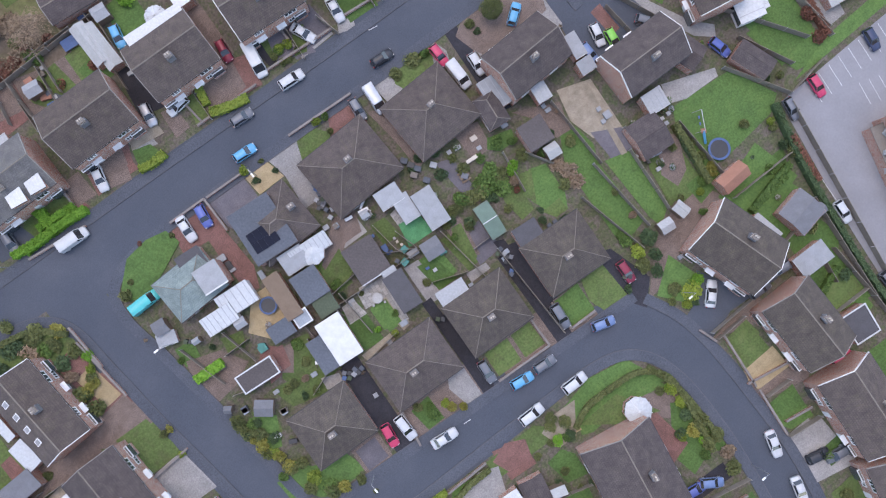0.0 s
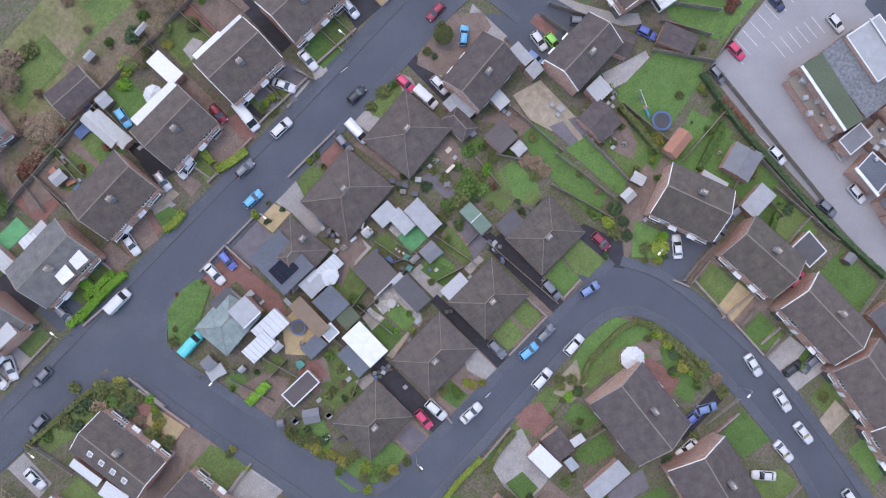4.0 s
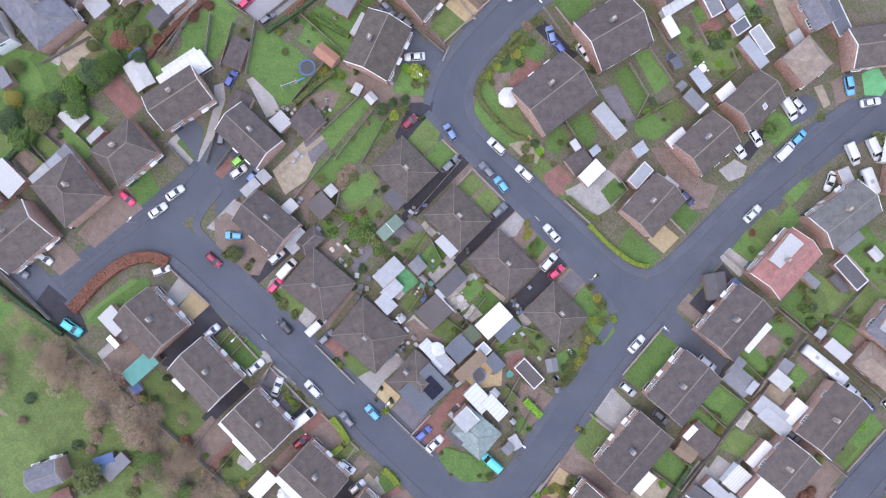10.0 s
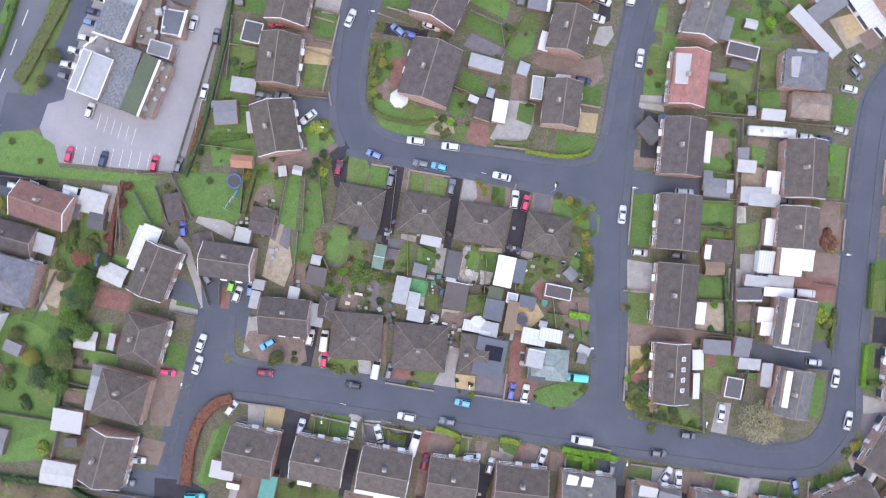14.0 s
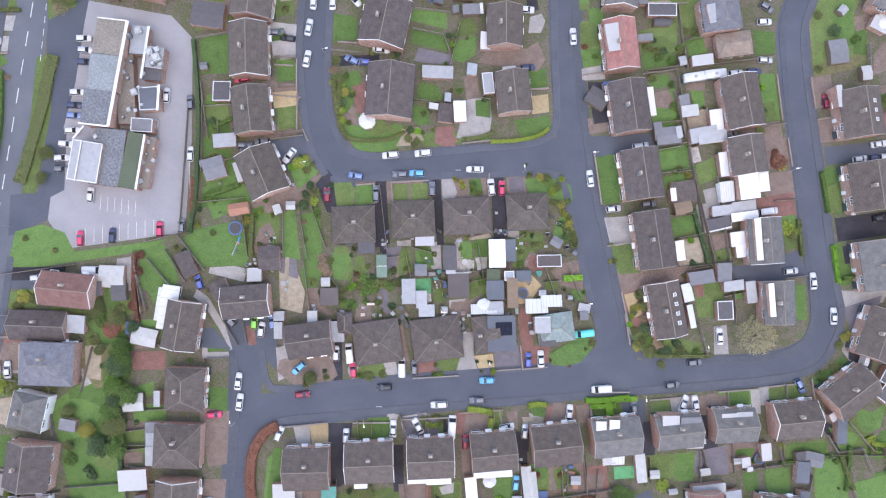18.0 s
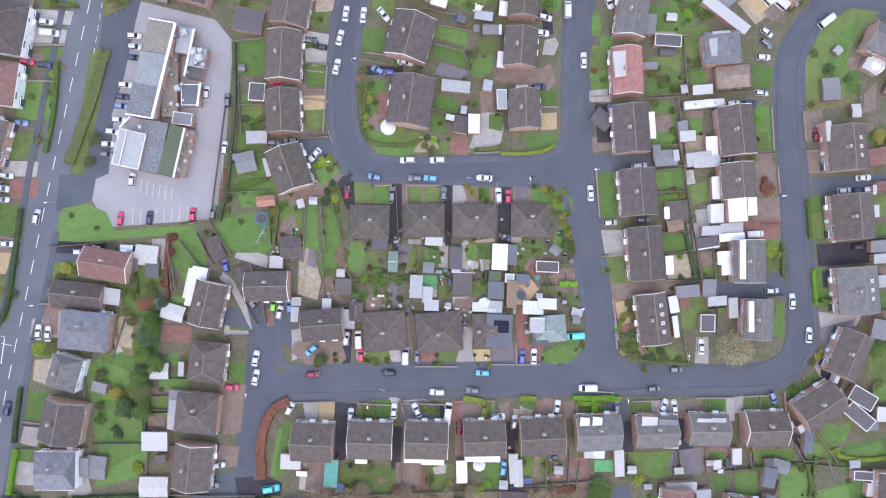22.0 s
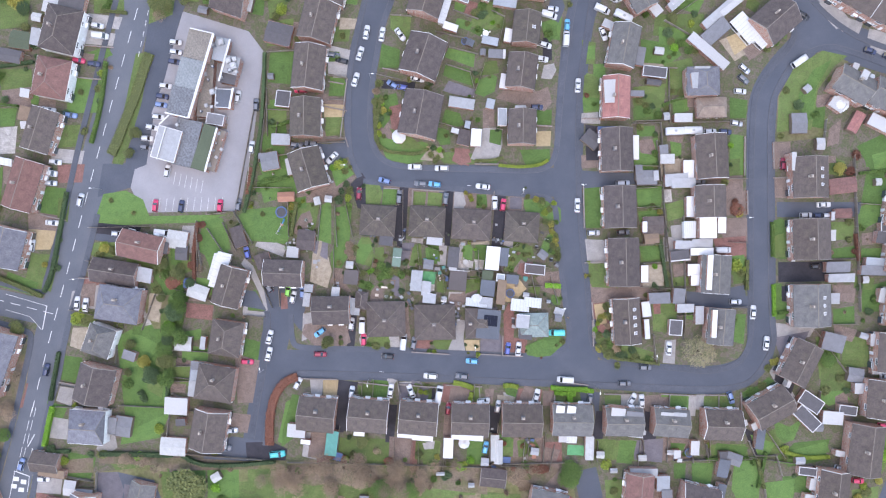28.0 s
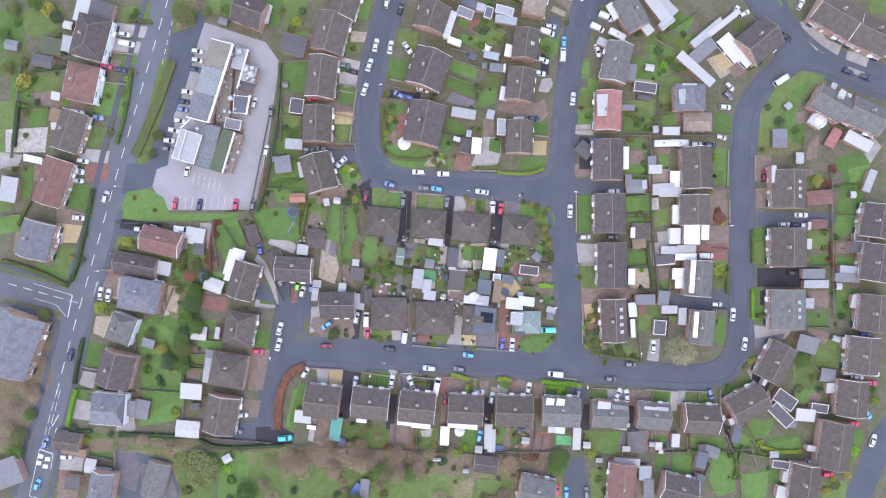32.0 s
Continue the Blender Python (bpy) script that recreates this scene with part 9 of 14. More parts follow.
bush(-33.1, -78.04, 1.24, 1.47, 'dark', 241)
bush(-22.8, -73.64, 1.5, 1.07, 'olive', 242)
bush(-31.26, -74.3, 1.28, 0.98, 'bare', 243)
bush(3.12, -63.57, 1.14, 1.03, 'olive', 244)
bush(23.73, -64.9, 1.59, 1.28, 'green', 245)
bush(-43.84, -71.82, 1.06, 1.41, 'green', 246)
bush(-30.56, -76.87, 1.05, 1.15, 'bare', 247)
bush(20.89, -79.81, 1.34, 1.35, 'olive', 248)
bush(-3.27, -68.64, 0.98, 1.31, 'green', 249)
bush(-23.54, -69.63, 0.83, 1.21, 'green', 250)
bush(4.02, -69.97, 0.85, 1.4, 'green', 251)
bush(-9.03, -66.69, 0.84, 0.89, 'olive', 252)
bush(-16.54, -69.11, 1.54, 1.34, 'bare', 253)
bush(3.01, -80.31, 1.06, 1.23, 'bare', 254)
bush(-7.74, -72.18, 1.35, 1.18, 'bare', 255)
bush(0.35, -67.82, 1.6, 1.3, 'dark', 256)
bush(-45.07, -81.22, 0.99, 1.73, 'bare', 257)
bush(-9.03, -65.1, 1.28, 1.24, 'bare', 258)
bush(-43.51, -65.36, 1.07, 1.28, 'green', 259)
bush(-25.08, -81.18, 1.42, 1.05, 'bare', 260)
bush(19.94, -76.96, 0.97, 1.29, 'dark', 261)
fence([(-46.66, -62.66), (-25.15, -63.57), (-3.62, -64.48)])
fence([(-32.32, -54.59), (-32.32, -62.67)])
fence([(-14.93, -56.4), (-14.93, -64.47)])
fence([(-7.75, -56.4), (-7.75, -64.48)])
fence([(-0.04, -56.41), (0.32, -64.48)])
fence([(14.32, -56.42), (13.96, -65.39)])
fence([(29.58, -57.33), (29.22, -64.51)])
fence([(45.74, -58.24), (45.38, -64.52)])
fence([(59.21, -58.24), (59.57, -64.53)])
fence([(73.59, -58.79), (73.95, -65.44)])
fence([(78.08, -60.05), (78.62, -65.44)])
fence([(90.67, -59.16), (92.47, -63.66)])
fence([(92.47, -63.66), (98.76, -63.66), (100.56, -69.95)])
fence([(68.2, -64.54), (91.57, -64.55)])
fence([(12.53, -64.49), (39.46, -64.51)])
fence([(-3.62, -64.48), (12.53, -65.39)])
fence([(-78.9, -10.65), (-68.16, -14.23)])
fence([(-69.05, 7.28), (-60.99, -5.27)])
fence([(-72.63, 8.18), (-70.84, -5.27)])
fence([(-81.59, -28.57), (-69.06, -29.47)])
fence([(-80.7, -36.64), (-72.64, -37.54)])
fence([(-77.12, -46.5), (-68.16, -47.4)])
fence([(-80.7, -59.05), (-53.83, -61.75)])
fence([(-80.7, -44.7), (-82.49, -57.25)])
fence([(-95.92, -20.5), (-96.81, -32.15)])
fence([(-114.71, -44.69), (-96.81, -45.59)])
fence([(-113.82, -38.41), (-108.45, -39.31)])
fence([(-110.23, -16.02), (-103.08, -17.81)])
fence([(-104.86, -1.68), (-91.44, -2.58)])
fence([(-103.97, 8.17), (-86.07, 8.17)])
fence([(-95.92, -44.7), (-82.49, -45.6)])
fence([(111.34, -26.84), (120.34, -39.42)])
fence([(114.95, -50.2), (127.54, -52.9)])
fence([(95.16, -54.68), (101.46, -64.56)])
fence([(112.25, -44.81), (111.35, -53.79)])
fence([(95.16, -73.54), (96.06, -80.72)])
fence([(82.58, -75.32), (85.27, -68.14)])
fence([(121.24, -44.81), (129.34, -44.81)])
fence([(127.54, -35.83), (137.44, -35.83)])
fence([(-103.08, -64.41), (-103.98, -78.74)])
fence([(-112.93, -65.3), (-103.98, -67.09)])
fence([(-43.07, -37.91), (-31.42, -38.45)], h=0.7, kind='wall')
fence([(-25.15, -39.35), (-15.82, -40.61)], h=0.7, kind='wall')
fence([(-13.49, -40.25), (-0.93, -41.52)], h=0.7, kind='wall')
fence([(0.86, -40.8), (11.63, -41.52)], h=0.7, kind='wall')
fence([(33.17, -43.69), (33.17, -47.46)], h=0.7, kind='wall')
fence([(48.08, -44.41), (59.57, -44.96)], h=0.7, kind='wall')
fence([(64.96, -44.78), (75.39, -45.5)], h=0.7, kind='wall')
fence([(78.08, -45.33), (86.53, -45.69)], h=0.7, kind='wall')
fence([(88.87, -44.79), (88.87, -50.18)], h=0.7, kind='wall')
fence([(-107.55, -6.7), (-97.7, -7.42)], h=0.7, kind='wall')
fence([(-113.82, -37.52), (-108.98, -38.42)], h=0.7, kind='wall')
fence([(10.73, -41.52), (11.09, -46.55)], h=0.7, kind='wall')
fence([(-7.21, -41.51), (-7.21, -46)], h=0.7, kind='wall')
fence([(-15.82, -40.61), (-16.18, -45.63)], h=0.7, kind='wall')
lay('lawn_dull', [(-50.47, -84.55), (-39.34, -76.66), (-28.2, -65.58), (-16.25, -69.54), (-15.3, -81.55), (-18.64, -97.16), (-28.16, -106.6)])
lay('lawn_dull', [(-21.82, -82.97), (-13.07, -72.71), (-5.75, -72.08), (-3.53, -82.18), (-13.87, -92.43)])
lay('lawn_dull', [(-45.69, -82.97), (-41.32, -81.79), (-35.34, -84.55), (-38.52, -90.07)])
lay('lawn_dull', [(-55.27, -76.65), (-48.12, -67.95), (-44.13, -71.91), (-51.27, -80.61)])
shed(-28.48, -87.57, 64.86, 4.41, 3.11, roof='tile_red', label='small shed with a faded pink roof')
lean_to(-26.65, -82.38, 64.86, 2.42, 3.98, roof='felt_grey')
shed(-26.29, -76.5, 59.85, 4.42, 3.33, roof='felt_blue', label='garden store under a dark blue sheet')
lean_to(-31.63, -61.13, 69.95, 2.45, 2.46, roof='felt_blue', label='low store under a blue sheet', h0=1.2, h1=1.3)
house(-33.48, -84.88, 59.86, 6.48, 5, tile='tile_blue', front=1, stack=None)
lay('paving', [(-33.76, -82.18), (-33.36, -80.21), (-29.38, -82.58), (-31.36, -87.71)])
tree(-29.69, -64.32, 4.35, 8, 'bare', 262)
tree(-36.01, -63.04, 3.71, 7, 'bare', 263)
tree(-25.15, -67.66, 3.71, 7, 'bare', 264)
tree(-25.25, -61.74, 2.85, 6, 'bare', 265)
tree(-12.79, -70.88, 3.28, 6.5, 'bare', 266)
tree(-17.86, -71.4, 2.63, 6, 'bare', 267)
tree(-40.04, -64.06, 2.85, 6, 'bare', 268)
tree(-9.73, -71.3, 2.42, 5, 'green', 269)
tree(-22.9, -90.29, 2.62, 6, 'olive', 270)
bush(-29.08, -61.82, 1, 1.5, 'lime', 271)
bush(-27.27, -60.5, 0.89, 1.4, 'olive', 272)
tree(-80.4, -22.49, 2.2, 6, 'green', 273)
tree(-80.74, -31.45, 2.42, 6, 'olive', 274)
tree(-87.73, -31.17, 1.55, 5, 'gold', 275)
tree(-81.49, -36.89, 2.64, 6, 'green', 276)
tree(-77.7, -15.86, 2.42, 6, 'green', 277)
tree(-81.09, -25.31, 1.99, 5, 'dark', 278)
tree(-86.53, -35.47, 2.43, 5, 'dark', 279)

# ---- gardens north and east ----
lay('lawn', [(-50.4, 34.29), (-45.01, 38.79), (-45.01, 45.98), (-49.86, 45.08)])
lay('lawn_dull', [(-50.4, 42.38), (-45.01, 42.39), (-45.01, 37.89), (-50.4, 37.89)])
lay('lawn', [(-53.1, 33.39), (-49.5, 36.99), (-45.01, 36.09), (-45.91, 28.89), (-52.2, 29.79)])
lay('lawn', [(-49.5, 59.47), (-42.31, 59.48), (-42.31, 49.58), (-50.4, 50.48)])
lay('lawn_dull', [(-33.32, 40.59), (-27.92, 40.59), (-28.46, 35.2), (-33.32, 34.29)])
lay('sand', [(-33.86, 43.65), (-27.74, 43.29), (-27.92, 39.69), (-33.86, 39.69)])
lay('lawn', [(-31.88, 49.59), (-27.02, 49.59), (-27.38, 45.99), (-32.42, 45.99)])
lay('concrete_slab', [(-32.42, 61.28), (-25.23, 59.49), (-26.66, 52.29), (-32.42, 52.65)])
lay('lawn_dull', [(-30.26, 66.68), (-25.22, 66.68), (-26.12, 62.19), (-30.98, 62.18)])
lay('gravel', [(-28.46, 69.38), (-23.43, 68.84), (-24.33, 65.79), (-28.82, 65.78)])
lay('lawn', [(-29.72, 81.07), (-21.63, 80.18), (-23.43, 72.98), (-28.82, 73.88)])
lay('lawn', [(-52.2, 27.09), (-45.01, 28.89), (-44.11, 19.9), (-51.3, 19.9)])
lay('lawn', [(-54, 22.59), (-43.21, 25.3), (-42.31, 17.2), (-52.2, 14.5)])
lay('lawn', [(-45.01, 15.4), (-39.62, 16.3), (-39.62, 12.7), (-45.01, 12.7)])
lay('lawn_dull', [(-50.4, 79.26), (-42.31, 79.26), (-45.01, 70.27), (-49.5, 69.36)])
lay('asphalt', [(-41.41, 32.49), (-32.42, 31.6), (-29.72, 27.1), (-32.42, 23.5), (-34.22, 27.1)])
lay('lawn', [(-32.42, 25.3), (-27.92, 26.2), (-25.23, 22.6), (-30.62, 19)])
shed(-49.12, 51.87, 0.03, 1.78, 1.78, roof='felt_grey')
shed(-46.44, 64.36, -14.97, 7.85, 6.43, roof='felt', wall='brick', label='dark-roofed brick garage with white edging')
shed(-51.97, 28.31, 0.02, 2.5, 1.78, roof='felt_grey')
house(-59.93, 74.1, -19.97, 9.86, 8.81, tile='tile_dark', front=1)
shed(-55, 74.17, -14.96, 2.5, 6.07, roof='white')
lean_to(-64.1, 74.86, -14.96, 2.84, 2.85, roof='offwhite')
car(-20.67, 64.7, 78, 'saloon', 'white', DRIVE)
car(-16, 63.99, 80, 'saloon', 'white', DRIVE)
car(-30.53, 58.06, -9.97, 'hatch', 'grey', DRIVE)
car(-42.19, 31.5, -9.98, 'hatch', 'grey', DRIVE)
car(-17.08, 78.16, 75, 'hatch', 'white', DRIVE)
car(-12.77, 76.01, 75, 'hatch', 'black', DRIVE)
lay('lawn', [(-16.23, 61.29), (-10.83, 59.5), (-11.19, 54.1), (-17.13, 54.09)])
lay('lawn_dull', [(-13.53, 69.93), (-7.23, 69.4), (-8.13, 61.3), (-13.53, 65.79)])
lay('lawn', [(-18.75, 46.9), (-14.43, 45.1), (-13.53, 39.7), (-16.23, 36.1), (-18.75, 37.9)])
lay('lawn', [(-18.03, 33.4), (-14.43, 30.7), (-1.83, 28.91), (1.77, 27.11), (-9.03, 25.31), (-15.33, 26.74)])
lay('block_red', [(-14.43, 42.4), (-10.83, 43.3), (-10.47, 34.3), (-13.53, 33.4)])
lay('lawn', [(24.27, 28.92), (33.28, 28.92), (33.28, 25.32), (26.07, 23.87)])
lay('lawn', [(29.67, 40.62), (34.18, 40.62), (33.82, 36.12), (29.67, 36.12)])
lay('sand', [(29.13, 34.32), (33.82, 34.32), (33.46, 29.82), (29.13, 29.82)])
lay('lawn', [(31.47, 66.73), (37.78, 68.53), (36.88, 61.33), (32.37, 62.23)])
lay('lawn_dull', [(-1.83, 28.91), (10.77, 28.01), (10.77, 24.95), (1.77, 25.31)])
lay('lawn_dull', [(-14.43, 36.1), (-8.13, 33.4), (-3.63, 29.81), (-10.83, 29.8)])
lean_to(24.25, 39.7, 0.03, 3.17, 2.82, roof='offwhite', h0=5.4, h1=5.7)
car(-10.62, 63.81, -54.99, 'saloon', 'white', DRIVE)
car(-5.78, 50.54, -11.97, 'saloon', 'white', DRIVE)
car(39.11, 65.64, 85, 'hatch', 'sky', DRIVE)
car(38.75, 61.69, 85, 'van', 'white', DRIVE)
car(29.59, 41.4, -2.97, 'hatch', 'navy', DRIVE)
car(41.98, 47.69, 85, 'saloon', 'white', DRIVE)
car(41.09, 11.96, 88, 'saloon', 'white', DRIVE)
bush(-17.62, 36.89, 0.9, 1.2, 'lime', 280)
bush(-17.8, 34.56, 0.9, 1.2, 'lime', 281)
bush(-16.18, 41.37, 1.08, 1.3, 'gold', 282)
bush(-14.39, 40.48, 0.9, 1.2, 'dark', 283)
bush(-17.08, 41.37, 1.08, 1.3, 'olive', 284)
bush(-0.93, 26.13, 1.08, 1.2, 'olive', 285)
bush(-1.83, 49.46, 1.08, 1.2, 'dark', 289)
bush(-8.11, 50.35, 1.08, 1.2, 'olive', 290)
bush(27.8, 33.34, 0.72, 1, 'olive', 291)
bush(17.92, 35.11, 0.9, 1.2, 'dark', 292)
bush(-45.66, 71.68, 1.61, 2.2, 'lime', 294)
bush(-47.49, 69.95, 1.43, 1.8, 'olive', 295)
bush(-27.83, 63.78, 1.08, 1.3, 'olive', 296)
bush(-29.63, 25.22, 1.43, 1.3, 'lime', 297)
bush(-27.84, 23.43, 1.08, 1.2, 'olive', 298)
bush(-42.21, 55.74, 0.72, 1, 'dark', 299)
bush(-49.35, 38.66, 1.25, 1.3, 'dark', 300)
bush(-50.24, 29.7, 1.25, 1.3, 'olive', 301)
bush(-22.47, 18.96, 0.72, 1, 'dark', 302)
bush(34.08, 12.68, 0.9, 1.2, 'lime', 303)
hedge([(17.88, 24.29), (24.15, 23.76), (29.53, 24.12), (32.58, 25.55)], 0.8, 1.2, 'lime', 304)
hedge([(-18.49, 44.89), (-18.67, 35.94), (-17.05, 29.67)], 0.7, 1.1, 'olive', 305)
hedge([(-50.99, 59.1), (-51.88, 43.02), (-53.67, 30.5), (-55.81, 19.77), (-58.14, 11.73)], 0.9, 1.5, 'dark', 306)
hedge([(-55.45, 25.14), (-56.88, 17.09)], 0.9, 1.5, 'rust', 307)
hedge([(-49.22, 36.77), (-43.86, 38.57)], 0.8, 1.4, 'green', 308)
bush(31.38, 9.98, 1.08, 1.2, 'lime', 309)
bush(33.18, 6.39, 1.08, 1.2, 'gold', 310)
bush(33.72, 3.7, 1.08, 1.2, 'lime', 311)
bush(31.4, 7.29, 0.9, 1, 'olive', 312)
bush(33.72, 0.11, 1.26, 1.2, 'olive', 313)
bush(30.49, 12.68, 1.26, 1.1, 'green', 314)
bush(32.29, 1.9, 1.08, 1.1, 'dark', 315)
bush(34.98, -3.48, 1.08, 1.1, 'olive', 316)
lay('lawn', [(43.19, 17.22), (48.23, 17.22), (48.23, 5.15), (43.55, 5.15)])
lay('lawn_dull', [(43.54, 61.33), (47.69, 60.44), (47.15, 54.13), (44.08, 54.13)])
lay('lawn_dull', [(44.63, 51.43), (48.95, 50.53), (48.59, 38.83), (43.54, 38.83)])
lay('concrete_slab', [(43.18, 38.83), (48.59, 38.29), (48.59, 36.13), (43.18, 36.48)])
lay('concrete_slab', [(43.55, 1.91), (49.49, 1.01), (49.49, -5.29), (44.27, -5.29)])
lay('lawn_dull', [(44.27, -5.29), (50.03, -6.2), (50.39, -12.86), (44.99, -12.5)])
lay('block_brown', [(44.63, -12.86), (61.21, -13.4), (63.01, -17), (44.99, -15.74)])
lay('block_red', [(45.35, -17), (49.49, -17), (50.39, -26.91), (46.79, -27.81)])
lay('lawn_dull', [(46.79, -28.71), (57.6, -30.51), (63.01, -32.32), (63.01, -35.02), (50.4, -33.75)])
lay('lawn', [(59.04, 17.22), (66.61, 17.22), (66.25, 10.92), (59.4, 10.92)])
lay('lawn_dull', [(59.4, 10.01), (65.71, 10.02), (65.71, 7.31), (59.4, 7.31)])
lay('lawn_dull', [(59.77, -0.79), (66.62, -0.79), (66.25, -5.3), (59.77, -5.3)])
lay('gravel', [(59.77, -6.2), (66.62, -6.2), (66.26, -12.5), (60.31, -12.86)])
lay('lawn', [(57.6, 30.73), (65.71, 31.63), (65.71, 23.53), (58.5, 23.52)])
lay('lawn', [(58.5, 40.63), (66.61, 41.54), (66.61, 37.03), (58.5, 37.03)])
lay('lawn_dull', [(58.5, 46.94), (68.41, 47.84), (67.51, 40.64), (58.5, 41.17)])
lay('lawn', [(61.2, 61.35), (71.12, 59.55), (70.22, 52.35), (61.2, 54.14)])
lay('lawn_dull', [(65.71, 68.55), (75.62, 68.56), (73.82, 61.36), (64.81, 62.25)])
lay('lawn_dull', [(72.02, 54.15), (76.53, 52.35), (74.72, 43.34), (72.02, 44.24)])
lay('lawn', [(73.82, 63.16), (78.33, 64.96), (78.33, 59.56), (73.82, 58.65)])
lay('lawn', [(87.35, 32.54), (91.86, 31.64), (91.86, 19.93), (86.81, 20.83)])
lay('lawn', [(87.35, 43.35), (92.76, 42.45), (92.22, 37.05), (87.35, 37.04)])
lay('block_brown', [(85.55, 15.42), (92.22, 15.42), (91.86, 8.22), (85.55, 8.22)])
lay('lawn_dull', [(86.81, -4.4), (91.5, -4.4), (90.96, -9.8), (86.81, -9.8)])
lay('lawn', [(86.81, -21.51), (90.96, -21.52), (90.06, -30.52), (86.81, -29.62)])
lay('lawn', [(72.93, -17.91), (78.34, -18.81), (77.43, -23.31), (72.03, -22.41)])
lay('concrete_slab', [(66.62, -28.71), (69.86, -28.72), (69.32, -35.92), (65.72, -35.56)])
lay('asphalt', [(72.93, -14.3), (91.86, -16.11), (91.5, -19.71), (72.93, -19.35)])
lay('lawn_dull', [(63.01, -17.91), (70.22, -18.81), (70.22, -26.91), (63.01, -26.01)])
lay('block_brown', [(83.74, 7.31), (91.86, 7.32), (91.86, 0.11), (84.65, 0.11)])
lay('concrete_slab', [(66.61, 1.91), (75.63, 1.91), (74.73, -5.3), (66.62, -5.3)])
lean_to(58.07, 28.62, 0.02, 2.5, 7.13, roof='sheet_white')
lean_to(57.71, 44.66, 88, 1.78, 7.13, roof='felt_grey')
lean_to(64.52, 50.93, -7.96, 7.14, 3.21, roof='felt', label='dark flat-roofed garage edged with white boards', h0=2.4, h1=2.5, rim=1)
shed(64.31, 48, -7.96, 4.29, 1.79, roof='felt')
lean_to(72.7, 37.19, 0.02, 5.35, 2.5, roof='white')
lean_to(73.95, 21.86, 0.01, 3.21, 5.35, roof='sheet_white', label='white-roofed sun room behind a house')
lean_to(74.3, 10.8, 0.01, 2.5, 6.06, roof='sheet_white')
lean_to(78.45, 4.51, 0, 4.94, 6.35, roof='sheet_white', label='white sheet-roofed first-floor extension', h0=5.0, h1=5.3)
lean_to(83.41, 5.1, 0, 2.5, 4.64, roof='sheet_white')
lean_to(73.95, 4.03, 0, 3.57, 4.99, ribs=6, glazed=True)
lean_to(77.52, -0.07, -0, 6.07, 2.5, roof='offwhite')
lean_to(72.16, -0.43, -2, 5.35, 2.5, roof='offwhite')
lean_to(77.2, -2.56, -0, 6.77, 2.14, roof='sheet_white', h0=2.9, h1=3.1)
lean_to(74.84, -7.92, -0.01, 3.57, 3.57, roof='sheet_white')
lean_to(75.73, -10.95, -0.01, 3.57, 3.21, roof='sheet_white')
shed(59.3, 21.2, 0.01, 2.15, 4.65, roof='felt_grey')
shed(63.41, 5.47, 0, 6.08, 5.36, roof='tile_brown', wall='brick', label='small brown-roofed brick garage')
lean_to(60.57, 5.1, 0, 1.43, 3.21, roof='sheet_white')
lean_to(60.21, -8.81, -0.01, 2.14, 4.99, roof='sheet_white')
lean_to(72.34, 17.93, 0.01, 7.14, 2.85, roof='offwhite')
shed(61.62, 19.77, 0.01, 6.08, 4.29, roof='felt_grey')
lean_to(70.38, -15.58, -5.01, 3.57, 4.64, roof='felt_grey')
lean_to(72.17, -19.15, -0.01, 5, 2.5, roof='offwhite')
lean_to(69.16, -24.86, -5.01, 3.93, 4.64, roof='felt', label='flat-roofed garage edged with white boards', h0=2.4, h1=2.5, rim=1)
lean_to(76.27, -21.29, -0.01, 2.5, 5.35, roof='offwhite')
lean_to(50.04, 34.09, 0.02, 5.37, 2.15, roof='felt_blue', label='low store under a blue sheet', h0=1.6, h1=1.8)
shed(45.53, 31.38, -39.97, 5.36, 4.29, roof='felt', label='dark felt-roofed low garden store')
lean_to(50.34, 44.53, 2.03, 3.85, 6.65, roof='white', label='long white box dormer on a roof', h0=7.0, h1=7.1)
lean_to(77.32, 47.92, 0.03, 4.58, 7.03, roof='offwhite', h0=5.6, h1=6.2)
lean_to(67.7, 25.06, 0.02, 4.28, 2.85, roof='asbestos')
lean_to(78, -8.64, -4, 1.58, 10.15, roof='sheet_white', label='long white box dormer on a roof', h0=7.0, h1=7.1)
lean_to(79.05, -23.52, -4.01, 1.4, 8.05, roof='sheet_white', label='long white box dormer on a roof', h0=7.0, h1=7.1)
lean_to(59.67, 55.72, -9.96, 3.92, 5.35, roof='felt_grey')
lean_to(84.11, 68.21, 40, 12.49, 2.5, roof='offwhite')
lean_to(89.47, 71.42, 38, 12.49, 1.78, roof='white')
lean_to(80.5, 56.76, -41.95, 14.26, 2.85, roof='white', label='long white sheet-roofed garage row', h0=2.6, h1=2.8)
lean_to(91.79, 63.4, -49.95, 8.92, 4.64, ribs=8, glazed=True)
lean_to(95.36, 60.73, -44.94, 7.13, 3.21, ribs=6, glazed=True)
lay('gravel', [(84.64, 60.46), (89.15, 62.27), (93.66, 56.86), (89.15, 54.16)])
lay('block_brown', [(90.95, 58.66), (95.46, 60.47), (99.07, 57.77), (93.66, 54.16)])
lay('lawn_dull', [(101.78, 66.78), (105.38, 64.98), (104.84, 60.48), (101.78, 61.37)])
lay('lawn', [(72.02, 75.76), (81.03, 73.97), (78.33, 68.56), (72.02, 70.36)])
lay('lawn_dull', [(74.72, 68.56), (80.13, 68.56), (81.03, 63.16), (74.72, 62.26)])
lean_to(82.87, 62.5, 40, 8.92, 4.28, roof='felt_grey')
lean_to(99.82, 62.52, 25.01, 7.14, 4.28, roof='felt_grey')
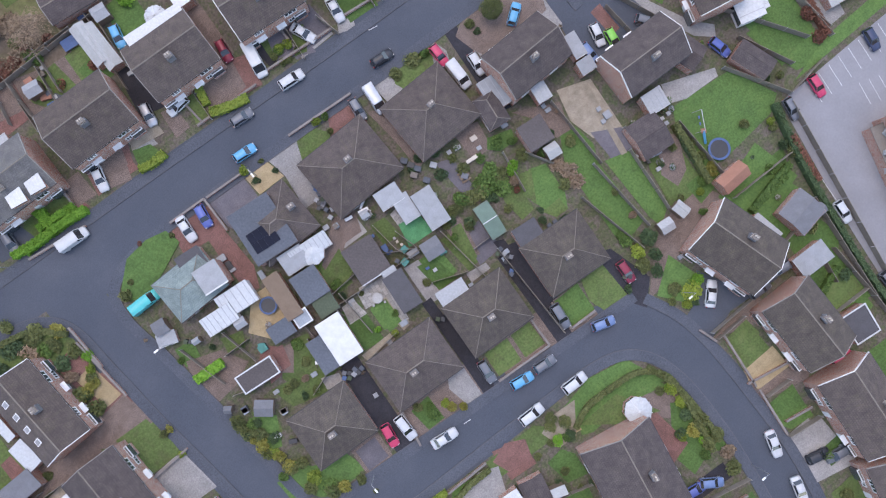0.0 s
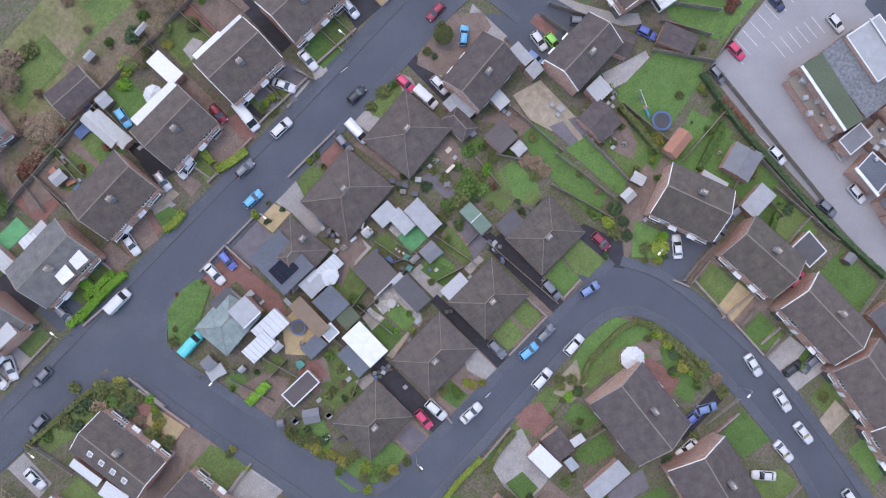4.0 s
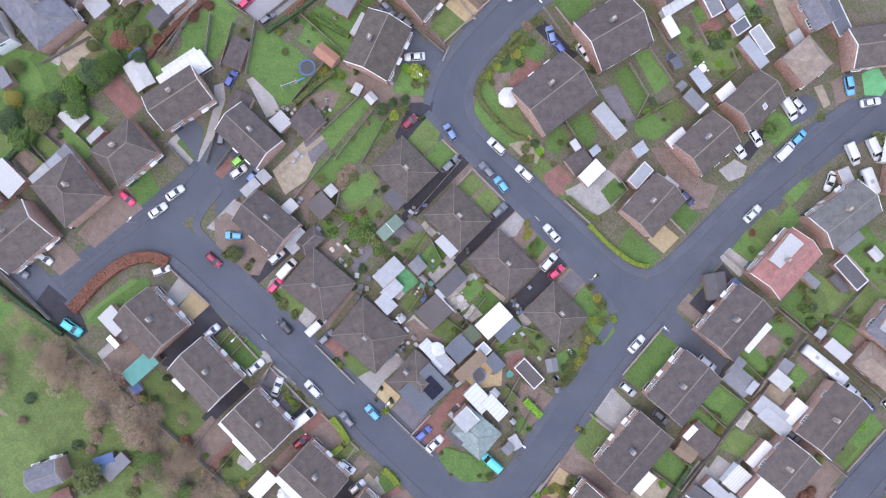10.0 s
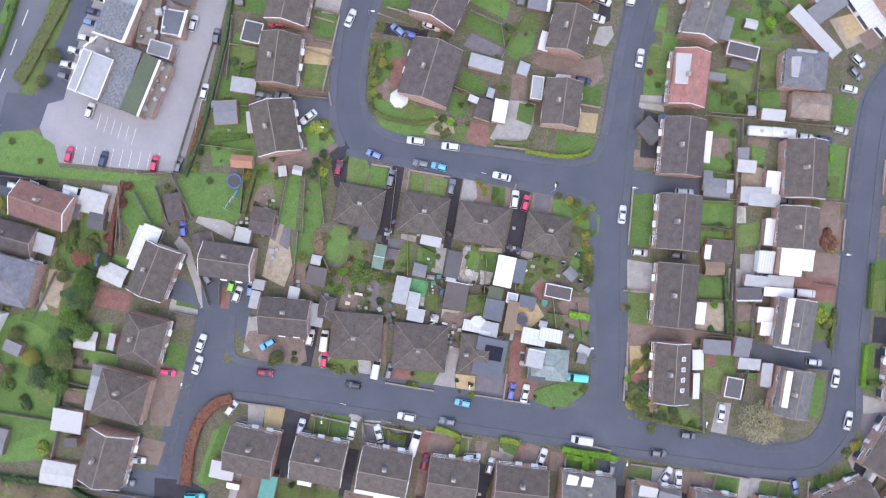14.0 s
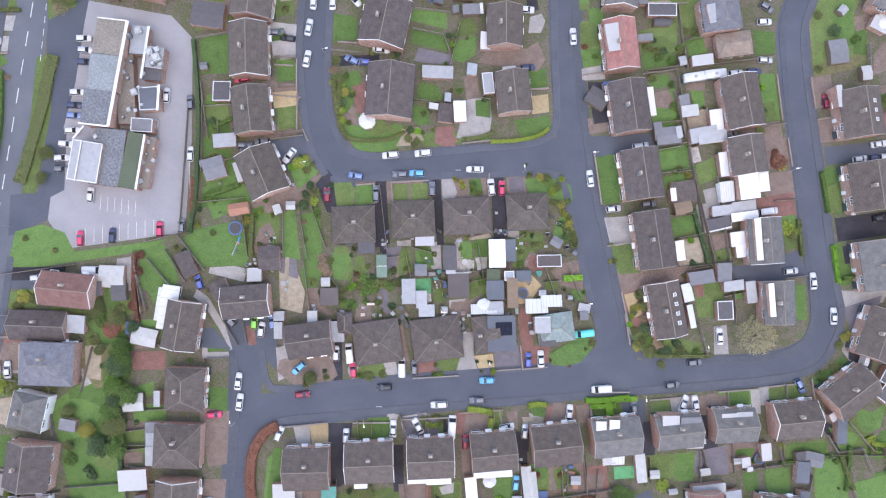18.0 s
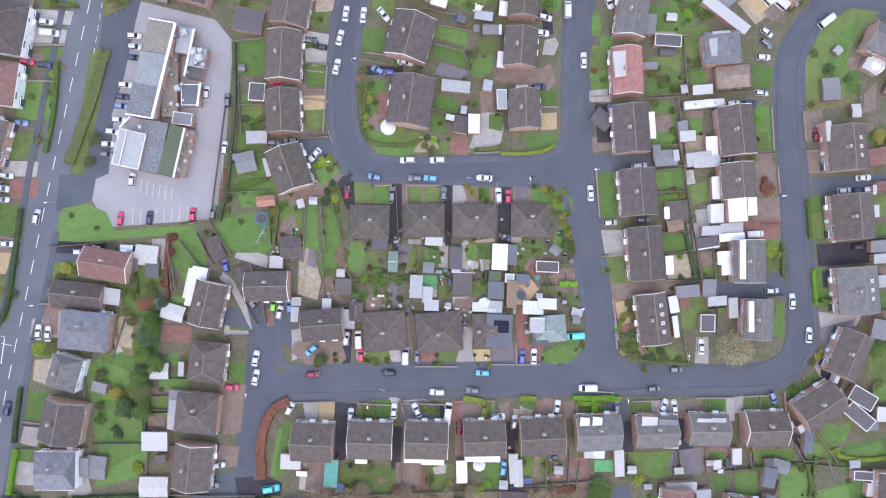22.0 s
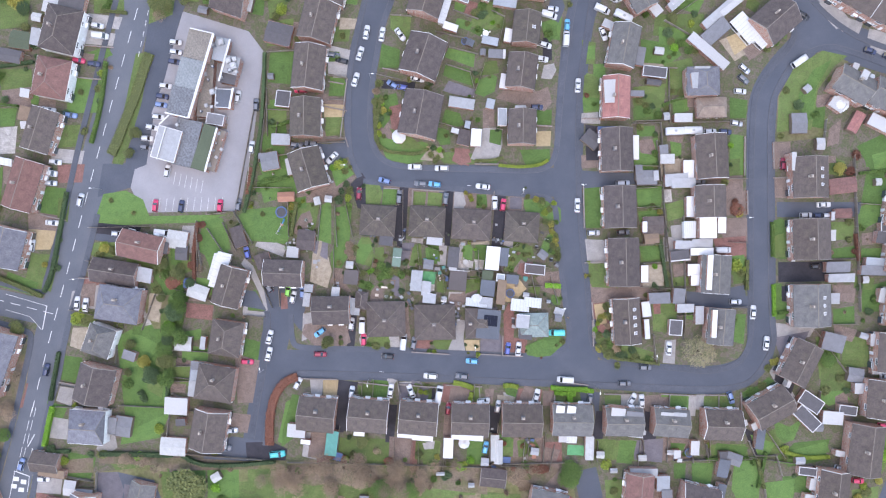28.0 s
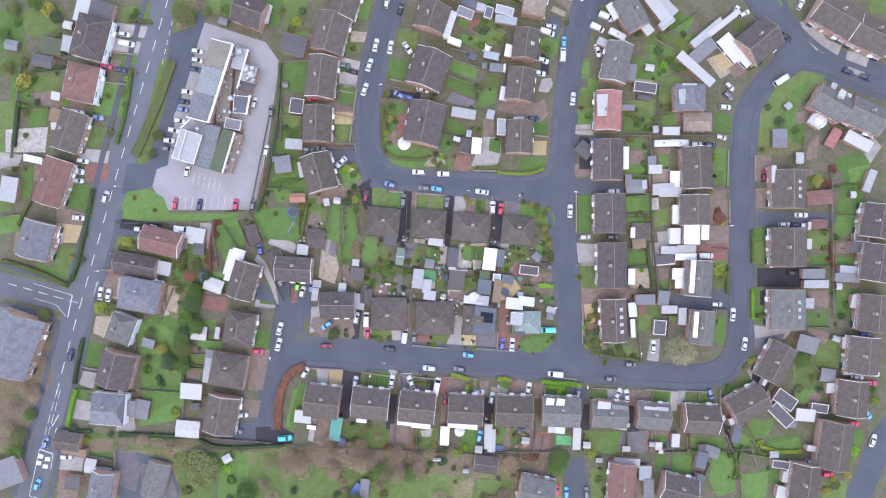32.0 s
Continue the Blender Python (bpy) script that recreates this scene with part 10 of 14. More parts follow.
lay('lawn', [(106.28, 83), (110.79, 83), (111.7, 75.8), (108.09, 77.6)])
lean_to(70.37, 76.75, -44.95, 8.91, 4.28, roof='offwhite')
lean_to(68.55, 75.81, -51.95, 10.69, 3.57, roof='white', label='long white sheet-roofed garage row', h0=2.6, h1=2.8)
car(52.4, 73.73, -24.95, 'van', 'white', DRIVE)
car(49.71, 70.14, -24.95, 'van', 'white', DRIVE)
car(49.89, 62.96, -69.98, 'saloon', 'white', DRIVE)
car(96.45, 74.67, 30.01, 'hatch', 'white', DRIVE)
car(93.75, 75.57, 59.99, 'hatch', 'white', DRIVE)
car(91.77, 51.67, -39.95, 'hatch', 'silver', DRIVE)
car(91.41, 48.62, -39.95, 'hatch', 'grey', DRIVE)
car(108.32, 53.66, 32.99, 'luton', 'white', DRIVE)
car(90.33, 45.02, -4.97, 'hatch', 'white', DRIVE)
car(89.08, 35.5, -9.97, 'hatch', 'silver', DRIVE)
car(81.16, 33.16, 0.02, 'hatch', 'white', DRIVE)
car(85.66, 32.98, -4.97, 'hatch', 'navy', DRIVE)
car(77.57, 18.25, 0.01, 'hatch', 'grey', DRIVE)
car(84.22, -2.23, -0, 'van', 'white', DRIVE)
car(92.86, -20.91, 85, 'saloon', 'white', DRIVE)
car(96.64, -30.26, 82, 'saloon', 'white', DRIVE)
car(87.64, -17.68, -3.01, 'hatch', 'silver', DRIVE)
car(67.51, -31.15, 85, 'saloon', 'white', DRIVE)
car(60.32, -36.71, -3.02, 'hatch', 'grey', DRIVE)
car(54.03, -41.38, -3.03, 'hatch', 'grey', DRIVE)
car(-36.28, -30.75, -3.02, 'hatch', 'maroon', DRIVE)
car(54.74, 18.25, 0.01, 'suv', 'silver', DRIVE)
car(45.76, 3.7, 0, 'hatch', 'silver', DRIVE)
car(54.56, 3.7, 0, 'hatch', 'grey', DRIVE)
car(109.76, 67.31, -29.93, 'hatch', 'black', DRIVE)
car(129.56, 56.37, -19.94, 'hatch', 'navy', DRIVE)
car(135.14, 54.57, -19.94, 'hatch', 'navy', DRIVE)
car(129.56, 47.38, 69.98, 'saloon', 'white', DRIVE)
car(114.44, 77.74, 59.98, 'hatch', 'white', DRIVE)
car(114.62, 10.71, 0.01, 'saloon', 'white', DRIVE)
car(109.23, 7.66, 0, 'hatch', 'white', DRIVE)
car(113.19, 7.48, 0, 'hatch', 'navy', DRIVE)
car(115.88, 7.48, 0, 'hatch', 'silver', DRIVE)
car(112.11, -7.62, -0.01, 'hatch', 'black', DRIVE)
car(102.75, 23.11, 85, 'hatch', 'maroon', DRIVE)
lay('verge', [(101.78, 43.36), (106.29, 50.57), (111.7, 54.17), (117.11, 56.52), (123.43, 53.28), (120.72, 52.38), (115.31, 46.97), (111.7, 41.56), (117.12, 36.15), (115.31, 30.75), (104.49, 29.84), (101.24, 29.84)])
lay('lawn', [(101.78, 36.15), (102.68, 43.36), (108.09, 50.57), (113.5, 54.17), (118.02, 55.62), (120.72, 53.28), (111.7, 50.57), (107.19, 44.26), (104.48, 35.25)])
lay('lawn', [(110.8, 42.46), (116.21, 40.66), (115.31, 33.45), (110.8, 34.35)])
shed(109.94, 45.17, 39.98, 2.15, 2.15, roof='offwhite')
shed(107.25, 34.98, 0.02, 4.65, 6.08, roof='felt_grey', label='garden store with a dark grey roof')
shed(124.26, 34.98, 59.98, 6.44, 3.22, roof='tile_pink', label='narrow outbuilding with a pink roof')
lean_to(118.57, 40.24, -34.94, 4.64, 3.21, roof='white')
lean_to(131.97, 34, -27.94, 8.93, 3.57, roof='white')
lean_to(123.93, 50.94, -19.94, 1.79, 2.85, roof='white')
lean_to(135.54, 44.17, 0.03, 1.43, 1.43, roof='white')
lay('block_brown', [(100.34, 29.84), (105.39, 29.84), (105.39, 21.73), (100.52, 21.73)])
lay('block_brown', [(100.34, 19.03), (105.39, 19.03), (105.39, 12.72), (100.34, 13.08)])
lay('asphalt', [(100.88, 11.82), (126.14, 11.28), (126.15, 6.96), (100.88, 7.32)])
lay('lawn', [(99.98, 6.41), (103.04, 6.42), (103.05, -5.3), (99.98, -4.94)])
lay('lawn_dull', [(103.04, 6.42), (104.85, 6.42), (104.85, -5.3), (103.05, -5.3)])
lay('asphalt_dark', [(100.88, -6.2), (116.22, -6.2), (116.22, -12.15), (100.88, -12.15)])
lay('lawn', [(99.44, -12.51), (101.78, -12.51), (101.78, -17.91), (104.85, -18.82), (104.85, -21.52), (101.79, -23.32), (99.44, -23.32)])
lay('asphalt_dark', [(101.78, -13.41), (104.85, -13.41), (104.85, -17.91), (101.78, -17.91)])
lay('concrete_slab', [(99.08, -24.22), (111.71, -26.03), (109.91, -28.73), (99.98, -28.73)])
lay('lawn', [(116.76, -2.6), (124.34, -1.69), (124.34, -5.3), (116.76, -5.3)])
lay('lawn', [(124.34, 7.32), (133.37, 10.92), (135.17, 7.32), (124.34, 1.91)])
lay('lawn', [(126.15, -2.6), (133.37, -2.6), (132.47, -7.1), (125.24, -6.74)])
lay('lawn_dull', [(117.12, 5.51), (123.98, 5.52), (123.44, 0.11), (117.12, 0.11)])
lay('lawn_dull', [(117.12, 25.34), (121.63, 23.54), (120.73, 19.03), (116.76, 19.93)])
lay('lawn', [(127.95, 19.94), (135.17, 21.74), (135.17, 10.92), (126.14, 10.92)])
lay('lawn', [(127.04, 28.95), (136.97, 30.75), (136.98, 21.74), (127.95, 21.74)])
lay('lawn', [(126.15, -14.31), (133.37, -12.51), (131.57, -21.53), (125.25, -21.52)])
lay('block_brown', [(117.12, -13.41), (124.34, -13.41), (123.44, -18.82), (117.12, -17.92)])
lay('lawn', [(117.12, -20.62), (123.44, -19.72), (123.44, -25.13), (117.12, -25.13)])
lay('concrete_slab', [(113.5, 70.39), (118.92, 73.1), (124.33, 64.99), (119.82, 63.19)])
lay('concrete_slab', [(119.82, 67.69), (127.94, 65), (126.14, 60.49), (120.72, 63.19)])
lay('concrete_slab', [(129.75, 63.2), (136.97, 61.4), (135.16, 56.89), (128.85, 59.23)])
lay('lawn_dull', [(136.06, 79.42), (142.02, 79.43), (142.02, 74.92), (136.97, 74.92)])
lay('concrete_slab', [(130.65, 37.96), (135.17, 38.87), (140.58, 32.56), (136.97, 27.15)])
tree(119.15, 21.19, 1.97, 3.5, 'gold', 317)
lean_to(113.75, 17.94, 0.01, 2.5, 5.35, roof='felt_grey')
shed(119.79, 16.2, 5, 8.24, 4.65, roof='tile_red', wall='brick', label='red-roofed brick garden outbuilding')
lean_to(115.9, 1.53, 0, 2.5, 3.21, roof='white')
shed(119.79, 7.98, 0, 5.01, 2.86, roof='tile_red', wall='brick')
lean_to(116.43, 7.24, 0, 1.07, 2.5, roof='white')
lean_to(117.69, -7.92, -0.01, 7.14, 3.21, roof='felt_grey')
lean_to(128.4, -9.17, -3, 7.86, 2.85, roof='felt_grey')
lean_to(118.58, -11.13, -0.01, 7.86, 2.5, roof='offwhite')
lean_to(116.26, -17.19, -0.01, 3.21, 3.21, roof='offwhite')
lean_to(131.98, -16.84, -10, 4.65, 4.28, roof='white')
lean_to(131.98, -20.41, -0.01, 2.5, 1.78, roof='white')
lean_to(132.92, 3.68, 0, 4.65, 2.86, roof='felt', label='dark flat-roofed garage edged with white boards', h0=2.4, h1=2.5, rim=1)
lean_to(133.76, 0.11, -9.99, 8.93, 3.57, roof='felt')
lean_to(135.55, 21.51, -19.96, 2.5, 7.14, roof='offwhite')
shed(130.54, 17.1, 0.01, 1.79, 2.15, roof='asbestos')
lean_to(128.41, -29.69, -0.02, 3.22, 3.57, roof='white')
shed(126.06, -11.88, -0.01, 1.79, 2.15, roof='white')
lean_to(103.96, 23.37, 0.02, 1.41, 5.29, roof='white', h0=5.2, h1=5.5)
lean_to(104.47, 3.67, 0, 1.07, 3.21, roof='white')
lean_to(104.47, -4.35, -0, 1.07, 3.21, roof='white')
lean_to(103.76, -14.16, -0.01, 1.07, 2.85, roof='white')
lean_to(103.4, -23.08, -0.02, 1.07, 3.57, roof='white')
lean_to(106.61, 0.11, -0, 1.43, 4.28, roof='offwhite')
bush(88.85, 9.98, 2.16, 1.4, 'rust', 318)
bush(87.91, -7.07, 1.8, 1.6, 'lime', 319)
bush(89.77, -8.87, 1.44, 1.3, 'olive', 320)
bush(87.07, -23.24, 1.44, 1.3, 'green', 321)
bush(115.77, -34.9, 2.34, 1.6, 'green', 322)
bush(118.55, -41.22, 1.44, 1.3, 'olive', 323)
bush(114.08, -44.82, 1.44, 1.2, 'olive', 324)
bush(98.76, -35.82, 1.44, 1.3, 'gold', 325)
bush(96.99, -37.62, 1.26, 1.2, 'olive', 326)
bush(91.59, -44.81, 1.44, 1.2, 'green', 327)
bush(95.19, -43.01, 1.44, 1.2, 'olive', 328)
bush(100.59, -37.63, 1.26, 1.2, 'lime', 329)
bush(122.83, 20.73, 1.62, 2, 'rust', 330)
bush(124.75, 25.24, 1.44, 1.6, 'rust', 331)
bush(123.91, -3.49, 1.08, 1.4, 'rust', 332)
bush(122.14, 0.11, 1.08, 1.3, 'olive', 333)
bush(107.67, 40.5, 1.44, 1.6, 'dark', 334)
bush(113.14, 37.83, 1.44, 1.3, 'green', 335)
bush(102.38, 31.55, 1.08, 1.2, 'olive', 336)
bush(122.14, 5.5, 1.26, 1.3, 'olive', 337)
bush(127.51, -21.45, 1.26, 1.4, 'dark', 338)
bush(129.31, -17.86, 1.26, 1.4, 'green', 339)
bush(120.35, -44.81, 1.26, 1.3, 'dark', 340)
bush(123.08, -50.22, 1.08, 1.2, 'olive', 341)
bush(138.28, -48.39, 1.26, 1.5, 'lime', 342)
bush(137.38, -44.8, 1.26, 1.5, 'green', 343)
bush(131.12, -64.57, 1.8, 1.4, 'bright', 344)
bush(125.72, -75.35, 1.8, 1.4, 'olive', 345)
bush(123.05, -77.16, 1.44, 1.3, 'gold', 346)
bush(84.41, 32.45, 0.9, 1.1, 'dark', 347)
bush(85.29, 18.07, 1.26, 1.2, 'olive', 348)
bush(64.64, 0.11, 0.9, 1.1, 'olive', 349)
bush(62.81, 39.61, 1.26, 1.3, 'green', 350)
bush(68.21, 40.52, 1.08, 1.2, 'olive', 351)
bush(72.69, 45, 1.26, 1.3, 'olive', 352)
bush(75.35, 57.54, 1.44, 1.5, 'green', 353)
bush(69.09, 62.95, 1.44, 1.3, 'dark', 354)
bush(71.77, 71.02, 1.62, 1.4, 'green', 355)
bush(76.28, 65.65, 1.26, 1.3, 'lime', 356)
bush(104.18, 45.03, 1.08, 1.2, 'olive', 357)
bush(62.82, 10.88, 1.08, 1.2, 'green', 358)
bush(64.62, 27.05, 1.08, 1.2, 'green', 359)
bush(50.25, -32.22, 1.44, 1.2, 'olive', 360)
bush(53.84, -33.12, 1.44, 1.2, 'dark', 361)
bush(57.43, -33.66, 1.44, 1.2, 'olive', 362)
bush(48.45, -29.52, 1.26, 1.2, 'olive', 363)
bush(47.55, -21.44, 1.08, 1.2, 'gold', 364)
bush(46.65, -26.83, 1.26, 1.2, 'olive', 365)
bush(61.04, -34.38, 1.08, 1.1, 'green', 366)
bush(52.06, -30.79, 1.44, 1.1, 'bare', 367)
bush(56.55, -31.33, 1.26, 1.1, 'dark', 368)
bush(50.21, -21.43, 1.26, 1.5, 'olive', 369)
bush(49.32, -24.12, 1.08, 1.4, 'bare', 370)
hedge([(99.09, 5.84), (99.09, -4.55)], 0.9, 1.3, 'green', 371)
hedge([(99.09, -12.8), (99.09, -22.3)], 0.9, 1.3, 'bright', 372)
hedge([(91.41, -5.27), (91.05, -14.24)], 0.9, 1.2, 'olive', 373)
hedge([(45.86, -29.48), (50.17, -33.42), (57.35, -34.68), (64.52, -35.76)], 0.8, 1.1, 'olive', 374)
hedge([(100.31, -21.39), (104.25, -21.04)], 0.9, 1.4, 'green', 375)
fence([(58.85, 17.52), (66.4, 17.52)])
fence([(58.85, 10.88), (66.4, 10.52)])
fence([(59.21, 0.11), (67.3, -0.25)])
fence([(66.76, 17.16), (67.3, -5.28)])
fence([(59.57, -12.82), (68.19, -13.36)])
fence([(66.39, 36.02), (67.29, 18.06)])
fence([(57.95, 36.01), (66.39, 36.02)])
fence([(58.31, 23.45), (66.4, 23.09)])
fence([(69.09, 52.17), (69.09, 36.02)])
fence([(61, 53.07), (71.78, 52.18)])
fence([(71.79, 36.02), (91.56, 36.03)])
fence([(86.52, 18.96), (91.92, 18.97)])
fence([(72.69, 8.19), (72.69, -17.85)])
fence([(86.17, 0.11), (91.56, -0.25)])
fence([(72.69, -19.64), (71.79, -28.62)])
fence([(86.53, -19.29), (91.2, -19.29)])
fence([(62.81, -26.82), (63.7, -35.8)])
fence([(115.83, 25.26), (115.84, 12.68)])
fence([(116.74, 6.4), (123.93, 6.4)])
fence([(116.38, -5.64), (123.93, -5.64)])
fence([(123.93, 25.26), (124.84, -21.45)])
fence([(116.74, -25.04), (123.94, -25.05)])
fence([(124.83, -7.08), (134.73, -7.08)])
fence([(125.73, 10.89), (134.73, 9.99)])
fence([(-50.24, 59.28), (-42.17, 59.64)])
fence([(-50.6, 48.52), (-50.6, 34.18)])
fence([(-50.6, 42.24), (-43.97, 41.89)])
fence([(-52.03, 27.9), (-44.86, 28.8)])
fence([(-32.31, 52.12), (-26.58, 51.22)])
fence([(-32.31, 44.94), (-27.83, 44.59)])
fence([(-33.21, 33.29), (-27.83, 33.29)])
fence([(-7.21, 69.17), (-13.49, 69.7)])
fence([(-17.97, 52.12), (-10.8, 50.33)])
fence([(68.19, 66.54), (77.17, 61.16)])
fence([(71.78, 68.33), (82.56, 75.52)])
fence([(115.83, 36.04), (114.94, 28.85)])
fence([(-132.59, 61.01), (-136.17, 28.77)])
fence([(-129.01, 61.91), (-120.06, 59.23)])
fence([(-129.9, 44.89), (-123.64, 44)])
fence([(-132.59, 10.86), (-139.75, 9.96)])
fence([(-139.74, 25.19), (-129.01, 26.98)])
fence([(43.04, 18.06), (43.04, 5.13)], h=0.7, kind='wall')
fence([(100.01, 29.74), (100.01, 21.66)], h=0.7, kind='wall')
fence([(100.01, 18.97), (105.04, 18.97)], h=0.7, kind='wall')
fence([(91.92, 15.37), (91.92, 8.19)], h=0.7, kind='wall')
fence([(91.56, 31.54), (91.2, 19.86)], h=0.7, kind='wall')
fence([(-32.31, 50.32), (-27.83, 49.43)], h=0.7, kind='wall')
fence([(43.04, 37.8), (48.43, 37.8)], h=0.7, kind='wall')
fence([(44.84, -16.95), (45.56, -27.72)], h=0.7, kind='wall')
fence([(-16.18, 53.92), (-7.21, 52.13)], h=0.7, kind='wall')
fence([(-107.9, 52.97), (-99.49, 52.08)], h=0.7, kind='wall')
fence([(-105.75, 62.46), (-95.91, 61.57)], h=0.7, kind='wall')
fence([(-118.28, 12.29), (-111.13, 10.5)], h=0.7, kind='wall')
fence([(17.91, 24.69), (10.73, 24.87)], h=0.7, kind='wall')
fence([(29.58, 36), (34.07, 35.64)], h=0.7, kind='wall')
lamp_post(-53.14, -35.06, 90.0)
lamp_post(42.92, 17.71, 180.0)
lamp_post(34.82, -18.38, 0.0)
lamp_post(9.64, -30.16, 90.0)
lamp_post(-22.02, -38.59, 270.0)
lamp_post(91.56, 7.15, 180.0)
lamp_post(-19.73, 51.12, 0.0)
lamp_post(45.74, -42.15, 270.0)
lamp_post(-100.2, 19.44, 180.0)
lamp_post(-107.58, -6.92, 0.0)
lamp_post(62.48, -33.7, 90.0)
lamp_post(24.61, 15.59, 90.0)
lamp_post(-28.53, 24.73, 0.0)

# ---- further garden detail ----
lay('lawn_dull', [(43.47, 50.91), (48.03, 50.68), (48.54, 44.91), (43.39, 44.44)])
lay('lawn', [(43.39, 44.44), (48.63, 43.88), (47.92, 40.2), (43.53, 39.92)])
lay('lawn', [(45.05, 59.47), (47.5, 59.69), (47.36, 55.41), (45, 55.58)])
lay('concrete_slab', [(41.89, 39.39), (48.35, 39.72), (48.19, 37.12), (42.14, 36.57)])
lay('lawn_dull', [(58.52, 45.17), (64.13, 45.04), (67.2, 42.73), (63.52, 37.21), (58.94, 37.45)])
lay('lawn', [(58.86, 41.32), (64.47, 41.18), (64.23, 37.93), (59.2, 37.47)])
lay('lawn', [(63.25, 55.06), (72.06, 58.47), (73.3, 56.25), (67.38, 52.46), (63.39, 53.39)])
lay('lawn_dull', [(68.56, 53.87), (76.24, 55.48), (76.8, 52.03), (74.13, 49.84), (73.54, 44.6), (68.76, 44.17), (68.31, 49.31)])
lay('lawn', [(70.22, 42.36), (75.36, 43.21), (75.03, 39.55), (70.56, 38.5)])
lay('gravel', [(60.05, 54.38), (67.27, 53.75), (69.38, 52), (62.16, 52.63)])
lay('block_brown', [(42.34, 26.89), (47.78, 26.99), (47.87, 23.12), (42.43, 23.02)])
lay('asphalt', [(42.48, 22.38), (58.42, 21.22), (58.7, 18.01), (42.57, 16.96)])
lay('lawn', [(59.59, 27.15), (63.9, 26.89), (64.23, 21.74), (60.04, 22.01)])
lay('gravel', [(66.2, 24.51), (73.13, 25.65), (72.79, 20.56), (66.59, 20.01)])
lay('block_brown', [(59.51, 31.02), (64.03, 31.43), (65.51, 26.39), (60.49, 27.23)])
lay('lawn', [(69.3, 30.61), (72.7, 30.53), (72.54, 26.37), (69.72, 25.86)])
lay('asphalt', [(60.16, 20.73), (64.93, 21.16), (65.01, 17.28), (60.05, 17.48)])
lay('lawn', [(58.87, 16.08), (63.41, 16.23), (63.15, 11.81), (59.27, 11.59)])
lay('lawn_dull', [(67.71, 11.69), (72.79, 13.18), (73.24, 8.04), (68.17, 6.56)])
lay('paving', [(66.93, 16.16), (69.26, 16.36), (69.6, 12.51), (67.27, 12.3)])
lay('lawn', [(59.44, 9.67), (65.37, 10.19), (65.2, 6.29), (59.78, 5.81)])
lay('lawn', [(59.31, -0.7), (66.82, -0.29), (66.12, -4.24), (60.74, -5.1)])
lay('gravel', [(61.5, -6.32), (66.84, -6.5), (66.59, -12.48), (60.89, -12.71)])
lay('concrete_slab', [(68.93, 5.33), (73.45, 5.73), (73.14, 1.81), (69.26, 1.47)])
lay('block_brown', [(69.3, -6.29), (74.46, -5.84), (74.1, -9.11), (69.64, -10.14)])
lay('lawn_dull', [(69.38, -10.17), (74.83, -9.95), (75.05, -12.52), (69.22, -12.77)])
lay('block_brown', [(44.99, -14.87), (64.31, -13.19), (65.01, -15.2), (45.21, -17.44)])
lay('sand', [(45.49, -17.67), (48.2, -17.44), (49.38, -23.53), (46.29, -23.8)])
lay('lawn_dull', [(65.04, -17.01), (70.44, -17.84), (69.99, -21.5), (63.76, -21.65)])
lay('block_red', [(63.16, -17.82), (65.45, -17.23), (65.38, -20.86), (63.44, -21.03)])
lay('lawn', [(87.33, 30.29), (90.44, 30.57), (90.32, 25.89), (87.72, 25.79)])
lay('lawn_dull', [(84.82, 24.62), (90.13, 25.1), (90.04, 20.16), (85.25, 19.73)])
lay('block_brown', [(80.07, 19.27), (90.84, 19.97), (90.94, 14.4), (80.53, 14.13)])
lay('block_brown', [(87.24, 13.43), (91.13, 13.77), (90.8, 8.56), (87.69, 8.28)])
lay('block_red', [(81.66, 1.27), (91.39, 1.86), (91.42, -4.36), (82.83, -4.59)])
lay('lawn', [(87.09, -4.09), (90.84, -3.76), (90.87, -7), (87.7, -8.05)])
lay('lawn_dull', [(87.31, -8.09), (90.92, -7.64), (90.8, -12.19), (87.43, -12.48)])
lay('asphalt', [(75.28, -15.09), (90.73, -12.84), (91.24, -18.63), (75.71, -19.97)])
lay('lawn', [(98.87, 6.02), (102.44, 6.99), (102.52, 3.1), (99.26, 1.52)])
lay('lawn_dull', [(99.26, 1.52), (102.84, 2.48), (103.2, -4.63), (99.57, -4.94)])
lay('concrete_slab', [(-58.29, -1.8), (-55.79, -4.14), (-53.17, -10.58), (-50.07, -16.72), (-52.29, -17.68), (-54.02, -12.57), (-56.86, -6.41), (-59.42, -3.44)])
lay('lawn', [(-58.32, -12.95), (-55.18, -11.01), (-52.55, -17.58), (-57.68, -17.38)])
lay('concrete_slab', [(-59.2, -17.51), (-57.75, -12.26), (-57.68, -17.38), (-52.77, -17.98), (-52.64, -19.51), (-59.08, -18.79)])
lay('asphalt', [(-53.01, -9.54), (-48.33, -7.59), (-41.65, -10.85), (-40.97, -18.49), (-51.37, -19.4)])
lay('block_red', [(-47.65, -12.4), (-45.87, -12.25), (-45.7, -17.1), (-47.73, -17.28)])
lay('concrete_slab', [(-41.22, -18.51), (-37.41, -18.18), (-35.58, -24.44), (-41.76, -26.9)])
lay('block_red', [(-38.87, -23.44), (-35.81, -21.89), (-34.2, -25.6), (-37.78, -28.48)])
lay('lawn', [(-96.83, -23.36), (-89.14, -24.22), (-83.79, -27.34), (-88.38, -32.85), (-95.88, -34.13)])
lay('lawn', [(-95.57, -37.56), (-89.32, -36.51), (-83.17, -40.07), (-83.22, -48), (-94.22, -52.77)])
lay('lawn_dull', [(-89.3, -33.95), (-82.86, -37.74), (-83.67, -42.92), (-87.7, -40.46)])
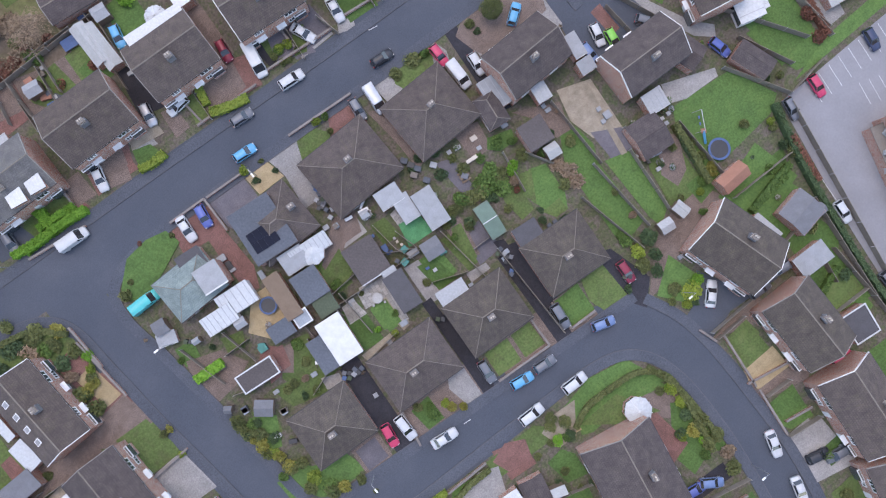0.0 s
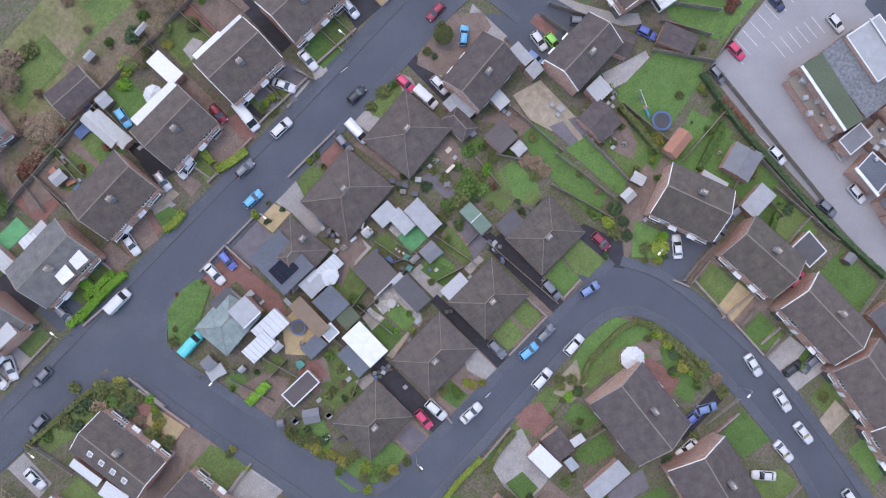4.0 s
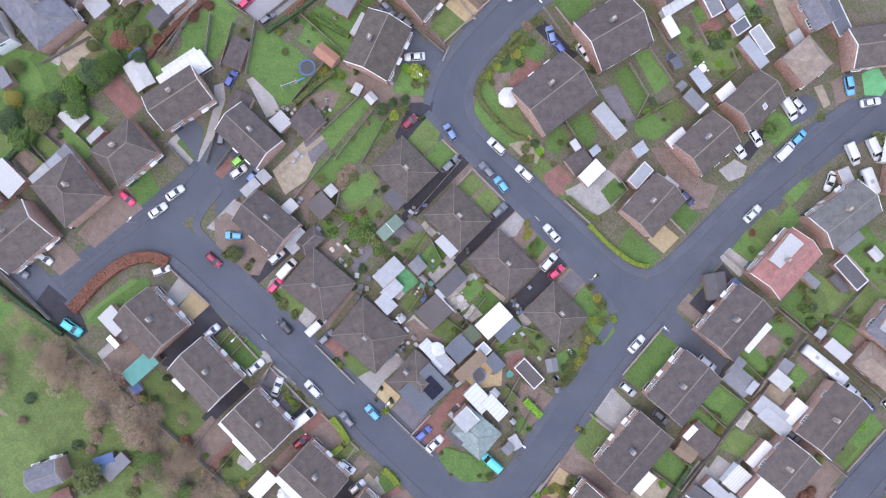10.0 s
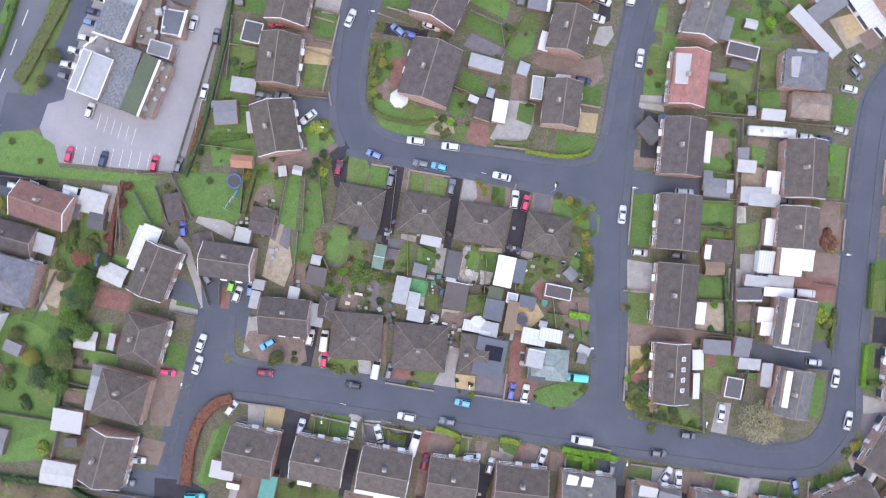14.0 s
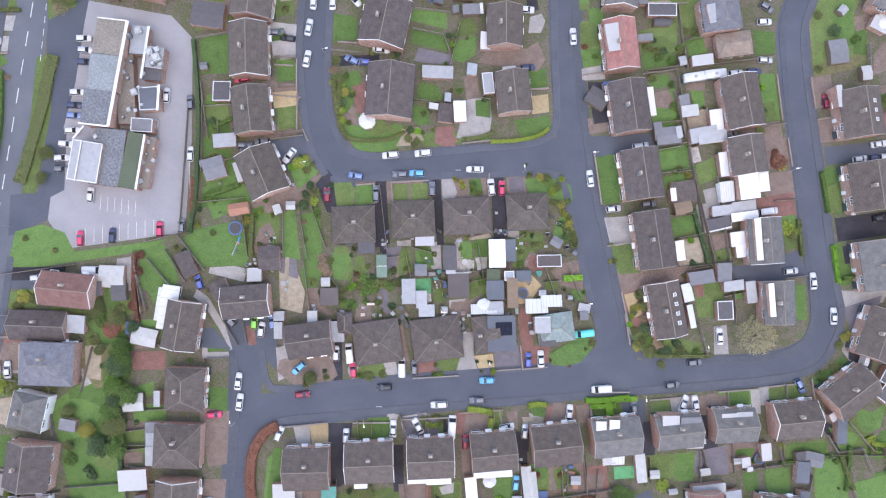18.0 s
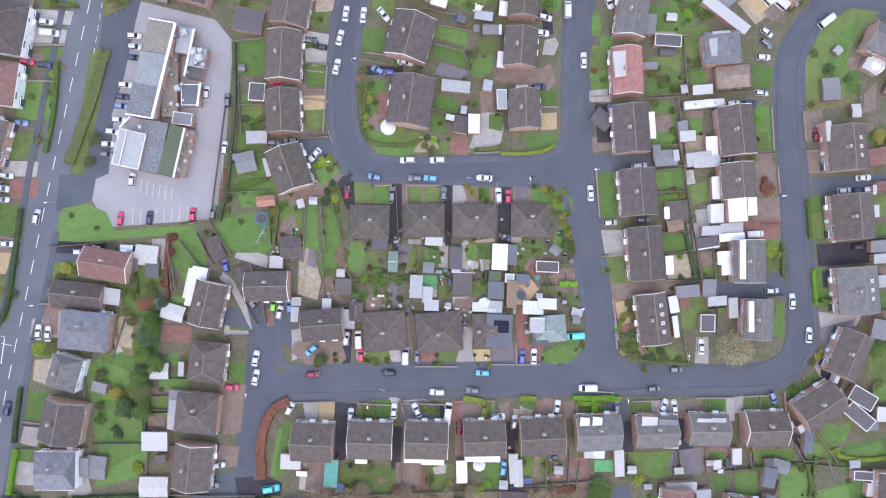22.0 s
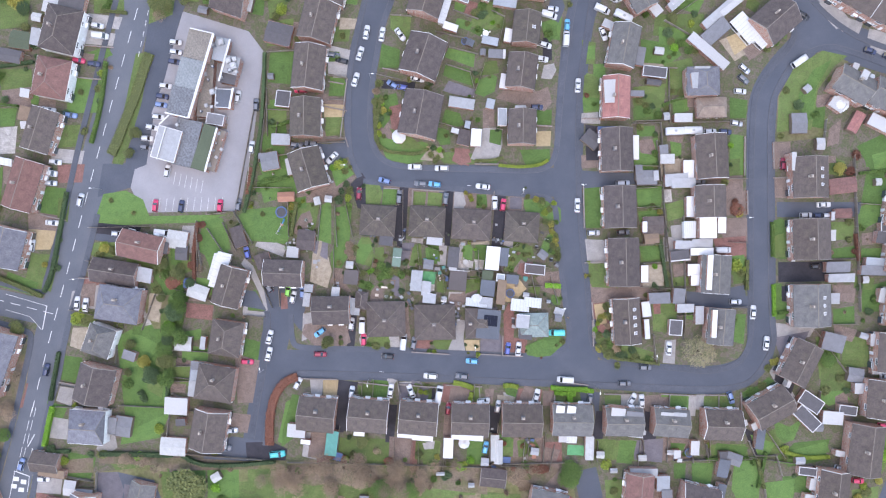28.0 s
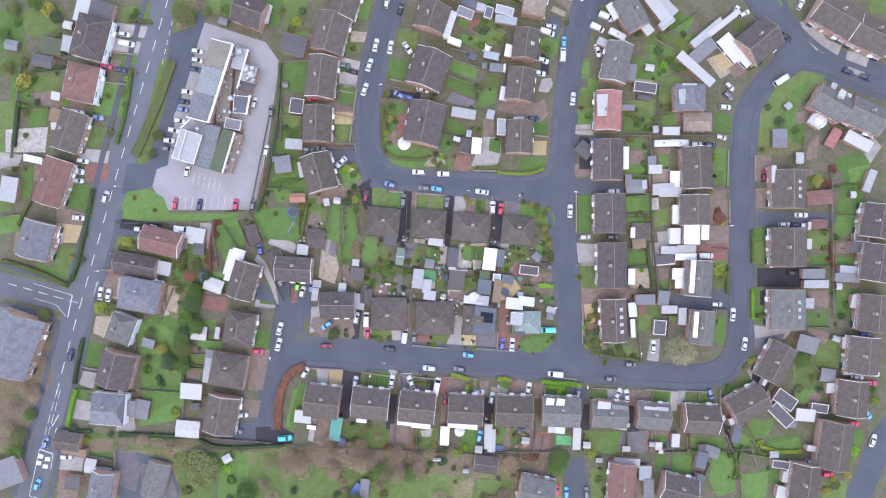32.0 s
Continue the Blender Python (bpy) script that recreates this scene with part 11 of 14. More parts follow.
lay('lawn_dull', [(-80.7, -33.46), (-74.83, -33.72), (-75.8, -37.13), (-80.66, -36.78)])
lay('block_brown', [(-80.88, -38.59), (-76.4, -38.98), (-76.8, -41.57), (-81.04, -41.16)])
lay('lawn', [(-74.58, -9.26), (-68.59, -9.37), (-69.13, -13.26), (-73.61, -13.01)])
lay('lawn_dull', [(-85.81, -4.49), (-79.28, -6.47), (-80.09, -11.66), (-85.14, -12.11)])
lay('verge', [(-90.18, -12.55), (-80.09, -11.66), (-80.45, -21.93), (-85.5, -22.37)])
lay('lawn', [(-80.07, 2.42), (-76.86, 2.06), (-76.98, -3.71), (-80.19, -3.35)])
lay('lawn', [(-77.76, -23.61), (-71.5, -22.43), (-71.85, -25.66), (-77.48, -26.79)])
lean_to(-70.46, -26.51, -9.11, 1.5, 3.77, roof='offwhite')
lean_to(-72.9, -37.19, -7.15, 3, 5.52, roof='felt_pale')
lean_to(-74.8, -8.88, -5.02, 3.03, 3.04, roof='felt_blue', label='round garden pool under a blue cover', h0=1.0, h1=1.1)
shed(67.88, 37.78, 5.19, 1.8, 2.3, roof='offwhite')
lean_to(66.68, 27.85, 5.14, 2.56, 2.8, roof='felt_grey')
lean_to(70.29, 18.86, 3.11, 6.9, 3.56, roof='offwhite')
lean_to(64.27, 20.24, 5.11, 1.53, 2.8, roof='offwhite')
shed(62.7, 1.59, 5.03, 4.36, 3.06, roof='shedwood', label='low brown garden shed behind a house')
lean_to(70.84, -3.42, 5, 5.62, 2.8, roof='felt', edge=0.3, edge_mat='upvc')
lean_to(75.3, 47.31, 5.23, 2.75, 4.47, roof='offwhite', label='pale flat dormer block on a grey roof', h0=6.6, h1=6.8)
planter(65.25, 25.66, 'white', 0.35)
planter(64.63, 23.8, 'terracotta', 0.47)
planter(64.59, 22.76, 'concrete', 0.59)
planter(63.34, -14.51, 'offwhite', 0.71)
planter(67.49, -1.25, 'white', 0.35)
planter(72.13, 25.63, 'terracotta', 0.47)
planter(67.28, 11.38, 'concrete', 0.59)
planter(62.07, 44.09, 'offwhite', 0.71)
planter(58.68, 45.72, 'white', 0.35)
planter(67.66, 54.29, 'terracotta', 0.47)
planter(69.48, 55.75, 'concrete', 0.59)
planter(70.97, 56.54, 'offwhite', 0.71)
planter(52.44, -12.88, 'white', 0.35)
planter(67.81, -13.74, 'terracotta', 0.47)
planter(69.88, -15.24, 'concrete', 0.59)
planter(84.44, 26.09, 'offwhite', 0.71)
planter(70.25, -11.98, 'white', 0.35)
planter(-43.44, 22.29, 'terracotta', 0.47)
planter(-49.25, 23.05, 'concrete', 0.59)
planter(-45.49, 2.27, 'offwhite', 0.71)
planter(-44.69, 0.42, 'white', 0.35)
planter(-44.17, 1.75, 'terracotta', 0.47)
planter(-46.01, 0.94, 'concrete', 0.59)
planter(-39.97, 4.68, 'offwhite', 0.71)
planter(-39.42, 5.75, 'white', 0.35)
planter(-58.86, -19.37, 'terracotta', 0.47)
planter(-62.09, -18.75, 'concrete', 0.59)
planter(-88.21, -10.45, 'offwhite', 0.71)
planter(-89.81, -13.78, 'white', 0.35)
planter(-91.36, -17.74, 'terracotta', 0.47)
planter(-83.19, -17.02, 'concrete', 0.59)
planter(-82.83, -6.79, 'offwhite', 0.71)
planter(-68.79, -29.17, 'white', 0.35)
planter(-79.42, -30.98, 'terracotta', 0.47)
planter(-76.81, -31.78, 'concrete', 0.59)
planter(-39.73, 9.18, 'offwhite', 0.71)
planter(-40.48, -18.4, 'white', 0.35)
planter(-31.76, -8.68, 'terracotta', 0.47)
tree(-76.85, -12.51, 1.85, 7, 'green', 376)
tree(-80.33, -21.66, 1.99, 5, 'bright', 377)
tree(-76.96, -6.27, 1.62, 4, 'olive', 378)
tree(-78.83, -7.95, 1.13, 3.5, 'rust', 379)
tree(-88.47, -31.87, 1.62, 4, 'gold', 380)
tree(-82.54, -31.9, 2.24, 5, 'olive', 381)
tree(-85.33, -35.66, 2.11, 5, 'dark', 382)
tree(-82.63, -13.08, 1.5, 4, 'olive', 383)
tree(-78.91, -16.5, 1.74, 5, 'green', 384)
tree(-92.08, -26.51, 1.74, 4, 'olive', 385)
tree(-92.92, -34.87, 1.25, 3, 'olive', 386)
bush(44.47, 44.63, 0.77, 1.2, 'rust', 387)
bush(46.64, 41.99, 0.77, 1.2, 'green', 388)
bush(60.15, 42.57, 1.03, 1.3, 'olive', 389)
bush(64.17, 41, 1.16, 1.3, 'dark', 390)
bush(62.21, 41.48, 1.03, 1.2, 'olive', 391)
bush(65.66, 38.55, 1.16, 1.4, 'green', 392)
bush(71, 58.34, 1.29, 1.6, 'bright', 393)
bush(72.84, 59.82, 1.29, 1.5, 'green', 394)
bush(70.29, 45.44, 0.9, 1.2, 'olive', 395)
bush(76.9, 57.6, 1.29, 1.6, 'olive', 396)
bush(79.24, 60.39, 1.29, 1.6, 'dark', 397)
bush(64.93, 32.7, 0.77, 1.2, 'dark', 398)
bush(60.18, 34.84, 1.03, 1.3, 'olive', 399)
bush(65.45, 24.38, 0.52, 1, 'dark', 400)
bush(63.57, 11.3, 1.03, 1.2, 'olive', 401)
bush(65.65, 9.55, 0.9, 1.3, 'gold', 402)
bush(63.86, -6.71, 0.9, 1.2, 'bright', 403)
bush(67.28, -8.99, 0.9, 1.3, 'olive', 404)
bush(66.16, -3.93, 0.9, 1.4, 'dark', 405)
bush(67.5, -11.54, 1.03, 1.3, 'olive', 406)
bush(63.71, -12.52, 1.03, 1.3, 'dark', 407)
bush(48.93, -20.88, 1.16, 1.3, 'gold', 408)
bush(49.36, -18.27, 0.9, 1.2, 'olive', 409)
bush(47.14, -22.33, 1.03, 1.2, 'olive', 410)
bush(88.18, 12.2, 0.91, 1.1, 'rust', 411)
bush(89.25, 10.35, 0.78, 1.1, 'dark', 412)
bush(89.36, 8.43, 1.04, 1.3, 'gold', 413)
bush(90.57, -8.25, 0.91, 1.3, 'lime', 414)
bush(87.73, -5.91, 1.03, 1.4, 'bright', 415)
bush(90.94, -12.09, 0.78, 1.2, 'olive', 416)
bush(87.25, 23.1, 0.65, 1, 'dark', 417)
bush(87.33, 28.91, 0.91, 1.2, 'bright', 418)
bush(67.46, 3.91, 0.77, 1.2, 'dark', 419)
bush(-52.59, 11.21, 0.89, 1.2, 'olive', 420)
bush(-44.26, 10.68, 0.89, 1.3, 'olive', 421)
bush(-43.84, 13.26, 1.01, 1.4, 'gold', 422)
bush(-44.68, 8.09, 0.76, 1.2, 'olive', 423)
bush(-55.83, 19.22, 1.01, 1.3, 'olive', 424)
bush(-55.03, 17.37, 0.89, 1.3, 'dark', 425)
bush(-55.96, 13.46, 0.76, 1.3, 'lime', 426)
bush(-71.58, 4.4, 1.14, 1.6, 'rust', 427)
bush(-72.56, 1.12, 1.14, 1.6, 'rust', 428)
bush(-74.08, -3.47, 1.14, 1.5, 'rust', 429)
bush(-71.48, -4.51, 1.26, 1.4, 'bare', 430)
bush(-70.71, 8.3, 1.14, 1.4, 'rust', 431)
bush(-61.98, 9.11, 0.63, 1, 'olive', 432)
bush(-59.98, 8.01, 0.63, 1, 'dark', 433)
bush(-81.61, -4.13, 1.13, 1.5, 'green', 434)
bush(-97.47, 16.12, 0.88, 1, 'olive', 435)
bush(-90.84, 12.27, 0.76, 0.9, 'olive', 436)
hedge([(-53.84, 20.33), (-49.46, 20.98), (-44.48, 22.07)], 1, 1.4, 'green', 437)
hedge([(-42.25, 14.6), (-43.31, 9.42), (-44.12, 4.26)], 0.9, 1.6, 'olive', 438)
hedge([(67.14, 41.15), (75.25, 44.46)], 0.8, 1.4, 'green', 439)
hedge([(65.46, 1.18), (67.33, -12.77)], 0.8, 1.5, 'dark', 440)
hedge([(-83.17, -27.13), (-81.65, -37.15), (-82.01, -47.33)], 0.9, 1.3, 'dark', 441)
fence([(59.05, 10.9), (65.49, 11.21)])
fence([(58.54, 16.65), (65, 16.84)])
fence([(66.36, 16.06), (72.15, 16.57)])
fence([(65.07, 30.76), (66.14, 18.62)])
fence([(59.87, 20.63), (64.63, 21.06)])
fence([(67.21, 6.47), (69.01, -13.99)])
fence([(60.51, -5.71), (66.96, -5.41)])
fence([(63.17, -13.85), (74.15, -13.54)])
fence([(70.32, -21.6), (75.47, -21.16)])
fence([(59.11, 36.67), (68.42, 36.87)])
fence([(69.84, 42.8), (75.61, 43.59)])
fence([(-84.75, -12.05), (-88.87, -22.59)])
fence([(-81.59, -33.42), (-74.63, -33.45)])
fence([(-81.2, -37.84), (-74.86, -37.93)])
fence([(-80.24, -41.57), (-75.62, -43.72)])
fence([(-72.1, 9.46), (-72.01, -5.83)])
fence([(-64.43, 8.87), (-60.5, 0.29)])
fence([(-58.82, -18.7), (-52.4, -19.42)])
fence([(-50.1, -16.66), (-53.05, -9.26)])
fence([(-48.36, -7.57), (-47.83, -16.46)])
caravan(70.37, 33.33, 1.19)
caravan(75.66, 33.42, -0.8)
caravan(55.81, 67.77, -27.95)
lay('lawn_dull', [(-58.5, -64.65), (-46.45, -64.66), (-48.25, -80.85), (-59.4, -80.84)])
lay('lawn_dull', [(-42.32, -66.82), (-25.23, -66.48), (-26.67, -81.77), (-41.78, -81.76)])
lay('lawn_dull', [(-25.23, -70.08), (-14.43, -70.09), (-14.44, -80.89), (-24.33, -80.88)])
lay('lawn_dull', [(-10.84, -68.29), (3.56, -67.4), (1.76, -80.9), (-9.94, -80.89)])
lay('lawn_dull', [(3.56, -64.7), (10.77, -65.6), (8.97, -73.71), (2.66, -73.7)])
lay('gravel', [(20.67, -65.61), (27.87, -65.62), (26.97, -71.56), (20.13, -71.01)])
lay('block_brown', [(28.78, -64.72), (37.78, -64.72), (36.88, -73.73), (29.68, -73.72)])
planter(4.46, -69.06, 'white', 0.35)
planter(48.14, -65.5, 'terracotta', 0.47)
planter(50.65, -69.99, 'concrete', 0.59)
planter(78.18, -59.23, 'offwhite', 0.71)
planter(91.68, -72.73, 'white', 0.35)
planter(103.38, -64.64, 'terracotta', 0.47)
planter(104.28, -70.04, 'concrete', 0.59)
planter(-63.76, -64.52, 'offwhite', 0.71)
planter(-69.14, -63.61, 'white', 0.35)
planter(-84.39, -65.94, 'terracotta', 0.47)
planter(-11.71, -62.76, 'concrete', 0.59)
planter(-22.49, -67.24, 'offwhite', 0.71)
planter(-50.3, 15.91, 'white', 0.35)
planter(-77.21, -14.61, 'terracotta', 0.47)
planter(-16.2, -14.26, 'concrete', 0.59)
planter(-9.02, -10.67, 'offwhite', 0.71)
planter(-6.32, -2.59, 'white', 0.35)
planter(-0.04, -14.26, 'terracotta', 0.47)
planter(21.53, -18.76, 'concrete', 0.59)
planter(22.42, -11.57, 'offwhite', 0.71)
planter(37.7, -21.46, 'white', 0.35)
planter(7.15, -10.67, 'terracotta', 0.47)
planter(12.54, -10.67, 'concrete', 0.59)
planter(17.93, -1.69, 'offwhite', 0.71)
planter(16.13, 2.8, 'white', 0.35)
planter(-32.36, -16.05, 'terracotta', 0.47)
planter(-39.54, 0.11, 'concrete', 0.59)
planter(-38.64, 7.29, 'offwhite', 0.71)
planter(-36.84, 5.5, 'white', 0.35)
planter(-55.69, -2.58, 'terracotta', 0.47)
planter(57.48, 0.11, 'concrete', 0.59)
planter(61.08, -15.17, 'offwhite', 0.71)
planter(69.18, -10.68, 'white', 0.35)
planter(71.88, -5.29, 'terracotta', 0.47)
planter(116.88, -3.49, 'concrete', 0.59)
planter(123.19, -10.69, 'offwhite', 0.71)
planter(127.69, 0.11, 'white', 0.35)
planter(120.49, -21.48, 'terracotta', 0.47)
planter(125.89, -24.18, 'concrete', 0.59)
planter(-123.8, 43.16, 'offwhite', 0.71)
planter(-130.96, 48.53, 'white', 0.35)
planter(-131.86, 25.22, 'terracotta', 0.47)
planter(-122, 55.71, 'concrete', 0.59)
planter(-96.92, 55.73, 'offwhite', 0.71)

# ---- southern row, woods edge and clutter ----
lean_to(50.73, -49.26, -7.32, 4.11, 3.51, roof='white', label='white box dormer on a house roof', h0=6.2, h1=6.4)
lean_to(55.55, -49.92, -7.32, 5, 2.63, roof='felt_grey', label='grey box dormer on a house roof', h0=6.2, h1=6.4)
lean_to(53.07, -55.22, -7.34, 10.36, 1.62, roof='white', label='white lean-to balcony roof behind a house', h0=4.7, h1=4.9)
lean_to(65.02, -50.39, -6.33, 3.83, 2.64, roof='white', label='white box dormer on a house roof', h0=6.0, h1=6.2)
lean_to(68.7, -50.67, -6.33, 3.83, 2.93, roof='offwhite', label='pale box dormer on a house roof', h0=6.0, h1=6.2)
round_conservatory(5.91, -57.69, 0.0, 1.7)
lean_to(37.67, -57.27, -4.36, 2.99, 2.08, ribs=3, glazed=True)
lay('astro', [(36.84, -59.37), (41.82, -59.75), (41.59, -62.75), (36.61, -62.37)])
shed(66.96, -61.92, -4.37, 2.1, 1.49, roof='white')
trampoline(72.93, -62.37, 1.4)
lay('asphalt_dark', [(-16.98, -46.22), (-13.67, -46.47), (-15.09, -57.66), (-17.49, -57.47)])
lay('asphalt_dark', [(-31.87, -43.59), (-28.25, -39.34), (-29.93, -54.27), (-33.37, -54)])
lay('asphalt_dark', [(13.66, -47.04), (17.37, -48.08), (15.91, -55.51), (12.9, -55.28)])
lay('asphalt_dark', [(45.64, -49.47), (49.42, -49.75), (47.27, -57.9), (44.25, -57.67)])
lay('asphalt_dark', [(60.07, -49.8), (63.94, -50.85), (63.15, -59.11), (59.36, -58.82)])
lay('block_brown', [(0.36, -46.78), (3.52, -47.02), (2.14, -57.47), (-0.41, -57.28)])
lay('asphalt_dark', [(89.37, -55.05), (93.75, -57.66), (95.58, -63.4), (92.47, -64.07)])
lay('block_brown', [(-39.26, -52.05), (-34.77, -52.39), (-36.19, -61.75), (-40.68, -61.41)])
lay('block_brown', [(-16.16, -55.77), (-9.43, -56.59), (-10.45, -64.33), (-16.73, -63.55)])
lay('lawn_dull', [(-8.38, -56.67), (-1.22, -57.97), (-2.41, -63.9), (-8.82, -62.65)])
lay('concrete_slab', [(-6.51, -58.01), (-2.69, -57.4), (-3.17, -59.77), (-5.89, -59.87)])
lay('lawn', [(7.16, -57.1), (12.37, -58.25), (10.95, -67.18), (7.51, -66.61)])
lay('block_brown', [(20.88, -55.89), (29.92, -56.58), (28.46, -65.81), (20.2, -64.88)])
lay('plum', [(56.34, -58.59), (65.51, -58.08), (64.94, -65.29), (56.65, -64.35)])
lay('lawn', [(52.56, -58.3), (57.55, -58.68), (55.8, -65.5), (51.28, -65)])
lay('lawn_dull', [(45.46, -57.76), (51.05, -58.19), (49.83, -64.13), (45, -63.76)])
lay('lawn', [(81.37, -59.74), (90.87, -61.22), (89.36, -64.74), (80.32, -63.44)])
lay('lawn', [(67.68, -59.46), (72.23, -59.8), (71.29, -62), (67.51, -61.71)])
lay('lawn', [(91.47, -57.49), (98.88, -60.32), (95.36, -66.11), (93.32, -62.92)])
lay('lawn', [(98.66, -53.49), (105.32, -56.27), (101.91, -60.55), (99.36, -58.09)])
lay('lawn', [(100.15, -63.45), (114.19, -59.97), (115.16, -63.08), (104.46, -66.8), (98.42, -66.04)])
lay('block_brown', [(2.26, -41.65), (9.11, -41.11), (9, -46.69), (1.47, -46.11)])
lay('block_brown', [(23.31, -43.69), (27.91, -43.13), (27.56, -47.64), (22.29, -47.24)])
lay('block_brown', [(62.67, -45.76), (67.69, -45.84), (67.36, -50.05), (61.91, -49.64)])
lay('concrete_slab', [(73.35, -45.51), (75.62, -45.68), (75.15, -51.7), (73.03, -51.54)])
lay('plum', [(-13.2, -40.03), (-6.24, -39.95), (-6.35, -45.52), (-13.14, -45.46)])
lay('lawn_dull', [(77.9, -45.85), (87.06, -45.79), (87.1, -51.1), (77.51, -50.82)])
lay('lawn', [(68.01, -45.56), (72.88, -45.63), (72.54, -49.99), (67.69, -49.63)])
lay('lawn_dull', [(-24.01, -39.21), (-20.71, -39.46), (-21.07, -44.4), (-24.37, -44.15)])
lay('lawn', [(-20.67, -38.86), (-16.16, -39.2), (-16.83, -44.27), (-21.04, -43.96)])
tree(-24.33, -56.68, 2.08, 3.5, 'olive', 442)
tree(37.76, -66.26, 2.99, 4, 'green', 443)
tree(-20.1, -59.77, 1.49, 3, 'bare', 444)
tree(-33.6, -60.52, 1.49, 3, 'rust', 445)
shed(46.16, -62.12, -4.37, 2.4, 2.09, roof='asbestos')
lean_to(82.44, -66.81, -12.32, 3.3, 5.36, roof='felt_slate')
bush(-42.8, -50.85, 0.9, 1.2, 'olive', 446)
bush(-7.48, -61.01, 1.2, 1.4, 'olive', 447)
bush(-3.96, -64.29, 1.2, 1.3, 'green', 448)
bush(-20.4, -52.56, 1.05, 1.2, 'olive', 449)
bush(-28.15, -55.73, 0.9, 1.1, 'dark', 450)
bush(-16.64, -62.97, 1.35, 1.6, 'rust', 451)
bush(-30.09, -62.25, 1.35, 1.5, 'rust', 452)
bush(-25.61, -62.31, 1.35, 1.4, 'bare', 453)
bush(-13.73, -64.27, 1.35, 1.4, 'bare', 454)
bush(5.79, -64.74, 1.35, 1.3, 'lime', 455)
bush(17.56, -58.43, 0.9, 1.4, 'rust', 456)
bush(48.05, -65.32, 1.51, 1.1, 'lime', 457)
bush(28.26, -66.77, 1.2, 1.3, 'bare', 458)
bush(78.78, -60.14, 0.76, 1.1, 'lime', 459)
bush(79.13, -64.65, 1.21, 1.3, 'green', 460)
bush(64.36, -69.24, 1.21, 1.3, 'rust', 461)
bush(92.02, -65.67, 0.91, 1.1, 'green', 462)
bush(101.43, -61.85, 1.37, 1.2, 'lime', 463)
fence([(-30.9, -52.49), (-31.88, -61.84)], h=1.2)
fence([(-9.04, -55.65), (-9.94, -63.83)], h=1.2)
fence([(-0.11, -63.08), (-0.63, -66.04)], h=1.2)
fence([(14.04, -55.16), (13.18, -62.6)], h=1.2)
fence([(30.3, -55.65), (29.24, -65.64)], h=1.2)
fence([(44.68, -57.5), (43.8, -64.95)], h=1.2)
fence([(58.52, -58.56), (57.64, -66.01)], h=1.2)
fence([(66.78, -57.68), (66.19, -65.16)], h=1.2)
fence([(79.15, -58.62), (78.92, -65.38)], h=1.2)
fence([(90.87, -64.04), (104.08, -66.25)], h=1.2)
fence([(-23.93, -39.07), (-24.28, -43.99)], h=1.2)
fence([(-20.59, -38.72), (-20.96, -43.79)], h=1.2)
fence([(9.37, -40.98), (8.95, -46.51)], h=1.2)
fence([(67.46, -45.07), (67.11, -49.57)], h=1.2)
fence([(82.18, -45.28), (81.91, -50.54)], h=1.2)
lay('litter', [(-46.81, -63.76), (12.57, -64.71), (12.57, -73.71), (-14.43, -70.09), (-25.23, -70.98), (-32.43, -69.17), (-46.81, -70.96)])
lay('litter', [(-140.21, -35.83), (-123.16, -28.65), (-124.06, -39.44), (-129.45, -53.81), (-133.94, -62.8), (-140.22, -62.79)])
lay('litter', [(-116.89, -61.01), (-104.32, -60.12), (-104.32, -64.62), (-116.89, -64.61)])
lay('litter', [(-102.52, -59.22), (-54.01, -62.5), (-55.8, -64.65), (-79.17, -64.64), (-86.36, -62.83), (-102.52, -61.92)])
lay('lawn_dull', [(-61.2, -68.25), (-46.81, -68.26), (-27.03, -72.77), (-25.23, -82.67), (-61.2, -82.64)])
lay('lawn_dull', [(-23.43, -73.68), (-3.64, -71.89), (-4.54, -82.69), (-24.33, -82.68)])
lay('lawn_dull', [(11.67, -73.71), (22.47, -73.72), (22.47, -80.02), (11.67, -80.01)])
lay('sand', [(19.77, -67.41), (27.87, -64.72), (28.42, -71.92), (20.67, -71.01)])
lay('block_brown', [(28.78, -64.72), (36.88, -64.72), (36.88, -73.73), (28.78, -73.72)])
lay('lawn_dull', [(-84.56, -64.63), (-71.98, -66.44), (-72.88, -82.63), (-82.77, -82.62)])
lay('lawn', [(-70.54, -64.64), (-61.2, -64.65), (-61.2, -82.64), (-70.55, -82.63)])
tree(-75.88, -69.36, 6.02, 6, 'olive', 464)
tree(36.43, -68.91, 2.85, 5, 'green', 465)
tree(-21.74, -66.14, 1.97, 6.6, 'bare', 466)
tree(-49.5, -67.39, 3.06, 4.24, 'bare', 467)
tree(-16.3, -68.03, 1.83, 5.14, 'bare', 468)
tree(-7.3, -67.04, 2.81, 4.47, 'bare', 469)
tree(-35.26, -64.34, 2.49, 6.77, 'bare', 470)
tree(-14.08, -68.91, 2.32, 6.24, 'bare', 471)
tree(-43.52, -65.64, 2.73, 6.18, 'bare', 472)
tree(-24.34, -64.54, 2.16, 4.63, 'bare', 473)
tree(-32.67, -69.06, 2.05, 6.66, 'bare', 474)
tree(3.34, -64.2, 2.31, 5.48, 'bare', 475)
tree(-48.45, -66.84, 3.07, 4.34, 'bare', 476)
tree(-13.68, -64.44, 2.59, 6.69, 'bare', 477)
tree(-37.47, -63.83, 1.89, 5.62, 'bare', 478)
tree(-48.52, -64.16, 2.47, 6.76, 'bare', 479)
tree(-24.46, -66.69, 2.69, 4.28, 'bare', 480)
tree(-14.7, -64.75, 2.63, 6.87, 'bare', 481)
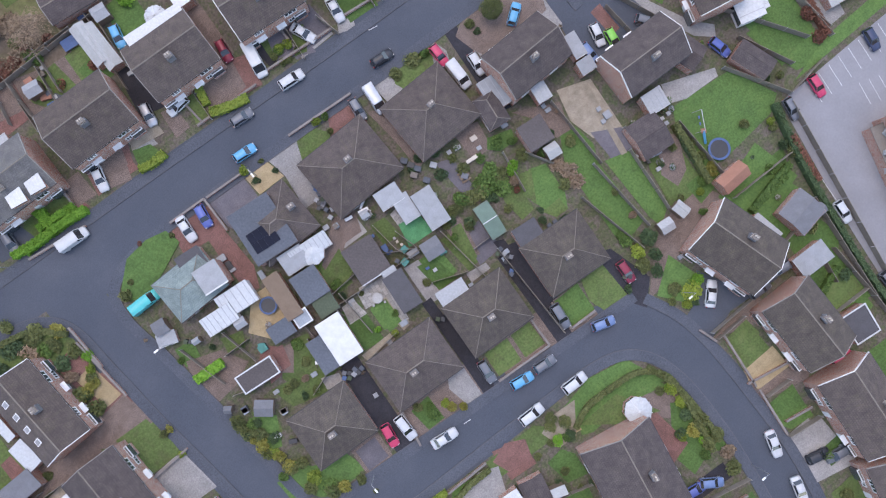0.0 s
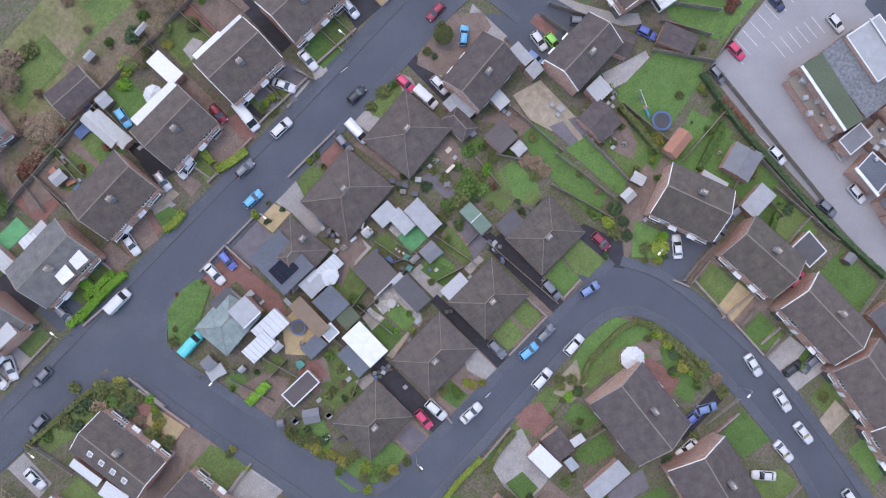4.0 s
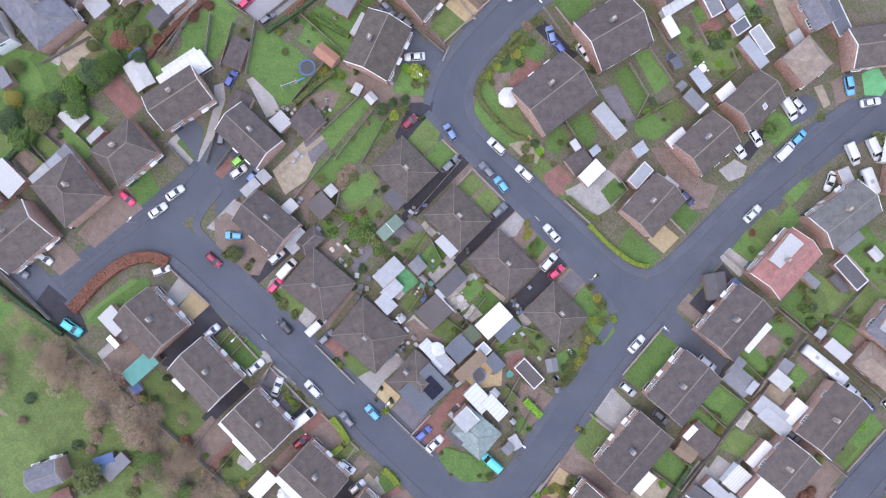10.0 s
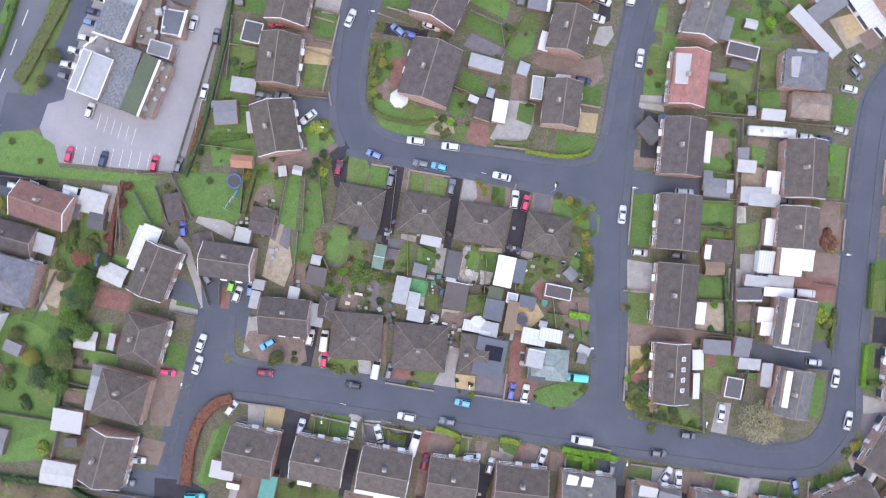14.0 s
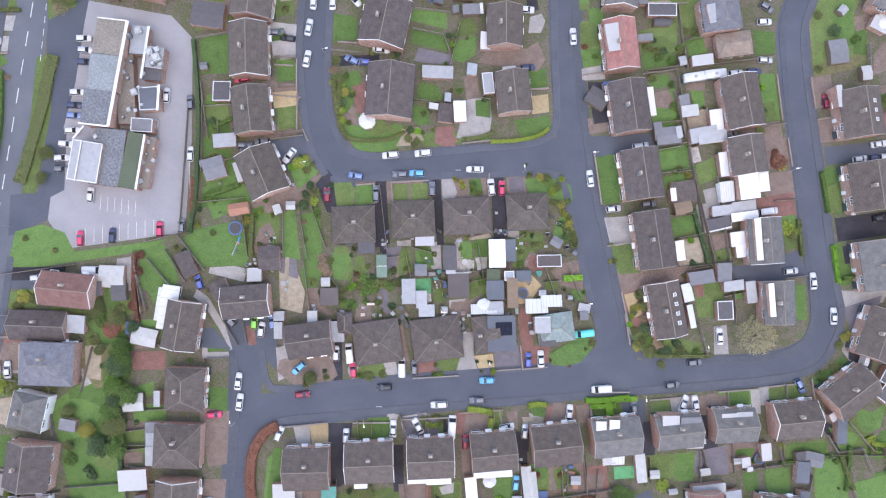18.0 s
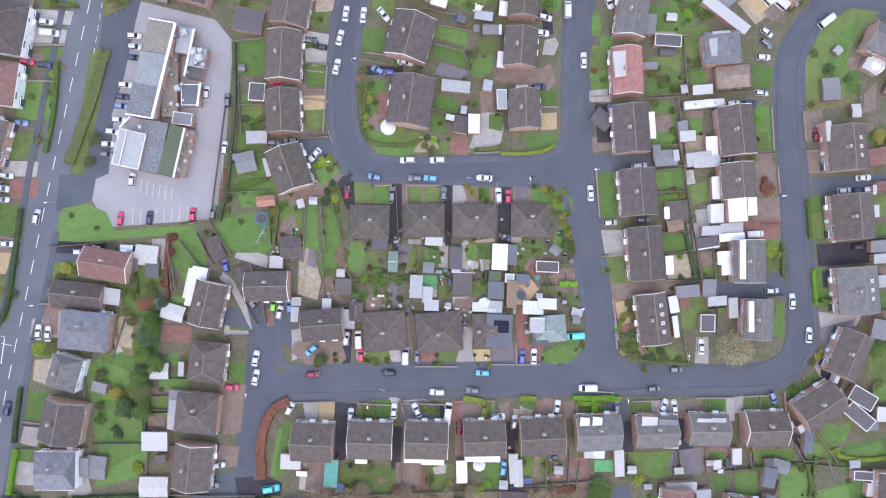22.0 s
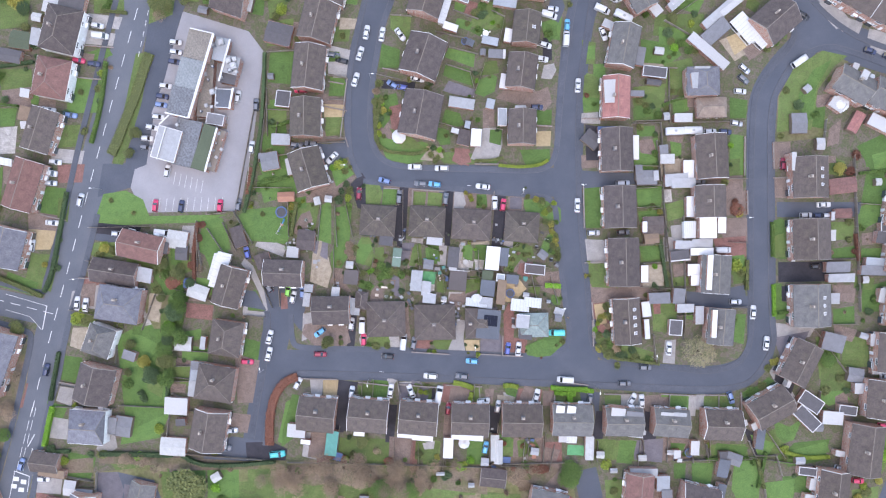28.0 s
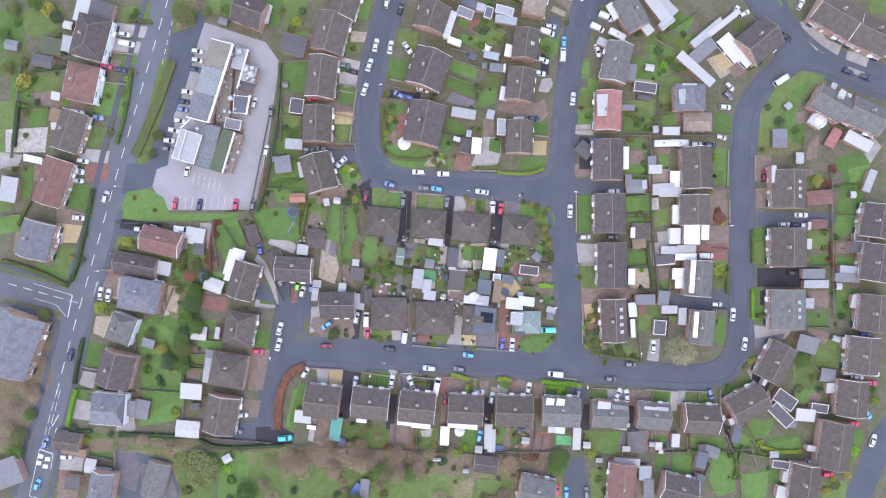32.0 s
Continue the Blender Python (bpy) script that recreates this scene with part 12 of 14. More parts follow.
tree(-46.58, -67.71, 2.64, 4.45, 'bare', 482)
tree(-33.64, -70.71, 3.2, 4.36, 'bare', 483)
tree(-7.16, -70.18, 2.11, 5.83, 'bare', 484)
tree(-47.1, -66.21, 2.73, 5.77, 'bare', 485)
tree(-2.98, -64.23, 2.26, 6.59, 'bare', 486)
tree(-14.43, -66.61, 2.34, 6.96, 'bare', 487)
tree(-15.09, -64.02, 2.91, 4.99, 'bare', 488)
tree(-23.6, -65.33, 2.41, 4.97, 'bare', 489)
tree(-44.28, -67.89, 1.92, 6.35, 'bare', 490)
tree(-48.2, -69.05, 2.92, 5.49, 'bare', 491)
tree(-56.08, -74.62, 2.53, 4.5, 'bare', 492)
tree(-53.36, -78.11, 2.56, 4.85, 'bare', 493)
tree(-85.1, -62.8, 2.02, 5.93, 'bare', 494)
tree(-88.9, -61.21, 2.2, 4.75, 'bare', 495)
tree(-94.23, -60.32, 2.69, 4.74, 'bare', 496)
tree(-128.07, -46.13, 2.49, 4.34, 'bare', 497)
tree(-135.11, -38.99, 2.67, 4.52, 'bare', 498)
tree(-125.79, -35.32, 1.82, 5.95, 'bare', 499)
tree(-131.11, -44.18, 1.95, 5.89, 'bare', 500)
tree(-136.65, -56.67, 2.82, 5.21, 'bare', 501)
shed(-1.29, -66.69, -0.04, 2.5, 1.07, roof='white')
shed(7.82, -70.27, -0.05, 1.79, 1.43, roof='offwhite')
shed(-24.14, -75.78, -5.05, 2.86, 6.07, roof='felt_grey', label='low grey-roofed garden store')
shed(-67.5, -66.28, 29.99, 2.85, 2.5, roof='asbestos')
lay('plum', [(-103.42, -64.62), (-97.13, -64.62), (-95.34, -70.02), (-97.14, -77.21), (-102.52, -75.41)])
lay('plum', [(-95.34, -68.22), (-86.36, -70.03), (-83.66, -79.02), (-95.34, -80.81)])
lay('block_brown', [(-121.38, -72.69), (-115.09, -72.7), (-115.99, -79.89), (-122.28, -79.89)])
lay('concrete_slab', [(-103.42, -57.43), (-98.03, -51.14), (-97.13, -57.43), (-101.62, -60.12)])
round_conservatory(119.67, 40.6, -30.0, 2.6)
lean_to(134.3, -5.25, 82, 9.28, 1.61, ribs=7, glazed=True)
lean_to(136.26, 10.81, 79.99, 7.14, 1.61, ribs=6, glazed=True)
lean_to(129.84, -30.58, 82, 4.64, 2.14, ribs=4, glazed=True)
lean_to(124.65, 47.87, 59.98, 3.16, 2.11, roof='white', label='white box dormer on a house roof', h0=6.2, h1=6.4)
lay('lawn', [(125.24, 28.05), (133.36, 31.65), (135.17, 23.54), (129.75, 19.94)])
lay('lawn', [(126.14, 10.02), (135.17, 13.63), (136.07, 7.32), (125.24, 6.42)])
lay('block_brown', [(117.12, 33.45), (120.73, 36.16), (119.82, 28.95), (116.21, 28.04)])
lean_to(129.3, -7.03, -5, 6.79, 3.21, roof='felt_pale')
lay('concrete_slab', [(130.65, 60.49), (135.16, 59.23), (135.16, 54.19), (129.75, 56.89)])
lay('concrete_slab', [(114.4, 72.2), (118.01, 74), (125.23, 64.09), (121.62, 62.29)])
storage_box(1.15, -16.93, 173.48, 1.12, 0.42, 0.5, 'white')
storage_box(0.73, -14.91, 173.44, 1.54, 1.05, 0.6, 'white')
storage_box(-0.58, -17.04, 173.49, 1.68, 0.35, 0.5, 'white')
storage_box(6.6, -17.36, 173.48, 0.84, 0.7, 0.6, 'offwhite')
storage_box(5.27, -16.57, 173.46, 0.77, 0.77, 0.7, 'felt_pale')
storage_box(23.67, -25.1, 173.62, 0.63, 0.77, 0.6, 'felt_pale')
storage_box(25.67, -24.8, 173.61, 0.63, 0.7, 0.5, 'felt_pale')
storage_box(21.49, -23.72, 173.6, 1.26, 0.98, 0.5, 'offwhite')
storage_box(21.23, -22.19, 173.56, 0.7, 1.26, 0.5, 'black')
storage_box(21.29, -21.36, 173.54, 0.84, 0.49, 0.4, 'white')
storage_box(18.44, -17.99, 173.46, 0.7, 1.33, 0.7, 'felt_pale')
storage_box(25.18, -9.45, 173.23, 1.26, 1.05, 0.8, 'felt_teal')
storage_box(10.69, -6.46, 173.2, 0.91, 0.49, 0.5, 'white')
storage_box(11.32, -6.1, 173.19, 0.56, 0.56, 0.5, 'offwhite')
storage_box(-4.49, -3.15, 173.16, 1.12, 0.35, 0.5, 'felt_teal')
storage_box(-0.96, -6.07, 173.22, 1.68, 0.98, 0.8, 'offwhite')
storage_box(1.81, -9.5, 173.3, 0.84, 0.7, 0.6, 'felt_blue')
storage_box(1.65, -8.38, 173.27, 0.98, 0.35, 0.4, 'felt_blue')
storage_box(2.03, -11.91, 173.36, 0.42, 0.42, 0.4, 'felt_blue')
storage_box(-0.23, -8.92, 173.29, 0.35, 0.35, 0.4, 'pot_buff')
storage_box(-0.48, -8.16, 173.27, 0.35, 0.35, 0.4, 'pot_buff')
storage_box(-0.23, -9.58, 173.31, 0.35, 0.35, 0.4, 'white')
storage_box(-1.88, -2.01, 173.12, 0.56, 0.49, 0.5, 'white')
storage_box(-1.19, -2.91, 173.14, 0.56, 0.35, 0.5, 'felt_blue')
storage_box(-4.57, 3.23, 173, 0.7, 0.56, 0.6, 'felt_pale')
storage_box(-19.45, 3.99, 173.03, 0.63, 0.63, 0.6, 'felt_slate')
storage_box(-20.49, 4.08, 173.03, 0.63, 0.63, 0.6, 'felt_slate')
storage_box(-11.94, 2.75, 173.04, 0.63, 0.63, 0.9, 'felt_pale')
storage_box(-10.96, 3.38, 173.02, 0.63, 0.63, 0.9, 'felt_pale')
storage_box(-16.35, -14, 173.46, 0.98, 0.49, 0.5, 'offwhite')
storage_box(-16.85, -11.29, 173.4, 1.82, 0.49, 0.8, 'pot_buff')
storage_box(-14.92, -14.29, 173.46, 0.63, 0.63, 0.5, 'offwhite')
storage_box(-19.16, -13.61, 173.46, 0.98, 0.7, 0.4, 'pot_buff')
storage_box(-18.88, -11.93, 173.42, 0.7, 0.56, 0.4, 'offwhite')
storage_box(-24.03, -12.09, 173.44, 0.98, 0.63, 0.7, 'offwhite')
storage_box(-39.47, 6.05, 173.04, 0.98, 0.7, 0.6, 'offwhite')
storage_box(-38.55, 5.84, 173.04, 0.63, 0.63, 0.5, 'white')
storage_box(-38.99, 7.33, 173.01, 0.7, 0.56, 0.5, 'offwhite')
storage_box(-37.93, 8.02, 172.99, 0.7, 0.56, 0.5, 'white')
storage_box(-43.38, 2.49, 173.14, 0.56, 0.49, 0.5, 'white')
storage_box(-44.63, 2.5, 173.14, 0.63, 0.56, 0.5, 'offwhite')
storage_box(-43.46, 3.46, 173.11, 0.56, 0.56, 0.5, 'offwhite')
storage_box(-36.88, 4.45, 173.07, 0.63, 0.56, 0.5, 'white')
storage_box(-36.83, -4.84, 173.29, 0.63, 0.63, 0.5, 'offwhite')
storage_box(-37.27, -3.35, 173.26, 1.12, 1.12, 0.5, 'offwhite')
storage_box(-36.13, -2.94, 173.25, 0.63, 0.63, 0.5, 'offwhite')
storage_box(-30.73, -9.67, 173.4, 0.84, 0.56, 0.4, 'felt_pale')
storage_box(-30.59, -10.58, 173.42, 0.63, 0.63, 0.4, 'felt_pale')
storage_box(27.8, -3.22, 173.06, 0.84, 0.56, 0.4, 'offwhite')
storage_box(28.65, -0.22, 172.99, 0.84, 0.84, 0.8, 'felt_pale')
storage_box(32.97, -3.97, 173.07, 0.84, 0.84, 0.8, 'felt_pale')
storage_box(21.88, -1.61, 173.04, 0.91, 0.63, 0.4, 'felt_pale')
storage_box(18.14, -6.24, 173.17, 0.98, 0.84, 0.6, 'felt_plum')
storage_box(31.73, 1.95, 172.92, 1.12, 0.49, 0.3, 'offwhite')
storage_box(10.27, 2.01, 172.99, 0.7, 0.7, 0.6, 'offwhite')
storage_box(6.76, 1.1, 173.02, 1.12, 0.77, 0.9, 'felt_pale')
storage_box(16.85, 6.65, 172.85, 0.63, 0.63, 0.5, 'offwhite')
storage_box(-31.76, 20.38, 172.67, 0.7, 0.56, 0.5, 'offwhite')
storage_box(31.44, -11.08, 173.25, 0.84, 0.56, 0.5, 'felt_brown')
storage_box(14.39, -54.11, 174.37, 0.7, 0.56, 0.5, 'offwhite')
storage_box(25.59, -59.38, 174.48, 0.7, 0.7, 0.7, 'felt_slate')
storage_box(25.15, -58.27, 174.45, 0.56, 0.56, 0.6, 'white')
storage_box(23.88, -63.03, 174.57, 0.7, 0.56, 0.5, 'offwhite')
storage_box(7.56, -48.49, 174.25, 0.63, 0.42, 0.5, 'white')
storage_box(0.06, -22.25, 173.62, 0.56, 0.56, 0.5, 'felt_pale')
bench_set(-14.35, -10.03, 173.36)
bench_set(-25.24, -6.6, 89.92)
bench_set(-45.42, 43.52, 172.15)
lay('block_brown', [(4.8, -17.92), (1.61, -16.71), (2.9, -13.56), (5.81, -13.77), (11.03, -10.37), (10.71, -13.42)])
lay('lawn_dull', [(10.92, -12.49), (7.14, -13.76), (7.68, -9.78), (11.46, -8.52)])
lay('gravel', [(7.57, -5.26), (3.99, -5.59), (6.05, 1.53), (7.51, 1.96), (6.7, -2.33), (7.22, -4.09)])
lay('paving', [(8.76, -7.14), (4.73, -7.09), (4.4, -4.83), (7.67, -5.13), (9.3, -4.5)])
lay('block_brown', [(-7.09, -6.91), (-9.95, -5.65), (-8.67, 0.53), (-6.81, 0.09)])
lay('lawn_dull', [(-7.73, -5.27), (-9.4, -4.99), (-8.07, 0.59), (-5.66, 0.8)])
lay('plum', [(-10.11, -3.84), (-12.78, -3.29), (-11.52, 1.8), (-9.05, 1.41)])
lay('concrete_slab', [(-5.11, 1.45), (-8.5, 2.06), (-8.48, 3.16), (-4.94, 2.98)])
lay('lawn_dull', [(-17.06, -4.77), (-19.94, -3.51), (-19.37, 0.51), (-16.93, 0.72), (-16.61, -2.91)])
lay('lawn_dull', [(-23.35, 3.82), (-21.19, 3.7), (-20.08, 1.66), (-23.47, 1.67)])
lay('block_brown', [(-26.22, -12.96), (-33.03, -9.6), (-31.55, -5.16), (-29.03, -5.55), (-29.05, -8.92)])
lay('block_brown', [(-41.62, 3.17), (-43.75, 6.06), (-41.34, 10.86), (-38.63, 12), (-37.75, 9.01)])
lay('block_brown', [(-17.27, -16.4), (-21.38, -15.26), (-20.52, -10.89), (-17.14, -10.88)])
lay('lawn', [(-20.83, -12.33), (-24.65, -11.09), (-23.88, -9.24), (-21.07, -9.54), (-19.71, -11)])
lay('plum', [(-12.23, -14.39), (-14.77, -13.41), (-14.47, -6.37), (-12.59, -6.8)])
lay('lawn_dull', [(20.47, -2.88), (16.4, -3.85), (18.43, -0.07), (22.17, 1.16)])
lay('block_brown', [(23.9, -7.96), (21.18, -7.31), (24.1, -3.75), (26.03, -5.37)])
lay('block_brown', [(35.19, -15.26), (30.31, -13.34), (28.17, -9.36), (31.56, -7.84), (36.21, -7.4), (36.86, -11.22)])
lay('lawn_dull', [(28.25, -3.97), (21, -2.23), (21.21, 1.97), (27.28, 0.13)])
lay('concrete_slab', [(21.56, -0.51), (18.97, 0.58), (19.26, 2.52), (21.85, 1.43)])
lay('lawn', [(33.44, -2.89), (29.99, -0.53), (32.25, 3.55), (34.36, 2.84), (34.38, -0.43)])
lay('lawn', [(32.44, 7.72), (27.19, 10.54), (25.43, 13.67), (29.04, 12.78), (33.38, 10.18)])
lay('gravel', [(-37.42, -9.38), (-38.21, -8.96), (-35.99, 3.04), (-35.03, 2.81)])
bush(-27.09, -0.8, 1.38, 1.2, 'bare', 502)
bush(-26.99, 1.34, 1.21, 1.1, 'bare', 503)
bush(-26.36, -2.56, 1.03, 1, 'bare', 504)
bush(-25.37, 0.56, 1.2, 1.2, 'olive', 505)
bush(-18.18, -8.2, 1.2, 1.1, 'green', 506)
bush(-18.61, -6.72, 1.2, 1.2, 'olive', 507)
bush(-16.08, -7.7, 1.03, 1.2, 'green', 508)
bush(-19.69, -4.7, 0.69, 1.3, 'bare', 509)
bush(-19.22, -3.44, 0.6, 1, 'rust', 510)
bush(-10.04, -3.83, 0.85, 1.1, 'olive', 511)
bush(-7.43, -6.01, 0.68, 1, 'olive', 512)
bush(-7.31, -3.88, 0.6, 1.1, 'green', 513)
bush(10.91, -9.72, 0.84, 1.2, 'green', 514)
bush(11.57, -13.56, 0.59, 1.1, 'lime', 515)
bush(11.35, -7.89, 0.67, 1, 'dark', 516)
bush(0.3, -1.39, 0.68, 1, 'olive', 517)
bush(6.83, -0.81, 0.59, 0.9, 'green', 518)
bush(-40.48, 14.79, 0.61, 1.2, 'lime', 519)
bush(-37.63, 13.52, 0.69, 1, 'olive', 520)
bush(-26.72, 12.28, 0.78, 1, 'green', 521)
bush(34.9, -2.14, 0.83, 1.3, 'olive', 522)
bush(34.82, 0.1, 0.74, 1.2, 'gold', 523)
bush(26.22, -2.34, 0.75, 0.9, 'olive', 524)
bush(23.25, -2.02, 0.67, 0.9, 'bare', 525)
bush(30.87, -14.41, 0.5, 0.9, 'dark', 526)
bush(35.69, -15.74, 0.5, 0.8, 'green', 527)
bush(-8.98, -15.84, 0.68, 1, 'dark', 528)
bush(-30.53, 6.5, 0.6, 1, 'olive', 529)
bush(-30.28, 10.78, 0.69, 1, 'bare', 530)
bush(-19.13, 2.62, 0.69, 1.1, 'dark', 531)
bush(-22.05, 4.49, 0.69, 1.1, 'dark', 532)
bush(-15.14, -7.92, 0.85, 1.3, 'green', 533)
bush(-16.3, -1.97, 0.68, 1, 'olive', 534)

# ---- building roof, west gardens and the far edges ----
lay('asphalt', [(-90.68, 40.56), (-84.38, 41.67), (-86.9, 26.57), (-91.29, 24.97)])
lay('lawn_dull', [(-96.93, 27.07), (-89.41, 59.72), (-85.16, 59.94), (-87.92, 45.23), (-93.89, 26.7)])
hedge([(-85.26, 59.55), (-87.31, 53.86), (-89.37, 47.65), (-92.43, 40.44), (-95.02, 34.26), (-97.11, 29.64)], 2.9, 0.8, 'olive', 535, 'rough olive-green hedge and growth on a road verge')
bench_set(-60.66, 54.75, 73.62, 'shedwood')
bench_set(-60.34, 52.56, 73.62, 'terracotta')
bench_set(-62.91, 39.99, 73.61, 'offwhite')
bench_set(-63.46, 37.63, 73.61, 'shedwood')
bench_set(-64.38, 34.46, 63.69, 'offwhite')
bench_set(-64.98, 31.68, 73.6, 'shedwood')
bench_set(-65.81, 29.36, 73.61, 'offwhite')
bench_set(-66.34, 27.15, 73.61, 'shedwood')
lean_to(-66.5, -4.24, 73.54, 8.04, 2.21, ribs=6, glazed=True)
lay('lawn', [(-71.19, 6.46), (-65.71, 7.63), (-63.61, 3.82), (-65.01, -0.98), (-69.52, -1.13), (-71.86, 0.58)])
hedge([(-71.79, 9.05), (-73.01, 0.75), (-73.13, -7.68)], 0.9, 1.4, 'rust', 537)
lay('lawn', [(-72.75, -7.25), (-67.49, -7.9), (-68.31, -12.61), (-73.29, -11.99)])
lay('block_red', [(-75.97, -14.62), (-67.81, -15.65), (-68.32, -20.1), (-76.06, -19.13)])
lay('gravel', [(-86.7, -11.72), (-82.8, -11.93), (-84.05, -20.51), (-87.55, -19.37)])
lay('asphalt', [(-59, -11.23), (-55.25, -11.7), (-51.98, -17.49), (-59.14, -16.03)])
lay('lawn_dull', [(-93.17, 0.39), (-86.43, -1.86), (-86.71, -4.37), (-93.48, -2.4)])
lay('lawn', [(-78.86, 5.7), (-74.43, 5.15), (-75.5, -1.81), (-80.06, -1.24)])
lay('asphalt_dark', [(-102.6, 9.75), (-88.82, 8.06), (-89.87, 4.93), (-102.95, 6.54)])
lay('block_brown', [(-106.69, -8.51), (-102.49, -8.33), (-103.26, -15.27), (-107.37, -14.75)])
trampoline(-74.09, -9.29, 1.5)
lay('lawn', [(-85.52, -6.22), (-76.31, -5.25), (-76.33, -11.61), (-82.01, -12.31)])
lay('lawn_dull', [(-83.17, -16.4), (-76.43, -18.66), (-77.9, -25.52), (-83.95, -23.34)])
bush(-83.56, -4.3, 1.25, 1.4, 'olive', 538)
bush(-81.7, -6.64, 1.38, 1.5, 'green', 539)
bush(-77.59, -7.84, 1.66, 1.8, 'gold', 540)
bush(-78.88, -6.29, 1.25, 1.5, 'rust', 541)
bush(-76.4, -12.92, 1.66, 1.6, 'green', 542)
bush(-78.28, -19.71, 1.66, 1.6, 'green', 543)
bush(-99.54, 2.61, 1.38, 1.2, 'lime', 544)
bush(-97.56, 1.66, 1.1, 1.2, 'olive', 545)
bush(-107.25, -17.47, 1.65, 1.3, 'lime', 546)
bush(-103.9, -18.18, 1.38, 1.2, 'olive', 547)
bush(-80.96, -18, 1.11, 1.2, 'dark', 548)
bush(-81.95, -2.39, 1.11, 1.4, 'dark', 549)
house(59.6, 73.85, -61.97, 10.94, 7.42, tile='tile_grey', front=1)
house(74.62, -75.43, -14.04, 10.95, 8.47, tile='tile_dark', front=1)
lay('asphalt_dark', [(-16.23, 50.5), (-6.33, 49.6), (-6.87, 47.26), (-16.59, 47.98)])
lay('lawn', [(74.19, -65.47), (80.32, -65.84), (79.24, -72.86), (74.19, -72.32)])
lay('lawn', [(68.42, -65.65), (72.03, -65.65), (71.67, -70.16), (68.42, -70.15)])
lay('block_brown', [(62.11, -72.85), (68.42, -73.76), (67.52, -80.06), (62.11, -80.06)])
lay('lawn_dull', [(47.69, -70.14), (53.1, -70.14), (52.56, -80.05), (48.23, -80.04)])
lay('lawn', [(95.48, -71.98), (104.5, -71.08), (103.6, -80.09), (95.84, -80.09)])
lay('lawn', [(126.15, -57.58), (135.18, -59.39), (132.47, -64.8), (127.06, -63.89)])
lay('plum', [(99.08, -28.73), (109.91, -26.93), (106.66, -33.23), (100.88, -34.13)])
lay('asphalt_dark', [(99.98, -35.93), (106.3, -39.54), (103.59, -46.75), (99.08, -41.34)])
lay('lawn_dull', [(113.52, -35.94), (124.35, -35.95), (122.54, -44.96), (112.61, -44.95)])
lay('block_brown', [(117.13, -46.76), (120.74, -44.96), (121.64, -53.97), (117.13, -54.87)])
lay('lawn_dull', [(-140.2, 61.21), (-131.23, 62.11), (-131.23, 55.82), (-140.2, 54.92)])
lay('block_brown', [(-129.43, 49.53), (-120.46, 50.44), (-120.82, 44.15), (-129.43, 44.14)])
lay('lawn', [(-136.61, 54.92), (-129.43, 54.03), (-130.33, 46.84), (-136.97, 46.83)])
lay('lawn_dull', [(-134.81, 75.59), (-120.46, 77.4), (-121.35, 68.41), (-131.22, 67.5)])
lay('block_brown', [(-117.77, 48.64), (-113.28, 47.74), (-113.64, 43.25), (-118.67, 44.15)])
lay('lawn', [(-120.46, 50.44), (-117.77, 50.44), (-118.67, 45.05), (-120.82, 45.4)])
lay('block_brown', [(-129.44, 27.07), (-124.95, 27.97), (-125.85, 21.68), (-129.44, 21.68)])
lay('lawn_dull', [(-140.21, 18.08), (-136.62, 17.18), (-136.62, 11.79), (-140.21, 11.79)])
lay('block_brown', [(-106.99, 60.33), (-101.61, 59.8), (-102.15, 57.64), (-106.99, 57.99)])
lay('lawn_dull', [(-113.28, 17.19), (-109.69, 17.19), (-110.59, 10), (-113.64, 10.9)])
lay('lawn', [(-69.27, 79.24), (-62.98, 79.24), (-63.88, 73.85), (-69.27, 74.2)])
lay('lawn_dull', [(-75.56, 79.23), (-69.81, 79.24), (-70.53, 74.74), (-75.56, 75.28)])
lay('lawn', [(-55.79, 79.25), (-50.4, 79.26), (-51.3, 70.26), (-55.79, 71.16)])
lay('block_brown', [(-43.21, 68.47), (-36.92, 67.57), (-37.82, 59.48), (-43.21, 60.37)])
lay('lawn', [(-34.22, 59.48), (-28.82, 59.13), (-29.18, 56.25), (-34.22, 56.24)])
lay('lawn_dull', [(-50.4, 68.46), (-42.31, 69.37), (-42.85, 61.27), (-50.4, 61.27)])
lay('lawn', [(46.79, 54.13), (50.39, 54.14), (50.39, 49.63), (46.79, 50.53)])
lay('lawn_dull', [(53.09, 68.54), (57.6, 68.19), (56.7, 59.54), (53.09, 60.44)])
lay('lawn', [(66.61, 64.95), (74.72, 64.06), (73.82, 59.55), (66.61, 59.55)])
lay('asphalt_dark', [(44.09, 36.12), (48.59, 35.23), (48.59, 25.32), (44.09, 25.32)])
lay('lawn', [(59.4, 35.23), (64.81, 35.23), (64.81, 32.17), (59.4, 32.17)])
lay('block_brown', [(74.72, 43.34), (84.64, 43.35), (84.28, 40.64), (74.73, 40.64)])
lay('block_brown', [(68.42, 34.33), (73.82, 33.43), (72.92, 29.83), (68.42, 30.73)])
lay('sand', [(91.85, 68.57), (95.46, 65.87), (93.66, 62.27), (90.05, 64.97)])
lay('sand', [(86.8, 61.36), (90.95, 62.81), (93.3, 58.67), (89.15, 55.96)])
lay('lawn_dull', [(93.66, 73.98), (97.26, 71.28), (95.46, 68.58), (92.76, 70.38)])
lay('lawn_dull', [(118.92, 50.57), (122.53, 52.38), (124.33, 49.68), (120.72, 47.87)])
lay('block_brown', [(112.6, 43.36), (118.92, 44.27), (119.82, 40.66), (113.51, 39.76)])
lay('lawn', [(129.75, 25.34), (136.97, 27.15), (136.98, 20.84), (130.66, 19.94)])
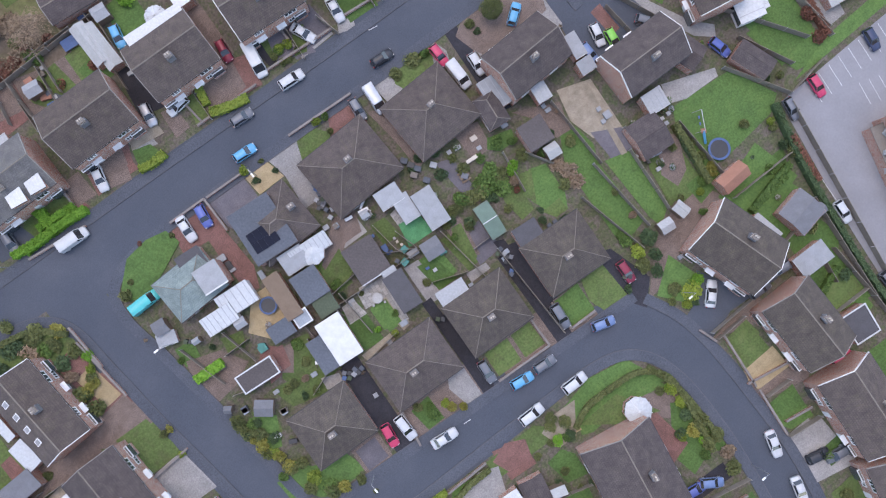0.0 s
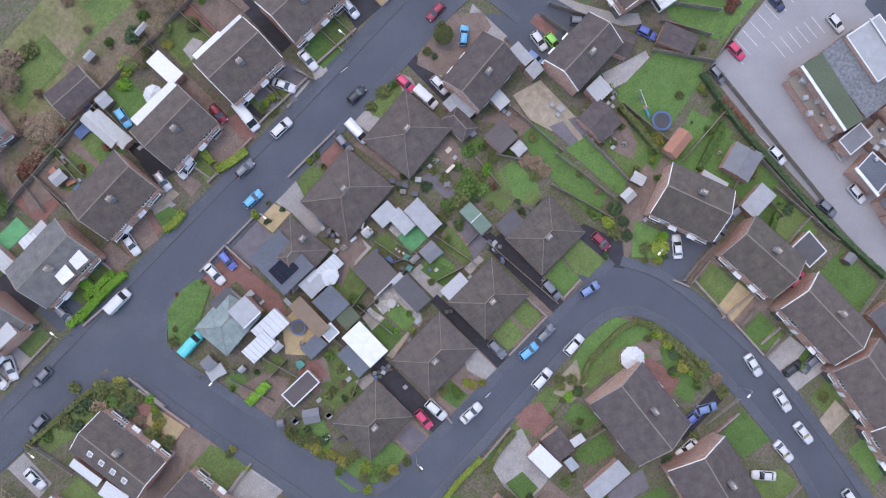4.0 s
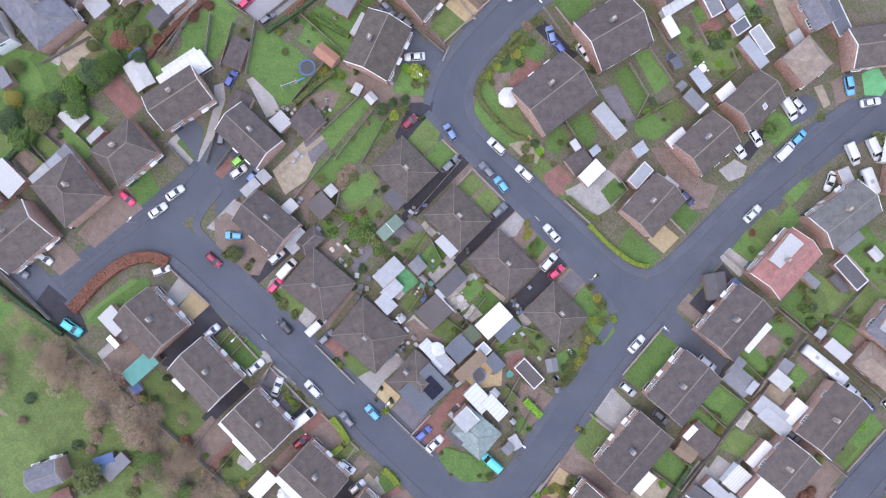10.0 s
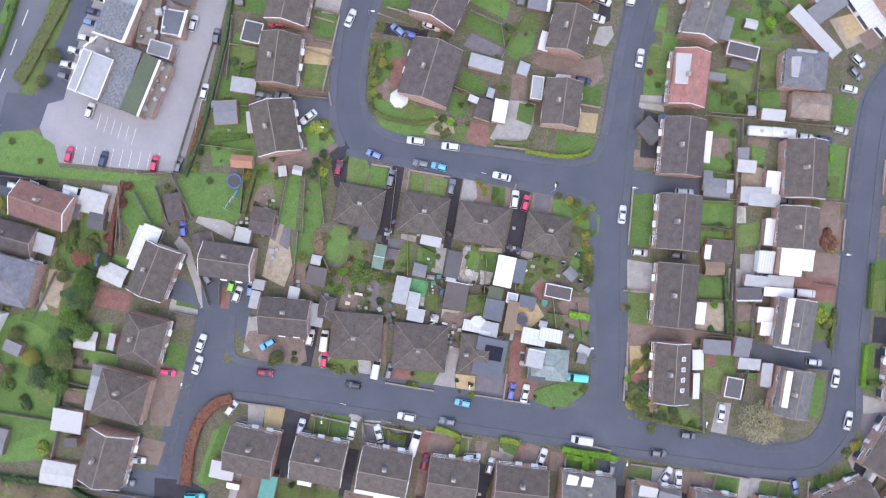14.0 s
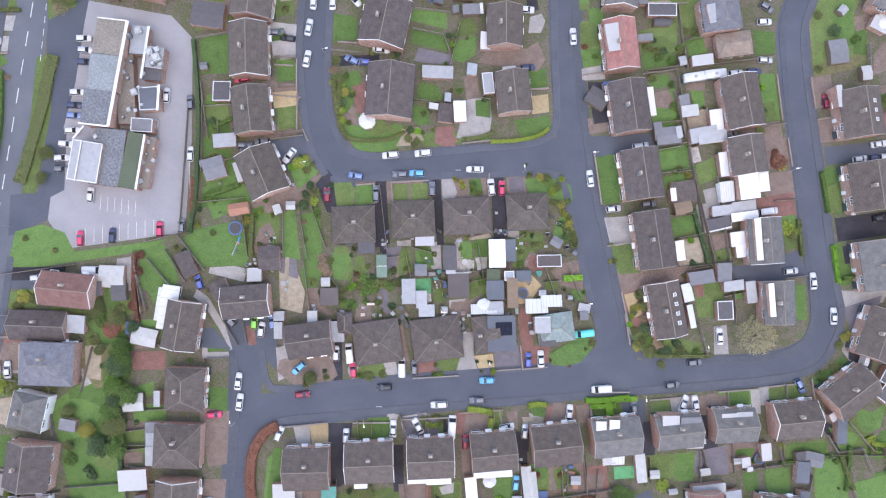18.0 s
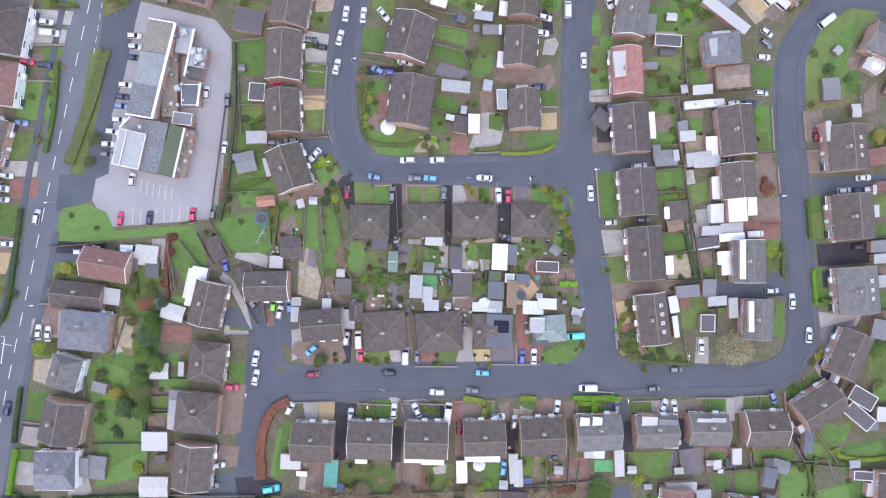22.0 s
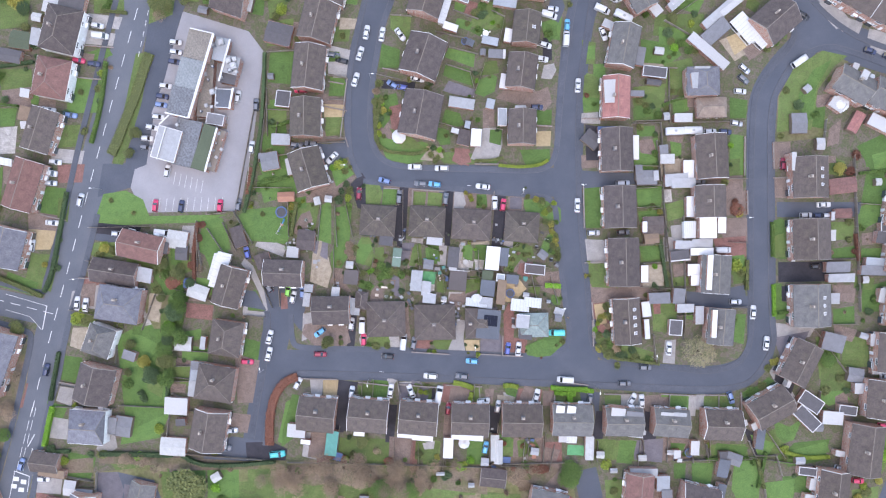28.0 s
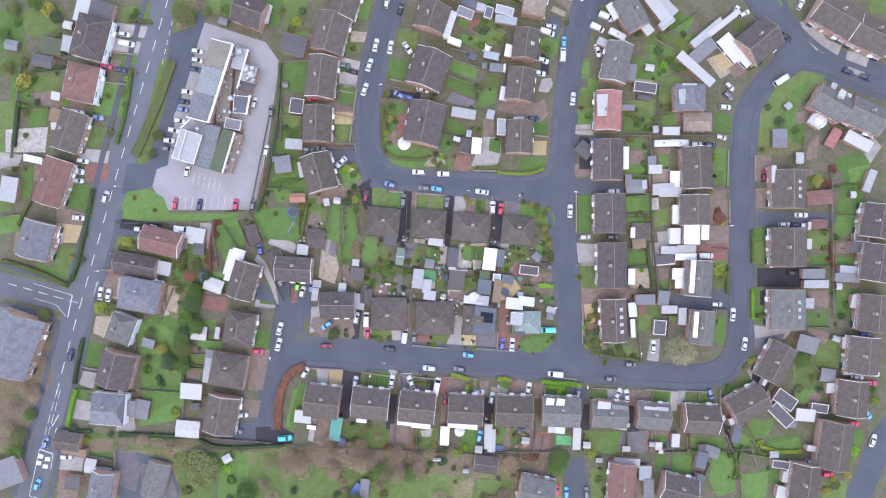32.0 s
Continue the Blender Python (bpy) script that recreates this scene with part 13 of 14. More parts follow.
lay('block_brown', [(106.29, 25.34), (118.92, 25.34), (118.92, 23.18), (106.29, 23.18)])
lay('block_brown', [(126.15, 1.91), (135.17, 2.81), (135.17, -0.79), (126.15, -1.7)])
lay('lawn_dull', [(123.44, -10.71), (129.76, -11.61), (128.86, -15.22), (123.44, -14.31)])
lay('block_brown', [(117.12, -25.13), (124.34, -26.93), (122.54, -30.54), (117.49, -28.73)])
shed(-135.55, 64.3, -9.97, 4.27, 3.21, roof='felt_grey')
shed(-117.74, 70.55, -11.97, 2.85, 2.5, roof='asbestos')
lean_to(-121.33, 48.13, -11.99, 2.84, 2.49, roof='white')
shed(-68.73, 71.84, -14.97, 2.85, 2.14, roof='felt_grey')
shed(58.05, 61.76, -19.95, 3.22, 2.5, roof='felt_grey')
lean_to(54.32, 74.96, -59.97, 5.35, 2.14, ribs=4, glazed=True)
lean_to(65.02, 69.62, -49.96, 4.28, 2.85, roof='white')
lean_to(51.29, 65.15, -24.95, 3.92, 2.14, roof='offwhite')
shed(66.09, 57.3, -7.96, 2.86, 2.14, roof='asbestos')
lean_to(71.27, 71.41, 40, 5.35, 2.5, roof='offwhite')
shed(113.52, 28.72, 0.02, 2.51, 3.58, roof='white')
shed(125.17, -28.51, -19.99, 2.51, 1.79, roof='offwhite')
shed(134.13, -37.46, -0.03, 3.58, 2.15, roof='felt')
lean_to(103.4, -40.02, 61.97, 7.13, 1.43, ribs=6, glazed=True)
lean_to(93.23, -47.33, 27.95, 7.85, 1.43, ribs=6, glazed=True)
lean_to(92.69, -54.1, 24.95, 3.57, 2.14, roof='white')
lean_to(93.59, -57.85, -8.03, 2.5, 7.13, roof='felt_slate')
tree(-135.1, 75.64, 2.31, 4.5, 'olive', 550)
tree(-127.84, 77.33, 2.48, 5, 'green', 551)
tree(-121.94, 73.07, 2.13, 4, 'dark', 552)
tree(-137.04, 57.05, 2.13, 4, 'olive', 553)
tree(-132.77, 51.78, 1.78, 3.5, 'green', 554)
tree(-137.93, 67.72, 2.13, 4, 'green', 555)
tree(-67.87, 75.98, 1.78, 3, 'green', 556)
tree(-74.11, 75.08, 1.61, 3, 'olive', 557)
tree(-82.04, 70.52, 2.14, 3.5, 'bare', 558)
tree(-79.27, 73.11, 2.13, 4, 'olive', 559)
tree(75.07, 73.42, 1.79, 3, 'green', 560)
tree(70.68, 67.24, 1.61, 2.5, 'olive', 561)
tree(114.47, -35.68, 2.15, 3, 'green', 562)
tree(128.96, -32.14, 1.61, 2.5, 'olive', 563)
bush(-121.86, 68.19, 1.25, 1.3, 'olive', 564)
bush(-118.67, 59.25, 1.07, 1.2, 'dark', 565)
bush(-129.02, 53.85, 1.25, 1.3, 'green', 566)
bush(-131.67, 43.09, 1.25, 1.4, 'olive', 567)
bush(-120.08, 43.11, 1.07, 1.3, 'green', 568)
bush(-110.26, 42.23, 1.07, 1.2, 'dark', 569)
bush(-112.95, 40.44, 1.25, 1.2, 'rust', 570)
bush(-135.25, 25.18, 1.25, 1.4, 'olive', 571)
bush(-128.13, 18.03, 1.25, 1.3, 'green', 572)
bush(-109.36, 57.46, 1.07, 1.2, 'olive', 573)
bush(-99.52, 53.89, 1.07, 1.2, 'lime', 574)
bush(-105.79, 48.5, 1.07, 1.2, 'olive', 575)
bush(-97.73, 73.6, 1.25, 1.2, 'green', 576)
bush(-50.24, 75.42, 1.08, 1.3, 'olive', 577)
bush(-43.97, 75.42, 1.25, 1.3, 'dark', 578)
bush(-41.3, 62.9, 0.9, 1.1, 'olive', 579)
bush(-29.63, 57.52, 1.08, 1.2, 'green', 580)
bush(62.8, 68.33, 1.08, 1.3, 'green', 581)
bush(70.01, 60.27, 1.26, 1.2, 'olive', 582)
bush(77.2, 68.36, 1.08, 1.2, 'dark', 583)
bush(56.53, 55.78, 1.08, 1.2, 'olive', 584)
bush(64.64, 32.44, 0.9, 1.1, 'green', 585)
bush(84.41, 41.43, 0.9, 1.1, 'olive', 586)
bush(98.78, 57.6, 1.26, 1.2, 'olive', 587)
bush(101.48, 59.4, 1.08, 1.2, 'green', 588)
bush(117.67, 47.73, 1.08, 1.2, 'olive', 589)
bush(125.74, 3.7, 1.26, 1.3, 'green', 590)
bush(124.88, -14.27, 1.08, 1.2, 'dark', 591)
bush(132.98, -24.16, 1.26, 1.2, 'olive', 592)
bush(113.18, -50.21, 1.08, 1.2, 'green', 593)
bush(101.49, -64.58, 1.08, 1.2, 'olive', 594)
bush(82.6, -64.57, 1.08, 1.2, 'dark', 595)
bush(71.85, -62.79, 0.9, 1, 'green', 596)
bush(50.25, -73.52, 1.26, 1.2, 'olive', 597)
bush(52.05, -77.12, 1.08, 1.2, 'green', 598)
bush(129.35, -71.78, 1.44, 1.3, 'gold', 599)
bush(124.85, -73.57, 1.44, 1.3, 'lime', 600)
hedge([(-129.58, 56.4), (-119.41, 57.65)], 0.9, 1.4, 'dark', 601)
hedge([(-134.05, 45.67), (-124.23, 44.43)], 0.9, 1.4, 'green', 602)
hedge([(-99.32, 72.56), (-91.64, 71.67)], 0.8, 1.2, 'olive', 603)
hedge([(93.13, -64.4), (94.93, -73.36)], 0.9, 1.4, 'olive', 604)
hedge([(50.12, 49.37), (57.29, 48.48)], 0.9, 1.3, 'dark', 605)
hedge([(125.52, 19.84), (135.4, 20.74)], 0.8, 1.2, 'green', 606)
hedge([(124.04, 1.9), (124.76, -6.17)], 0.9, 1.3, 'rust', 607)
hedge([(-128.75, 17.99), (-134.11, 7.26)], 0.8, 1.3, 'olive', 608)

# ---- middle gardens ----
lay('block_brown', [(-16.48, 19.29), (0.13, 17.77), (-0.48, 11.97), (-17.1, 13.3)])
lay('block_brown', [(4.46, 17.13), (16.77, 16.06), (16.2, 10.73), (3.86, 11.52)])
lay('block_brown', [(20.65, 15.66), (25.33, 15.37), (25, 10.5), (20.11, 10.62)])
lay('lawn_dull', [(-21.89, 19.55), (-17.73, 19.42), (-16.85, 16.59), (-17.86, 13.38), (-21.92, 13.61)])
lay('lawn', [(-16.61, 18.03), (-12.35, 17.79), (-12.63, 13.23), (-17.1, 13.3)])
lay('lawn_dull', [(-7.55, 17.1), (-3.88, 16.82), (-4.29, 12.85), (-7.77, 13.11)])
lay('lawn_dull', [(-3.2, 16.75), (0.96, 16.41), (0.55, 12.54), (-3.62, 12.78)])
lay('lawn', [(11.17, 15.85), (14.09, 15.74), (14.37, 11.9), (11.03, 11.75)])
lay('concrete_slab', [(4.65, 17.11), (7.18, 17.04), (7.93, 13.05), (6.76, 11.22), (4.13, 11.29)])
lay('lawn', [(25.98, 14.13), (32.06, 13.99), (36.18, 11.11), (36.24, 7.18), (31.36, 7.49), (30.18, 10.26), (25.8, 10.61)])
lay('plum', [(21.15, 14.82), (24.67, 14.65), (24.48, 11.14), (20.97, 11.31)])
lay('asphalt_dark', [(-11.66, 18.79), (-9.04, 18.72), (-10.22, 2.74), (-12.75, 2.71)])
lay('asphalt_dark', [(2.43, 17.34), (4.38, 17.33), (2.91, 0.68), (1.26, 0.75)])
lay('asphalt_dark', [(16.75, 15.86), (19.97, 15.73), (18.6, 0.2), (15.29, 0.36)])
fence([(-7.83, 17.66), (1.48, 16.89)], h=0.7, kind='wall')
fence([(-16.48, 18.16), (-12.06, 17.9), (-12.18, 13.07)], h=0.7, kind='wall')
fence([(-7.83, 17.66), (-8.14, 12.84)], h=0.7, kind='wall')
lay('asphalt', [(38.05, -34.07), (31.25, -33.72), (27.94, -33.77), (37.46, -29.39), (38.28, -31.75)])
lay('asphalt_dark', [(18.13, 0.86), (15.78, 1.72), (16.28, 11.08), (20.4, 10.67), (19.16, 4.47)])
lay('block_red', [(25.19, -10.11), (22.85, -7.57), (23.65, -4.9), (26.37, -4.96), (27.25, -7.93)])
storage_box(25.22, -9.78, 60, 1.0, 0.8, 0.9, 'felt_teal')
storage_box(19.57, -2.14, 55, 0.5, 2.4, 0.9, 'trim_white')
storage_box(28.67, -0.38, 80, 0.7, 1.1, 0.8, 'felt_brown')
storage_box(32.92, -4.19, 80, 0.9, 0.9, 0.8, 'felt_slate')
storage_box(31.8, 1.93, 70, 0.5, 1.1, 0.4, 'trim_white')
storage_box(30.42, 3.98, 60, 0.6, 1.2, 0.6, 'black')
planter(22.93, 0.5, 'trim_white', 0.6)
bush(33.67, -1.83, 0.9, 0.99, 'green', 800)
bush(33.79, 0.29, 0.8, 0.88, 'green', 801)
bush(34.24, 1.84, 0.8, 0.88, 'gold', 802)
bush(34.26, 3.2, 0.8, 0.88, 'lime', 803)
bush(34.92, -0.96, 0.9, 0.99, 'dark', 804)
bush(12.11, 14.12, 1.2, 1.32, 'green', 805)
bush(13.24, 12.14, 0.7, 0.77, 'olive', 806)
bush(9.72, 14.29, 0.6, 0.66, 'lime', 807)
bush(21.63, -3.84, 0.8, 0.88, 'olive', 808)
bush(20.98, -6.63, 0.9, 0.99, 'green', 809)
bush(16.24, -2.36, 0.6, 0.66, 'green', 810)
lay('lawn_dull', [(101.3, 32.73), (102.21, 43.24), (106.93, 51.98), (115.65, 56.83), (122.94, 55.09), (119.07, 52.11), (113.93, 45.29), (112.8, 38.48), (111.66, 33.26)])
lay('lawn', [(108.05, 44), (112.68, 51.16), (118.13, 54.06), (116.92, 51.48), (113.43, 45.84), (112.36, 36.39), (108.62, 35.53)])
lay('asphalt_dark', [(-59.04, -56.67), (-51.21, -56.56), (-46.63, -58.88), (-47.32, -62.28), (-58.75, -61.37)])
lean_to(60.59, -25.15, 92.72, 5.79, 1.52, roof='poly', edge_mat='upvc')
lean_to(60.47, -19.25, 95.1, 4.5, 2.58, roof='poly', edge_mat='upvc')
lean_to(33.85, -48.24, 170.83, 2.45, 3.65, roof='sheet_white', label='white box dormer on a house roof', h0=6.3, h1=6.5)
lean_to(37.09, -48.34, 170.14, 2.48, 3.55, roof='sheet_white', label='white box dormer on a house roof', h0=6.3, h1=6.5)
lay('block_brown', [(-29.73, -28.94), (-36.6, -29.76), (-41.74, -24.49), (-40.74, -21.78), (-37.52, -21.38), (-29.53, -21.28), (-28, -23.78), (-27.19, -27.4)])
bush(-34.74, -28.07, 1.3, 1.8, 'olive', 121)
bush(-29.98, -27.44, 0.8, 1.0, 'olive', 122)
bush(-30.2, -25.89, 0.6, 0.8, 'dark', 123)
flat('lawn', 'lawn', 'green mown corner lawn beside the road', [(25.29, -32.34), (24.73, -29.69), (32.39, -26.48), (34.84, -26.83), (36.84, -28.3), (35.6, -29.87), (32.35, -32.73), (28.44, -33.13)], 0.16)
bush(35.88, -28.42, 1.0, 1.2, 'olive', 46)
bush(25.01, -31.14, 0.5, 0.6, 'olive', 740)
bush(29.45, -33.28, 0.4, 0.48, 'rust', 741)
bush(34.03, -29.58, 0.5, 0.6, 'olive', 742)
storage_box(-11.41, 1.9, 12, 0.6, 0.6, 1.0, 'felt_slate')
storage_box(-11.39, 2.78, 12, 0.6, 0.6, 1.0, 'offwhite')
storage_box(-11.24, 3.53, 12, 0.6, 0.6, 1.0, 'black')
storage_box(-10.25, 5.84, 12, 0.6, 0.6, 1.0, 'felt_slate')
storage_box(16.71, 1.67, 12, 0.6, 0.65, 1.0, 'felt_slate')
storage_box(16.55, 2.37, 12, 0.6, 0.65, 1.0, 'black')
storage_box(15.85, 2.21, 12, 0.6, 0.65, 1.0, 'felt_slate')
storage_box(17.24, 2.18, 12, 0.6, 0.65, 1.0, 'offwhite')
storage_box(4.08, -22.71, 20, 0.6, 0.6, 0.95, 'felt_blue')
storage_box(5.07, -21.4, 20, 0.6, 0.6, 0.95, 'offwhite')
storage_box(5.02, -20.08, 20, 0.6, 0.6, 0.95, 'black')
storage_box(4.86, -19.37, 20, 0.6, 0.6, 0.95, 'felt_slate')
storage_box(5.11, -18.1, 20, 0.6, 0.6, 0.95, 'offwhite')
storage_box(4.25, -20.82, 20, 0.6, 0.6, 0.95, 'felt_slate')
storage_box(5.36, -16.56, 20, 0.6, 0.6, 0.95, 'felt_brown')
storage_box(1.85, -9, 20, 0.6, 0.6, 0.95, 'felt_blue')
storage_box(1.64, -6.62, 20, 0.6, 0.6, 0.95, 'felt_slate')
storage_box(-0.27, -7.31, 10, 1.0, 0.9, 1.2, 'felt_teal')
storage_box(0.87, -5.8, 10, 1.0, 0.9, 1.2, 'felt_teal')
storage_box(-8.8, -17.66, 35, 0.8, 1.0, 0.8, 'felt_slate')
storage_box(-9.21, -16.49, 35, 0.8, 1.0, 0.8, 'black')
storage_box(-9.63, -15.42, 35, 0.8, 1.0, 0.8, 'felt_slate')
storage_box(-8.56, -15, 35, 0.8, 1.0, 0.8, 'felt_brown')
storage_box(-9.58, -13.2, 35, 0.8, 1.0, 0.8, 'felt_slate')
storage_box(-11.83, -14.32, 35, 0.8, 1.0, 0.8, 'offwhite')
storage_box(-14.4, -10, 35, 0.8, 1.0, 0.8, 'felt_grey')
storage_box(0.69, -15.12, 30, 1.5, 1.0, 0.5, 'trim_white')
storage_box(-0.15, -16.79, 30, 2.4, 0.25, 0.9, 'trim_white')
lay('paving', [(9.36, -6.78), (6.05, -6.93), (5.01, -4.03), (5.79, 1.05), (6.81, 1.15), (6.35, -3.61), (9.86, -4.14)])
lay('lawn', [(9.43, -3.69), (6.57, -3.4), (6.89, 0.8), (9.73, 0.06)])
lay('lawn', [(-0.08, -4.13), (-2.95, -3.4), (-3.73, 1.06), (-0.41, 0.76)])
lay('asphalt_dark', [(-11.33, 0.36), (-12.88, 1.07), (-12.59, 12.64), (-12.07, 15.73), (-10.99, 14.14)])
lay('asphalt_dark', [(18.57, 1.65), (15.97, 2.59), (16.41, 12.92), (18.79, 11.75)])
lay('litter', [(26.51, -74.64), (18.26, -69.29), (19.07, -62.38), (23, -62.82), (34.5, -66.61)])
bush(16.73, -80.18, 2.0, 2.2, 'bare', 760)
bush(13.73, -79.07, 1.6, 1.7600000000000002, 'olive', 761)
bush(19.83, -78.04, 1.8, 1.9800000000000002, 'bare', 762)
bush(23.28, -71.35, 1.4, 1.54, 'bare', 763)
bush(24.09, -66.43, 1.0, 1.1, 'rust', 764)
bush(30.1, -66.29, 1.3, 1.4300000000000002, 'rust', 765)
bush(23.39, -59.43, 0.8, 0.8800000000000001, 'rust', 766)
bush(4.4, -64.92, 1.6, 1.7600000000000002, 'bright', 767)
bush(7.97, -63.29, 1.2, 1.32, 'bright', 768)
bush(1.33, -64.68, 1.1, 1.2100000000000002, 'olive', 769)
bush(-2.16, -62.04, 1.0, 1.1, 'gold', 770)
bush(-11.64, -7.83, 1.4, 1.54, 'green', 780)
bush(-16.05, -6.4, 1.5, 1.6500000000000001, 'green', 781)
bush(-9.43, -7, 1.0, 1.1, 'olive', 782)
bush(-20.36, -6.1, 0.9, 0.9900000000000001, 'bright', 783)
bush(-10.48, -4.1, 0.8, 0.8800000000000001, 'dark', 784)
bush(-2.3, 4.55, 0.6, 0.66, 'olive', 785)
bush(10.35, -0.62, 0.6, 0.66, 'bright', 786)
bush(-19.98, 1.24, 0.6, 0.66, 'dark', 787)
bush(-17.61, 34.32, 1.0, 1.1, 'bright', 790)
bush(-17.64, 36.61, 1.0, 1.1, 'lime', 791)
bush(-16.24, 41.47, 0.9, 0.9900000000000001, 'lime', 792)
bush(-16.3, 43.37, 0.7, 0.77, 'bright', 793)
bush(-14.8, 40.86, 0.8, 0.8800000000000001, 'green', 794)
bush(-15.12, 45.25, 0.9, 0.9900000000000001, 'green', 795)
bush(-16.09, 33.64, 0.8, 0.8800000000000001, 'olive', 796)
bush(-3.11, 47.79, 0.9, 0.9900000000000001, 'olive', 797)

# ---- the inner block to the north ----
lay('plum', [(1.78, 46.96), (3.51, 49.95), (11.67, 46.97), (10.99, 44.72), (4.58, 45.99)])
lay('lawn', [(1.84, 51.57), (2.69, 54.87), (9.74, 53.39), (11.13, 50.31), (10.79, 48.2), (5.97, 49.75)])
lay('lawn', [(2.38, 57.03), (3.97, 60.2), (11.61, 58.01), (11, 53.69)])
lay('lawn', [(11.03, 46.12), (12.67, 49.93), (16.6, 51.59), (18.09, 50.72), (17.16, 46.44), (13.89, 44.89)])
lay('lawn_dull', [(13.7, 51.41), (14.27, 55.24), (17.85, 55.68), (18.61, 51.92), (15.68, 51.42)])
lay('lawn', [(-0.34, 32.56), (0.04, 36.07), (3.26, 35.15), (3.73, 30.99), (0.82, 30.65)])
lay('lawn', [(1.22, 37.38), (2.38, 41.4), (6.65, 40.14), (7.92, 36.66), (4.8, 35.84)])
lay('concrete_slab', [(9.63, 26.54), (13.44, 35.54), (15.96, 36.15), (19.17, 35.06), (19.21, 30.53), (17.78, 26.28), (12.49, 25.31)])
lay('lawn', [(15.22, 31.27), (15.63, 35.11), (19.25, 34.98), (18.61, 30.33)])
lay('block_red', [(3.97, 26.02), (5.07, 29.23), (8.81, 28.59), (9.87, 25.53), (6.74, 24.56)])
lay('gravel', [(-5.48, 26.4), (-2.23, 30.66), (0.55, 30.43), (1.58, 27.05), (-1.39, 26.06)])
lay('block_brown', [(13.44, 35.54), (13.51, 41.38), (16.97, 41.26), (16.83, 35.67)])
lay('block_brown', [(17.24, 44.53), (20.98, 47.69), (30.19, 46.35), (33.2, 47.67), (34.28, 42.8), (31.91, 40.19), (25.13, 42.07)])
lay('concrete_slab', [(31.09, 50.15), (32.07, 54.02), (35.01, 54.52), (35.75, 52.57), (34.19, 49.73)])
lay('asphalt_dark', [(31.55, 54.64), (32.01, 62.18), (34.43, 62.39), (34.52, 55.63)])
lay('lawn', [(32.41, 62.97), (33.18, 66.2), (36.05, 66.05), (36.3, 63.06), (33.96, 60.79)])
lay('asphalt', [(33.15, 68.92), (34.38, 73.76), (37.73, 74.31), (38.73, 71.35), (36.68, 66.57)])
lay('gravel', [(34.97, 75.77), (35.92, 77.33), (39.89, 75.37), (39.35, 73.85)])
lay('block_brown', [(36.88, 78.9), (38.48, 83.3), (42.76, 80.07), (40.78, 76.12)])
lay('astro', [(40.79, 84.18), (41.98, 87.62), (46.32, 86.12), (46.76, 83.45), (44.01, 81.29)])
lay('lawn', [(43.46, 89.48), (45.8, 91.75), (50, 87.71), (48.16, 85.39)])
lay('lawn_dull', [(14.3, 67.41), (16.15, 72.77), (20.79, 69.1), (20.89, 65.39), (17.28, 64.62)])
lay('lawn', [(10.11, 64.63), (13.59, 66.81), (16.28, 64.54), (13.1, 62.9)])
lay('lawn', [(7.26, 81.11), (8.09, 82.94), (15.77, 81.46), (14.95, 79.48)])
lay('sand', [(7.81, 85.73), (9.65, 89.08), (13.02, 87.78), (15.81, 83.23), (14.81, 81.56), (10.47, 83.1)])
lay('lawn', [(10.84, 83.53), (11.11, 86.45), (12.6, 86.95), (14.39, 84.18), (14.43, 82.34)])
# flat red strip standing in for a tall red painted fence, no paving here
lay('block_red', [(6.59, 83.8), (6.93, 84.71), (16.19, 82.3), (15.96, 81)])
lay('lawn', [(5.5, 70.95), (6.13, 74.45), (9.47, 73.48), (8.2, 70.1)])
lay('block_red', [(8.45, 69.87), (10.01, 73.75), (12.86, 72.91), (10.51, 68.97)])
lay('lawn_dull', [(9.84, 65.96), (13.53, 73.68), (18.19, 73.04), (20.41, 68.7), (16.69, 64.92)])
lay('lawn', [(19.27, 93.13), (20.42, 97.23), (26.59, 95.73), (25.14, 91.28)])
lay('gravel', [(16.12, 84.46), (17.82, 88.68), (26.07, 84.75), (23.99, 80.27)])
lay('plum', [(5.31, 77.12), (6.08, 79.74), (8.09, 79.48), (7.32, 76.86)])
lay('lawn', [(5.53, 66.14), (6.47, 68.61), (11.02, 67.33), (10.18, 64.62)])
lean_to(7.13, 42.78, 80.66, 3.08, 7.55, roof='offwhite', edge_mat='upvc')
shed(7.74, 32.6, 77.06, 4.58, 3.9, roof='tile_dark', wall='brick', h=2.2, rise=0.5)
lean_to(11.25, 32.47, 85.17, 5.17, 3.07, roof='sheet_white', label='flat white sheet roof garage')
lean_to(5.05, 34.59, 74.42, 1.53, 2.27, roof='asbestos', name='garden_shed', cat='shed', wall='shedwood')
lean_to(8.8, 36.29, 78.87, 2.2, 1.62, roof='felt_pale', name='garden_shed', cat='shed', wall='shedwood')
lean_to(19.08, 38.41, 88.35, 5.22, 2.71, roof='felt_pale', rim=1)
lean_to(15.64, 42.38, 76.35, 2.9, 2.48, roof='felt_pale')
lean_to(19.86, 48.94, 80.43, 4.33, 2.38, roof='sheet_white', label='low brick extension with a flat white roof')
lean_to(21.34, 62.5, 80.56, 3.96, 2.28, roof='sheet_white', label='low brick extension with a flat white roof')
lean_to(15.94, 60.97, 78.48, 2.4, 4.9, roof='felt_pale', name='garden_shed', cat='shed', wall='shedwood')
shed(13.83, 57.8, 85.14, 1.95, 1.63, roof='felt_grey')
lean_to(17.52, 57.11, 86.19, 2.63, 4.36, roof='felt_grey', wall='shedwood', name='garden_shed', cat='shed', edge=0.7, edge_mat='upvc')
lean_to(4.33, 65.34, 71.69, 2.16, 4.36, roof='sheet_white', label='low brick extension with a flat white roof')
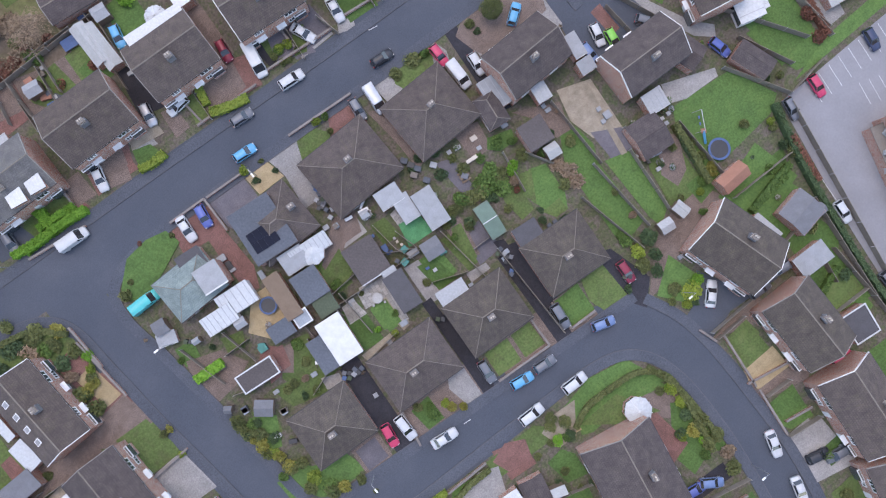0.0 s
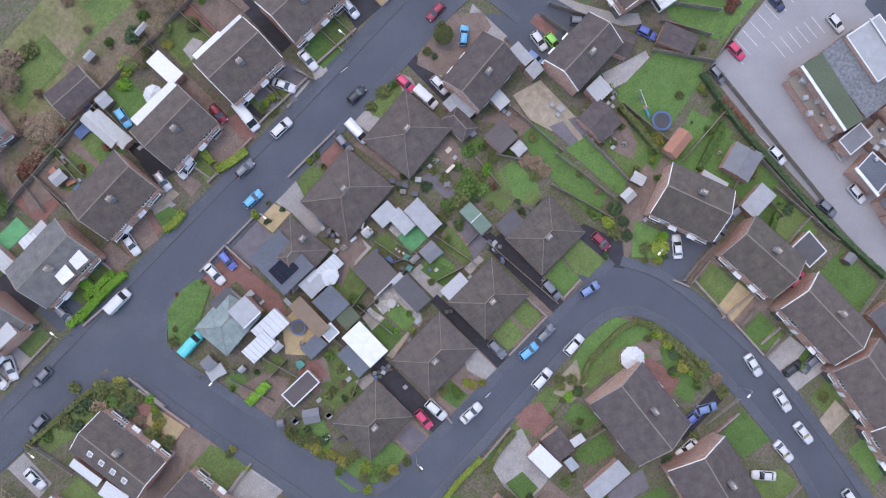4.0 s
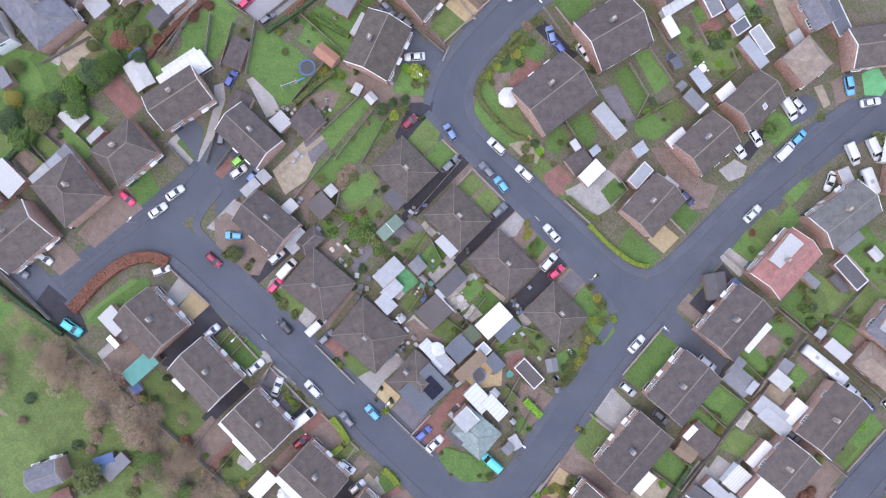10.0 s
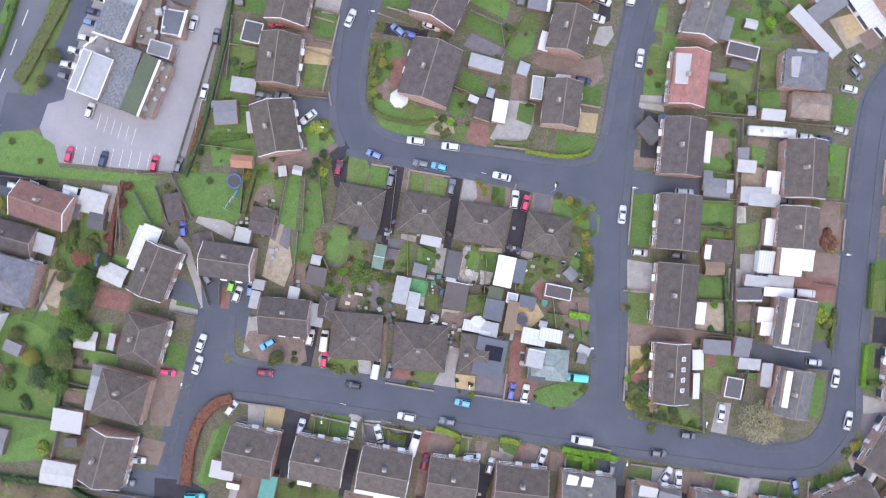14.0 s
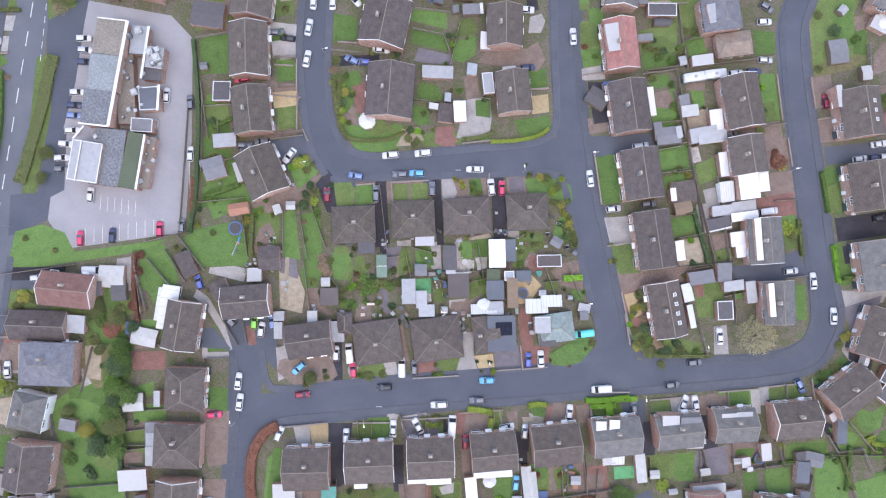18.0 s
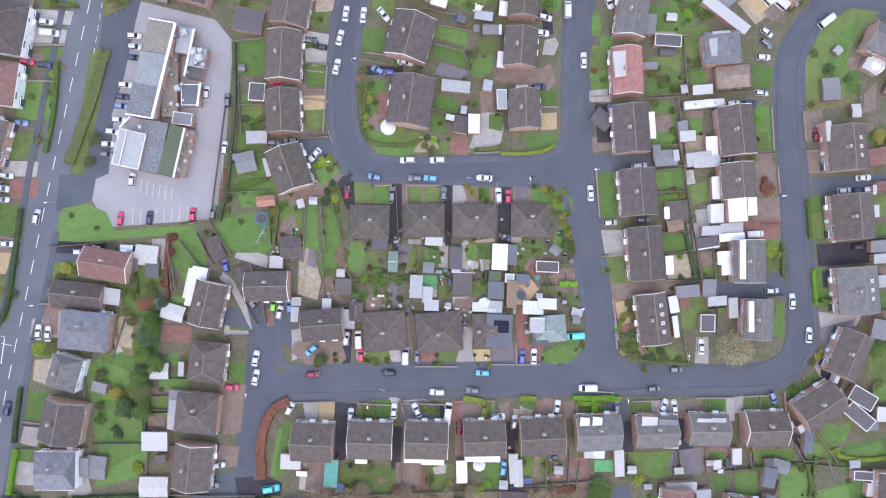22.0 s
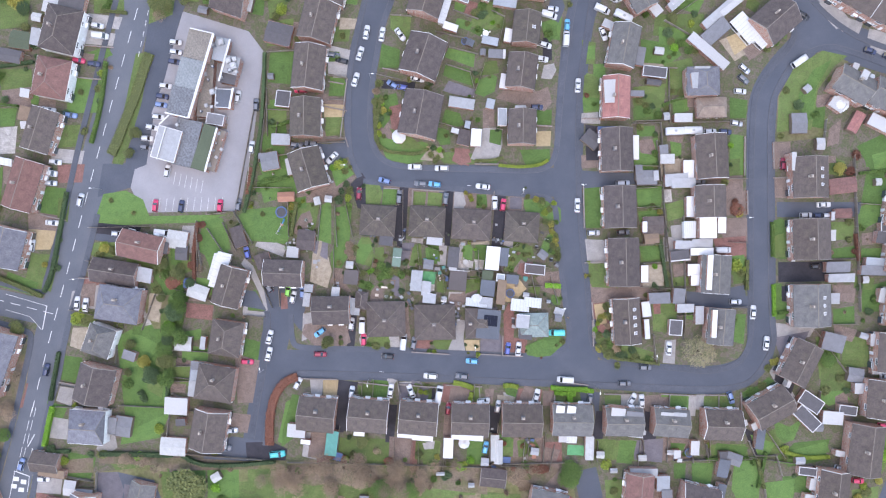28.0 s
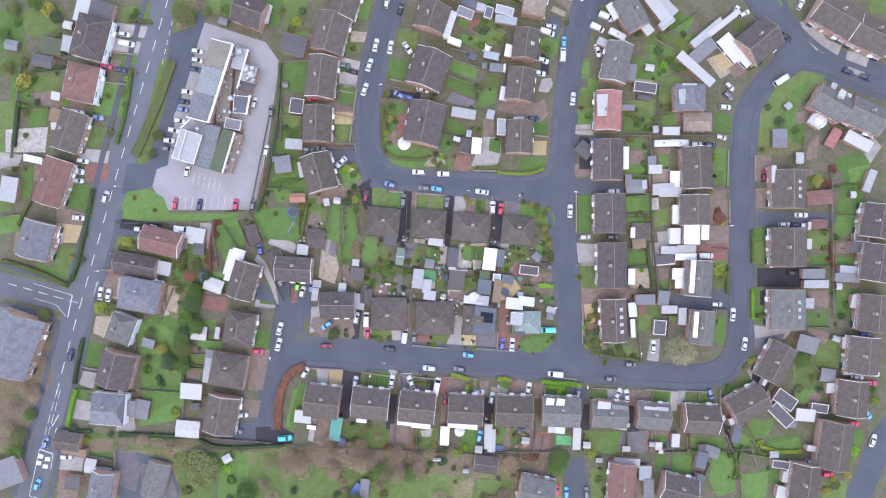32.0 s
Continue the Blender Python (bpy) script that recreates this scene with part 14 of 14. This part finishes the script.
lean_to(2.85, 70.62, 71.91, 8.92, 1.98, ribs=7, glazed=True)
lean_to(7.69, 74.45, 69.87, 3.15, 5.22, roof='felt_grey', rim=1)
lean_to(9.24, 77.51, 66.51, 2.62, 4.75, roof='felt_slate')
lean_to(12.6, 76.19, 77.35, 2.46, 2.61, roof='offwhite')
lean_to(15.07, 74.51, 74.93, 3.58, 2.59, roof='felt_slate', rim=1)
lean_to(20.58, 72.23, 80.61, 2.54, 6.96, roof='felt_pale')
lean_to(20.1, 75.15, 76.14, 2.69, 5.78, roof='offwhite', rim=1)
lean_to(15.63, 89.77, 68.75, 4.32, 4.35, roof='felt_teal', ribs=2)
lean_to(15.3, 86.2, 75.05, 2.42, 2.12, roof='felt_pale', name='garden_shed', cat='shed', wall='shedwood')
lean_to(11.58, 90.78, 62.55, 4.35, 3.34, roof='asbestos')
lean_to(16.05, 95.25, 82.97, 4.49, 5.13, roof='felt_brown')
lean_to(7.38, 84.46, 77.33, 2.6, 2.16, roof='white')
lean_to(25.28, 80.09, 72.42, 2.66, 2.91, roof='offwhite')
lean_to(28.88, 88.64, 67.3, 3.21, 7.81, roof='felt_slate', rim=1)
shed(10.02, 60.68, 68.62, 2, 2.33, roof='felt_slate')
trampoline(8.66, 61.43, 1.2)
parasol(14.82, 63.7, 0.9, 'trim_white')
car(32.51, 59.89, -18.13, 'hatch', 'white', DRIVE)
car(31.23, 55.78, -10.37, 'suv', 'white', DRIVE)
car(33.87, 68.75, -17.6, 'van', 'white', DRIVE)
car(34.85, 70.64, -6.74, 'hatch', 'silver', DRIVE)
car(40.11, 80.46, -38.01, 'suv', 'sky', DRIVE)
car(45.68, 80.7, 50.18, 'saloon', 'white', KERB)
bush(11.94, 49.63, 0.8, 0.92, 'bright', 701)
bush(13.27, 51.7, 0.6, 0.69, 'green', 702)
bush(11.47, 51.94, 0.9, 1.03, 'dark', 703)
bush(15.66, 50.71, 0.5, 0.57, 'olive', 704)
bush(9.68, 45.19, 0.6, 0.69, 'green', 705)
bush(12.54, 64.86, 1.2, 1.38, 'green', 706)
bush(13.95, 69.26, 1.6, 1.84, 'dark', 707)
bush(13.96, 72.06, 1.3, 1.49, 'green', 708)
bush(11.74, 69.91, 1.2, 1.38, 'olive', 709)
bush(16.99, 66.89, 0.9, 1.03, 'bright', 710)
bush(17.92, 70.21, 1.0, 1.15, 'green', 711)
bush(14.79, 77.23, 1.5, 1.72, 'green', 712)
bush(15.83, 79.67, 1.3, 1.49, 'dark', 713)
bush(18.28, 79.51, 1.2, 1.38, 'olive', 714)
bush(18.65, 65.92, 0.7, 0.8, 'olive', 715)
bush(9.44, 66.85, 0.9, 1.03, 'olive', 716)
bush(40.11, 71.92, 0.8, 0.92, 'olive', 717)
bush(33.55, 63.27, 1.3, 1.49, 'green', 718)
bush(23.56, 78.75, 1.0, 1.15, 'olive', 719)
bush(4.22, 29.2, 0.7, 0.8, 'olive', 720)
bush(0.36, 29.23, 1.0, 1.15, 'bright', 721)
bush(-2.29, 27.9, 1.0, 1.15, 'olive', 722)
bush(-0.07, 27.07, 0.9, 1.03, 'olive', 723)
bush(-1.45, 30.17, 0.7, 0.8, 'dark', 724)
bush(0.39, 37.32, 0.7, 0.8, 'dark', 725)
bush(2.25, 36.93, 0.6, 0.69, 'olive', 726)
bush(10.1, 38.42, 0.6, 0.69, 'olive', 727)
bush(11.94, 37.96, 0.9, 1.03, 'green', 728)
bush(52.21, 75.62, 2.0, 2.3, 'olive', 729)
fence([(2.83, 54.71), (9.9, 52.25), (11.11, 47.26)])
fence([(10.75, 44.84), (14.34, 54.5)])
fence([(3.91, 59.68), (12.55, 57.5)])
fence([(0.64, 37.35), (7.17, 35.34)])
fence([(14.99, 35.92), (19.16, 34.92), (18.82, 29.96)], h=1.2)
fence([(-0.18, 64.5), (8.61, 62.15)])
fence([(5.41, 70.72), (12.77, 67.92)])
fence([(18.65, 60.1), (20.58, 68.51), (16.66, 70.46)])
fence([(9.97, 87.89), (17.1, 87.58)], kind='white', h=1.6)
fence([(5.27, 78.16), (11.37, 75.8)])

# ---- further near detail ----
storage_box(26.23, -57.57, 170.09, 1.1, 0.7, 0.9, 'felt_blue')
storage_box(26.25, -59.17, 156.75, 1.6, 0.8, 0.6, 'terracotta')
storage_box(24.87, -57.87, -152.55, 1.0, 1.6, 0.5, 'felt_slate')
storage_box(26.7, -62.43, 177.39, 1.2, 1.2, 0.8, 'terracotta')
storage_box(24.54, -62.3, 170.22, 0.8, 0.8, 0.6, 'felt_brown')
storage_box(14.52, -65.35, 170.34, 1.4, 0.8, 0.5, 'felt_blue')
storage_box(8.51, -45.45, 169.85, 0.8, 0.6, 0.5, 'offwhite')
storage_box(3.86, -23.22, 169.3, 0.7, 0.7, 0.9, 'felt_slate')
storage_box(4.64, -20.46, 169.22, 0.7, 0.7, 0.9, 'felt_slate')
storage_box(3.69, -20.54, 169.23, 0.7, 0.7, 0.9, 'black')
storage_box(4.09, -21.94, 169.26, 0.7, 0.7, 0.9, 'felt_slate')
storage_box(4.05, -18.87, 169.18, 0.7, 0.7, 0.9, 'offwhite')
storage_box(1.29, -22.07, 169.28, 0.9, 0.9, 0.5, 'white')
storage_box(0.75, -15.47, 169.11, 1.6, 1.1, 0.6, 'trim_white')
storage_box(3.13, -16.26, 169.12, 1.2, 0.4, 0.5, 'trim_white')
storage_box(-35.68, 27.51, 168.2, 0.7, 0.7, 0.9, 'felt_slate')
lay('lawn_dull', [(28.42, -62.43), (22.13, -62.7), (21.74, -57.91), (26.45, -56.76), (28.38, -59.88)])
lay('lawn', [(20.19, -59.58), (15.44, -60.1), (16.01, -55.57), (19.82, -56.06)])
lay('block_brown', [(32.85, -65.43), (28.77, -64.65), (29.63, -59.82), (34.65, -60.89)])
lay('block_brown', [(5.11, -52.13), (0.93, -51.32), (2.1, -43.52), (7.56, -44.3)])
lay('plum', [(-5.27, -46.69), (-9.5, -45.21), (-9.26, -39.04), (-3.72, -41.78)])
lay('lawn_dull', [(-8.86, -44.54), (-10.5, -43.62), (-8.27, -39.98), (-6.32, -40.57)])
lay('block_brown', [(26.91, -46.52), (23.11, -44.73), (24.32, -41.5), (28.1, -42.65)])
bush(28.92, -66.41, 1.4, 1.5, 'rust', 609)
bush(26.43, -65.91, 1.23, 1.4, 'rust', 610)
bush(24.57, -66.03, 0.88, 1.3, 'olive', 611)
bush(23.56, -59.47, 0.71, 1, 'green', 612)
bush(20.49, -65.9, 0.88, 1.3, 'rust', 613)
bush(22.69, -66.72, 1.06, 1.4, 'bare', 614)
bush(22.58, -56.67, 0.62, 0.9, 'olive', 615)
bush(17.82, -54.57, 0.71, 1.1, 'green', 616)
bush(-4.95, -42.89, 0.81, 1.1, 'green', 617)
bush(-5.31, -40.69, 0.63, 0.9, 'olive', 618)
bush(2.86, -51.65, 0.63, 1, 'olive', 619)
bush(24.62, -71.03, 1.23, 1.6, 'bare', 620)
bush(24.6, -68.55, 1.05, 1.4, 'olive', 621)
fence([(24.53, -63.47), (25.65, -55.79)], h=1.4)
fence([(17.02, -65.08), (25.18, -65.36)], h=1.4)
fence([(15.36, -59.72), (16.19, -52.34)], h=1.4)
fence([(31.13, -66.68), (32.86, -58.99)], h=1.4)

far_shrubs()
drop_models()
